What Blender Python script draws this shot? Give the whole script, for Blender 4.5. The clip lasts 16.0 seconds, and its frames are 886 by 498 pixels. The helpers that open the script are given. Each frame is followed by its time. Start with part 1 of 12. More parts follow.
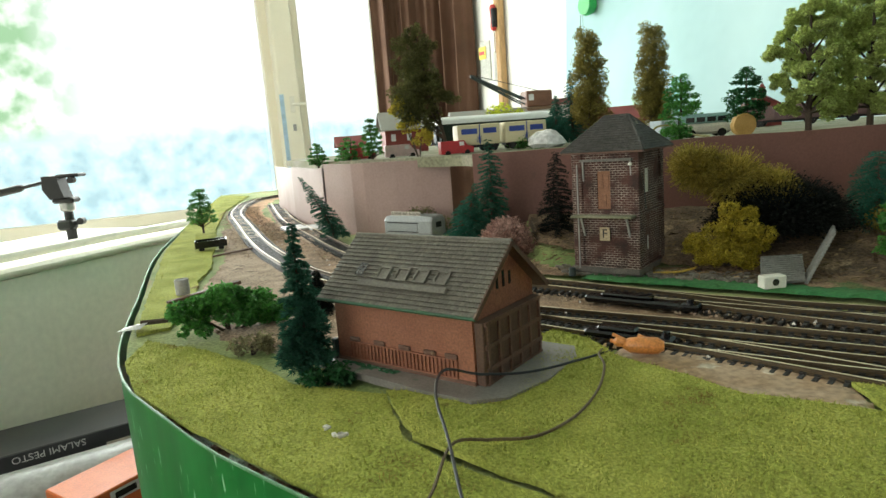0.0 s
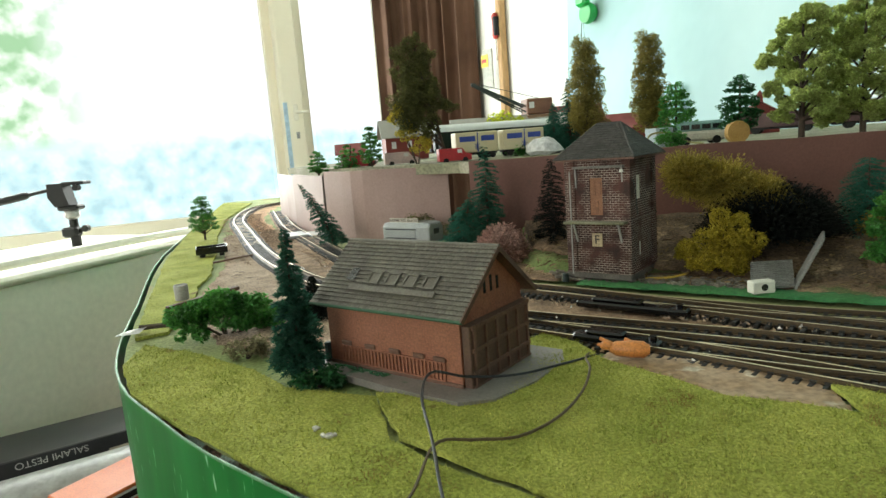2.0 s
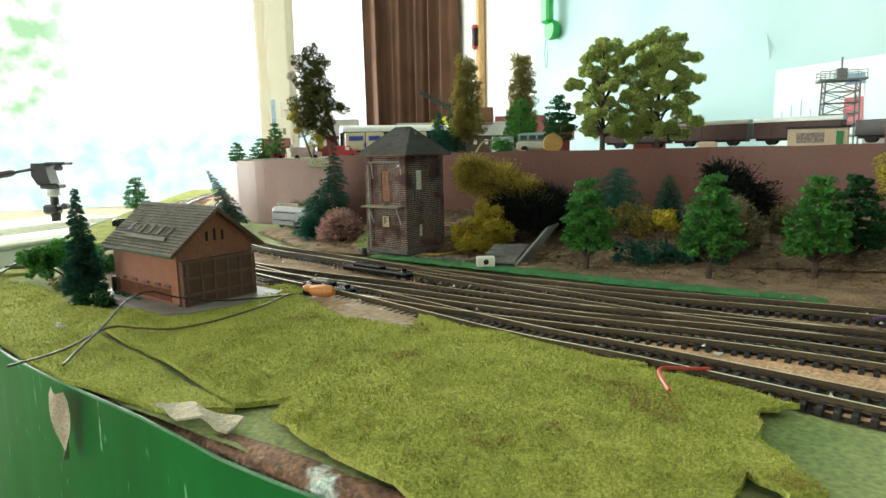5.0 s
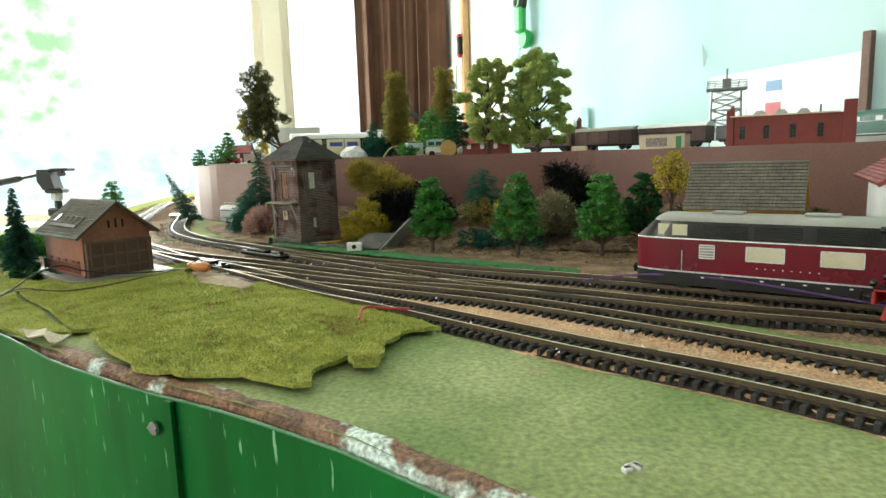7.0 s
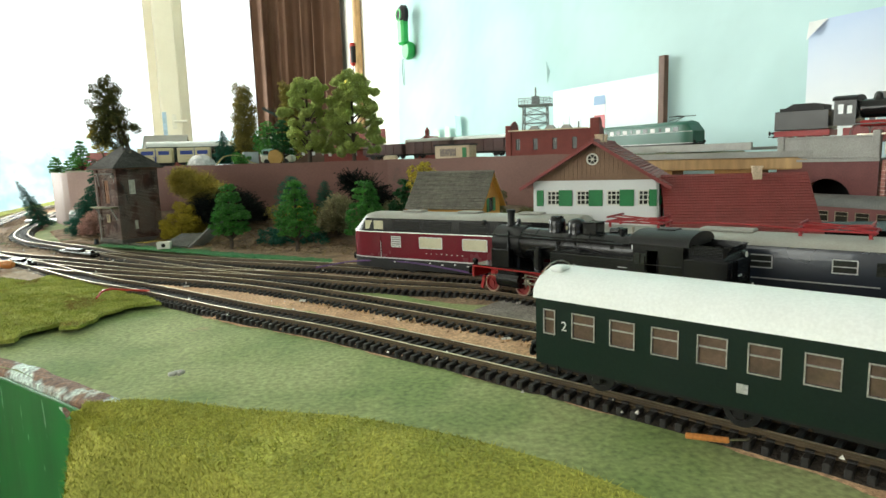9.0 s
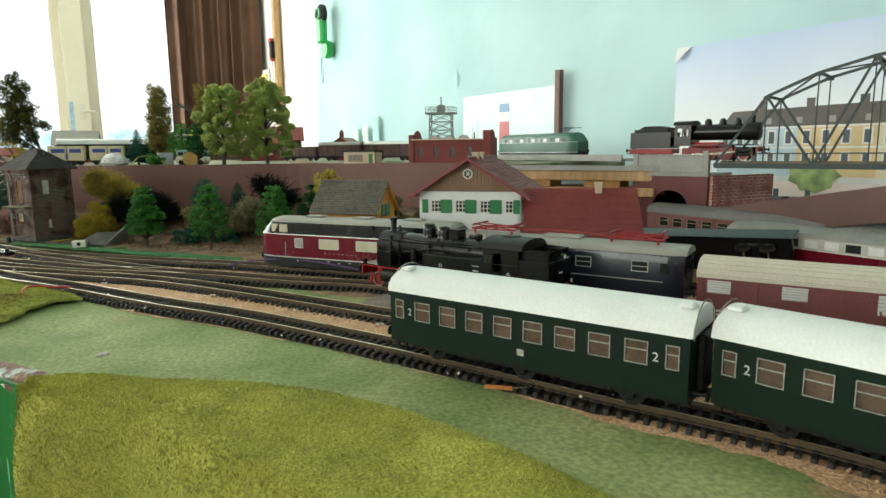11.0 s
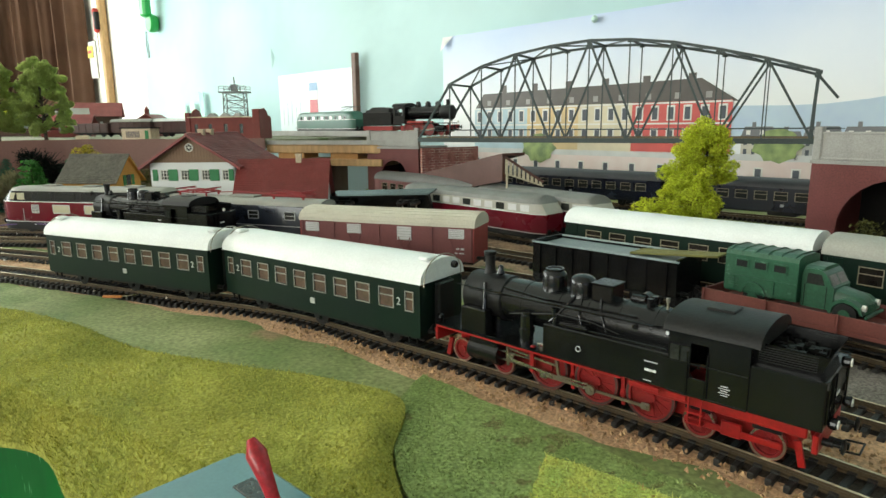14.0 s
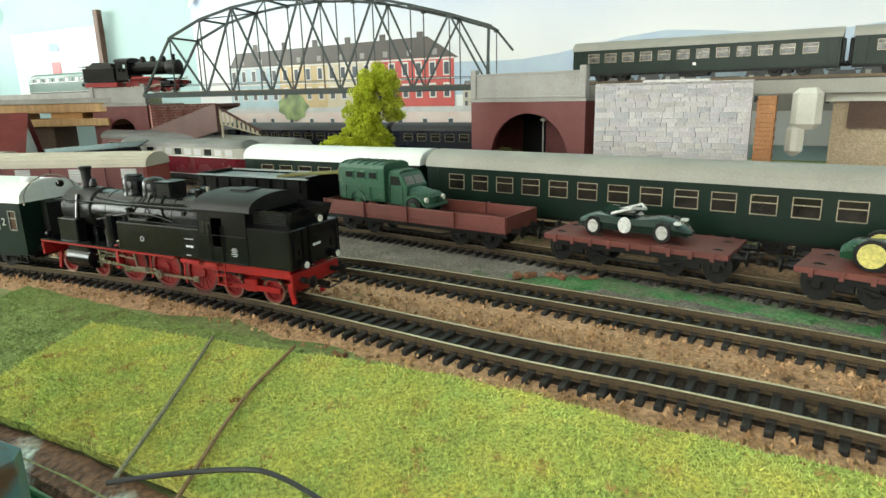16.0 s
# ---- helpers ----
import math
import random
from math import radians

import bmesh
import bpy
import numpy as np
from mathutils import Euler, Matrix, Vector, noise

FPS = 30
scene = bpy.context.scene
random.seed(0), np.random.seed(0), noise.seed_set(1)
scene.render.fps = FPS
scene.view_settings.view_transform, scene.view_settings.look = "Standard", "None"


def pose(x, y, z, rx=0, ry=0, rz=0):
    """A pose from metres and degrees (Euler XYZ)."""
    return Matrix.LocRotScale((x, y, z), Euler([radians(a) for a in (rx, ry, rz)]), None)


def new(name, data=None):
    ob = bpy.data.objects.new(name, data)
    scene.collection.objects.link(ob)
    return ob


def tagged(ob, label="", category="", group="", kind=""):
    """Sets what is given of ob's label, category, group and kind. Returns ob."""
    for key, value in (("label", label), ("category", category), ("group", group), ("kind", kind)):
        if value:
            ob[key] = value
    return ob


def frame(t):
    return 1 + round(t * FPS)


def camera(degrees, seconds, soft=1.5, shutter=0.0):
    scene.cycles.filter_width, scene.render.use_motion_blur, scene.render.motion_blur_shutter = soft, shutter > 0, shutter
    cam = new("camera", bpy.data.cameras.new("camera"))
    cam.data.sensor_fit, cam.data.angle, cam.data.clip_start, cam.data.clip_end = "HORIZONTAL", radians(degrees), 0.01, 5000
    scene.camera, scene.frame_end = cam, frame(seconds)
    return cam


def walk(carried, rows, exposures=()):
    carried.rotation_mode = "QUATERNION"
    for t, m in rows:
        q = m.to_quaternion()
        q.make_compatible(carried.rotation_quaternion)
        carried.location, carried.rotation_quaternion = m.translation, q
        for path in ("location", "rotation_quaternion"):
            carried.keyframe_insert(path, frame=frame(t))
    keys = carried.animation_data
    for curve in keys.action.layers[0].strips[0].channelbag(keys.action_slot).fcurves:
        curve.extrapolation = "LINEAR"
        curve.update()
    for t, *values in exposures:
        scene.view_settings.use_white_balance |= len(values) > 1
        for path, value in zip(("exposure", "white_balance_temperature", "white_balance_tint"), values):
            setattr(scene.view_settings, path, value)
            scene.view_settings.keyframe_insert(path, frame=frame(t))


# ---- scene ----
cam = camera(70.9, 16.0)
METRES, EYE, TILT, LEAN, TURN = 1.0174, 0.117, 0.0, 0.0, 0.0
ROWS = [
    (0.0, 0.0, 0.0, 0.0, -0.76, -10.08, 4.28),
    (0.5, 0.0017, -0.0029, 0.0024, -0.72, -9.94, 4.37),
    (1.0, 0.0029, -0.004, 0.0046, -0.53, -9.77, 4.17),
    (1.5, 0.0052, -0.0051, 0.0033, -0.49, -9.57, 4.36),
    (2.0, 0.007, -0.0062, -0.0004, -0.38, -9.39, 4.38),
    (2.5, 0.0242, -0.0149, 0.0029, -0.3, -9.2, 4.87),
    (3.0, 0.0528, -0.029, -0.0013, -0.59, -8.92, 4.77),
    (3.5, 0.0795, -0.0511, 0.0003, -0.68, -8.93, 4.25),
    (4.0, 0.1157, -0.076, -0.007, -0.31, -8.9, 3.32),
    (4.5, 0.147, -0.0932, -0.013, 0.39, -8.87, 1.81),
    (7.0, 0.3173, -0.2165, -0.0185, 2.76, -8.46, 1.73),
    (7.5, 0.3523, -0.2405, -0.0178, 2.82, -8.21, 2.24),
    (8.0, 0.3964, -0.2694, -0.0174, 2.71, -8.04, 2.47),
    (8.5, 0.4381, -0.2987, -0.0158, -0.23, -8.04, 2.27),
    (9.0, 0.4615, -0.3203, -0.0168, -3.9, -8.32, 1.74),
    (11.5, 0.4944, -0.4329, 0.0014, -11.38, -9.53, 0.67),
    (12.0, 0.5201, -0.4714, 0.0003, -12.51, -10.51, 0.83),
    (12.5, 0.5438, -0.5014, 0.003, -15.29, -10.41, 0.93),
    (13.0, 0.5652, -0.5322, 0.0046, -17.27, -10.44, 0.84),
    (13.5, 0.5882, -0.5539, -0.0022, -18.84, -11.11, 0.77),
    (14.0, 0.6095, -0.579, -0.0003, -21.69, -11.26, 0.56),
    (14.5, 0.6263, -0.6021, -0.0046, -24.92, -11.49, 0.55),
    (15.0, 0.6515, -0.6307, -0.0123, -28.92, -12.23, 1.31),
    (15.5, 0.6652, -0.6509, -0.0186, -32.98, -13.32, 1.07),
    (16.0, 0.6774, -0.6767, -0.0249, -38.3, -14.01, 1.3),
]
walk(cam, [(t, pose(0, 0, EYE, TILT, LEAN, TURN) @ pose(METRES * x, METRES * y, METRES * z, 90 + pitch, roll, yaw)) for t, x, y, z, yaw, pitch, roll in ROWS],
     ((0.0, -0.14), (2.0, -0.12), (4.5, 0.10), (7.0, 0.24), (9.0, 0.14), (11.5, -0.02), (12.5, 0.06), (14.5, 0.26), (16.0, 0.42)))

# ---- light ----
world = bpy.data.worlds.new("world")
scene.world = world
world.use_nodes = True
_wn = world.node_tree.nodes
_sky = _wn.new("ShaderNodeTexSky")
_sky.sky_type, _sky.sun_disc, _sky.sun_elevation, _sky.sun_rotation = "NISHITA", False, radians(50), radians(150)
world.node_tree.links.new(_sky.outputs[0], _wn["Background"].inputs[0])
_wn["Background"].inputs[1].default_value = 0.12

# the room's own axes: x along the window wall, y along the blue wall, origin in their corner on the board's level
ROOM = pose(0.085, 3.21, 0, 0, 0, 22.2)


def area(name, m, sx, sy, power, color):
    lamp = bpy.data.lights.new(name, "AREA")
    lamp.shape, lamp.size, lamp.size_y, lamp.energy, lamp.color = "RECTANGLE", sx, sy, power, color
    ob = new(name, lamp)
    ob.matrix_world = m
    return ob


# daylight in the long window's openings; side window and one behind the camera are unseen, assumed
area("window_daylight", ROOM @ pose(-2.3, -0.10, 0.62, -90, 0, 0), 2.8, 1.3, 112, (0.94, 1.0, 0.94))
area("narrow_window_daylight", ROOM @ pose(-0.56, -0.10, 0.62, -90, 0, 0), 0.36, 1.3, 10, (0.94, 1.0, 0.94))
area("assumed_side_daylight", ROOM @ pose(-4.98, -3.7, 0.80, 90, 0, -90), 3.2, 1.3, 78, (0.98, 1.0, 0.88))
area("assumed_rear_daylight", ROOM @ pose(-3.1, -6.35, 0.85, 90, 0, 0), 2.6, 1.2, 4, (0.98, 1.0, 0.88))

# ---- materials ----
def mat(name, c1, c2=None, scale=60.0, rough=0.6, metal=0.0, bump=0.15, fine=900.0, vary=0.25, spots=None, spot_scale=30.0,
        spot_at=0.62, coat=0.0, random_value=0.0, island=False, stretch=(1, 1, 1), spec=0.5, bump_dist=0.0006, trans=0.0):
    """A surface with broad blotches of two colours, fine grain, and stains of a third colour."""
    m = bpy.data.materials.new(name)
    m.use_nodes = True
    n, l = m.node_tree.nodes, m.node_tree.links
    b = n["Principled BSDF"]
    co = n.new("ShaderNodeTexCoord")
    mp = n.new("ShaderNodeMapping")
    mp.inputs["Scale"].default_value = stretch
    l.new(co.outputs["Object"], mp.inputs[0])
    big = n.new("ShaderNodeTexNoise")
    big.inputs["Scale"].default_value, big.inputs["Detail"].default_value = scale, 5
    small = n.new("ShaderNodeTexNoise")
    small.inputs["Scale"].default_value, small.inputs["Detail"].default_value = fine, 3
    l.new(mp.outputs[0], big.inputs[0])
    l.new(mp.outputs[0], small.inputs[0])
    ramp = n.new("ShaderNodeValToRGB")
    ramp.color_ramp.elements[0].position, ramp.color_ramp.elements[1].position = 0.35, 0.65
    ramp.color_ramp.elements[0].color = (*c1, 1)
    ramp.color_ramp.elements[1].color = (*(c2 or [x * 0.8 for x in c1]), 1)
    l.new(big.outputs[0], ramp.inputs[0])
    col = ramp.outputs[0]
    if spots:
        sp = n.new("ShaderNodeTexNoise")
        sp.inputs["Scale"].default_value, sp.inputs["Detail"].default_value = spot_scale, 6
        l.new(mp.outputs[0], sp.inputs[0])
        sr = n.new("ShaderNodeValToRGB")
        sr.color_ramp.elements[0].position, sr.color_ramp.elements[1].position = spot_at, spot_at + 0.05
        l.new(sp.outputs[0], sr.inputs[0])
        mx = n.new("ShaderNodeMix")
        mx.data_type = "RGBA"
        l.new(sr.outputs[0], mx.inputs[0])
        l.new(col, mx.inputs[6])
        mx.inputs[7].default_value = (*spots, 1)
        col = mx.outputs[2]
    hsv = n.new("ShaderNodeHueSaturation")
    l.new(col, hsv.inputs["Color"])
    mr = n.new("ShaderNodeMapRange")
    mr.inputs["From Min"].default_value, mr.inputs["From Max"].default_value = 0.3, 0.7
    mr.inputs["To Min"].default_value, mr.inputs["To Max"].default_value = 1 - vary, 1 + vary
    l.new(small.outputs[0], mr.inputs[0])
    val = mr.outputs[0]
    if random_value or island:
        if island:
            src = n.new("ShaderNodeNewGeometry").outputs["Random Per Island"]
        else:
            src = n.new("ShaderNodeObjectInfo").outputs["Random"]
        m2 = n.new("ShaderNodeMapRange")
        r = random_value or 0.2
        m2.inputs["To Min"].default_value, m2.inputs["To Max"].default_value = 1 - r, 1 + r
        l.new(src, m2.inputs[0])
        mul = n.new("ShaderNodeMath")
        mul.operation = "MULTIPLY"
        l.new(val, mul.inputs[0])
        l.new(m2.outputs[0], mul.inputs[1])
        val = mul.outputs[0]
    l.new(val, hsv.inputs["Value"])
    l.new(hsv.outputs[0], b.inputs["Base Color"])
    rr = n.new("ShaderNodeMapRange")
    rr.inputs["To Min"].default_value, rr.inputs["To Max"].default_value = max(0.03, rough - 0.12), min(1, rough + 0.12)
    l.new(big.outputs[0], rr.inputs[0])
    l.new(rr.outputs[0], b.inputs["Roughness"])
    b.inputs["Metallic"].default_value, b.inputs["Coat Weight"].default_value = metal, coat
    b.inputs["Specular IOR Level"].default_value = spec
    if trans:
        b.inputs["Subsurface Weight"].default_value = trans
        b.inputs["Subsurface Radius"].default_value = (0.002, 0.003, 0.001)
    if bump:
        bp = n.new("ShaderNodeBump")
        bp.inputs["Strength"].default_value, bp.inputs["Distance"].default_value = bump, bump_dist
        l.new(small.outputs[0], bp.inputs["Height"])
        l.new(bp.outputs[0], b.inputs["Normal"])
    return m


def glass(name, tint=(0.9, 0.95, 0.93), rough=0.02):
    m = bpy.data.materials.new(name)
    m.use_nodes = True
    b = m.node_tree.nodes["Principled BSDF"]
    b.inputs["Base Color"].default_value = (*tint, 1)
    b.inputs["Roughness"].default_value = rough
    b.inputs["Transmission Weight"].default_value = 1.0
    b.inputs["IOR"].default_value = 1.2
    return m


PAINT_GREEN = mat("painted green board", (0.17, 0.235, 0.07), (0.33, 0.36, 0.155), 16, 0.92, bump=0.55, fine=420, vary=0.30, spots=(0.34, 0.25, 0.13), spot_scale=15, spot_at=0.63, bump_dist=0.0008)
FLOCK = mat("grass flock", (0.37, 0.38, 0.09), (0.25, 0.28, 0.055), 34, 0.95, bump=0.7, fine=800, vary=0.38, spots=(0.17, 0.13, 0.04), spot_scale=40, spot_at=0.68, bump_dist=0.0012, spec=0.1)
# draped mat's colour is set between its lit end and its shaded end
FLOCK_DRAPED = mat("draped brown olive flock", (0.39, 0.38, 0.08), (0.275, 0.29, 0.06), 30, 0.95, bump=0.7, fine=800, vary=0.38, spots=(0.42, 0.42, 0.09), spot_scale=22, spot_at=0.58, bump_dist=0.0012, spec=0.1)
FLOCK_BRIGHT = mat("bright grass flock", (0.62, 0.60, 0.15), (0.42, 0.52, 0.14), 75, 0.95, bump=0.9, fine=800, vary=0.5, spots=(0.28, 0.14, 0.05), spot_scale=110, spot_at=0.68, bump_dist=0.0012, spec=0.1)
BLADES = mat("grass fibres", (0.47, 0.465, 0.115), (0.27, 0.315, 0.06), 75, 0.9, bump=0, vary=0.25, island=True, random_value=0.24, spots=(0.27, 0.20, 0.06), spot_scale=34, spot_at=0.60, spec=0.1)
BLADES_DRAPED = mat("draped grass fibres", (0.50, 0.475, 0.10), (0.325, 0.345, 0.07), 60, 0.9, bump=0, vary=0.25, island=True, random_value=0.22, spots=(0.50, 0.50, 0.11), spot_scale=24, spot_at=0.56, spec=0.1)
CORK = mat("cork roadbed", (0.62, 0.39, 0.23), (0.50, 0.30, 0.17), 70, 0.95, bump=0.9, fine=700, vary=0.35, spots=(0.16, 0.09, 0.05), spot_scale=70, spot_at=0.67, bump_dist=0.0012)
GRAVEL_TAN = mat("tan brown gravel", (0.40, 0.29, 0.20), (0.25, 0.175, 0.115), 60, 0.95, bump=1.0, fine=600, vary=0.5, spots=(0.16, 0.11, 0.07), spot_scale=80, spot_at=0.6, bump_dist=0.0015)
GRAVEL = mat("grey gravel", (0.27, 0.245, 0.215), (0.19, 0.175, 0.15), 60, 0.95, bump=1.0, fine=900, vary=0.5, spots=(0.13, 0.17, 0.09), spot_scale=35, spot_at=0.62, bump_dist=0.0015)
EARTH = mat("brown earth", (0.36, 0.235, 0.14), (0.18, 0.115, 0.07), 55, 0.95, bump=1.0, fine=600, vary=0.45, spots=(0.12, 0.15, 0.05), spot_scale=26, spot_at=0.6, bump_dist=0.002)
MUD = mat("bare plaster patch", (0.36, 0.26, 0.17), (0.27, 0.17, 0.09), 40, 0.85, bump=0.7, fine=300, vary=0.3, spots=(0.45, 0.38, 0.28), spot_scale=60, spot_at=0.6)
FASCIA = mat("glossy green painted sheet", (0.002, 0.180, 0.030), (0.001, 0.112, 0.017), 7, 0.34, bump=0.08, fine=60, vary=0.2, spots=(0.24, 0.50, 0.30), spot_scale=330, spot_at=0.655, coat=0.03, spec=0.28, bump_dist=0.002, stretch=(1, 1, 0.16))
EDGE = mat("worn board edge", (0.26, 0.135, 0.07), (0.12, 0.06, 0.035), 90, 0.75, bump=1.0, fine=520, vary=0.55, spots=(0.58, 0.68, 0.62), spot_scale=30, spot_at=0.535, bump_dist=0.0012)
TRACK_BED = mat("dark track bed", (0.055, 0.040, 0.028), (0.028, 0.021, 0.016), 60, 0.95, bump=1.0, fine=900, vary=0.5, spots=(0.22, 0.15, 0.08), spot_scale=60, spot_at=0.66, bump_dist=0.001)
LITTER = mat("dark leaf litter", (0.20, 0.128, 0.075), (0.09, 0.06, 0.035), 40, 0.95, bump=1.0, fine=500, vary=0.55, spots=(0.32, 0.22, 0.13), spot_scale=30, spot_at=0.63, bump_dist=0.002)
LIP = mat("rubbed green rim", (0.09, 0.24, 0.11), (0.03, 0.17, 0.05), 60, 0.5, bump=0.1)
# colour of the unseen walls, kept dark to cut bounce light
REAR_WALL = mat("dim beige unseen wall", (0.40, 0.36, 0.28), (0.34, 0.31, 0.24), 2, 0.85, bump=0.1, fine=150, vary=0.05)
RAIL = mat("brown nickel rail", (0.125, 0.088, 0.05), (0.075, 0.052, 0.03), 30, 0.42, metal=0.4, bump=0.1, vary=0.2)
# bare nickel head, its colour lightened so it also carries the window glint
RAIL_HEAD = mat("rubbed nickel rail head with painted glint", (0.78, 0.67, 0.46), (0.60, 0.50, 0.32), 35, 0.40, metal=0.50, bump=0.1, vary=0.15, spots=(0.22, 0.15, 0.08), spot_scale=55, spot_at=0.66)
SLEEPER = mat("black plastic sleeper", (0.012, 0.011, 0.010), (0.022, 0.019, 0.016), 120, 0.6, bump=0.3, vary=0.3, random_value=0.35)
WALL_BROWN = mat("brown painted card wall", (0.195, 0.088, 0.068), (0.16, 0.072, 0.056), 9, 0.55, bump=0.12, fine=500, vary=0.10, spots=(0.085, 0.050, 0.042), spot_scale=9, spot_at=0.66)
PANEL = mat("pinkish brown brick sheet", (0.36, 0.235, 0.21), (0.31, 0.20, 0.175), 12, 0.5, bump=0.15, fine=400, vary=0.08)
ROOM_WALL = mat("white plaster wall", (0.80, 0.79, 0.74), (0.76, 0.75, 0.70), 2, 0.8, bump=0.1, fine=150, vary=0.03)
BLUE_PAPER = mat("pale blue backdrop paper", (0.34, 0.54, 0.56), (0.47, 0.64, 0.65), 1.3, 0.75, bump=0.5, fine=5, vary=0.05, bump_dist=0.02)
FLOOR_MAT = mat("brown carpet floor", (0.16, 0.12, 0.09), (0.12, 0.09, 0.07), 5, 0.95, bump=0.4, fine=300)
CREAM = mat("cream painted wood", (0.87, 0.84, 0.73), (0.83, 0.79, 0.67), 3, 0.5, bump=0.1, fine=60, vary=0.05, spots=(0.5, 0.42, 0.28), spot_scale=7, spot_at=0.74)
FRAME_CREAM = mat("cream window frame", (0.90, 0.85, 0.70), (0.86, 0.80, 0.64), 4, 0.45, bump=0.05, fine=80, vary=0.012)
CURTAIN = mat("brown curtain cloth", (0.115, 0.055, 0.03), (0.085, 0.04, 0.022), 8, 0.85, bump=0.4, fine=700, vary=0.15)
WOOD = mat("raw pine wood", (0.50, 0.31, 0.14), (0.40, 0.23, 0.10), 14, 0.6, bump=0.3, fine=200, vary=0.2, stretch=(1, 1, 0.15))

# ---- mesh building ----
class G:
    """Collects vertices and faces, then becomes one mesh."""

    def __init__(self):
        self.v, self.f = [], []

    def add(self, verts, faces, m=None):
        k = len(self.v)
        self.v += [tuple(m @ Vector(p)) for p in verts] if m is not None else [tuple(p) for p in verts]
        self.f += [tuple(i + k for i in f) for f in faces]
        return self

    def box(self, sx, sy, sz, x=0, y=0, z=0, c=0.0, m=None):
        """A box centred at x, y with its foot at z; c: chamfer."""
        a, b = sx / 2, sy / 2
        if c <= 0:
            vs = [(x + i * a, y + j * b, z + k * sz) for k in (0, 1) for i, j in ((-1, -1), (1, -1), (1, 1), (-1, 1))]
            fs = [(3, 2, 1, 0), (4, 5, 6, 7), (0, 1, 5, 4), (1, 2, 6, 5), (2, 3, 7, 6), (3, 0, 4, 7)]
            return self.add(vs, fs, m)
        vs = []
        for zz, d in ((z, c), (z + c, 0), (z + sz - c, 0), (z + sz, c)):
            p, q = a - d, b - d
            e = c if d == 0 else c * 0.4
            vs += [(x - p + e, y - q, zz), (x + p - e, y - q, zz), (x + p, y - q + e, zz), (x + p, y + q - e, zz),
                   (x + p - e, y + q, zz), (x - p + e, y + q, zz), (x - p, y + q - e, zz), (x - p, y - q + e, zz)]
        fs = [tuple(range(7, -1, -1)), tuple(range(24, 32))]
        for r in range(3):
            fs += [(r * 8 + i, r * 8 + (i + 1) % 8, r * 8 + 8 + (i + 1) % 8, r * 8 + 8 + i) for i in range(8)]
        return self.add(vs, fs, m)

    def prism(self, poly, length, axis="x", at=0.0, m=None):
        """Extrudes a closed outline: in (y, z) along x, in (x, z) along y, or in (x, y) along z."""
        n = len(poly)
        def place(p, s):
            return (s, p[0], p[1]) if axis == "x" else (p[0], s, p[1]) if axis == "y" else (p[0], p[1], s)
        vs = [place(p, at) for p in poly] + [place(p, at + length) for p in poly]
        fs = [tuple(range(n)), tuple(range(2 * n - 1, n - 1, -1))] + [((i + 1) % n, i, n + i, n + (i + 1) % n) for i in range(n)]
        return self.add(vs, fs, m)

    def cyl(self, r, h, x=0, y=0, z=0, axis="z", n=14, r2=None, m=None):
        """A cylinder or cone along an axis, starting at the point given."""
        r2 = r if r2 is None else r2
        vs = []
        for s, q in ((0, r), (h, r2)):
            for i in range(n):
                a = 2 * math.pi * i / n
                u, w = q * math.cos(a), q * math.sin(a)
                vs.append((x + u, y + w, z + s) if axis == "z" else (x + s, y + u, z + w) if axis == "x" else (x + u, y + s, z + w))
        fs = [tuple(range(n - 1, -1, -1)), tuple(range(n, 2 * n))] + [(i, (i + 1) % n, n + (i + 1) % n, n + i) for i in range(n)]
        return self.add(vs, fs, m)

    def lathe(self, prof, x=0, y=0, z=0, axis="z", n=16, m=None):
        """Turns a profile of (radius, height) about an axis."""
        vs = []
        for r, s in prof:
            for i in range(n):
                a = 2 * math.pi * i / n
                u, w = r * math.cos(a), r * math.sin(a)
                vs.append((x + u, y + w, z + s) if axis == "z" else (x + s, y + u, z + w) if axis == "x" else (x + u, y + s, z + w))
        k = len(prof)
        fs = [(j * n + i, j * n + (i + 1) % n, (j + 1) * n + (i + 1) % n, (j + 1) * n + i) for j in range(k - 1) for i in range(n)]
        fs += [tuple(range(n - 1, -1, -1)), tuple(range((k - 1) * n, k * n))]
        return self.add(vs, fs, m)

    def ring(self, r, w, t, x=0, y=0, z=0, axis="y", n=20, m=None):
        """A flat ring of outer radius r, width w and thickness t."""
        return self.hoop([(r, -t / 2), (r, t / 2), (r - w, t / 2), (r - w, -t / 2)], x, y, z, axis, n, m)

    def hoop(self, prof, x, y, z, axis, n, m=None):
        vs = []
        for i in range(n):
            a = 2 * math.pi * i / n
            for r, s in prof:
                u, w = r * math.cos(a), r * math.sin(a)
                vs.append((x + u, y + w, z + s) if axis == "z" else (x + s, y + u, z + w) if axis == "x" else (x + u, y + s, z + w))
        k = len(prof)
        fs = [(i * k + j, ((i + 1) % n) * k + j, ((i + 1) % n) * k + (j + 1) % k, i * k + (j + 1) % k) for i in range(n) for j in range(k)]
        return self.add(vs, fs, m)

    def bar(self, p, q, r, n=6, r2=None):
        """A round bar from p to q."""
        p, q = Vector(p), Vector(q)
        d = q - p
        if d.length < 1e-7:
            return self
        m = Matrix.Translation(p) @ d.to_track_quat("Z", "Y").to_matrix().to_4x4()
        return self.cyl(r, d.length, n=n, r2=r2, m=m)

    def beam(self, p, q, w, h):
        """A square bar from p to q."""
        p, q = Vector(p), Vector(q)
        d = q - p
        m = Matrix.Translation(p) @ d.to_track_quat("Z", "Y").to_matrix().to_4x4()
        return self.box(w, h, d.length, m=m)

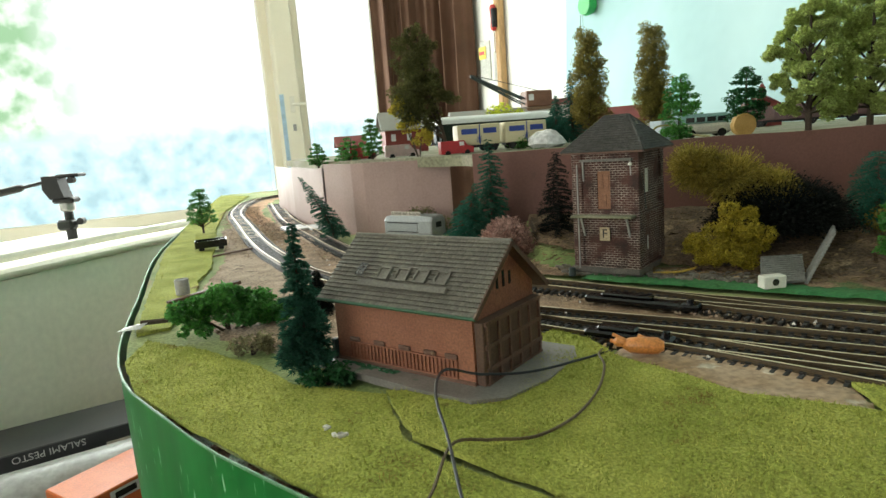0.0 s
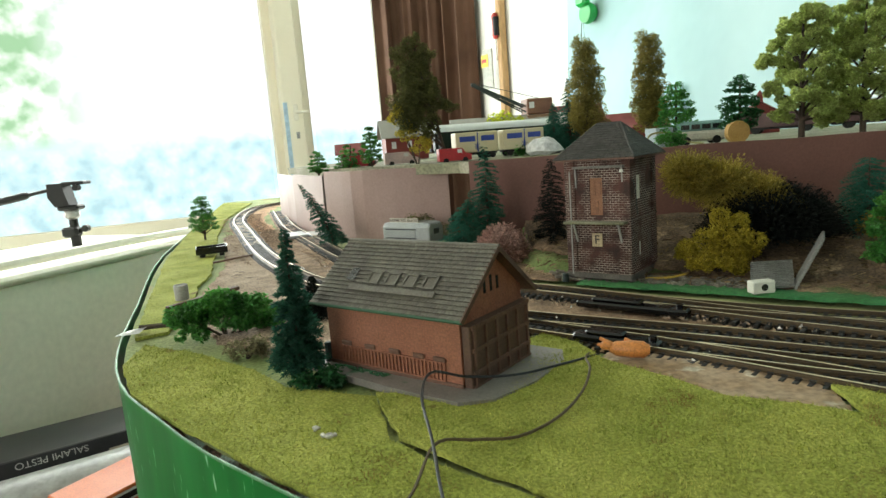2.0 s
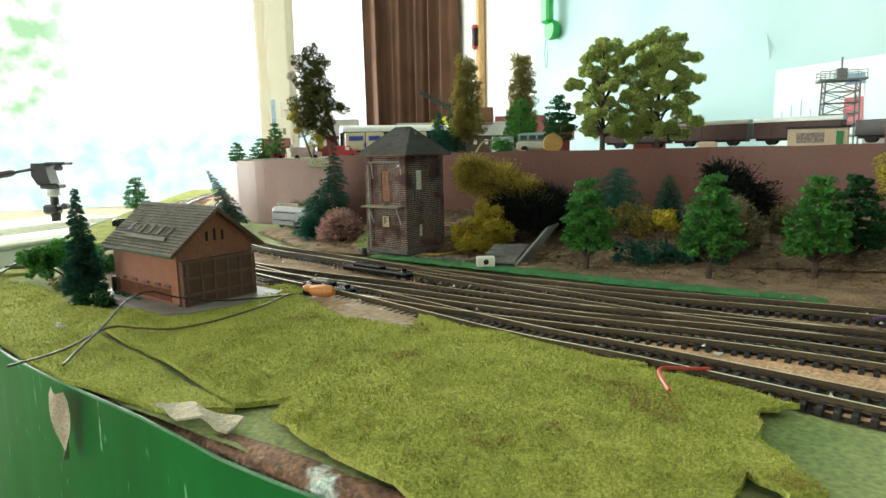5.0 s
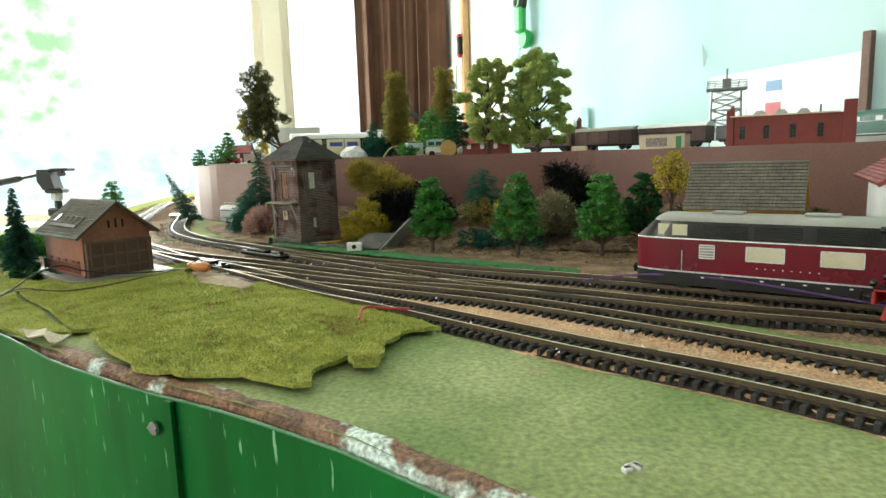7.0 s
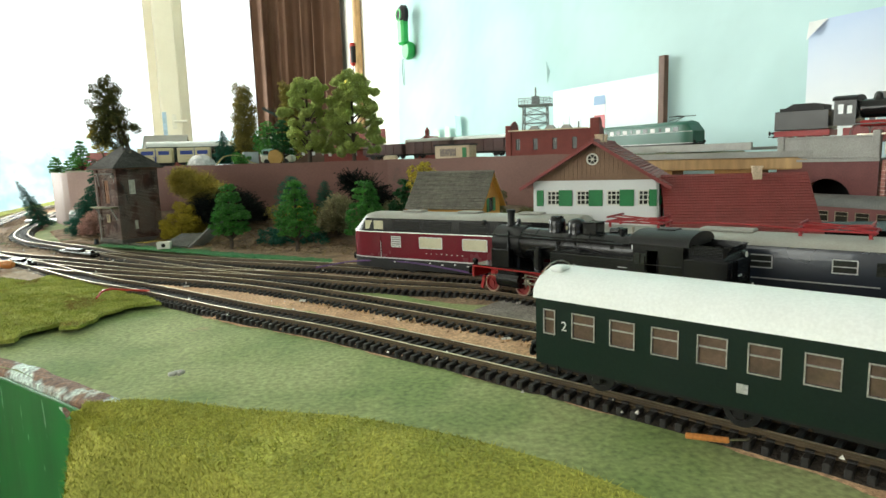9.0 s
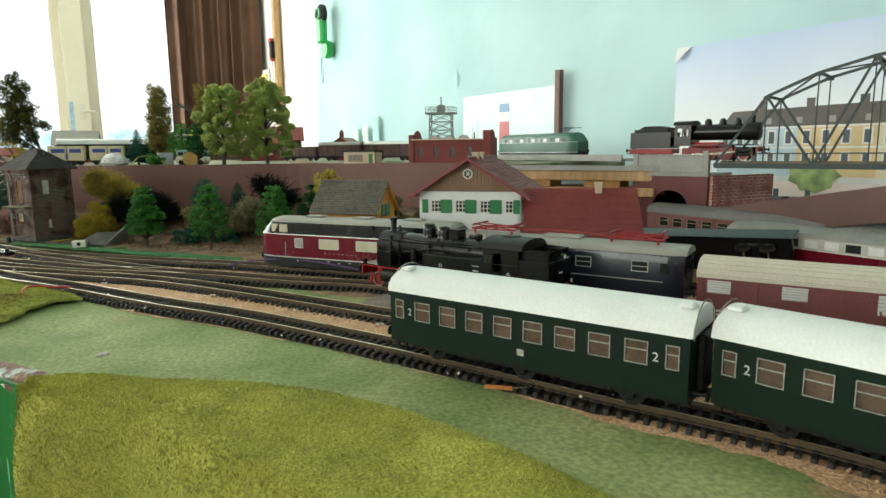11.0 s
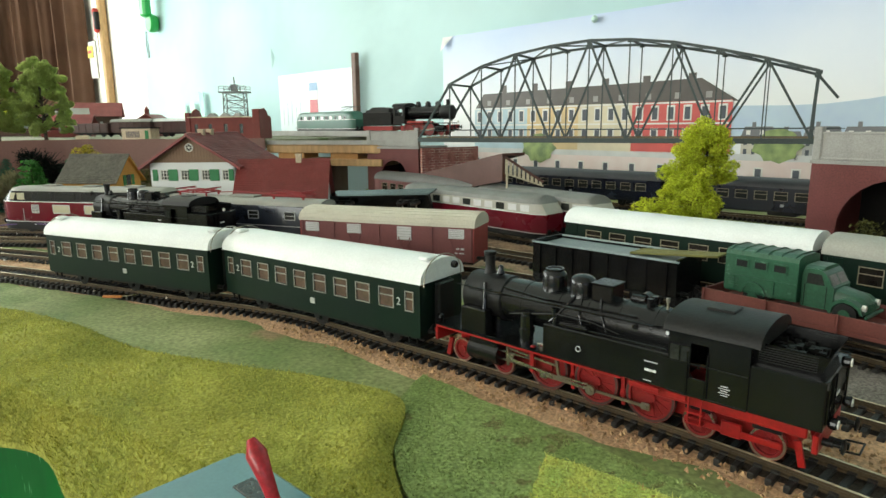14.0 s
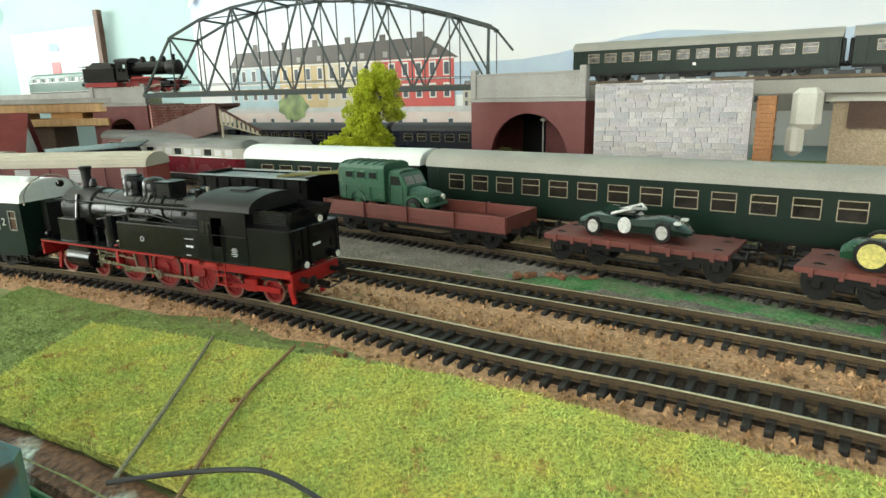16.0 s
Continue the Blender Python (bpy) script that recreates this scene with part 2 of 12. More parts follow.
    def tube(self, pts, r, n=7):
        """A round cord through points."""
        pts = [Vector(p) for p in pts]
        rs = r if isinstance(r, (list, tuple)) else [r] * len(pts)
        vs = []
        for i, p in enumerate(pts):
            d = (pts[min(i + 1, len(pts) - 1)] - pts[max(i - 1, 0)]).normalized()
            q = d.to_track_quat("Z", "Y").to_matrix()
            for j in range(n):
                a = 2 * math.pi * j / n
                vs.append(p + q @ Vector((rs[i] * math.cos(a), rs[i] * math.sin(a), 0)))
        k = len(pts)
        fs = [(i * n + j, i * n + (j + 1) % n, (i + 1) * n + (j + 1) % n, (i + 1) * n + j) for i in range(k - 1) for j in range(n)]
        fs += [tuple(range(n - 1, -1, -1)), tuple(range((k - 1) * n, k * n))]
        return self.add(vs, fs)

    def sheet(self, rows, thick=0.0):
        """A sheet through rows of points; thick: how far it reaches down."""
        h, w = len(rows), len(rows[0])
        vs = [p for r in rows for p in r]
        fs = [(i * w + j, i * w + j + 1, (i + 1) * w + j + 1, (i + 1) * w + j) for i in range(h - 1) for j in range(w - 1)]
        if thick:
            k = len(vs)
            vs = vs + [(p[0], p[1], p[2] - thick) for p in vs]
            fs += [tuple(k + i for i in reversed(f)) for f in fs[:]]
            rim = [(0, j) for j in range(w)] + [(i, w - 1) for i in range(1, h)] + [(h - 1, j) for j in range(w - 2, -1, -1)] + [(i, 0) for i in range(h - 2, 0, -1)]
            idx = [i * w + j for i, j in rim]
            fs += [(idx[(i + 1) % len(idx)], idx[i], idx[i] + k, idx[(i + 1) % len(idx)] + k) for i in range(len(idx))]
        return self.add(vs, fs)

    def mesh(self, name, material, smooth=False):
        me = bpy.data.meshes.new(name)
        me.from_pydata(self.v, [], self.f)
        bm = bmesh.new()
        bm.from_mesh(me)
        if len(bm.faces) < 60000:
            bmesh.ops.recalc_face_normals(bm, faces=bm.faces)
        bm.to_mesh(me)
        bm.free()
        me.materials.append(material)
        if smooth:
            me.shade_smooth()
            me.set_sharp_from_angle(angle=radians(38))
        return me


def part(name, g, material, parent, label="", smooth=False, m=None):
    ob = new(name, g if isinstance(g, bpy.types.Mesh) else g.mesh(name, material, smooth))
    ob.parent = parent
    if m is not None:
        ob.matrix_basis = m
    return tagged(ob, label)


def thing(name, m, label, category, group=""):
    ob = new(name)
    ob.empty_display_size = 0.02
    ob.matrix_basis = m
    return tagged(ob, label, category, group)


def solo(name, g, material, label, category, m=None, group="", kind="", smooth=False):
    ob = new(name, g.mesh(name, material, smooth))
    if m is not None:
        ob.matrix_basis = m
    return tagged(ob, label, category, group, kind)


def smooth_line(pts, step=0.01):
    """Points every step metres along a smooth curve through pts (plan or space)."""
    p = [np.array(a, float) for a in pts]
    p = [2 * p[0] - p[1]] + p + [2 * p[-1] - p[-2]]
    fine = []
    for i in range(1, len(p) - 2):
        a, b, c, d = p[i - 1:i + 3]
        for k in range(24):
            u = k / 24
            fine.append(0.5 * (2 * b + (c - a) * u + (2 * a - 5 * b + 4 * c - d) * u * u + (3 * b - a - 3 * c + d) * u ** 3))
    fine.append(p[-2])
    fine = np.array(fine)
    s = np.concatenate([[0], np.cumsum(np.linalg.norm(np.diff(fine, axis=0), axis=1))])
    n = max(2, int(s[-1] / step) + 1)
    q = np.linspace(0, s[-1], n)
    return np.stack([np.interp(q, s, fine[:, i]) for i in range(fine.shape[1])], 1)


def normals(line):
    d = np.gradient(line[:, :2], axis=0)
    d /= np.linalg.norm(d, axis=1)[:, None]
    return d, np.stack([-d[:, 1], d[:, 0]], 1)


def bumpy(x, y, s=40.0, seed=0.0):
    return noise.noise(Vector((x * s, y * s, seed)))

# ---- room ----
FLOOR_Z, CEIL_Z = -0.70, 1.65
def room_solid(name, material, boxes, label, category):
    g = G()
    for b in boxes:
        g.box(*b)
    return solo(name, g, material, label, category, ROOM, kind="structure")


room_solid("floor", FLOOR_MAT, [(5.2, 6.9, 0.1, -2.5, -3.2, FLOOR_Z - 0.1)], "brown carpeted room floor under the layout", "floor")
room_solid("ceiling", ROOM_WALL, [(5.2, 6.9, 0.1, -2.5, -3.2, CEIL_Z)], "plain white room ceiling", "ceiling")
# window wall: below, above and between the two windows
room_solid("wall_window", ROOM_WALL, [
    (5.2, 0.14, FLOOR_Z * -1 - 0.16, -2.5, 0.07, FLOOR_Z), (5.2, 0.14, 0.27, -2.5, 0.07, 1.38), (0.072, 0.14, 1.54, -0.796, 0.07, -0.16),
    (0.30, 0.14, 1.54, -0.15, 0.07, -0.16), (1.1, 0.14, 1.54, -4.55, 0.07, -0.16)], "white plaster wall with two bright windows", "wall")
room_solid("wall_blue", ROOM_WALL, [(0.12, 6.9, CEIL_Z - FLOOR_Z, 0.06, -3.2, FLOOR_Z)], "white plaster wall behind the layout", "wall")
room_solid("wall_left", REAR_WALL, [(0.12, 6.9, 0.05 - FLOOR_Z, -5.06, -3.2, FLOOR_Z), (0.12, 6.9, 0.15, -5.06, -3.2, 1.5), (0.12, 2.2, 1.45, -5.06, -0.85, 0.05), (0.12, 1.2, 1.45, -5.06, -6.05, 0.05)], "unseen side wall of the room, darkened to cut bounce, window assumed", "wall")
room_solid("wall_rear", REAR_WALL, [(5.2, 0.12, 1.0, -2.5, -6.5, FLOOR_Z), (5.2, 0.12, 0.2, -2.5, -6.5, 1.45), (1.2, 0.12, 1.27, -0.5, -6.5, 0.18), (0.6, 0.12, 1.27, -4.7, -6.5, 0.18)],
           "unseen rear wall, darkened to cut bounce, window assumed", "wall")

g = G()
g.sheet([[(-0.012 - 0.006 * math.sin(i * 0.9) - 0.004 * math.sin(j * 0.35 + i), -1.06 - j * 0.09, -0.30 + i * 0.2) for j in range(56)] for i in range(10)], 0.0)
solo("backdrop", g, BLUE_PAPER, "pale blue paper backdrop pinned to the wall", "backdrop", ROOM, kind="structure", smooth=True)

# windows
def window(name, x0, x1, bars):
    w = thing(name, ROOM @ pose(0, 0, 0), "cream painted window frame, bright daylight outside", "window")
    tagged(w, kind="structure")
    z0, z1 = -0.16, 1.38
    for s, (sx, sz, x, z) in {"a": (0.05, z1 - z0, x0 + 0.025, z0), "b": (0.05, z1 - z0, x1 - 0.025, z0), "c": (x1 - x0 - 0.1, 0.05, (x0 + x1) / 2, z0), "d": (x1 - x0 - 0.1, 0.05, (x0 + x1) / 2, z1 - 0.05)}.items():
        part("frame", G().box(sx, 0.06, sz, x, 0.06, z, c=0.004), FRAME_CREAM, w)
    for b in bars:
        part("frame", G().box(0.05, 0.06, z1 - z0 - 0.1, b, 0.06, z0 + 0.05, c=0.004), FRAME_CREAM, w)
    edges = [x0 + 0.05, *bars, x1 - 0.05]
    for a, b in zip(edges, edges[1:]):
        p = part("pane", G().box(b - a - 0.04, 0.004, z1 - z0 - 0.1, (a + b) / 2, 0.06, z0 + 0.05), glass("window glass"), w)
        p.visible_shadow = False
    return w


STEEL_GREY = mat("dull steel", (0.40, 0.39, 0.37), rough=0.4, metal=0.6)
window("window_1", -4.0, -0.832, [-2.45])
window("window_2", -0.755, -0.30, [])
solo("window_post", G().box(0.092, 0.10, 1.60, -0.799, -0.02, -0.19, c=0.006), FRAME_CREAM, "wide cream painted post between the windows", "window post", ROOM, kind="structure")
lk = part("handle", G().bar((-0.79, -0.075, 0.315), (-0.735, -0.095, 0.315), 0.006, 8).box(0.02, 0.008, 0.07, -0.79, -0.073, 0.28, c=0.002), CREAM, bpy.data.objects["window_post"], "grey window handle")
part("keyhole", G().box(0.014, 0.004, 0.028, -0.79, -0.072, 0.20), STEEL_GREY, bpy.data.objects["window_post"])
# thin pale blue strip paints the reflection along the post's edge
part("edge_reflection", G().box(0.018, 0.004, 0.34, -0.834, -0.072, 0.02), mat("pale blue painted reflection", (0.46, 0.64, 0.78), rough=0.5), bpy.data.objects["window_post"], "pale blue strip painting a reflection along the edge")

# view outside: overexposed garden, a plain glowing backdrop far behind the glass
def outside():
    m = bpy.data.materials.new("bright garden")
    m.use_nodes = True
    n, l = m.node_tree.nodes, m.node_tree.links
    b = n["Principled BSDF"]
    co = n.new("ShaderNodeTexCoord")
    ns = n.new("ShaderNodeTexNoise")
    ns.inputs["Scale"].default_value, ns.inputs["Detail"].default_value = 5.5, 12
    l.new(co.outputs["Object"], ns.inputs[0])
    sep = n.new("ShaderNodeSeparateXYZ")
    l.new(co.outputs["Object"], sep.inputs[0])
    # low: pale blue water; above: white sky with pale green leaves
    lo = n.new("ShaderNodeValToRGB")
    e = lo.color_ramp.elements
    e[0].position, e[0].color = 0.34, (0.44, 0.64, 0.70, 1)
    e[1].position, e[1].color = 0.60, (0.78, 0.92, 0.95, 1)
    hi = n.new("ShaderNodeValToRGB")
    e = hi.color_ramp.elements
    e[0].position, e[0].color = 0.42, (0.95, 0.98, 0.90, 1)
    e[1].position, e[1].color = 0.60, (0.36, 0.58, 0.34, 1)
    l.new(ns.outputs[0], lo.inputs[0])
    l.new(ns.outputs[0], hi.inputs[0])
    zr = n.new("ShaderNodeMapRange")
    zr.inputs["From Min"].default_value, zr.inputs["From Max"].default_value = 0.26, 0.40
    l.new(sep.outputs[2], zr.inputs[0])
    mx = n.new("ShaderNodeMix")
    mx.data_type = "RGBA"
    l.new(zr.outputs[0], mx.inputs[0])
    l.new(lo.outputs[0], mx.inputs[6])
    # leaves only to the far side
    xr = n.new("ShaderNodeMapRange")
    xr.inputs["From Min"].default_value, xr.inputs["From Max"].default_value = -1.75, -2.15
    l.new(sep.outputs[0], xr.inputs[0])
    mh = n.new("ShaderNodeMix")
    mh.data_type = "RGBA"
    l.new(xr.outputs[0], mh.inputs[0])
    mh.inputs[6].default_value = (1, 1, 1, 1)
    l.new(hi.outputs[0], mh.inputs[7])
    l.new(mh.outputs[2], mx.inputs[7])
    b.inputs["Base Color"].default_value = (0, 0, 0, 1)
    b.inputs["Roughness"].default_value = 1
    l.new(mx.outputs[2], b.inputs["Emission Color"])
    b.inputs["Emission Strength"].default_value = 1.5
    return m


solo("garden_backdrop", G().box(16, 0.02, 7, -4, 2.2, -2.2), outside(), "bright overexposed garden seen through the window", "backdrop", ROOM, kind="structure")

# ---- board and ground ----
EDGE_LINE = [(-0.613, 1.783), (-0.417, 1.03), (-0.338, 0.738), (-0.257, 0.519), (-0.184, 0.339), (-0.114, 0.249), (-0.032, 0.175), (0.072, 0.102),
             (0.166, 0.042), (0.258, -0.009), (0.323, -0.059), (0.40, -0.125), (0.47, -0.195), (0.54, -0.275), (0.60, -0.35), (0.65, -0.43), (0.69, -0.51),
             (0.72, -0.59), (0.745, -0.68), (0.76, -0.80), (0.765, -1.0)]
BACK_LINE = [(-0.20, 1.95), (-0.28, 1.25), (-0.12, 0.88), (-0.03, 0.80), (0.06, 0.68), (0.13, 0.61), (0.22, 0.60), (0.36, 0.59), (0.46, 0.585), (0.58, 0.52),
             (0.72, 0.43), (0.87, 0.45), (1.05, 0.72), (1.19, 0.40), (1.32, 0.05), (1.44, -0.25), (1.54, -0.50), (1.64, -0.75), (1.72, -0.95), (1.80, -1.15), (1.88, -1.35)]
edge, back = smooth_line(EDGE_LINE, 0.012), None
_e, _b = np.array(EDGE_LINE), np.array(BACK_LINE)
_n = len(edge)
# the back edge runs along with the front edge
_s = np.concatenate([[0], np.cumsum(np.linalg.norm(np.diff(_e, axis=0), axis=1))])
_q = np.linspace(0, _s[-1], _n)
back = np.stack([np.interp(_q, _s, _b[:, i]) for i in (0, 1)], 1)


def ground_z(x, y, v=0.5):
    z = 0.0045 + 0.0012 * bumpy(x, y, 30) + 0.0006 * bumpy(x, y, 120, 3)
    # a low bank rises to the retaining wall
    if 0.08 < x < 0.62:
        line = 0.39 - (x - 0.3) * 0.42 if x > 0.3 else 0.47 - (x - 0.1) * 0.4
        d = y - line
        if d > 0:
            z += min(1, d / 0.12) * 0.028
    return z


rows = []
M = 60
for k in range(M):
    v = k / (M - 1)
    rows.append([(*(edge[i] * (1 - v) + back[i] * v), ground_z(*(edge[i] * (1 - v) + back[i] * v), v)) for i in range(_n)])
solo("ground", G().sheet(rows), PAINT_GREEN, "board top painted dull grey green, scuffed and patchy", "ground", kind="structure", smooth=True)

# fascia of curved green sheets, with the worn board edge above
d_, n_ = normals(edge)
fascia = thing("baseboard", pose(0, 0, 0), "curved baseboard edged with glossy green painted metal sheets", "baseboard")
tagged(fascia, kind="structure")
cuts = [0, int(np.argmin(np.linalg.norm(edge[:, :2] - np.array((0.203, 0.027)), axis=1))), _n - 1]
for c0, c1 in zip(cuts, cuts[1:]):
    g = G()
    rows = []
    for z in (-0.24, -0.16, -0.08, -0.03, 0.0015):
        rows.append([(edge[i][0] - n_[i][0] * (0.004 + 0.001 * bumpy(edge[i][0], z * 3, 9)), edge[i][1] - n_[i][1] * (0.004 + 0.001 * bumpy(edge[i][1], z * 3, 9)),
                      z + (0.0008 * bumpy(edge[i][0], edge[i][1], 25) + 0.004 * max(0, min(1, 1 - (edge[i][0] - 0.06) / 0.05)) if z > 0 else 0)) for i in range(c0, c1 + 1)])
    part("sheet", G().sheet(rows), FASCIA, fascia, smooth=True)
    part("lip", G().tube([Vector(rows[-1][k]) for k in range(0, len(rows[-1]), 2)] + [Vector(rows[-1][-1])], 0.0007, 6), LIP, fascia, "pale rubbed rim of the sheet", smooth=True)
    i = c1
    if c1 < _n - 1:
        e2, t2 = edge[i], d_[i]
        part("overlap", G().box(0.004, 0.0015, 0.24, 0, 0, -0.2385, m=pose(e2[0] - n_[i][0] * 0.006, e2[1] - n_[i][1] * 0.006, 0, 0, 0, math.degrees(math.atan2(t2[1], t2[0])))), FASCIA, fascia)
        sc = G().cyl(0.0030, 0.0012, axis="y", n=12).box(0.006, 0.0006, 0.001, 0, -0.0003, -0.0005)
        j = i - 1
        part("screw", sc, STEEL_GREY, fascia, "grey steel screw head", m=pose(edge[j][0] - n_[j][0] * 0.0065, edge[j][1] - n_[j][1] * 0.0065, -0.013, 0, 0, math.degrees(math.atan2(d_[j][1], d_[j][0]))))
g = G()
rng = random.Random(3)
rows = []
def slim(i):
    """The edge is slim and sunk behind the sheet's lip on the curve, broad and exposed further on."""
    return min(1, max(0, (edge[i][0] - 0.06) / 0.05))


for o, z in ((-0.0020, -0.007), (-0.0030, -0.001), (-0.0015, 0.0035), (0.0025, 0.0058), (0.0065, 0.0058), (0.0095, 0.0035)):
    rows.append([(edge[i][0] + n_[i][0] * ((o if slim(i) > 0.5 else o * 0.7 + 0.0015) + 0.0018 * bumpy(edge[i][0], edge[i][1], 75, o * 90)), edge[i][1] + n_[i][1] * ((o if slim(i) > 0.5 else o * 0.7 + 0.0015) + 0.0018 * bumpy(edge[i][0], edge[i][1], 75, o * 90)),
                  z - 0.0040 * (1 - slim(i)) + 0.0013 * bumpy(edge[i][0], edge[i][1], 110, 5 + o * 60)) for i in range(_n)])
part("worn_edge", G().sheet(rows), EDGE, fascia, "chipped brown and white worn edge", smooth=True)
# timber underframe down to the floor
part("underframe", G().tube([(edge[i][0] + n_[i][0] * 0.08, edge[i][1] + n_[i][1] * 0.08, -0.24) for i in range(0, _n, 6)], 0.02, 6), WOOD, fascia)
for i in range(4, _n, 34):
    part("leg", G().box(0.045, 0.045, -FLOOR_Z - 0.22, edge[i][0] + n_[i][0] * 0.09, edge[i][1] + n_[i][1] * 0.09, FLOOR_Z, c=0.002), WOOD, fascia)

# ---- tracks ----
GAUGE = 0.0165
T1 = smooth_line([(-0.36, 1.585), (-0.428, 1.45), (-0.388, 1.19), (-0.293, 0.93), (-0.217, 0.737), (-0.160, 0.615), (-0.10, 0.513), (0.028, 0.369), (0.12, 0.288), (0.21, 0.200), (0.27, 0.152),
                  (0.369, 0.066), (0.438, 0.010), (0.538, -0.086), (0.609, -0.161), (0.672, -0.228), (0.714, -0.301), (0.748, -0.362), (0.787, -0.446), (0.824, -0.553), (0.844, -0.601),
                  (0.862, -0.655), (0.884, -0.75), (0.897, -0.87), (0.90, -1.02)], 0.0055)
T2 = smooth_line([(0.12, 0.288), (0.20, 0.234), (0.335, 0.160), (0.43, 0.085), (0.553, -0.028), (0.610, -0.081), (0.649, -0.115), (0.70, -0.172), (0.742, -0.255), (0.79, -0.338),
                  (0.828, -0.405), (0.85, -0.455), (0.886, -0.56), (0.912, -0.65), (0.93, -0.75), (0.945, -0.87), (0.95, -1.02)], 0.0055)
T3 = smooth_line([(0.25, 0.235), (0.36, 0.185), (0.46, 0.125), (0.528, 0.090), (0.585, 0.032), (0.644, -0.031), (0.726, -0.100), (0.806, -0.176), (0.851, -0.251), (0.883, -0.331),
                  (0.909, -0.416), (0.931, -0.497), (0.949, -0.568), (0.964, -0.65), (0.985, -0.80), (0.995, -1.0)], 0.0055)
T4 = smooth_line([(-0.345, 1.31), (-0.24, 0.98), (-0.173, 0.815), (-0.087, 0.617), (-0.008, 0.507), (0.081, 0.428), (0.165, 0.356), (0.29, 0.278), (0.383, 0.230), (0.452, 0.190), (0.557, 0.120), (0.637, 0.055),
                  (0.71, -0.015), (0.79, -0.10)], 0.0055)
T5 = smooth_line([(0.70, 0.13), (0.77, 0.03), (0.83, -0.07), (0.885, -0.18), (0.935, -0.30), (0.975, -0.42), (1.005, -0.53), (1.03, -0.65), (1.06, -0.85), (1.07, -1.05)], 0.0055)
T6 = smooth_line([(0.79, 0.215), (0.83, 0.135), (0.866, 0.059), (0.895, -0.02), (0.923, -0.101), (0.940, -0.150)], 0.0055)
T7 = smooth_line([(0.86, 0.27), (0.90, 0.155), (0.929, 0.049), (0.947, -0.04), (0.963, -0.121), (0.967, -0.140)], 0.0055)
T8 = smooth_line([(0.945, 0.53), (1.00, 0.42), (1.06, 0.28), (1.145, 0.103), (1.225, -0.07), (1.30, -0.26), (1.36, -0.45)], 0.0055)

# turnout branches before the bank
T9 = smooth_line([(0.04, 0.462), (0.081, 0.426), (0.12, 0.391), (0.16, 0.351), (0.193, 0.320), (0.228, 0.290), (0.27, 0.254), (0.31, 0.222), (0.36, 0.186), (0.40, 0.163)], 0.0055)
T10 = smooth_line([(-0.06, 0.467), (0.0, 0.405), (0.05, 0.367), (0.099, 0.335), (0.138, 0.311), (0.171, 0.289), (0.205, 0.266), (0.25, 0.237), (0.30, 0.212)], 0.0055)


def offset(line, o):
    return line[:, :2] + normals(line)[1] * o


def track(name, line, label):
    t = thing(name, pose(0, 0, 0), label, "railway track")
    for s in (-1, 1):
        a, b = offset(line, s * (GAUGE / 2)), normals(line)[1]
        prof = [(-0.0011, 0.0075), (0.0011, 0.0075), (0.0011, 0.0081), (0.0004, 0.0085), (0.0004, 0.0096), (0.0006, 0.0098), (0.0006, 0.0107), (-0.0006, 0.0107), (-0.0006, 0.0098), (-0.0004, 0.0096), (-0.0004, 0.0085), (-0.0011, 0.0081)]
        vs = [(a[i][0] + b[i][0] * u, a[i][1] + b[i][1] * u, z) for i in range(0, len(a), 2) for u, z in prof]
        k, m = len(prof), len(range(0, len(a), 2))
        fs = [(i * k + j, i * k + (j + 1) % k, (i + 1) * k + (j + 1) % k, (i + 1) * k + j) for i in range(m - 1) for j in range(k)]
        me = G().add(vs, fs).mesh("rail", RAIL)
        me.materials.append(RAIL_HEAD)
        me.polygons.foreach_set("material_index", [1 if f % k == 6 else 0 for f in range(len(fs))])
        part("rail", me, None, t)
    return t


TRACKS = [track("railway_track", T1, "long curved track with brown rails on black sleepers beside grass"),
          track("railway_track", T2, "empty model siding with brown rails on black sleepers"),
          track("railway_track", T3, "model siding with brown rails holding parked wagons"),
          track("railway_track", T4, "model track with brown rails below the retaining wall"),
          track("railway_track", T5, "model yard track with brown rails under parked coaches"),
          track("railway_track", T6, "model yard track with brown rails under stored trains"),
          track("railway_track", T7, "model yard track with brown rails behind the railcars"),
          track("railway_track", T9, "turnout branch with brown rails leaving the wall side track"),
          track("railway_track", T10, "turnout branch with brown rails leaving the front track"),
          track("railway_track", T8, "model track with brown rails behind the bridge")]


def ribbon(name, line, o0, o1, z, material, label, category, i0=0, i1=None, wob=0.004, n=7):
    nn = normals(line)[1]
    i1 = i1 or len(line)
    rows = []
    for k in range(n):
        u = k / (n - 1)
        w = wob if k in (0, n - 1) else 0
        drop = 0.0022 if k in (0, n - 1) else 0
        row = []
        for i in range(i0, i1, 2):
            a, b = (e(line[i][0]) if callable(e) else e for e in (o0, o1))
            o = a + (b - a) * u
            x, y = line[i][:2] + nn[i] * (o + w * bumpy(line[i][0], line[i][1], 50, k))
            row.append((x, y, z - drop + 0.0007 * bumpy(line[i][0] + o, line[i][1], 90, k)))
        rows.append(row)
    return solo(name, G().sheet(rows), material, label, category, kind="structure", smooth=True)


def bed_near(x):
    return -float(np.interp(x, (0.55, 0.62, 0.69, 0.75, 0.79, 0.86), (0.0162, 0.0185, 0.028, 0.029, 0.022, 0.026)))


def bed_far(x):
    return float(np.interp(x, (0.46, 0.60), (0.0165, 0.034)))


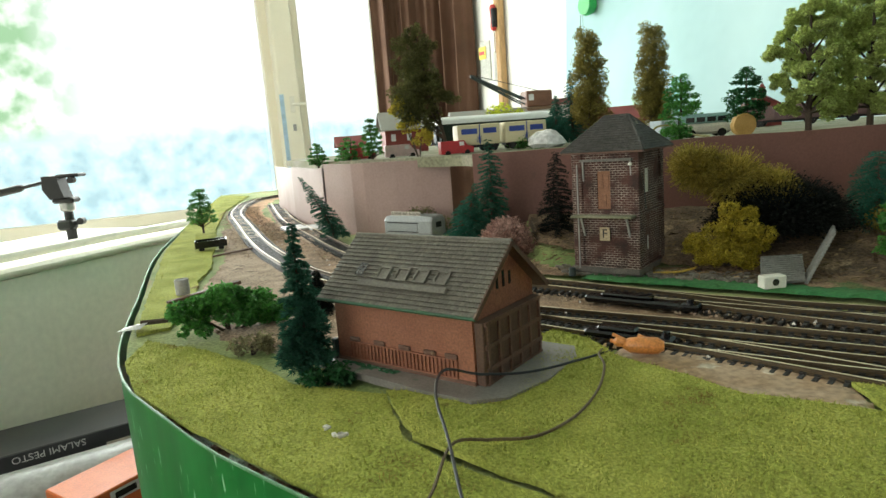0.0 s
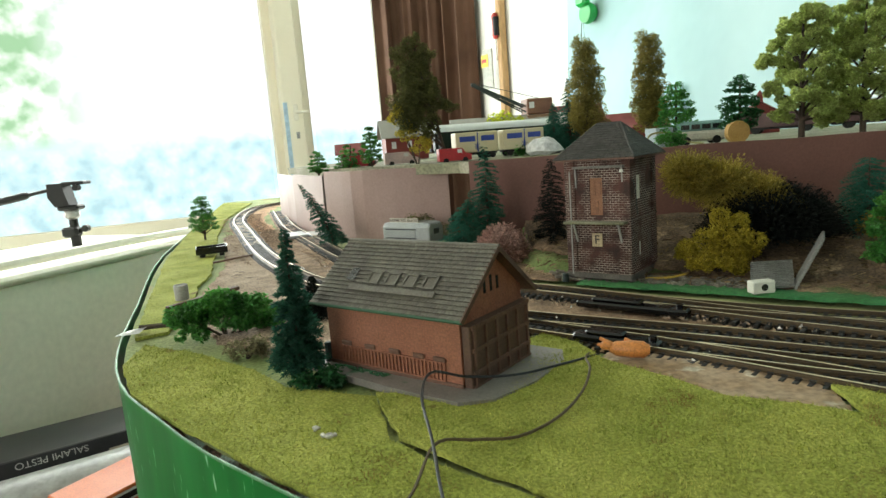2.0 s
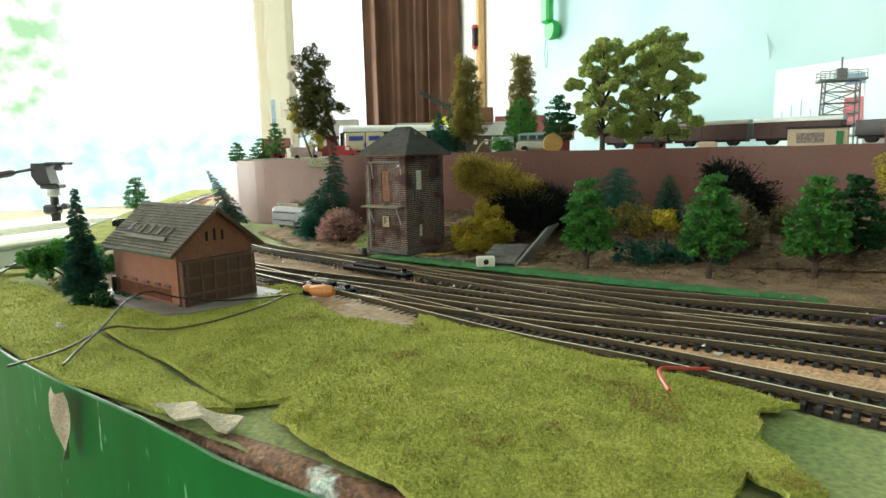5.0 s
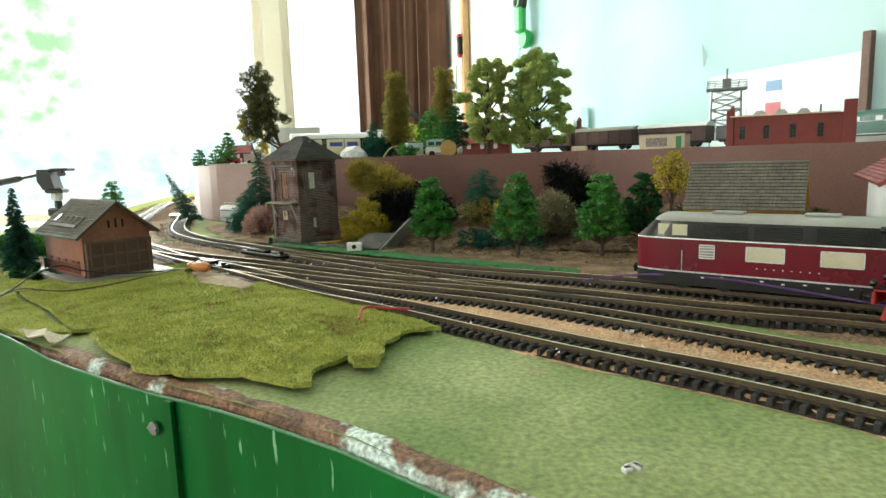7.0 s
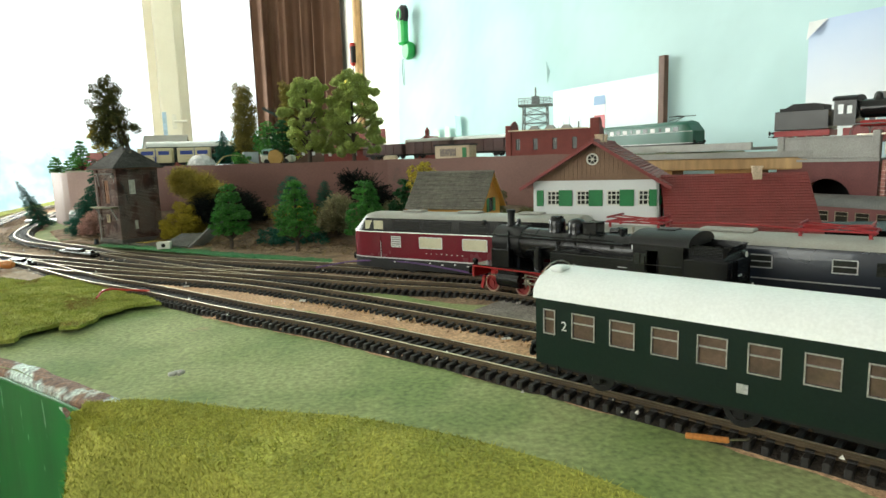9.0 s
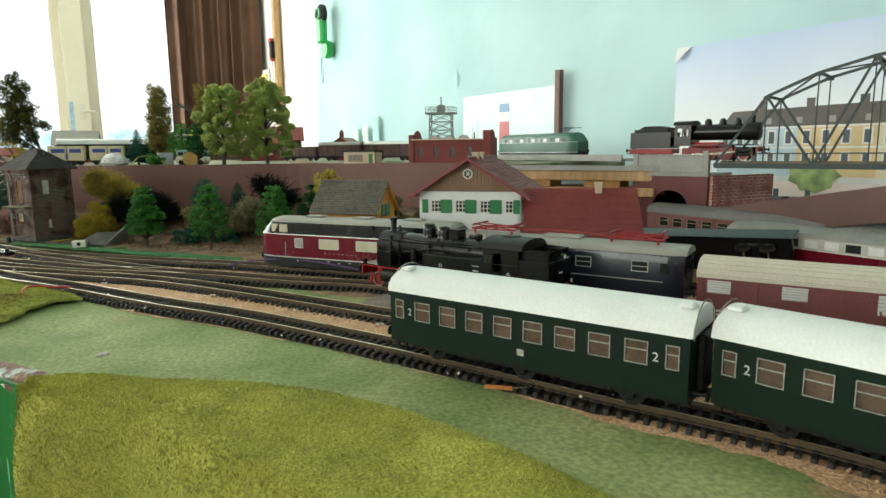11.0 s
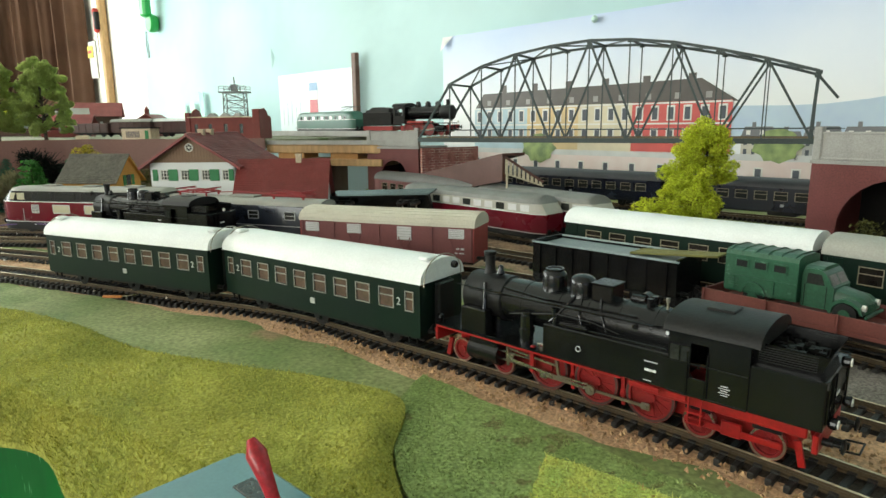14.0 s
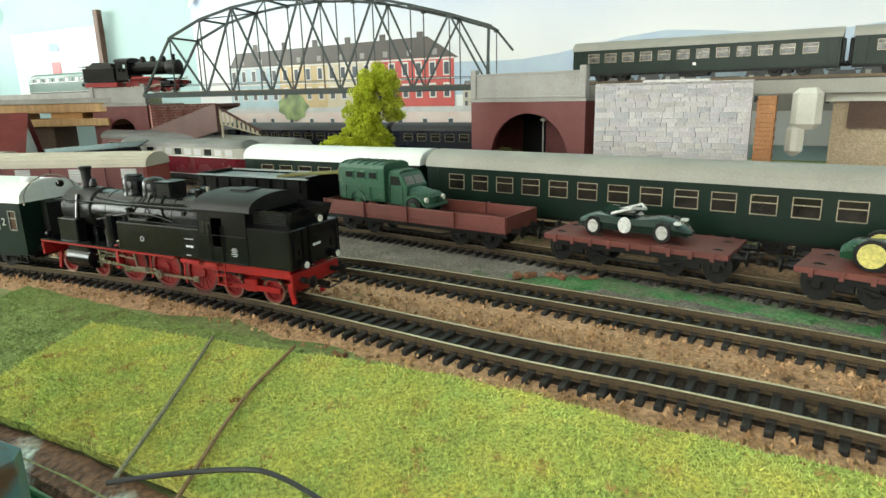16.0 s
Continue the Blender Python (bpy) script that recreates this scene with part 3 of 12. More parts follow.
ribbon("roadbed", T1, bed_near, bed_far, 0.0062, CORK, "tan cork roadbed under the front track", "roadbed", 150)
ribbon("roadbed", T1, -0.020, 0.055, 0.0055, CORK, "tan cork and gravel beside the curved track", "roadbed", 0, 150)
ribbon("roadbed", T1, -0.018, 0.018, 0.0078, GRAVEL_TAN, "tan gravel filling between the sleepers of the curved track", "roadbed", 0, 152, 0.0015)
ribbon("roadbed", T4, -0.018, 0.018, 0.0078, GRAVEL_TAN, "tan gravel filling between the sleepers by the panels", "roadbed", 0, 112, 0.0015)
ribbon("roadbed", T2, -0.03, 0.026, 0.0064, CORK, "tan cork roadbed under the second track", "roadbed", 30)
ribbon("gravel_bed", T3, -0.055, 0.024, 0.0063, GRAVEL, "grey gravel bed under the parked wagons", "gravel", 60)
ribbon("gravel_bed", T5, -0.09, 0.30, 0.0056, EARTH, "brown gravelled yard between the sidings", "gravel", 0)
ribbon("gravel_bed", T4, -0.07, 0.022, 0.0057, EARTH, "brown stony ground between the tracks", "gravel", 60)

for _t, _l in zip((T1, T2, T3, T4, T5, T6, T7, T9, T10), ("front", "second", "wagon", "wall side", "coach", "railcar", "rear yard", "branch", "crossing")):
    ribbon("track_bed", _t, -0.0152, 0.0152, 0.0070, TRACK_BED, "dark dusty bed between the sleepers of the %s track" % _l, "track bed", 150 if _l == "front" else 110 if _l == "wall side" else 0, None, 0.0012, 5)

# ---- retaining wall and upper deck ----
DECK_Z = 0.098
WALL_LINE = [(0.035, 0.61), (0.12, 0.588), (0.2, 0.575), (0.33, 0.567), (0.45, 0.56), (0.54, 0.505), (0.62, 0.45), (0.72, 0.385)]
wl = smooth_line(WALL_LINE, 0.02)
def standing(line, z0, z1, thick):
    nn = normals(line)[1]
    rows = [[(*line[i], z0) for i in range(len(line))], [(*line[i], (z0 + z1) / 2 + 0.0) for i in range(len(line))], [(*line[i], z1 + 0.0012 * bumpy(*line[i], 20)) for i in range(len(line))],
            [(*(line[i] + nn[i] * thick), z1 + 0.0012 * bumpy(*line[i], 20)) for i in range(len(line))], [(*(line[i] + nn[i] * thick), z0) for i in range(len(line))]]
    return G().sheet(rows)


solo("retaining_wall", standing(wl, 0.0, DECK_Z + 0.002, 0.004), WALL_BROWN, "matt brown painted card retaining wall below the upper deck", "wall", kind="structure")
PANEL_LINES = [([(-0.315, 1.23), (-0.23, 1.00)], 0.088), ([(-0.228, 0.985), (-0.155, 0.845)], 0.090), ([(-0.15, 0.832), (-0.10, 0.775), (-0.055, 0.752), (0.015, 0.735)], 0.0945)]
for pl, h in PANEL_LINES:
    solo("wall_panel", standing(smooth_line(pl, 0.02), 0.0, h, 0.003), PANEL, "loose pinkish brown embossed sheet standing along the bank", "wall panel", kind="structure")
deck_front = smooth_line([(-0.30, 1.26), (-0.14, 0.86), (-0.05, 0.765), (0.03, 0.70), (0.06, 0.612), (0.2, 0.582), (0.45, 0.567), (0.62, 0.457), (0.72, 0.392)], 0.03)
deck_back = smooth_line([(0.28, 2.55), (0.36, 2.36), (0.42, 2.2), (0.50, 2.02), (0.60, 1.75), (0.70, 1.50), (0.86, 1.12), (0.98, 0.85), (1.05, 0.70)], 0.03)
k = len(deck_front)
bi = np.linspace(0, len(deck_back) - 1, k)
db = np.stack([np.interp(bi, range(len(deck_back)), deck_back[:, i]) for i in (0, 1)], 1)
rows = [[(*(deck_front[i] * (1 - u) + db[i] * u), DECK_Z - 0.001 + 0.001 * bumpy(*(deck_front[i] * (1 - u) + db[i] * u), 15)) for i in range(k)] for u in np.linspace(0, 1, 14)]
DECK_MAT = mat("dusty deck", (0.30, 0.27, 0.20), (0.20, 0.21, 0.12), 12, 0.9, bump=0.6, fine=300, vary=0.3, spots=(0.12, 0.16, 0.05), spot_scale=14, spot_at=0.58)
solo("upper_deck", G().sheet(rows, 0.012), DECK_MAT, "dusty upper deck with patches of grass", "deck", kind="structure")

# ---- grass mats ----
from mathutils.geometry import delaunay_2d_cdt


def inside(poly, pts):
    x, y = pts[:, 0], pts[:, 1]
    c = np.zeros(len(pts), bool)
    for (x0, y0), (x1, y1) in zip(poly, np.roll(poly, -1, axis=0)):
        c ^= ((y0 > y) != (y1 > y)) & (x < (x1 - x0) * (y - y0) / (y1 - y0 + 1e-12) + x0)
    return c


def ragged(pts, step=0.005, amp=0.0022, seed=0):
    """A torn outline through points."""
    out = []
    pts = [np.array(p, float) for p in pts]
    for a, b in zip(pts, pts[1:] + pts[:1]):
        n = max(1, int(np.linalg.norm(b - a) / step))
        for k in range(n):
            p = a + (b - a) * k / n
            out.append(p + amp * np.array([bumpy(p[0], p[1], 110, seed + 1), bumpy(p[0], p[1], 110, seed + 7)]))
    return np.array(out)


def mat_sheet(name, outline, height, material, label, seed, cell=0.0065, thick=0.0022, fibres=20000, blade=0.0013, blade_mat=None, amp=0.0022):
    poly = ragged(outline, amp=amp, seed=seed)
    lo, hi = poly.min(0), poly.max(0)
    rng = np.random.default_rng(seed)
    gx, gy = np.meshgrid(np.arange(lo[0], hi[0], cell), np.arange(lo[1], hi[1], cell))
    grid = np.stack([gx.ravel(), gy.ravel()], 1) + rng.uniform(-0.3, 0.3, (gx.size, 2)) * cell
    grid = grid[inside(poly, grid)]
    n = len(poly)
    v2 = [Vector(p) for p in poly] + [Vector(p) for p in grid]
    out = delaunay_2d_cdt(v2, [(i, (i + 1) % n) for i in range(n)], [], 1, 1e-6)
    vs = [(p.x, p.y, height(p.x, p.y)) for p in out[0]]
    fs = [tuple(f) for f in out[2]]
    k = len(vs)
    rim = [tuple(e) for e in out[1] ]
    count = {}
    for f in fs:
        for a, b in zip(f, f[1:] + f[:1]):
            count[(min(a, b), max(a, b))] = count.get((min(a, b), max(a, b)), 0) + 1
    for (a, b), c in count.items():
        if c == 1:
            m = len(vs)
            vs += [(vs[a][0], vs[a][1], vs[a][2] - thick), (vs[b][0], vs[b][1], vs[b][2] - thick)]
            fs.append((a, b, m + 1, m))
    ob = thing(name, pose(0, 0, 0), label, "grass mat", "grass mats")
    part("mat_sheet", G().add(vs, fs), material, ob, smooth=True)
    # short fibres standing on the mat
    pts = rng.uniform(lo, hi, (int(fibres * 2.5), 2))
    pts = pts[inside(poly, pts)][:fibres]
    fib = fibre_mesh(pts, np.array([height(x, y) for x, y in pts]), blade, rng, blade_mat or BLADES)
    f = new("grass_fibre", fib)
    f.parent = ob
    tagged(f, kind="stuff")
    return ob


def fibre_mesh(pts, z, blade, rng, material):
    m = len(pts)
    a = rng.uniform(0, 2 * math.pi, m)
    h = blade * rng.uniform(0.5, 1.3, m)
    lean = rng.normal(0, 0.7, (m, 2)) * h[:, None]
    w = 0.00022
    v = np.zeros((m, 3, 3))
    v[:, 0, 0], v[:, 0, 1], v[:, 0, 2] = pts[:, 0] - w * np.cos(a), pts[:, 1] - w * np.sin(a), z - 0.0002
    v[:, 1, 0], v[:, 1, 1], v[:, 1, 2] = pts[:, 0] + w * np.cos(a), pts[:, 1] + w * np.sin(a), z - 0.0002
    v[:, 2, 0], v[:, 2, 1], v[:, 2, 2] = pts[:, 0] + lean[:, 0], pts[:, 1] + lean[:, 1], z + h
    return raw_mesh("grass_fibre", v.reshape(-1, 3), 3, material)


def raw_mesh(name, v, k, material):
    """A mesh of loose faces with k corners each."""
    n = len(v) // k
    me = bpy.data.meshes.new(name)
    me.vertices.add(len(v))
    me.vertices.foreach_set("co", np.asarray(v, np.float32).ravel())
    me.loops.add(len(v))
    me.loops.foreach_set("vertex_index", np.arange(len(v), dtype=np.int32))
    me.polygons.add(n)
    me.polygons.foreach_set("loop_start", np.arange(0, len(v), k, dtype=np.int32))
    me.update(calc_edges=True)
    me.materials.append(material)
    return me


def mat_height(base, s=26, amp=0.0012, seed=0):
    return lambda x, y: base + amp * bumpy(x, y, s, seed) + 0.0005 * bumpy(x, y, 140, seed + 2)


mat_sheet("grass_mat", [(-0.60, 1.72), (-0.50, 1.33), (-0.415, 1.01), (-0.332, 0.735), (-0.252, 0.52), (-0.203, 0.39), (-0.185, 0.40), (-0.195, 0.47), (-0.222, 0.55), (-0.235, 0.62), (-0.262, 0.70), (-0.285, 0.78), (-0.345, 0.95), (-0.43, 1.25), (-0.50, 1.65)],
          mat_height(0.0072, seed=2), FLOCK, "worn yellow green grass mat along the board edge", 2, fibres=14000)
mat_sheet("grass_mat", [(-0.188, 0.375), (-0.1835, 0.336), (-0.1555, 0.2895), (-0.113, 0.246), (-0.061, 0.199), (-0.031, 0.173), (0.013, 0.137), (0.039, 0.1245), (0.068, 0.109), (0.088, 0.106), (0.097, 0.107),
                        (0.0675, 0.1330), (0.0430, 0.1580), (0.0190, 0.1800), (-0.0050, 0.2000), (-0.0195, 0.2155), (-0.03, 0.262), (-0.075, 0.28), (-0.10, 0.31), (-0.14, 0.345)],
          mat_height(0.0072, seed=5), FLOCK, "olive green grass mat at the board edge beside the shed", 5, fibres=20000, amp=0.0012)
mat_sheet("grass_mat", [(0.096, 0.108), (0.116, 0.114), (0.114, 0.095), (0.128, 0.084), (0.15, 0.075), (0.17, 0.118), (0.21, 0.13), (0.262, 0.142), (0.205, 0.194), (0.187, 0.207), (0.178, 0.226), (0.159, 0.234), (0.157, 0.207), (0.116, 0.231), (0.092, 0.268),
                        (0.078, 0.282), (0.073, 0.312), (0.060, 0.333), (0.045, 0.32), (0.02, 0.255), (-0.03, 0.263), (-0.0165, 0.2175), (-0.003, 0.2025), (0.021, 0.1825), (0.045, 0.1605), (0.070, 0.1355)],
          lambda x, y: 0.0086 + 0.0010 * bumpy(x, y, 30, 4) + 0.0005 * bumpy(x, y, 140, 6) + 0.0012 * max(0, math.sin((x - 0.9 * y) * 60)), FLOCK, "creased olive green grass mat before the shed", 6, fibres=34000, amp=0.0012)
mat_sheet("grass_mat", [(0.115, 0.100), (0.130, 0.078), (0.155, 0.055), (0.170, 0.040), (0.198, 0.031), (0.223, 0.030), (0.243, 0.020), (0.254, 0.020), (0.252, 0.036), (0.262, 0.052), (0.270, 0.038), (0.279, 0.041), (0.278, 0.075), (0.288, 0.094),
                        (0.304, 0.098), (0.285, 0.122), (0.255, 0.141), (0.21, 0.134), (0.17, 0.124), (0.135, 0.118)],
          lambda x, y: 0.0088 + 0.0022 * abs(bumpy(x, y, 34, 9)) + 0.0006 * bumpy(x, y, 140), FLOCK, "loose torn piece of olive grass mat with curling edge", 9, fibres=20000, amp=0.004)
mat_sheet("grass_mat", [(0.722, -0.424), (0.764, -0.497), (0.80, -0.555), (0.816, -0.604), (0.836, -0.652), (0.852, -0.75), (0.856, -0.95), (0.775, -0.95), (0.765, -0.78), (0.735, -0.60), (0.70, -0.515), (0.685, -0.483), (0.688, -0.462)],
          mat_height(0.0086, seed=13), FLOCK_BRIGHT, "bright green and yellow grass mat beside the front track", 13, fibres=70000, blade=0.0013, blade_mat=mat("bright fibres", (0.74, 0.71, 0.20), (0.46, 0.60, 0.19), 90, 0.9, bump=0, vary=0.25, island=True, random_value=0.25, spots=(0.52, 0.32, 0.14), spot_scale=120, spot_at=0.60, spec=0.1), amp=0.0012)
FELT_DARK = mat("dark green felt", (0.22, 0.30, 0.10), (0.30, 0.38, 0.14), 60, 0.95, bump=0.7, fine=700, vary=0.40, spots=(0.20, 0.20, 0.08), spot_scale=70, spot_at=0.60, bump_dist=0.0010, spec=0.1)
mat_sheet("felt_sheet", [(0.708, -0.341), (0.690, -0.362), (0.679, -0.387), (0.673, -0.412), (0.670, -0.450), (0.690, -0.470), (0.720, -0.500), (0.760, -0.502), (0.774, -0.501), (0.759, -0.466), (0.746, -0.437), (0.729, -0.396), (0.719, -0.370)],
          mat_height(0.0074, s=60, amp=0.0008, seed=21), FELT_DARK, "dark green worn felt sheet between the grass mats", 21, thick=0.0012, fibres=14000, blade=0.0007, blade_mat=mat("dark felt fibres", (0.30, 0.39, 0.14), (0.22, 0.29, 0.09), 90, 0.9, bump=0, island=True, random_value=0.3, spec=0.1), amp=0.0010)


def draped_mat():
    """A thick mat that lies along the edge and hangs down over it in folds."""
    up = smooth_line([(0.346, -0.088), (0.385, -0.092), (0.43, -0.105), (0.475, -0.125), (0.52, -0.162), (0.553, -0.205), (0.59, -0.262), (0.635, -0.305), (0.668, -0.335), (0.690, -0.366), (0.674, -0.405), (0.668, -0.440)], 0.006)
    lo = smooth_line([(0.343, -0.094), (0.362, -0.112), (0.40, -0.134), (0.44, -0.172), (0.48, -0.214), (0.52, -0.262), (0.56, -0.312), (0.59, -0.352), (0.618, -0.392), (0.640, -0.430), (0.652, -0.445), (0.664, -0.443)], 0.006)
    n = 90
    U = np.stack([np.interp(np.linspace(0, 1, n), np.linspace(0, 1, len(up)), up[:, i]) for i in (0, 1)], 1)
    Lw = np.stack([np.interp(np.linspace(0, 1, n), np.linspace(0, 1, len(lo)), lo[:, i]) for i in (0, 1)], 1)
    d = np.gradient(Lw, axis=0)
    d /= np.linalg.norm(d, axis=1)[:, None]
    out = np.stack([d[:, 1], -d[:, 0]], 1)
    rows = []
    for k in range(13):
        u = k / 12
        p = U * (1 - u) + Lw * u
        rows.append([(p[i][0], p[i][1], 0.0088 + 0.004 * math.sin(min(1, u * 1.6) * math.pi) * (0.5 + 0.5 * math.sin(i * 0.33)) + 0.0012 * bumpy(*p[i], 26)) for i in range(n)])
    for k in range(1, 14):
        u = k / 13
        row = []
        for i in range(n):
            e = i / (n - 1)
            taper = min(1, e / 0.06, (1 - e) / 0.10)
            fold = 0.5 + 0.5 * math.sin(i * 0.30 + 0.6 * math.sin(i * 0.11))
            o = (0.010 + 0.010 * fold * u) * math.sin(u * math.pi / 2) * taper
            dz = (0.030 + 0.014 * math.sin(i * 0.07 + 1)) * u ** 1.35 * taper
            row.append((Lw[i][0] + out[i][0] * o, Lw[i][1] + out[i][1] * o, 0.0088 - dz + 0.0008 * bumpy(Lw[i][0], Lw[i][1] + u, 40)))
        rows.append(row)
    ob = thing("grass_mat", pose(0, 0, 0), "thick olive grass mat draped in folds over the board edge", "grass mat", "grass mats")
    part("mat_sheet", G().sheet(rows, 0.0025), FLOCK_DRAPED, ob, smooth=True)
    rng = np.random.default_rng(21)
    A = np.array(rows)
    fr, fc = rng.uniform(0, A.shape[0] - 1.001, 52000), rng.uniform(0, A.shape[1] - 1.001, 52000)
    i, j = fr.astype(int), fc.astype(int)
    a, b = (fr - i)[:, None], (fc - j)[:, None]
    P = (A[i, j] * (1 - a) + A[i + 1, j] * a) * (1 - b) + (A[i, j + 1] * (1 - a) + A[i + 1, j + 1] * a) * b
    f = new("grass_fibre", fibre_mesh(P[:, :2], P[:, 2], 0.0014, rng, BLADES_DRAPED))
    f.parent = ob
    tagged(f, kind="stuff")


draped_mat()
def patch(name, outline, base, material, label, category, seed):
    poly = ragged(outline, amp=0.003, seed=seed)
    lo, hi = poly.min(0), poly.max(0)
    gx, gy = np.meshgrid(np.arange(lo[0], hi[0], 0.006), np.arange(lo[1], hi[1], 0.006))
    grid = np.stack([gx.ravel(), gy.ravel()], 1)
    grid = grid[inside(poly, grid)]
    n = len(poly)
    out = delaunay_2d_cdt([Vector(p) for p in poly] + [Vector(p) for p in grid], [(i, (i + 1) % n) for i in range(n)], [], 1, 1e-6)
    vs = [(p.x, p.y, (base(p.x, p.y) if callable(base) else base) + 0.0008 * bumpy(p.x, p.y, 60, seed) - (0.002 if i < n else 0)) for i, p in enumerate(out[0])]
    return solo(name, G().add(vs, [tuple(f) for f in out[2]]), material, label, category, kind="structure", smooth=True)


patch("bare_patch", [(0.078, 0.290), (0.095, 0.262), (0.118, 0.228), (0.155, 0.205), (0.162, 0.245), (0.130, 0.280), (0.095, 0.310)], 0.0078, MUD, "bare brown plaster patch in the grass", "bare patch", 31)
patch("gravel_patch", [(-0.20, 0.47), (-0.215, 0.56), (-0.235, 0.66), (-0.275, 0.78), (-0.33, 0.93), (-0.30, 0.97), (-0.22, 0.74), (-0.15, 0.60), (-0.08, 0.50), (0.02, 0.39), (0.06, 0.34), (0.0, 0.33), (-0.08, 0.32), (-0.14, 0.37)], 0.0070, GRAVEL_TAN, "tan brown gravel ground by the curve", "gravel", 33)
patch("earth_bank", [(0.03, 0.50), (0.12, 0.45), (0.20, 0.385), (0.30, 0.315), (0.40, 0.25), (0.46, 0.22), (0.56, 0.26), (0.50, 0.34), (0.42, 0.37), (0.30, 0.40), (0.2, 0.45), (0.12, 0.52), (0.05, 0.58), (-0.05, 0.70), (-0.07, 0.66)], 0.0086, EARTH, "brown earth strip before the trees", "earth", 35)
patch("litter_bank", [(0.02, 0.64), (0.055, 0.612), (0.12, 0.586), (0.2, 0.572), (0.33, 0.564), (0.45, 0.556), (0.54, 0.50), (0.62, 0.446), (0.70, 0.395), (0.66, 0.30), (0.57, 0.25), (0.50, 0.315), (0.42, 0.345), (0.30, 0.375), (0.2, 0.43), (0.12, 0.50), (0.05, 0.56)], lambda x, y: ground_z(x, y) + 0.0062, LITTER, "dark brown leaf litter on the bank below the wall", "leaf litter", 39)


def litter():
    """Dry stalks and crumbs strewn over the bank."""
    rng = np.random.default_rng(77)
    P = np.stack([rng.uniform(0.04, 0.60, 5200), rng.uniform(0.27, 0.56, 5200)], 1)
    d = P[:, 1] - (0.475 - (P[:, 0] - 0.1) * 0.62)
    P = P[(d > -0.012) & (d < 0.14)]
    z = np.array([ground_z(x, y) for x, y in P]) + 0.0066
    a = rng.uniform(0, 2 * math.pi, len(P))
    r = rng.uniform(0.0008, 0.0045, len(P))
    t = np.stack([np.cos(a), np.sin(a), rng.uniform(-0.1, 0.5, len(P))], 1) * r[:, None]
    n = np.stack([-np.sin(a), np.cos(a), np.full(len(P), 0.4)], 1) * rng.uniform(0.0003, 0.0008, len(P))[:, None]
    C = np.column_stack([P, z])
    me = raw_mesh("dry_litter", np.stack([C - t - n, C + t - n, C + t * 0.9 + n, C - t * 0.9 + n], 1).reshape(-1, 3), 4, mat("dry straw crumb", (0.26, 0.18, 0.10), (0.14, 0.10, 0.05), 90, 0.9, bump=0, island=True, random_value=0.5, spec=0.1))
    tagged(new("dry_litter", me), "dry stalks and crumbs strewn on the brown bank", "litter", kind="stuff")


litter()
patch("grass_strip", [(0.10, 0.445), (0.20, 0.375), (0.29, 0.312), (0.40, 0.248), (0.41, 0.258), (0.30, 0.325), (0.21, 0.395), (0.11, 0.46)], 0.0095, mat("painted bright green strip", (0.025, 0.15, 0.045), (0.05, 0.17, 0.05), 40, 0.9, bump=0.6, fine=500), "painted bright green strip beside the far track", "grass", 37)


def crumbs(name, P, z, size, c1, c2, label, seed):
    """Small loose stones and chips as open pyramids."""
    rng = np.random.default_rng(seed)
    m = len(P)
    C = np.column_stack([P, np.full(m, z)])
    r = size * rng.uniform(0.4, 1.4, (m, 1))
    a = rng.uniform(0, 2 * math.pi, (m, 1))
    tri = [np.column_stack([np.cos(a + k * 2.094), np.sin(a + k * 2.094), np.full((m, 1), -0.3)]) * r * rng.uniform(0.6, 1.2, (m, 1)) for k in range(3)]
    top = np.column_stack([rng.normal(0, 0.3, (m, 2)), np.full((m, 1), 0.9)]) * r
    f = np.stack([C + tri[0], C + tri[1], C + top, C + tri[1], C + tri[2], C + top, C + tri[2], C + tri[0], C + top], 1)
    me = raw_mesh(name, f.reshape(-1, 3), 3, mat(label[:24], c1, c2, 220, 0.9, bump=0, vary=0.3, island=True, random_value=0.45, spec=0.2))
    tagged(new(name, me), label, "gravel", kind="stuff")


def beside(line, o0, o1, i0, i1, count, seed):
    rng = np.random.default_rng(seed)
    i = rng.integers(i0, min(i1, len(line)), count)
    o = rng.uniform(o0, o1, count)
    return line[i, :2] + normals(line)[1][i] * o[:, None] + rng.normal(0, 0.002, (count, 2))


crumbs("loose_gravel", np.concatenate([beside(T4, -0.030, -0.016, 110, 230, 700, 1), beside(T1, 0.016, 0.040, 60, 160, 1800, 2), beside(T1, -0.03, -0.016, 70, 180, 500, 5)]), 0.0076, 0.0010, (0.40, 0.30, 0.21), (0.24, 0.17, 0.12), "loose pinkish tan gravel between the tracks", 3)
crumbs("cork_crumb", np.concatenate([beside(T1, 0.015, 0.032, 375, 520, 2600, 6), beside(T1, -0.026, -0.016, 405, 500, 900, 7), beside(T2, -0.022, -0.013, 60, 300, 900, 8)]), 0.0074, 0.0010, (0.52, 0.33, 0.18), (0.34, 0.20, 0.10), "tan cork crumbs along the roadbed", 4)
crumbs("white_chip", np.concatenate([beside(T1, -0.02, 0.04, 70, 400, 90, 9), beside(T4, -0.05, 0.02, 110, 300, 40, 10)]), 0.0086, 0.0011, (0.75, 0.72, 0.66), (0.60, 0.56, 0.50), "scattered white plaster chips on the track beds", 11)
patch("green_strip", [(0.888, -0.478), (0.918, -0.513), (0.935, -0.567), (0.945, -0.62), (0.930, -0.625), (0.918, -0.573), (0.901, -0.528), (0.884, -0.495)], 0.0074, mat("green scatter on gravel", (0.05, 0.20, 0.06), (0.16, 0.20, 0.12), 90, 0.9, bump=0.8, fine=700, vary=0.4), "green scattered strip beside the gravel", "grass", 51)

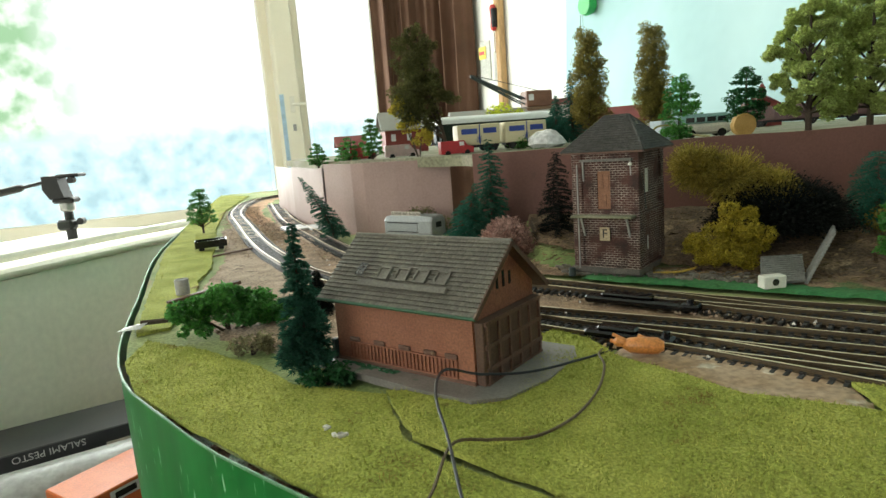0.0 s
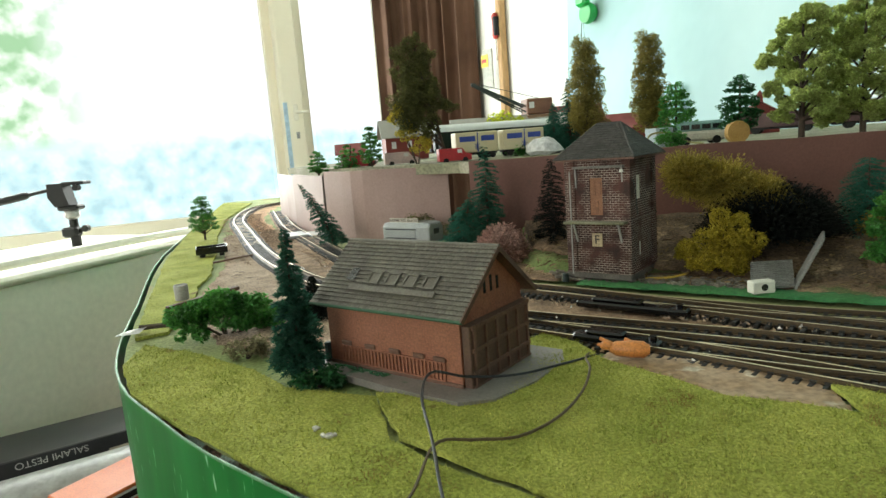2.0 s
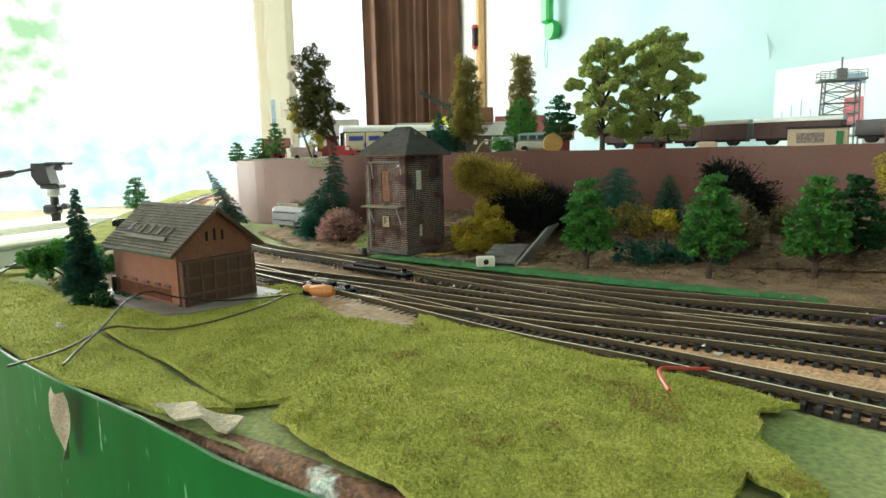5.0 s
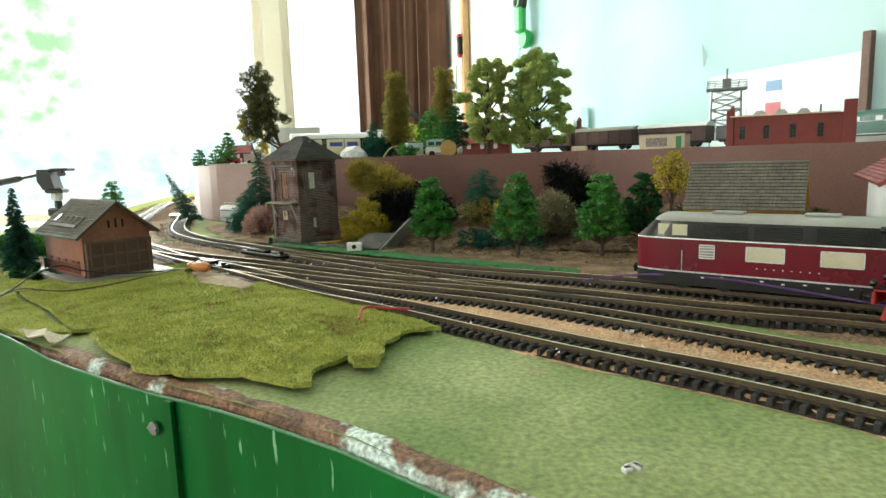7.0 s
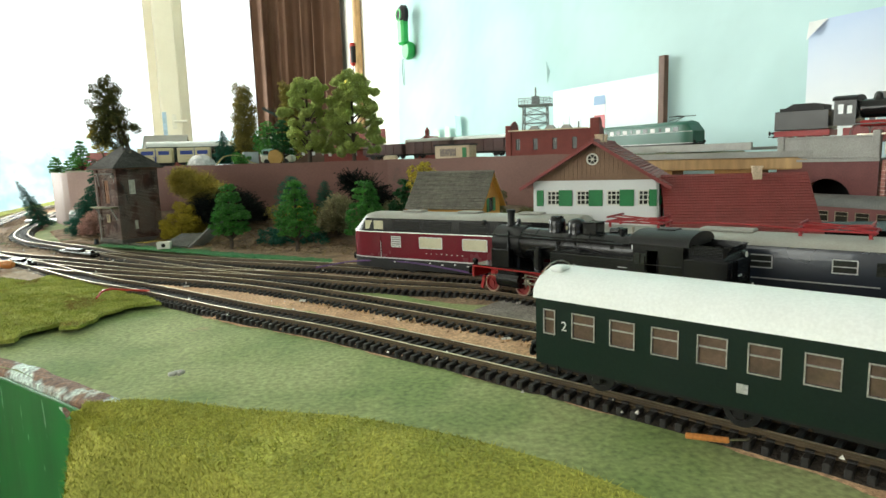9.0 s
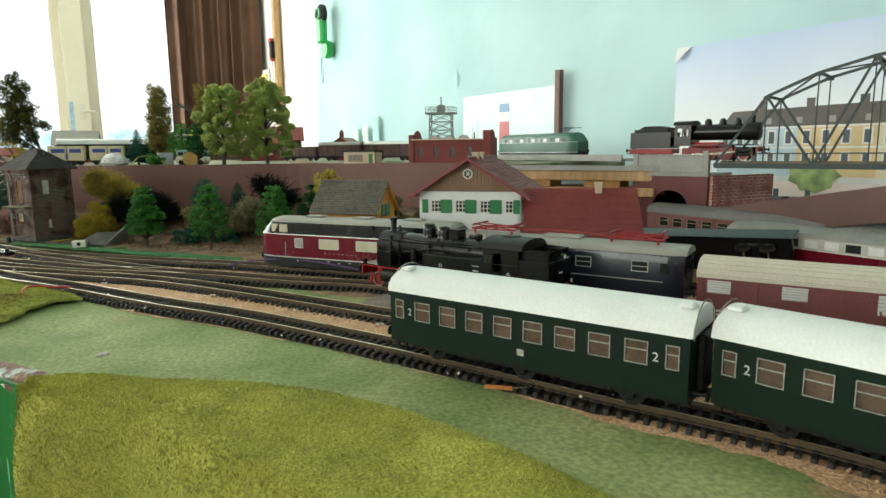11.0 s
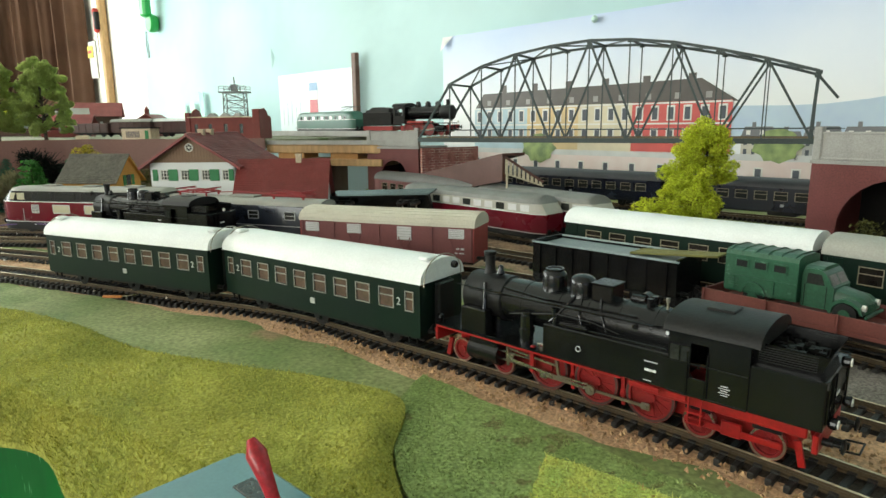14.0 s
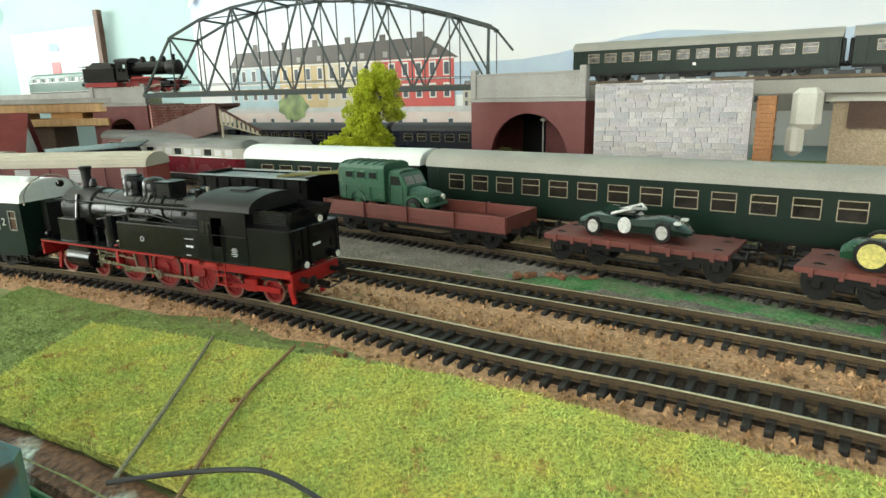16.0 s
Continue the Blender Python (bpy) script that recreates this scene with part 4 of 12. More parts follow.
# ---- building materials ----
def brick_mat(name, brick, mortar, bw=0.0033, bh=0.0012, rough=0.8, mortar_size=0.00016, bump=0.5, dark=None):
    """Bricks laid round a building: run along the walls, rows by height."""
    m = mat(name, brick, dark or [x * 0.6 for x in brick], 90, rough, bump=0, vary=0.3)
    n, l = m.node_tree.nodes, m.node_tree.links
    b = n["Principled BSDF"]
    co = n.new("ShaderNodeTexCoord")
    sep = n.new("ShaderNodeSeparateXYZ")
    l.new(co.outputs["Object"], sep.inputs[0])
    add = n.new("ShaderNodeMath")
    l.new(sep.outputs[0], add.inputs[0])
    l.new(sep.outputs[1], add.inputs[1])
    com = n.new("ShaderNodeCombineXYZ")
    l.new(add.outputs[0], com.inputs[0])
    l.new(sep.outputs[2], com.inputs[1])
    br = n.new("ShaderNodeTexBrick")
    br.inputs["Scale"].default_value = 1.0
    br.inputs["Brick Width"].default_value, br.inputs["Row Height"].default_value = bw, bh
    br.inputs["Mortar Size"].default_value, br.inputs["Mortar Smooth"].default_value = mortar_size, 0.3
    l.new(com.outputs[0], br.inputs[0])
    base = b.inputs["Base Color"].links[0].from_socket
    wear = n.new("ShaderNodeTexNoise")
    wear.inputs["Scale"].default_value = 70
    l.new(co.outputs["Object"], wear.inputs[0])
    wr = n.new("ShaderNodeMapRange")
    wr.inputs["From Min"].default_value, wr.inputs["From Max"].default_value = 0.40, 0.58
    l.new(wear.outputs[0], wr.inputs[0])
    mu = n.new("ShaderNodeMath")
    mu.operation = "MULTIPLY"
    l.new(br.outputs["Fac"], mu.inputs[0])
    l.new(wr.outputs[0], mu.inputs[1])
    mx = n.new("ShaderNodeMix")
    mx.data_type = "RGBA"
    l.new(mu.outputs[0], mx.inputs[0])
    l.new(base, mx.inputs[6])
    mx.inputs[7].default_value = (*mortar, 1)
    l.new(mx.outputs[2], b.inputs["Base Color"])
    bp = n.new("ShaderNodeBump")
    bp.invert = True
    bp.inputs["Strength"].default_value, bp.inputs["Distance"].default_value = bump, 0.0003
    l.new(br.outputs["Fac"], bp.inputs["Height"])
    l.new(bp.outputs[0], b.inputs["Normal"])
    return m


BRICK_DARK = brick_mat("dark weathered brick", (0.085, 0.030, 0.021), (0.40, 0.33, 0.28), 0.0040, 0.0017, mortar_size=0.00022, dark=(0.036, 0.018, 0.014))
BRICK_SHED = brick_mat("red brown shed brick", (0.30, 0.115, 0.065), (0.24, 0.085, 0.05), 0.003, 0.0011, 0.6, bump=0.4, dark=(0.26, 0.10, 0.055))
BRICK_RED = brick_mat("dull red factory brick", (0.20, 0.030, 0.022), (0.16, 0.03, 0.022), 0.003, 0.0011, 0.6, bump=0.4, dark=(0.17, 0.027, 0.02))
BRICK_PIER = brick_mat("dark red pier card", (0.15, 0.032, 0.030), (0.12, 0.026, 0.024), 0.005, 0.002, 0.5, bump=0.2, dark=(0.13, 0.028, 0.026))
BRICK_PINK = brick_mat("printed pink brick paper", (0.44, 0.17, 0.14), (0.66, 0.46, 0.40), 0.0085, 0.0036, 0.5, mortar_size=0.0005, bump=0.2, dark=(0.26, 0.085, 0.07))
TILE_GREY = mat("grey brown roof tile", (0.155, 0.145, 0.115), (0.12, 0.11, 0.09), 60, 0.75, bump=0.3, vary=0.25, island=True, random_value=0.18)
TILE_SLATE = mat("dark slate tile", (0.060, 0.056, 0.050), (0.045, 0.042, 0.038), 60, 0.75, bump=0.3, vary=0.25, island=True, random_value=0.25, spots=(0.16, 0.14, 0.10), spot_scale=60, spot_at=0.70)
TILE_RED = mat("wine red roof tile", (0.25, 0.045, 0.040), (0.20, 0.036, 0.032), 50, 0.5, bump=0.15, vary=0.12, island=True, random_value=0.07)
WOOD_BROWN = mat("dark brown moulded door", (0.105, 0.055, 0.035), (0.085, 0.043, 0.028), 60, 0.6, bump=0.3, vary=0.2)
TRIM_BROWN = mat("brown moulded trim", (0.15, 0.075, 0.05), (0.12, 0.06, 0.04), 60, 0.6, bump=0.3)
BOARD_BROWN = mat("brown weatherboard", (0.25, 0.145, 0.085), (0.21, 0.12, 0.07), 60, 0.6, bump=0.3, vary=0.15)
WHITE_WALL = mat("white house wall", (0.78, 0.79, 0.78), (0.74, 0.75, 0.74), 20, 0.6, bump=0.1, vary=0.03)
SHUTTER = mat("green shutter", (0.012, 0.20, 0.055), (0.010, 0.17, 0.045), 60, 0.5, bump=0.2, vary=0.1)
WHITE_TRIM = mat("off white window bars", (0.75, 0.74, 0.66), (0.70, 0.69, 0.60), 60, 0.5, bump=0.1, vary=0.05)
DARK_GLASS = mat("dark window opening", (0.02, 0.022, 0.022), (0.035, 0.035, 0.03), 30, 0.15, bump=0)
YELLOW = mat("ochre yellow wall", (0.55, 0.27, 0.045), (0.50, 0.24, 0.04), 40, 0.6, bump=0.2, vary=0.1)
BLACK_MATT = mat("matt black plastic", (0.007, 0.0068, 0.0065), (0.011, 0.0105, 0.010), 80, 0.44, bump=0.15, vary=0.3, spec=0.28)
CHIM_CREAM = mat("cream chimney", (0.62, 0.50, 0.36), (0.55, 0.44, 0.30), 60, 0.7, bump=0.3)
SLAB = mat("grey base slab", (0.22, 0.20, 0.18), (0.17, 0.155, 0.14), 40, 0.5, bump=0.3, vary=0.15, spots=(0.02, 0.12, 0.05), spot_scale=60, spot_at=0.66)
STONE_GREY = mat("light grey stone parapet", (0.36, 0.35, 0.33), (0.30, 0.29, 0.27), 50, 0.7, bump=0.3, vary=0.12)
IRON = mat("dark grey iron", (0.028, 0.040, 0.040), (0.040, 0.054, 0.053), 60, 0.5, metal=0.2, bump=0.1)


def tiles(g, w, slope, nx, ny, m, thick=0.0008):
    """Lapped tiles on a slope: x along the eave, y up the slope."""
    dx, dy = w / nx, slope / ny
    for j in range(ny):
        for i in range(nx):
            x0, x1 = i * dx + 0.00004, (i + 1) * dx - 0.00004
            y0, y1 = j * dy, (j + 1) * dy + dy * 0.15
            z0 = thick * (1.15 + 0.12 * ((i * 7 + j * 3) % 5) / 5)
            g.add([(x0, y0, 0), (x1, y0, 0), (x1, y1, 0), (x0, y1, 0), (x0, y0, z0), ((x0 + x1) / 2, y0, z0 * 1.25), (x1, y0, z0), (x1, y1, thick * 0.2), (x0, y1, thick * 0.2)],
                  [(0, 1, 6, 5, 4), (4, 5, 6, 7, 8), (0, 4, 8, 3), (1, 2, 7, 6)], m)
    return g


def slope_pose(p, x_dir, up):
    """A pose whose x runs along the eave from p and y up the slope."""
    x, y = Vector(x_dir).normalized(), Vector(up).normalized()
    z = x.cross(y)
    return Matrix(((x.x, y.x, z.x, p[0]), (x.y, y.y, z.y, p[1]), (x.z, y.z, z.z, p[2]), (0, 0, 0, 1)))


def wall_with_holes(g, w, h, t, holes, m=None, z0=0.0):
    """A wall in the xz plane from y=0 to t, with rectangular openings (x0, x1, z0, z1), as one closed skin."""
    xs = sorted({0, w, *[a for q in holes for a in q[:2]]})
    zs = sorted({z0, h, *[a for q in holes for a in q[2:]]})
    nx, nz = len(xs) - 1, len(zs) - 1
    vs = [(x, y, z) for y in (0, t) for z in zs for x in xs]
    at = lambda i, j, k: k * (nx + 1) * (nz + 1) + j * (nx + 1) + i
    def full(i, j):
        if not (0 <= i < nx and 0 <= j < nz):
            return False
        cx, cz = (xs[i] + xs[i + 1]) / 2, (zs[j] + zs[j + 1]) / 2
        return not any(q[0] < cx < q[1] and q[2] < cz < q[3] for q in holes)
    fs = []
    for i in range(nx):
        for j in range(nz):
            if not full(i, j):
                continue
            fs.append((at(i, j, 0), at(i + 1, j, 0), at(i + 1, j + 1, 0), at(i, j + 1, 0)))
            fs.append((at(i, j + 1, 1), at(i + 1, j + 1, 1), at(i + 1, j, 1), at(i, j, 1)))
            for di, dj, a, b in ((-1, 0, (i, j), (i, j + 1)), (1, 0, (i + 1, j + 1), (i + 1, j)), (0, -1, (i + 1, j), (i, j)), (0, 1, (i, j + 1), (i + 1, j + 1))):
                if not full(i + di, j + dj):
                    fs.append((at(*a, 0), at(*b, 0), at(*b, 1), at(*a, 1)))
    return g.add(vs, fs, m)


def window_part(parent, x, z, w, h, y, bars=(1, 2), frame_mat=None, glass_mat=None, m=None, name="window", bar=0.0006):
    """A framed window with glazing bars; its pane is a sub-part."""
    frame_mat, glass_mat = frame_mat or WHITE_TRIM, glass_mat or DARK_GLASS
    f = bar
    g = G()
    g.box(w, 0.0008, f, x, y, z).box(w, 0.0008, f, x, y, z + h - f).box(f, 0.0008, h - 2 * f, x - w / 2 + f / 2, y, z + f).box(f, 0.0008, h - 2 * f, x + w / 2 - f / 2, y, z + f)
    for i in range(1, bars[0] + 1):
        g.box(f * 0.7, 0.0006, h - 2 * f, x - w / 2 + w * i / (bars[0] + 1), y, z + f)
    for j in range(1, bars[1] + 1):
        g.box(w - 2 * f, 0.0005, f * 0.7, x, y, z + h * j / (bars[1] + 1))
    ob = part(name, g, frame_mat, parent, m=m)
    part("pane", G().box(w - f, 0.0003, h - f, x, y + 0.0006, z + f / 2), glass_mat, ob)
    return ob


def letter(parent, text, size, material, m, name="lettering", label=""):
    cu = bpy.data.curves.new(name, "FONT")
    cu.body, cu.size, cu.extrude, cu.align_x, cu.align_y = text, size, 0.0001, "CENTER", "CENTER"
    tmp = bpy.data.objects.new("tmp", cu)
    me = bpy.data.meshes.new_from_object(tmp)
    bpy.data.objects.remove(tmp)
    me.materials.clear()
    me.materials.append(material)
    ob = new(name, me)
    ob.parent, ob.matrix_basis = parent, m
    return tagged(ob, label)


# ---- goods shed beside the line ----
def shed():
    s = thing("shed", pose(-0.057, 0.307, 0.0075, 0, 0, -37.2), "red brown brick shed with grey tiled roof and dark doors", "shed")
    W, D, H, R = 0.084, 0.054, 0.038, 0.061
    slab = [(-0.007, -0.004), (0.02, -0.008), (0.06, -0.0105), (0.088, -0.010), (0.099, -0.001), (0.1045, 0.022), (0.104, 0.048), (0.097, 0.060), (0.05, 0.060), (0.0, 0.059), (-0.01, 0.03)]
    cx, cy = sum(q[0] for q in slab) / len(slab), sum(q[1] for q in slab) / len(slab)
    slab = [(cx + (x - cx) * 1.08, cy + (y - cy) * 1.12) for x, y in slab]
    part("base_slab", G().prism(slab, 0.0036, "z", -0.001), SLAB, s, "worn grey base plate")
    w = part("wall", G().box(W, 0.0016, H, W / 2, 0.0008, 0.001), BRICK_SHED, s)
    part("wall", G().box(W, 0.0016, H, W / 2, D - 0.0008, 0.001), BRICK_SHED, s)
    for x in (0.0008, W - 0.0008):
        g = G().prism([(0.0016, 0.001), (D - 0.0016, 0.001), (D - 0.0016, H + 0.001), (D / 2, R - 0.001), (0.0016, H + 0.001)], 0.0016, "x", x - 0.0008)
        part("gable", g, BRICK_SHED, s)
    # string courses and the row of railings along the foot
    part("plinth", G().box(W + 0.001, 0.0012, 0.003, W / 2, -0.0004, 0.0012, c=0.0003), TRIM_BROWN, s)
    r = G().box(0.066, 0.0008, 0.0007, W / 2, -0.0006, 0.0126).box(0.066, 0.0008, 0.0006, W / 2, -0.0006, 0.0042)
    for i in range(30):
        r.box(0.0006, 0.0007, 0.0084, 0.0095 + i * 0.00225, -0.0005, 0.0044)
    part("railing", r, BRICK_SHED, s, "moulded railing")
    for x in (0.013, 0.029, 0.045, 0.060, 0.072):
        part("flower_box", G().box(0.007, 0.0012, 0.0024, x, -0.0007, 0.0133, c=0.0005), TRIM_BROWN, s)
    # roof
    ov = 0.006
    run, rise = D / 2 + 0.0055, R - H + 0.004
    sl = math.hypot(run, rise)
    for side in (0, 1):
        if side == 0:
            m = slope_pose((-ov, -0.0055, H - 0.003), (1, 0, 0), (0, run, rise))
        else:
            m = slope_pose((W + ov, D + 0.0055, H - 0.003), (-1, 0, 0), (0, -run, rise))
        part("roof_slab", G().box(W + 2 * ov, sl, 0.0012, (W + 2 * ov) / 2, sl / 2, -0.0012, m=m), TRIM_BROWN, s)
        part("tiles", tiles(G(), W + 2 * ov, sl, 46, 17, m), TILE_GREY, s, "grey brown lapped tiles")
    part("ridge", G().cyl(0.0011, W + 2 * ov, -ov, D / 2, R + 0.0012, axis="x", n=8), TILE_GREY, s)
    part("gutter", G().cyl(0.0009, W + 2 * ov, -ov, -0.0058, H - 0.0032, axis="x", n=8), mat("green gutter paint", (0.02, 0.09, 0.04), rough=0.5), s, "dark green gutter")
    # roof lights, one missing, and the catwalk below them
    m = slope_pose((0, -0.0055, H - 0.003), (1, 0, 0), (0, run, rise))
    for i, x in enumerate((0.0175, 0.029, 0.0405, 0.052, 0.064)):
        g = G()
        if i == 0:
            part("hole", G().box(0.0052, 0.0075, 0.0003, x - 0.0045, 0.0195, 0.0010, m=m), DARK_GLASS, s, "broken dark hole in the tiles")
            continue
        for dx, dy, sx, sy in ((0, -0.0033, 0.0075, 0.0009), (0, 0.0033, 0.0075, 0.0009), (-0.0033, 0, 0.0009, 0.0057), (0.0033, 0, 0.0009, 0.0057)):
            g.box(sx, sy, 0.0014, x + dx, 0.018 + dy, 0.0006, m=m)
        lt = part("roof_light", g, TILE_GREY, s)
        part("pane", G().box(0.0057, 0.0057, 0.0004, x, 0.018, 0.0008, m=m), TILE_GREY, lt)
    part("catwalk", G().box(0.054, 0.003, 0.0012, 0.043, 0.0108, 0.0012, m=m), TILE_GREY, s, "grey plank catwalk")
    # gable: slit windows, bargeboards, big framed doors standing proud
    for y, h in ((0.0215, 0.0062), (0.027, 0.0076), (0.0325, 0.0062)):
        part("slit", G().box(0.0006, 0.0016, h, W + 0.0001, y, 0.041), DARK_GLASS, s)
    for side in (0, 1):
        a = (W + ov - 0.0004, -0.006 if side == 0 else D + 0.006, H - 0.0035)
        part("bargeboard", G().beam(a, (W + ov - 0.0004, D / 2, R + 0.0004), 0.0009, 0.0022), WOOD_BROWN, s)
    d = part("door_bay", G().box(0.0045, D - 0.002, 0.030, W + 0.00235, D / 2, 0.001, c=0.0004), WOOD_BROWN, s, "dark brown panelled door bay")
    f = G()
    xx = W + 0.0050
    for z in (0.0015, 0.0085, 0.0188, 0.0292):
        f.box(0.0010, D - 0.004, 0.0018, xx, D / 2, z)
    for i in range(6):
        f.box(0.0010, 0.0015, 0.028, xx + 0.0001, 0.004 + i * (D - 0.008) / 5, 0.0022)
    part("door_frame", f, TRIM_BROWN, d)
    part("drain_box", G().box(0.003, 0.003, 0.012, -0.0016, -0.0005, 0.001, c=0.0004), IRON, s, "small black box on the corner")
    b = G()
    rr = random.Random(5)
    for i in range(90):
        x = rr.uniform(0.006, 0.042)
        b.box(0.0016, 0.0012, 0.0010, x, -0.0038 + rr.uniform(-0.0018, 0.0016), 0.0012 + rr.uniform(0, 0.0012), m=None)
    part("moss", b, mat("green foam crumbs", (0.02, 0.14, 0.06), (0.02, 0.10, 0.04), 80, 0.9), s, "green foam crumbs on the base")


shed()


# ---- signal box ----
def signal_box():
    s = thing("signal_box", pose(0.100, 0.4596, 0.0125, 0, 0, -38), "tall dark weathered brick signal box with hipped slate roof", "signal box")
    W, D, H, R = 0.048, 0.050, 0.087, 0.1115
    holes = [(0.018, 0.028, 0.0455, 0.073), (0.0205, 0.0265, 0.024, 0.031)]
    part("wall", wall_with_holes(G(), W, H, 0.002, holes), BRICK_DARK, s)
    m = pose(W, 0, 0, 0, 0, 90)
    side = [(0.014, 0.022, 0.056, 0.073), (0.017, 0.0215, 0.014, 0.0245)]
    part("wall", wall_with_holes(G(), D, H, 0.002, side, m=m), BRICK_DARK, s)
    part("wall", G().box(W - 0.004, 0.002, H, W / 2, D - 0.001, 0), BRICK_DARK, s)
    part("wall", G().box(0.002, D - 0.002, H, 0.001, D / 2 + 0.001, 0), BRICK_DARK, s)
    # corner piers and string courses
    for x, y in ((0.003, -0.0004), (W - 0.003, -0.0004)):
        part("pier", G().box(0.0075, 0.0016, H, x, y, 0), BRICK_DARK, s)
    for y in (0.003, D - 0.003):
        part("pier", G().box(0.0016, 0.0075, H, W + 0.0004, y, 0), BRICK_DARK, s)
    for z in (0.0415, 0.003):
        part("string_course", G().box(W + 0.002, 0.0022, 0.0014, W / 2, -0.0006, z), BRICK_DARK, s)
        part("string_course", G().box(0.0022, D + 0.002, 0.0014, W + 0.0006, D / 2, z), BRICK_DARK, s)
    part("plinth", G().box(W + 0.003, D + 0.003, 0.006, W / 2, D / 2, -0.002, c=0.001), mat("grey rendered plinth", (0.16, 0.14, 0.12), (0.10, 0.09, 0.08), 70, 0.8, bump=0.5), s)
    # door with upper canopy, balcony slab
    dm = mat("orange brown door", (0.26, 0.115, 0.055), (0.20, 0.085, 0.04), 60, 0.6, bump=0.3)
    d = part("door", G().box(0.0098, 0.0008, 0.0272, 0.023, 0.0014, 0.0457), dm, s, "orange brown panelled door")
    part("door_panel", G().box(0.003, 0.0006, 0.010, 0.0208, 0.0007, 0.060).box(0.003, 0.0006, 0.010, 0.0252, 0.0007, 0.060).box(0.003, 0.0006, 0.008, 0.023, 0.0007, 0.048), dm, d)
    part("canopy", G().box(0.038, 0.004, 0.0016, 0.026, -0.002, 0.080), mat("grey timber canopy", (0.19, 0.18, 0.16), rough=0.8), s, "grey timber canopy")
    for x in (0.008, 0.0435):
        part("bracket", G().beam((x, -0.0003, 0.066), (x, -0.0014, 0.080), 0.0010, 0.0012), STONE_GREY, s)
    sl = mat("mossy balcony slab", (0.24, 0.23, 0.15), (0.15, 0.15, 0.09), 80, 0.8, bump=0.5)
    part("balcony", G().box(0.046, 0.0105, 0.0018, 0.024, -0.0052, 0.0402, c=0.0004), sl, s, "mossy overhanging balcony slab")
    for x in (0.008, 0.042):
        part("bracket", G().beam((x, -0.0006, 0.026), (x, -0.007, 0.0402), 0.0012, 0.0012), STONE_GREY, s)
    # F sign
    p = part("sign_plate", G().box(0.0078, 0.0006, 0.0098, 0.0235, -0.0011, 0.0228), mat("yellowed sign plate", (0.46, 0.36, 0.22), rough=0.6), s, "yellowed plate with a black F")
    letter(p, "F", 0.0092, mat("black lettering", (0.015, 0.013, 0.012), rough=0.6), pose(0.0235, -0.00155, 0.0277, 90, 0, 0))
    # windows
    curt = mat("white curtain behind glass", (0.70, 0.68, 0.60), (0.45, 0.42, 0.36), 200, 0.6, bump=0)
    window_part(s, 0.018, 0.056, 0.008, 0.017, 0.0012, (1, 2), WHITE_TRIM, curt, m=m)
    window_part(s, 0.01925, 0.014, 0.0045, 0.0105, 0.0012, (1, 1), WHITE_TRIM, curt, m=m)
    part("lamp", G().lathe([(0.0002, 0), (0.0016, 0.0004), (0.0013, 0.002), (0.0004, 0.0026)], W - 0.004, -0.0035, 0.0765, n=10), WHITE_TRIM, s, "small white lamp")
    part("cable", G().tube([(W - 0.003, -0.0012, 0.077), (W + 0.0016, 0.004, 0.070), (W + 0.0018, 0.008, 0.060), (W + 0.0016, 0.0105, 0.045)], 0.0003, 5), IRON, s)
    part("pipe", G().bar((0.0035, -0.0016, 0.001), (0.0035, -0.0016, 0.078), 0.0006), STONE_GREY, s)
    # hipped, tiled roof on a wide eave
    o, rz = 0.0065, H
    x0, x1, y0, y1 = -o, W + o, -o, D + o
    rx0, rx1, ry = W / 2 - 0.009, W / 2 + 0.009, D / 2
    part("soffit", G().box(x1 - x0, y1 - y0, 0.0016, W / 2, D / 2, rz - 0.0012), TRIM_BROWN, s)
    vs = [(x0, y0, rz), (x1, y0, rz), (x1, y1, rz), (x0, y1, rz), (rx0, ry, R), (rx1, ry, R)]
    part("roof", G().add(vs, [(0, 1, 5, 4), (1, 2, 5), (2, 3, 4, 5), (3, 0, 4), (3, 2, 1, 0)]), TILE_SLATE, s)
    g = G()
    rows = 15
    def course(a, b, c, d):
        for j in range(rows):
            u, v = j / rows, (j + 1.12) / rows
            p0, p1 = Vector(a).lerp(Vector(d), u), Vector(b).lerp(Vector(c), u)
            q0, q1 = Vector(a).lerp(Vector(d), min(v, 1)), Vector(b).lerp(Vector(c), min(v, 1))
            nrm = (p1 - p0).cross(q0 - p0).normalized() * 0.0009
            k = max(2, int((p1 - p0).length / 0.0021))
            for i in range(k):
                s0, s1 = i / k, (i + 0.93) / k
                A, B, C, D2 = p0.lerp(p1, s0), p0.lerp(p1, s1), q0.lerp(q1, s1), q0.lerp(q1, s0)
                g.add([A, B, C, D2, A + nrm, B + nrm, C + nrm * 0.25, D2 + nrm * 0.25], [(4, 5, 6, 7), (0, 1, 5, 4), (1, 2, 6, 5), (3, 0, 4, 7)])
    course(vs[0], vs[1], vs[5], vs[4])
    course(vs[1], vs[2], vs[5], vs[5])
    course(vs[3], vs[0], vs[4], vs[4])
    part("tiles", g, TILE_SLATE, s, "dark slates, one patch worn")
    for a, b in ((0, 4), (1, 5), (2, 5), (3, 4), (4, 5)):
        part("hip", G().bar(vs[a], vs[b], 0.0010), TILE_SLATE, s)
    part("flue", G().cyl(0.0014, 0.004, rx1, ry - 0.004, R - 0.004, n=8), TILE_SLATE, s)


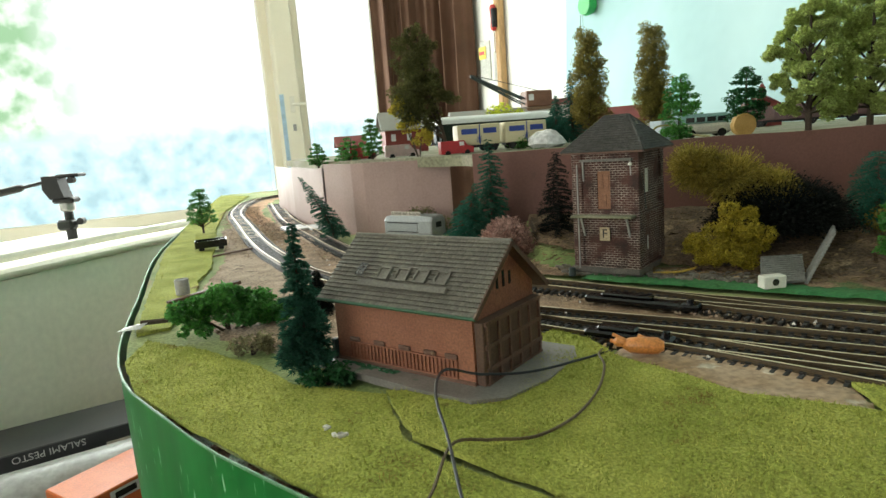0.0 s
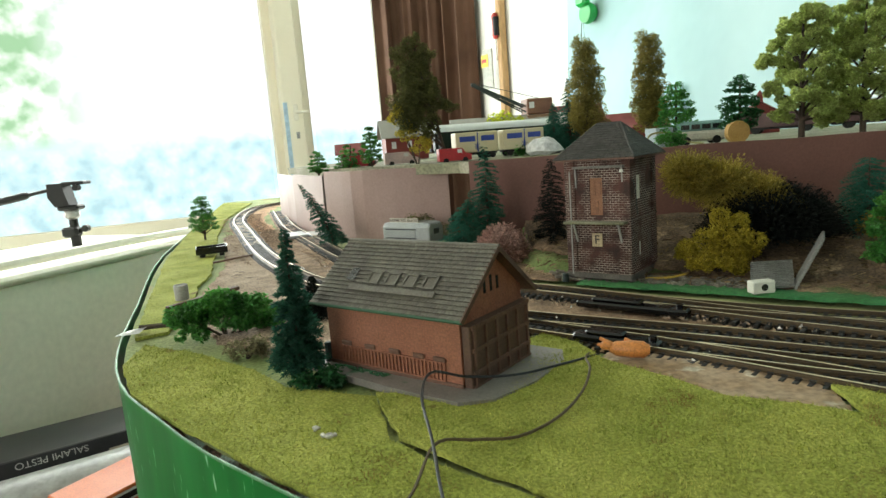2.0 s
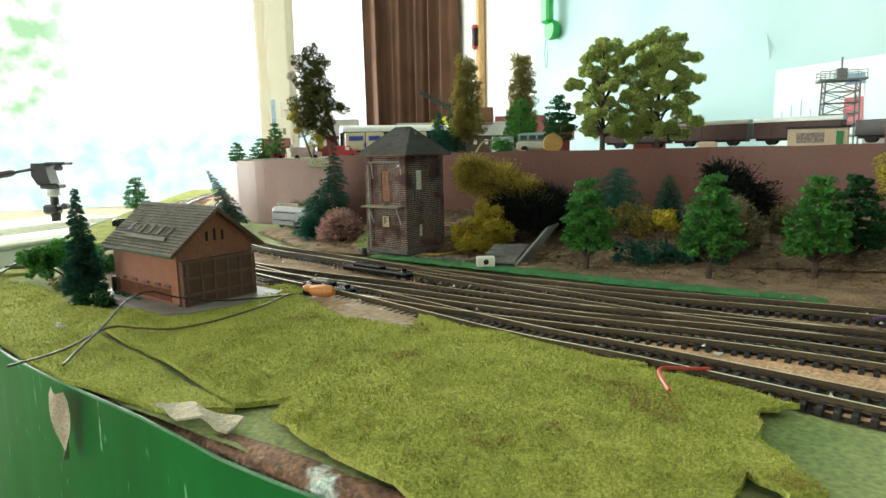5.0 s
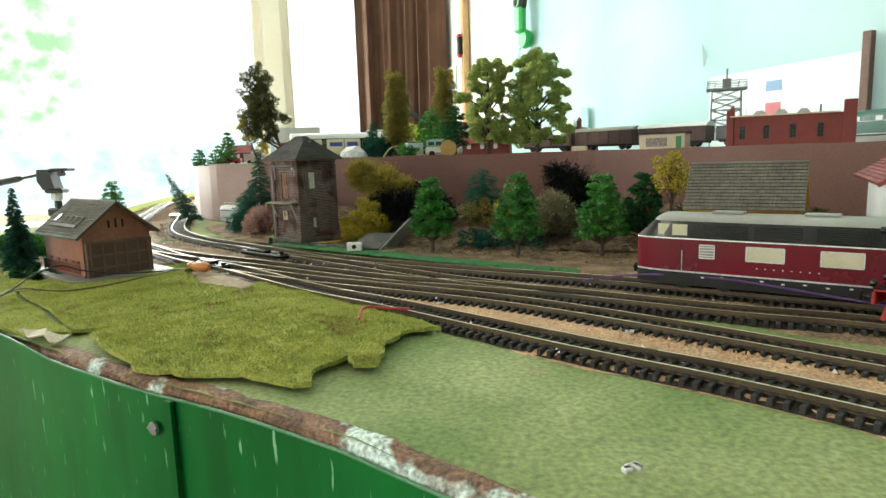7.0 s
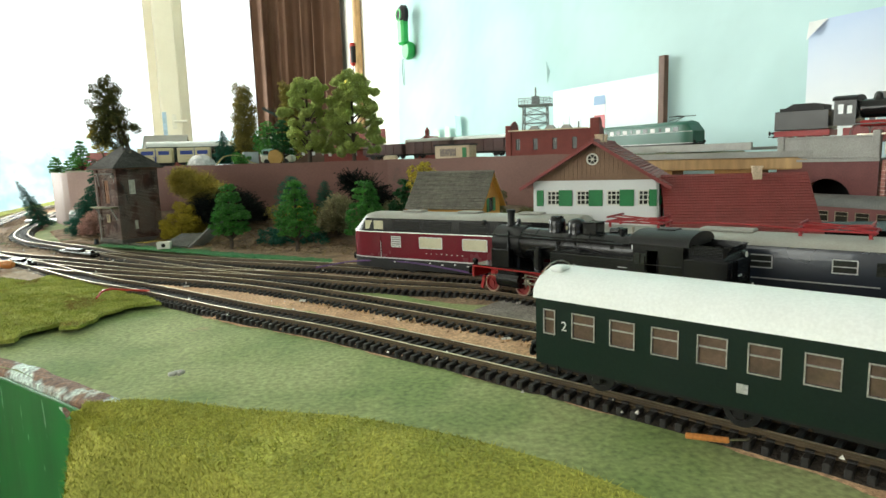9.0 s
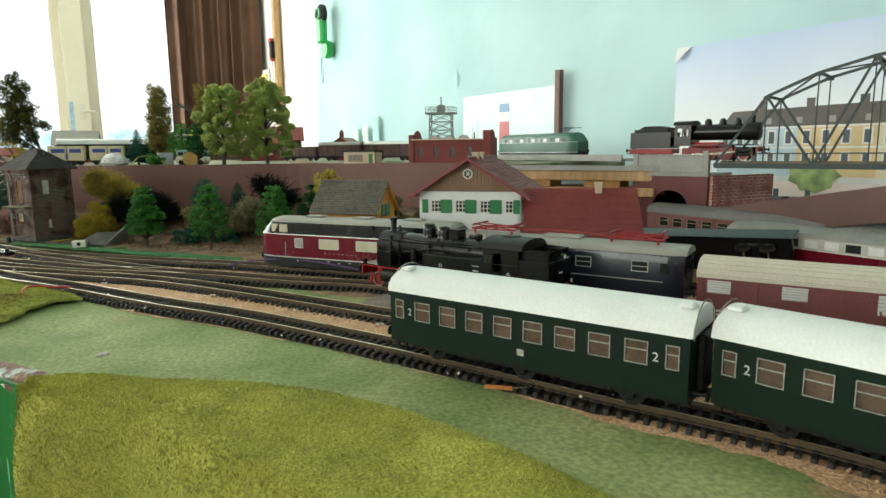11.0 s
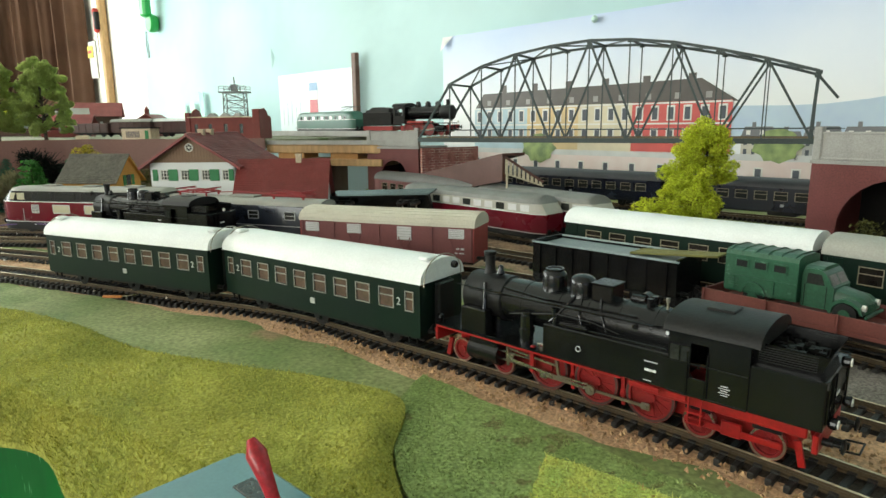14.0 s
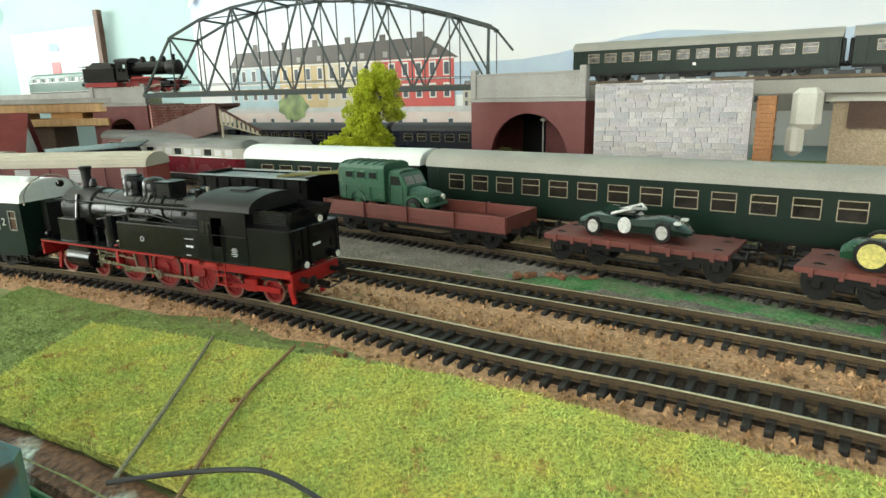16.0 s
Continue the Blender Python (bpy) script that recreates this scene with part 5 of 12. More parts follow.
signal_box()
solo("oil_drum", G().lathe([(0.0026, 0), (0.0028, 0.0003), (0.0026, 0.003), (0.0022, 0.0055), (0.0024, 0.006), (0.002, 0.0064)], n=14), IRON, "small black oil drum by the signal box", "drum", pose(0.0955, 0.455, 0.0085), smooth=True)


# ---- station house ----
def station():
    s = thing("station_house", pose(0.575, 0.168, 0.012, 0, 0, -25.5), "white station house with green shutters and wine red roof", "house")
    W, D, H, R = 0.095, 0.125, 0.071, 0.097
    wx = [0.0085 + 0.0232 * i for i in range(4)]
    holes = [(x + 0.0023, x + 0.0127, 0.048, 0.0595) for x in wx]
    part("wall", wall_with_holes(G(), W, 0.0675, 0.002, holes), WHITE_WALL, s)
    m = pose(W, 0, 0, 0, 0, 90)
    side = [(x, x + 0.0075, 0.048, 0.0595) for x in (0.014, 0.04, 0.066, 0.092)]
    part("wall", wall_with_holes(G(), D, 0.0675, 0.002, side, m=m), WHITE_WALL, s)
    part("wall", G().box(W - 0.004, 0.002, 0.0675, W / 2, D - 0.001, 0), WHITE_WALL, s)
    part("wall", G().box(0.002, D - 0.002, 0.0675, 0.001, D / 2 + 0.001, 0), WHITE_WALL, s)
    for x in wx:
        window_part(s, x + 0.0075, 0.048, 0.0104, 0.0115, 0.0008, (2, 2), bar=0.0010)
    for i in range(5):
        x = 0.0045 + 0.0232 * i - (0.003 if i else 0)
        w = 0.0105 if 0 < i < 4 else 0.0055
        sh = part("shutter", G().box(w, 0.0010, 0.0125, min(max(x + 0.001, 0.0042), W - 0.004), -0.0007, 0.0475, c=0.0002), SHUTTER, s)
    for x in (0.014, 0.04, 0.066, 0.092):
        window_part(s, x + 0.00375, 0.048, 0.0075, 0.0115, 0.0008, (2, 2), m=m)
        for dx in (-0.004, 0.0115):
            part("shutter", G().box(0.004, 0.0010, 0.0125, x + dx, -0.0007, 0.0475, m=m), SHUTTER, s)
    # boarded gable with a round window
    g = G().prism([(-0.0005, 0.0675), (W + 0.0005, 0.0675), (W / 2, R - 0.0015)], 0.0022, "y", -0.0006)
    part("gable", g, BOARD_BROWN, s, "brown boarded gable")
    for i in range(27):
        x = 0.0035 + i * 0.00338
        z1 = 0.0675 + (R - 0.0685) * (1 - abs(x - W / 2) / (W / 2)) - 0.0012
        if z1 > 0.069:
            part("board", G().box(0.0024, 0.0005, z1 - 0.0677, x, -0.0008, 0.0677), BOARD_BROWN, s)
    rw = part("round_window", G().ring(0.0046, 0.0011, 0.0012, W / 2 - 0.001, -0.0016, 0.0835, n=20), WHITE_TRIM, s, "round window with spokes")
    sp = G()
    for k in range(3):
        a = math.pi * k / 3
        sp.bar((W / 2 - 0.001 - 0.004 * math.cos(a), -0.0017, 0.0835 - 0.004 * math.sin(a)), (W / 2 - 0.001 + 0.004 * math.cos(a), -0.0017, 0.0835 + 0.004 * math.sin(a)), 0.0003, 4)
    sp.cyl(0.0012, 0.0006, W / 2 - 0.001, -0.0021, 0.0835, axis="y", n=10)
    part("spokes", sp, WHITE_TRIM, rw)
    part("pane", G().cyl(0.0038, 0.0004, W / 2 - 0.001, -0.0014, 0.0835, axis="y", n=16), DARK_GLASS, rw)
    part("gable", G().prism([(0, 0.0675), (W, 0.0675), (W / 2, R - 0.0015)], 0.002, "y", D - 0.002), BOARD_BROWN, s)
    o = 0.009
    run, rise = W / 2 + o, (R - 0.0675) * (W / 2 + o) / (W / 2)
    sl = math.hypot(run, rise)
    for k in (0, 1):
        if k:
            mm = slope_pose((W + o, -o, R - rise), (0, 1, 0), (-run, 0, rise))
        else:
            mm = slope_pose((-o, D + o, R - rise), (0, -1, 0), (run, 0, rise))
        part("roof_slab", G().box(D + 2 * o, sl, 0.0014, (D + 2 * o) / 2, sl / 2, -0.0014, m=mm), TILE_RED, s)
        part("tiles", tiles(G(), D + 2 * o, sl, 44, 20, mm, 0.0009), TILE_RED, s, "wine red lapped tiles")
        part("bargeboard", G().beam((W + o if k else -o, -o + 0.0003, R - rise - 0.001), (W / 2, -o + 0.0003, R - 0.0004), 0.0012, 0.0022), TILE_RED, s)
    part("ridge", G().cyl(0.0014, D + 2 * o, W / 2, -o, R + 0.0008, axis="y", n=8), TILE_RED, s)
    for y in (0.030, 0.052):
        c = part("chimney", G().box(0.0062, 0.0062, 0.009, W / 2, y, R - 0.003).box(0.0072, 0.0072, 0.0014, W / 2, y, R + 0.0045), CHIM_CREAM, s)


station()


def yellow_house():
    s = thing("hut", pose(0.478, 0.236, 0.012, 0, 0, -30), "small ochre hut with grey tiled roof behind the track", "hut")
    W, D, H, R = 0.068, 0.044, 0.050, 0.074
    part("wall", G().box(W, 0.0016, H, W / 2, 0.0008, 0), YELLOW, s)
    part("wall", G().box(W, 0.0016, H, W / 2, D - 0.0008, 0), YELLOW, s)
    for x in (0.0008, W - 0.0008):
        part("gable", G().prism([(0.0016, 0), (D - 0.0016, 0), (D - 0.0016, H), (D / 2, R - 0.001), (0.0016, H)], 0.0016, "x", x - 0.0008), YELLOW, s)
    for y in (0.0145, 0.0295):
        part("shutter", G().box(0.0008, 0.0045, 0.012, W + 0.0004, y, 0.040), SHUTTER, s)
    part("pane", G().box(0.0005, 0.008, 0.012, W + 0.0002, 0.022, 0.040), DARK_GLASS, s)
    run, rise = D / 2 + 0.006, (R - H) * (D / 2 + 0.006) / (D / 2)
    sl = math.hypot(run, rise)
    for k in (0, 1):
        m = slope_pose((-0.004, -0.006, R - rise), (1, 0, 0), (0, run, rise)) if k == 0 else slope_pose((W + 0.004, D + 0.006, R - rise), (-1, 0, 0), (0, -run, rise))
        part("roof_slab", G().box(W + 0.008, sl, 0.0012, (W + 0.008) / 2, sl / 2, -0.0012, m=m), YELLOW, s)
        part("tiles", tiles(G(), W + 0.008, sl, 30, 14, m), TILE_GREY, s, "grey brown tiles")
    part("ridge", G().cyl(0.0011, W + 0.008, -0.004, D / 2, R + 0.001, axis="x", n=8), TILE_GREY, s)


yellow_house()


def factory():
    """Long low red works with shaped end gables and roof vents, on the upper deck."""
    s = thing("factory", pose(0.615, 0.520, DECK_Z, 0, 0, -28), "low dull red brick works with pale flat roof and vents", "factory")
    W, D, H = 0.118, 0.06, 0.034
    hs = [(x, x + 0.006, 0.009, 0.024) for x in (0.012, 0.036, 0.062, 0.088)]
    part("wall", wall_with_holes(G(), W, H, 0.002, hs), BRICK_RED, s)
    part("wall", G().box(W, 0.002, H, W / 2, D - 0.001, 0), BRICK_RED, s)
    for x in (0.001, W - 0.001):
        g = G().prism([(0.002, 0), (D - 0.002, 0), (D - 0.002, 0.037), (D * 0.78, 0.037), (D * 0.7, 0.045), (D * 0.5, 0.049), (D * 0.3, 0.045), (D * 0.22, 0.037), (0.002, 0.037)], 0.002, "x", x - 0.001)
        part("end_wall", g, BRICK_RED, s)
    part("corner_pier", G().box(0.012, 0.012, 0.047, W - 0.001, 0.004, 0, c=0.0006), BRICK_RED, s)
    part("corner_pier", G().box(0.008, 0.008, 0.042, 0.002, 0.002, 0, c=0.0006), BRICK_RED, s)
    for x in (0.012, 0.036, 0.062, 0.088):
        window_part(s, x + 0.003, 0.009, 0.006, 0.015, 0.0012, (1, 3), IRON)
    part("roof", G().box(W - 0.004, D - 0.004, 0.0018, W / 2, D / 2, H - 0.001), CHIM_CREAM, s, "pale flat roof")
    part("cornice", G().box(W - 0.012, 0.003, 0.0016, W / 2 - 0.004, -0.0006, H), CHIM_CREAM, s)
    for x in (0.03, 0.052, 0.074):
        part("vent", G().add([(x - 0.009, 0.02, H), (x + 0.009, 0.02, H), (x + 0.009, 0.04, H), (x - 0.009, 0.04, H), (x - 0.003, 0.026, H + 0.0075), (x + 0.003, 0.026, H + 0.0075), (x + 0.003, 0.034, H + 0.0075), (x - 0.003, 0.034, H + 0.0075)],
                             [(0, 1, 5, 4), (1, 2, 6, 5), (2, 3, 7, 6), (3, 0, 4, 7), (4, 5, 6, 7)]), STONE_GREY, s)
    part("flue", G().bar((0.09, 0.03, H), (0.09, 0.03, H + 0.011), 0.0009), IRON, s)


factory()


def red_roof_shed():
    """A low house of which mostly the red roof shows, before the bridge pier."""
    s = thing("cottage", pose(0.659, 0.097, 0.008, 0, 0, -17), "low white cottage with wine red tiled roof", "house")
    W, D, H, R = 0.090, 0.076, 0.036, 0.074
    for y in (0.001, D - 0.001):
        part("wall", G().box(W, 0.002, H, W / 2, y, 0), WHITE_WALL, s)
    for x in (0.001, W - 0.001):
        part("gable", G().prism([(0.002, 0), (D - 0.002, 0), (D - 0.002, H), (D / 2, R - 0.001), (0.002, H)], 0.002, "x", x - 0.001), WHITE_WALL, s)
    run, rise = D / 2 + 0.006, (R - H) * (D / 2 + 0.006) / (D / 2)
    sl = math.hypot(run, rise)
    for k in (0, 1):
        m = slope_pose((-0.005, -0.006, R - rise), (1, 0, 0), (0, run, rise)) if k == 0 else slope_pose((W + 0.005, D + 0.006, R - rise), (-1, 0, 0), (0, -run, rise))
        part("roof_slab", G().box(W + 0.010, sl, 0.0012, (W + 0.010) / 2, sl / 2, -0.0012, m=m), TILE_RED, s)
        part("tiles", tiles(G(), W + 0.010, sl, 56, 24, m, 0.0005), TILE_RED, s)
    part("chimney", G().box(0.006, 0.006, 0.016, 0.061, 0.036, R - 0.012).box(0.007, 0.007, 0.0014, 0.061, 0.036, R + 0.004), CHIM_CREAM, s)


red_roof_shed()


# ---- bridge and its piers ----
def arch_wall(g, W, H, t, cx, r, spring, m=None, n=14):
    """A wall with an arched opening, in the xz plane from y=0 to t."""
    pts = [(cx - r, 0), (cx - r, spring)] + [(cx - r * math.cos(math.pi * i / n), spring + r * math.sin(math.pi * i / n)) for i in range(1, n)] + [(cx + r, spring), (cx + r, 0)]
    top = [(0, 0)] + [(p[0], H) for p in pts] + [(W, 0)]
    for y in (0, t):
        vs, fs = [], []
        vs = [(0, y, 0), (pts[0][0], y, 0), (pts[0][0], y, H), (0, y, H)]
        fs = [(0, 1, 2, 3)]
        for a, b in zip(pts[1:-1], pts[2:-1]):
            k = len(vs)
            vs += [(a[0], y, a[1]), (b[0], y, b[1]), (b[0], y, H), (a[0], y, H)]
            fs += [(k, k + 1, k + 2, k + 3)]
        k = len(vs)
        vs += [(pts[-1][0], y, 0), (W, y, 0), (W, y, H), (pts[-1][0], y, H)]
        fs += [(k, k + 1, k + 2, k + 3)]
        g.add(vs, fs, m)
    for a, b in zip(pts, pts[1:]):
        g.add([(a[0], 0, a[1]), (b[0], 0, b[1]), (b[0], t, b[1]), (a[0], t, a[1])], [(0, 1, 2, 3)], m)
    for x in (0, W):
        g.add([(x, 0, 0), (x, t, 0), (x, t, H), (x, 0, H)], [(0, 1, 2, 3)], m)
    g.add([(0, 0, H), (W, 0, H), (W, t, H), (0, t, H)], [(0, 1, 2, 3)], m)
    return g


def pier(m, W, D, H, label, arch, side_mat, parapet=0.030):
    s = thing("bridge_pier", m, label, "bridge pier", "bridge piers")
    part("arch_wall", arch_wall(G(), W, H, 0.004, *arch), BRICK_PIER, s, "dark red wall with an arched opening")
    part("side_wall", G().box(0.004, D - 0.004, H, W - 0.002, D / 2 + 0.002, 0), side_mat, s)
    part("side_wall", G().box(0.004, D - 0.004, H, 0.002, D / 2 + 0.002, 0), BRICK_PIER, s)
    # back wall coloured black so the opening reads as a shaded recess
    part("back_wall", G().box(W - 0.008, 0.004, H, W / 2, D - 0.002, 0), BLACK_MATT, s, "back of the arch, coloured black to stand for shade")
    part("top", G().box(W + 0.002, D + 0.002, 0.0025, W / 2, D / 2, H), STONE_GREY, s)
    p = part("parapet", G().box(W - 0.012, 0.0025, parapet - 0.006, W / 2, 0.002, H + 0.0025), STONE_GREY, s, "light grey moulded parapet")
    part("coping", G().box(W - 0.012, 0.004, 0.002, W / 2, 0.002, H + parapet - 0.0035, c=0.0004).box(W - 0.012, 0.0035, 0.002, W / 2, 0.0015, H + 0.003, c=0.0004), STONE_GREY, p)
    for x in (0.003, W - 0.003):
        part("post", G().box(0.0065, 0.0065, parapet, x, 0.0025, H + 0.0025, c=0.0007), STONE_GREY, s)


# first pier: corner by the truss at (0.908, 0.216); front runs back to the left
_a = math.degrees(math.atan2(0.216 - 0.285, 0.907 - 0.855))
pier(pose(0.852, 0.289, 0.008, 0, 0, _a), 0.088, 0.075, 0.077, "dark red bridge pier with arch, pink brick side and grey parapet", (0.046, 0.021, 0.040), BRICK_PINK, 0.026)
solo("brick_wing", G().box(0.100, 0.004, 0.078, 0.050, 0.002, 0), BRICK_PINK, "wing wall papered with pink printed bricks under the bridge", "wing wall", pose(0.9085, 0.2145, 0.008, 0, 0, 15.4), kind="structure")
_a2 = math.degrees(math.atan2(-0.341 + 0.222, 1.117 - 1.092))
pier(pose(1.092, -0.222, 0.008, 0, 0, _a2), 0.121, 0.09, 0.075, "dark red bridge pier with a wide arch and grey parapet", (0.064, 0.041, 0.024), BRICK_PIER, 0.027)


def truss_bridge():
    A, B = Vector((0.899, 0.200, 0.098)), Vector((1.196, -0.172, 0.098))
    d = (B - A)
    L = d.length
    s = thing("truss_bridge", Matrix.Translation(A) @ pose(0, 0, 0, 0, 0, math.degrees(math.atan2(d.y, d.x))), "dark grey arched steel truss bridge spanning two piers", "bridge")
    # knees at both ends, nine bays between them
    us = [0.100 + 0.0939 * i for i in range(10)]
    xs = [L * u for u in us]
    tops = [0.069, 0.0885, 0.100, 0.1065, 0.1095, 0.1075, 0.1015, 0.0915, 0.080, 0.066]
    wd = 0.058
    for side in (0, 1):
        y = wd * side
        part("bottom_chord", G().beam((0, y, 0), (L, y, 0), 0.003, 0.005), IRON, s)
        for i in range(9):
            part("top_chord", G().beam((xs[i], y, tops[i]), (xs[i + 1], y, tops[i + 1]), 0.0024, 0.0028), IRON, s)
            # warren bays: knees and every second head node fall to the feet between
            a, b = ((i, tops[i]), (i + 1, 0.0)) if i % 2 == 0 else ((i, 0.0), (i + 1, tops[i + 1]))
            part("diagonal", G().beam((xs[a[0]], y, a[1]), (xs[b[0]], y, b[1]), 0.0019, 0.0022), IRON, s)
        part("end_post", G().beam((0, y, 0), (xs[0], y, tops[0]), 0.0024, 0.0024), IRON, s)
        if side == 0:
            part("end_post", G().beam((xs[9], y, tops[9]), (xs[9] - 0.002, y, 0.0), 0.0026, 0.0030), IRON, s)
        else:
            part("end_post", G().beam((xs[9], y, tops[9]), (xs[9] + 0.020, y, tops[9] - 0.024), 0.0026, 0.0026), IRON, s, "broken end post hanging free")
        for i in range(10):
            part("upright", G().beam((xs[i], y, 0.0015), (xs[i], y, tops[i] - 0.001), 0.0011, 0.0014), IRON, s)
        for i in range(10):
            part("gusset", G().box(0.0060, 0.0012, 0.0036, xs[i], y, tops[i] - 0.0030), IRON, s)
        part("hand_rail", G().bar((0, y - 0.004 + 0.008 * side, 0.012), (L, y - 0.004 + 0.008 * side, 0.012), 0.0004, 5), IRON, s)
    for i in range(10):
        part("cross_beam", G().beam((xs[i], 0, tops[i]), (xs[i], wd, tops[i]), 0.0020, 0.0024), IRON, s)
        if i < 9:
            part("wind_brace", G().beam((xs[i], 0 if i % 2 else wd, tops[i]), (xs[i + 1], wd if i % 2 else 0, tops[i + 1]), 0.0014, 0.0014), IRON, s)
    part("deck", G().box(L, wd - 0.003, 0.004, L / 2, wd / 2, -0.003), IRON, s)
    for k in (-1, 1):
        part("rail", G().box(L, 0.0012, 0.003, L / 2, wd / 2 + k * GAUGE / 2, 0.001), RAIL, s)
    part("side_walk", G().box(L, 0.006, 0.0012, L / 2, 0.006, 0.0016), mat("mustard deck edge", (0.18, 0.14, 0.05), rough=0.8), s, "mustard coloured walkway")


truss_bridge()

# ---- rolling stock ----
RAIL_TOP = 0.0107
BLACK = mat("black loco plastic", (0.005, 0.005, 0.0055), (0.008, 0.008, 0.0085), 60, 0.22, bump=0.05, vary=0.25, fine=1500, spec=0.42)
RED = mat("red frame paint", (0.36, 0.010, 0.009), (0.27, 0.008, 0.008), 60, 0.38, bump=0.1, vary=0.15)
STEEL = mat("bright steel rod", (0.46, 0.42, 0.35), (0.34, 0.30, 0.24), 60, 0.28, metal=0.9, bump=0.05, vary=0.1)
COACH_GREEN = mat("dark coach green", (0.006, 0.019, 0.012), (0.005, 0.015, 0.010), 30, 0.36, bump=0.08, vary=0.12, spec=0.24)
ROOF_WHITE = mat("pale grey coach roof", (0.84, 0.86, 0.84), (0.78, 0.80, 0.78), 40, 0.40, bump=0.1, vary=0.05, spots=(0.60, 0.60, 0.57), spot_scale=50, spot_at=0.68)
ROOF_GREY = mat("stone grey coach roof", (0.34, 0.33, 0.29), (0.29, 0.28, 0.245), 30, 0.5, bump=0.15, vary=0.08, spots=(0.40, 0.39, 0.35), spot_scale=40, spot_at=0.66)
MAROON = mat("maroon diesel paint", (0.15, 0.008, 0.018), (0.12, 0.006, 0.014), 30, 0.25, bump=0.02, vary=0.08, coat=0.1, spec=0.35)
ALU = mat("dull aluminium frame", (0.44, 0.43, 0.40), rough=0.35, metal=0.4, bump=0)
SILVER = mat("silver line", (0.62, 0.62, 0.60), rough=0.35, metal=0.3, bump=0)
BLUE_LOCO = mat("steel blue loco paint", (0.006, 0.010, 0.022), (0.005, 0.008, 0.018), 30, 0.28, bump=0.04, vary=0.1, coat=0.3)
VAN_BROWN = mat("red brown goods van", (0.20, 0.060, 0.058), (0.165, 0.05, 0.048), 40, 0.5, bump=0.15, vary=0.15, spots=(0.26, 0.12, 0.11), spot_scale=60, spot_at=0.7)
VAN_END = mat("brighter red van end", (0.30, 0.045, 0.04), (0.25, 0.04, 0.035), 40, 0.5, bump=0.15)
ROOF_CREAM = mat("cream grey van roof", (0.58, 0.54, 0.44), (0.52, 0.48, 0.38), 40, 0.55, bump=0.15, vary=0.08)
WINDOW_WARM = mat("yellowish interior behind glass", (0.60, 0.56, 0.40), (0.52, 0.48, 0.33), 60, 0.25, bump=0, vary=0.05)
WINDOW_DIM = mat("brownish compartment behind glass", (0.16, 0.105, 0.08), (0.10, 0.07, 0.055), 120, 0.10, bump=0, vary=0.12)
LOUVRE = mat("grey louvre panel", (0.22, 0.20, 0.19), (0.16, 0.15, 0.14), 90, 0.5, bump=0.1)
WINDOW_WHITE = mat("white louvre panel", (0.70, 0.69, 0.68), (0.62, 0.61, 0.60), 80, 0.5, bump=0.1, vary=0.05)
FLAT_RED = mat("oxide red wagon", (0.17, 0.045, 0.034), (0.135, 0.036, 0.028), 50, 0.5, bump=0.2, vary=0.15)
WHITE_MARK = mat("white lettering bars", (0.72, 0.72, 0.70), rough=0.6, bump=0)
LAMP_WHITE = mat("clear lamp lens", (0.85, 0.83, 0.76), rough=0.15, bump=0)
PANTO = mat("red pantograph", (0.34, 0.022, 0.028), (0.28, 0.02, 0.022), 60, 0.45, bump=0)


def along(line, p):
    """Arc length on a line nearest to the plan point p."""
    s = np.concatenate([[0], np.cumsum(np.linalg.norm(np.diff(line[:, :2], axis=0), axis=1))])
    return s[np.argmin(np.linalg.norm(line[:, :2] - np.array(p), axis=1))]


def on_line(line, s, base, z=RAIL_TOP, back=False):
    """The pose of a vehicle whose middle is at arc length s and whose bogies are base apart."""
    q = np.concatenate([[0], np.cumsum(np.linalg.norm(np.diff(line[:, :2], axis=0), axis=1))])
    a, b = [np.array([np.interp(s + d, q, line[:, i]) for i in (0, 1)]) for d in (-base / 2, base / 2)]
    c, d = (a + b) / 2, (b - a)
    return pose(c[0], c[1], z, 0, 0, math.degrees(math.atan2(d[1], d[0])) + (180 if back else 0))


def wheel_mesh(r, spokes, name, material, width=0.0026):
    g = G().hoop([(r + 0.0006, -width / 2), (r, -width / 2 + 0.0006), (r, width / 2), (r - 0.0014, width / 2), (r - 0.0014, -width / 2)], 0, 0, 0, "y", 26)
    if spokes:
        for k in range(spokes):
            a = 2 * math.pi * k / spokes
            g.beam((0.0008 * math.cos(a), 0, 0.0008 * math.sin(a)), ((r - 0.001) * math.cos(a), 0, (r - 0.001) * math.sin(a)), 0.0009, 0.0007)
        g.cyl(r - 0.001, 0.0004, 0, -0.0002, 0, axis="y", n=20)
        g.cyl(0.0022 if r > 0.007 else 0.0016, width, 0, -width / 2, 0, axis="y", n=12)
    else:
        g.cyl(r - 0.0008, width * 0.6, 0, -width * 0.3, 0, axis="y", n=20).cyl(0.0014, width * 1.1, 0, -width * 0.55, 0, axis="y", n=10)
    return g.mesh(name, material, True)


RED_WHEEL = mat("dull wheel red", (0.26, 0.012, 0.012), (0.19, 0.010, 0.010), 60, 0.38, bump=0.1, vary=0.2)
WHEEL_DRIVE = wheel_mesh(0.0093, 14, "wheel", RED_WHEEL)
WHEEL_SMALL = wheel_mesh(0.0055, 9, "wheel", RED_WHEEL)
WHEEL_PLAIN = wheel_mesh(0.0053, 0, "wheel", BLACK_MATT)
TYRE_DARK = mat("dull dark tyre", (0.10, 0.075, 0.065), (0.07, 0.05, 0.045), 60, 0.4, metal=0.5, bump=0)
TYRE_DRIVE = G().ring(0.0097, 0.0009, 0.0027, n=28).mesh("tyre", TYRE_DARK, True)
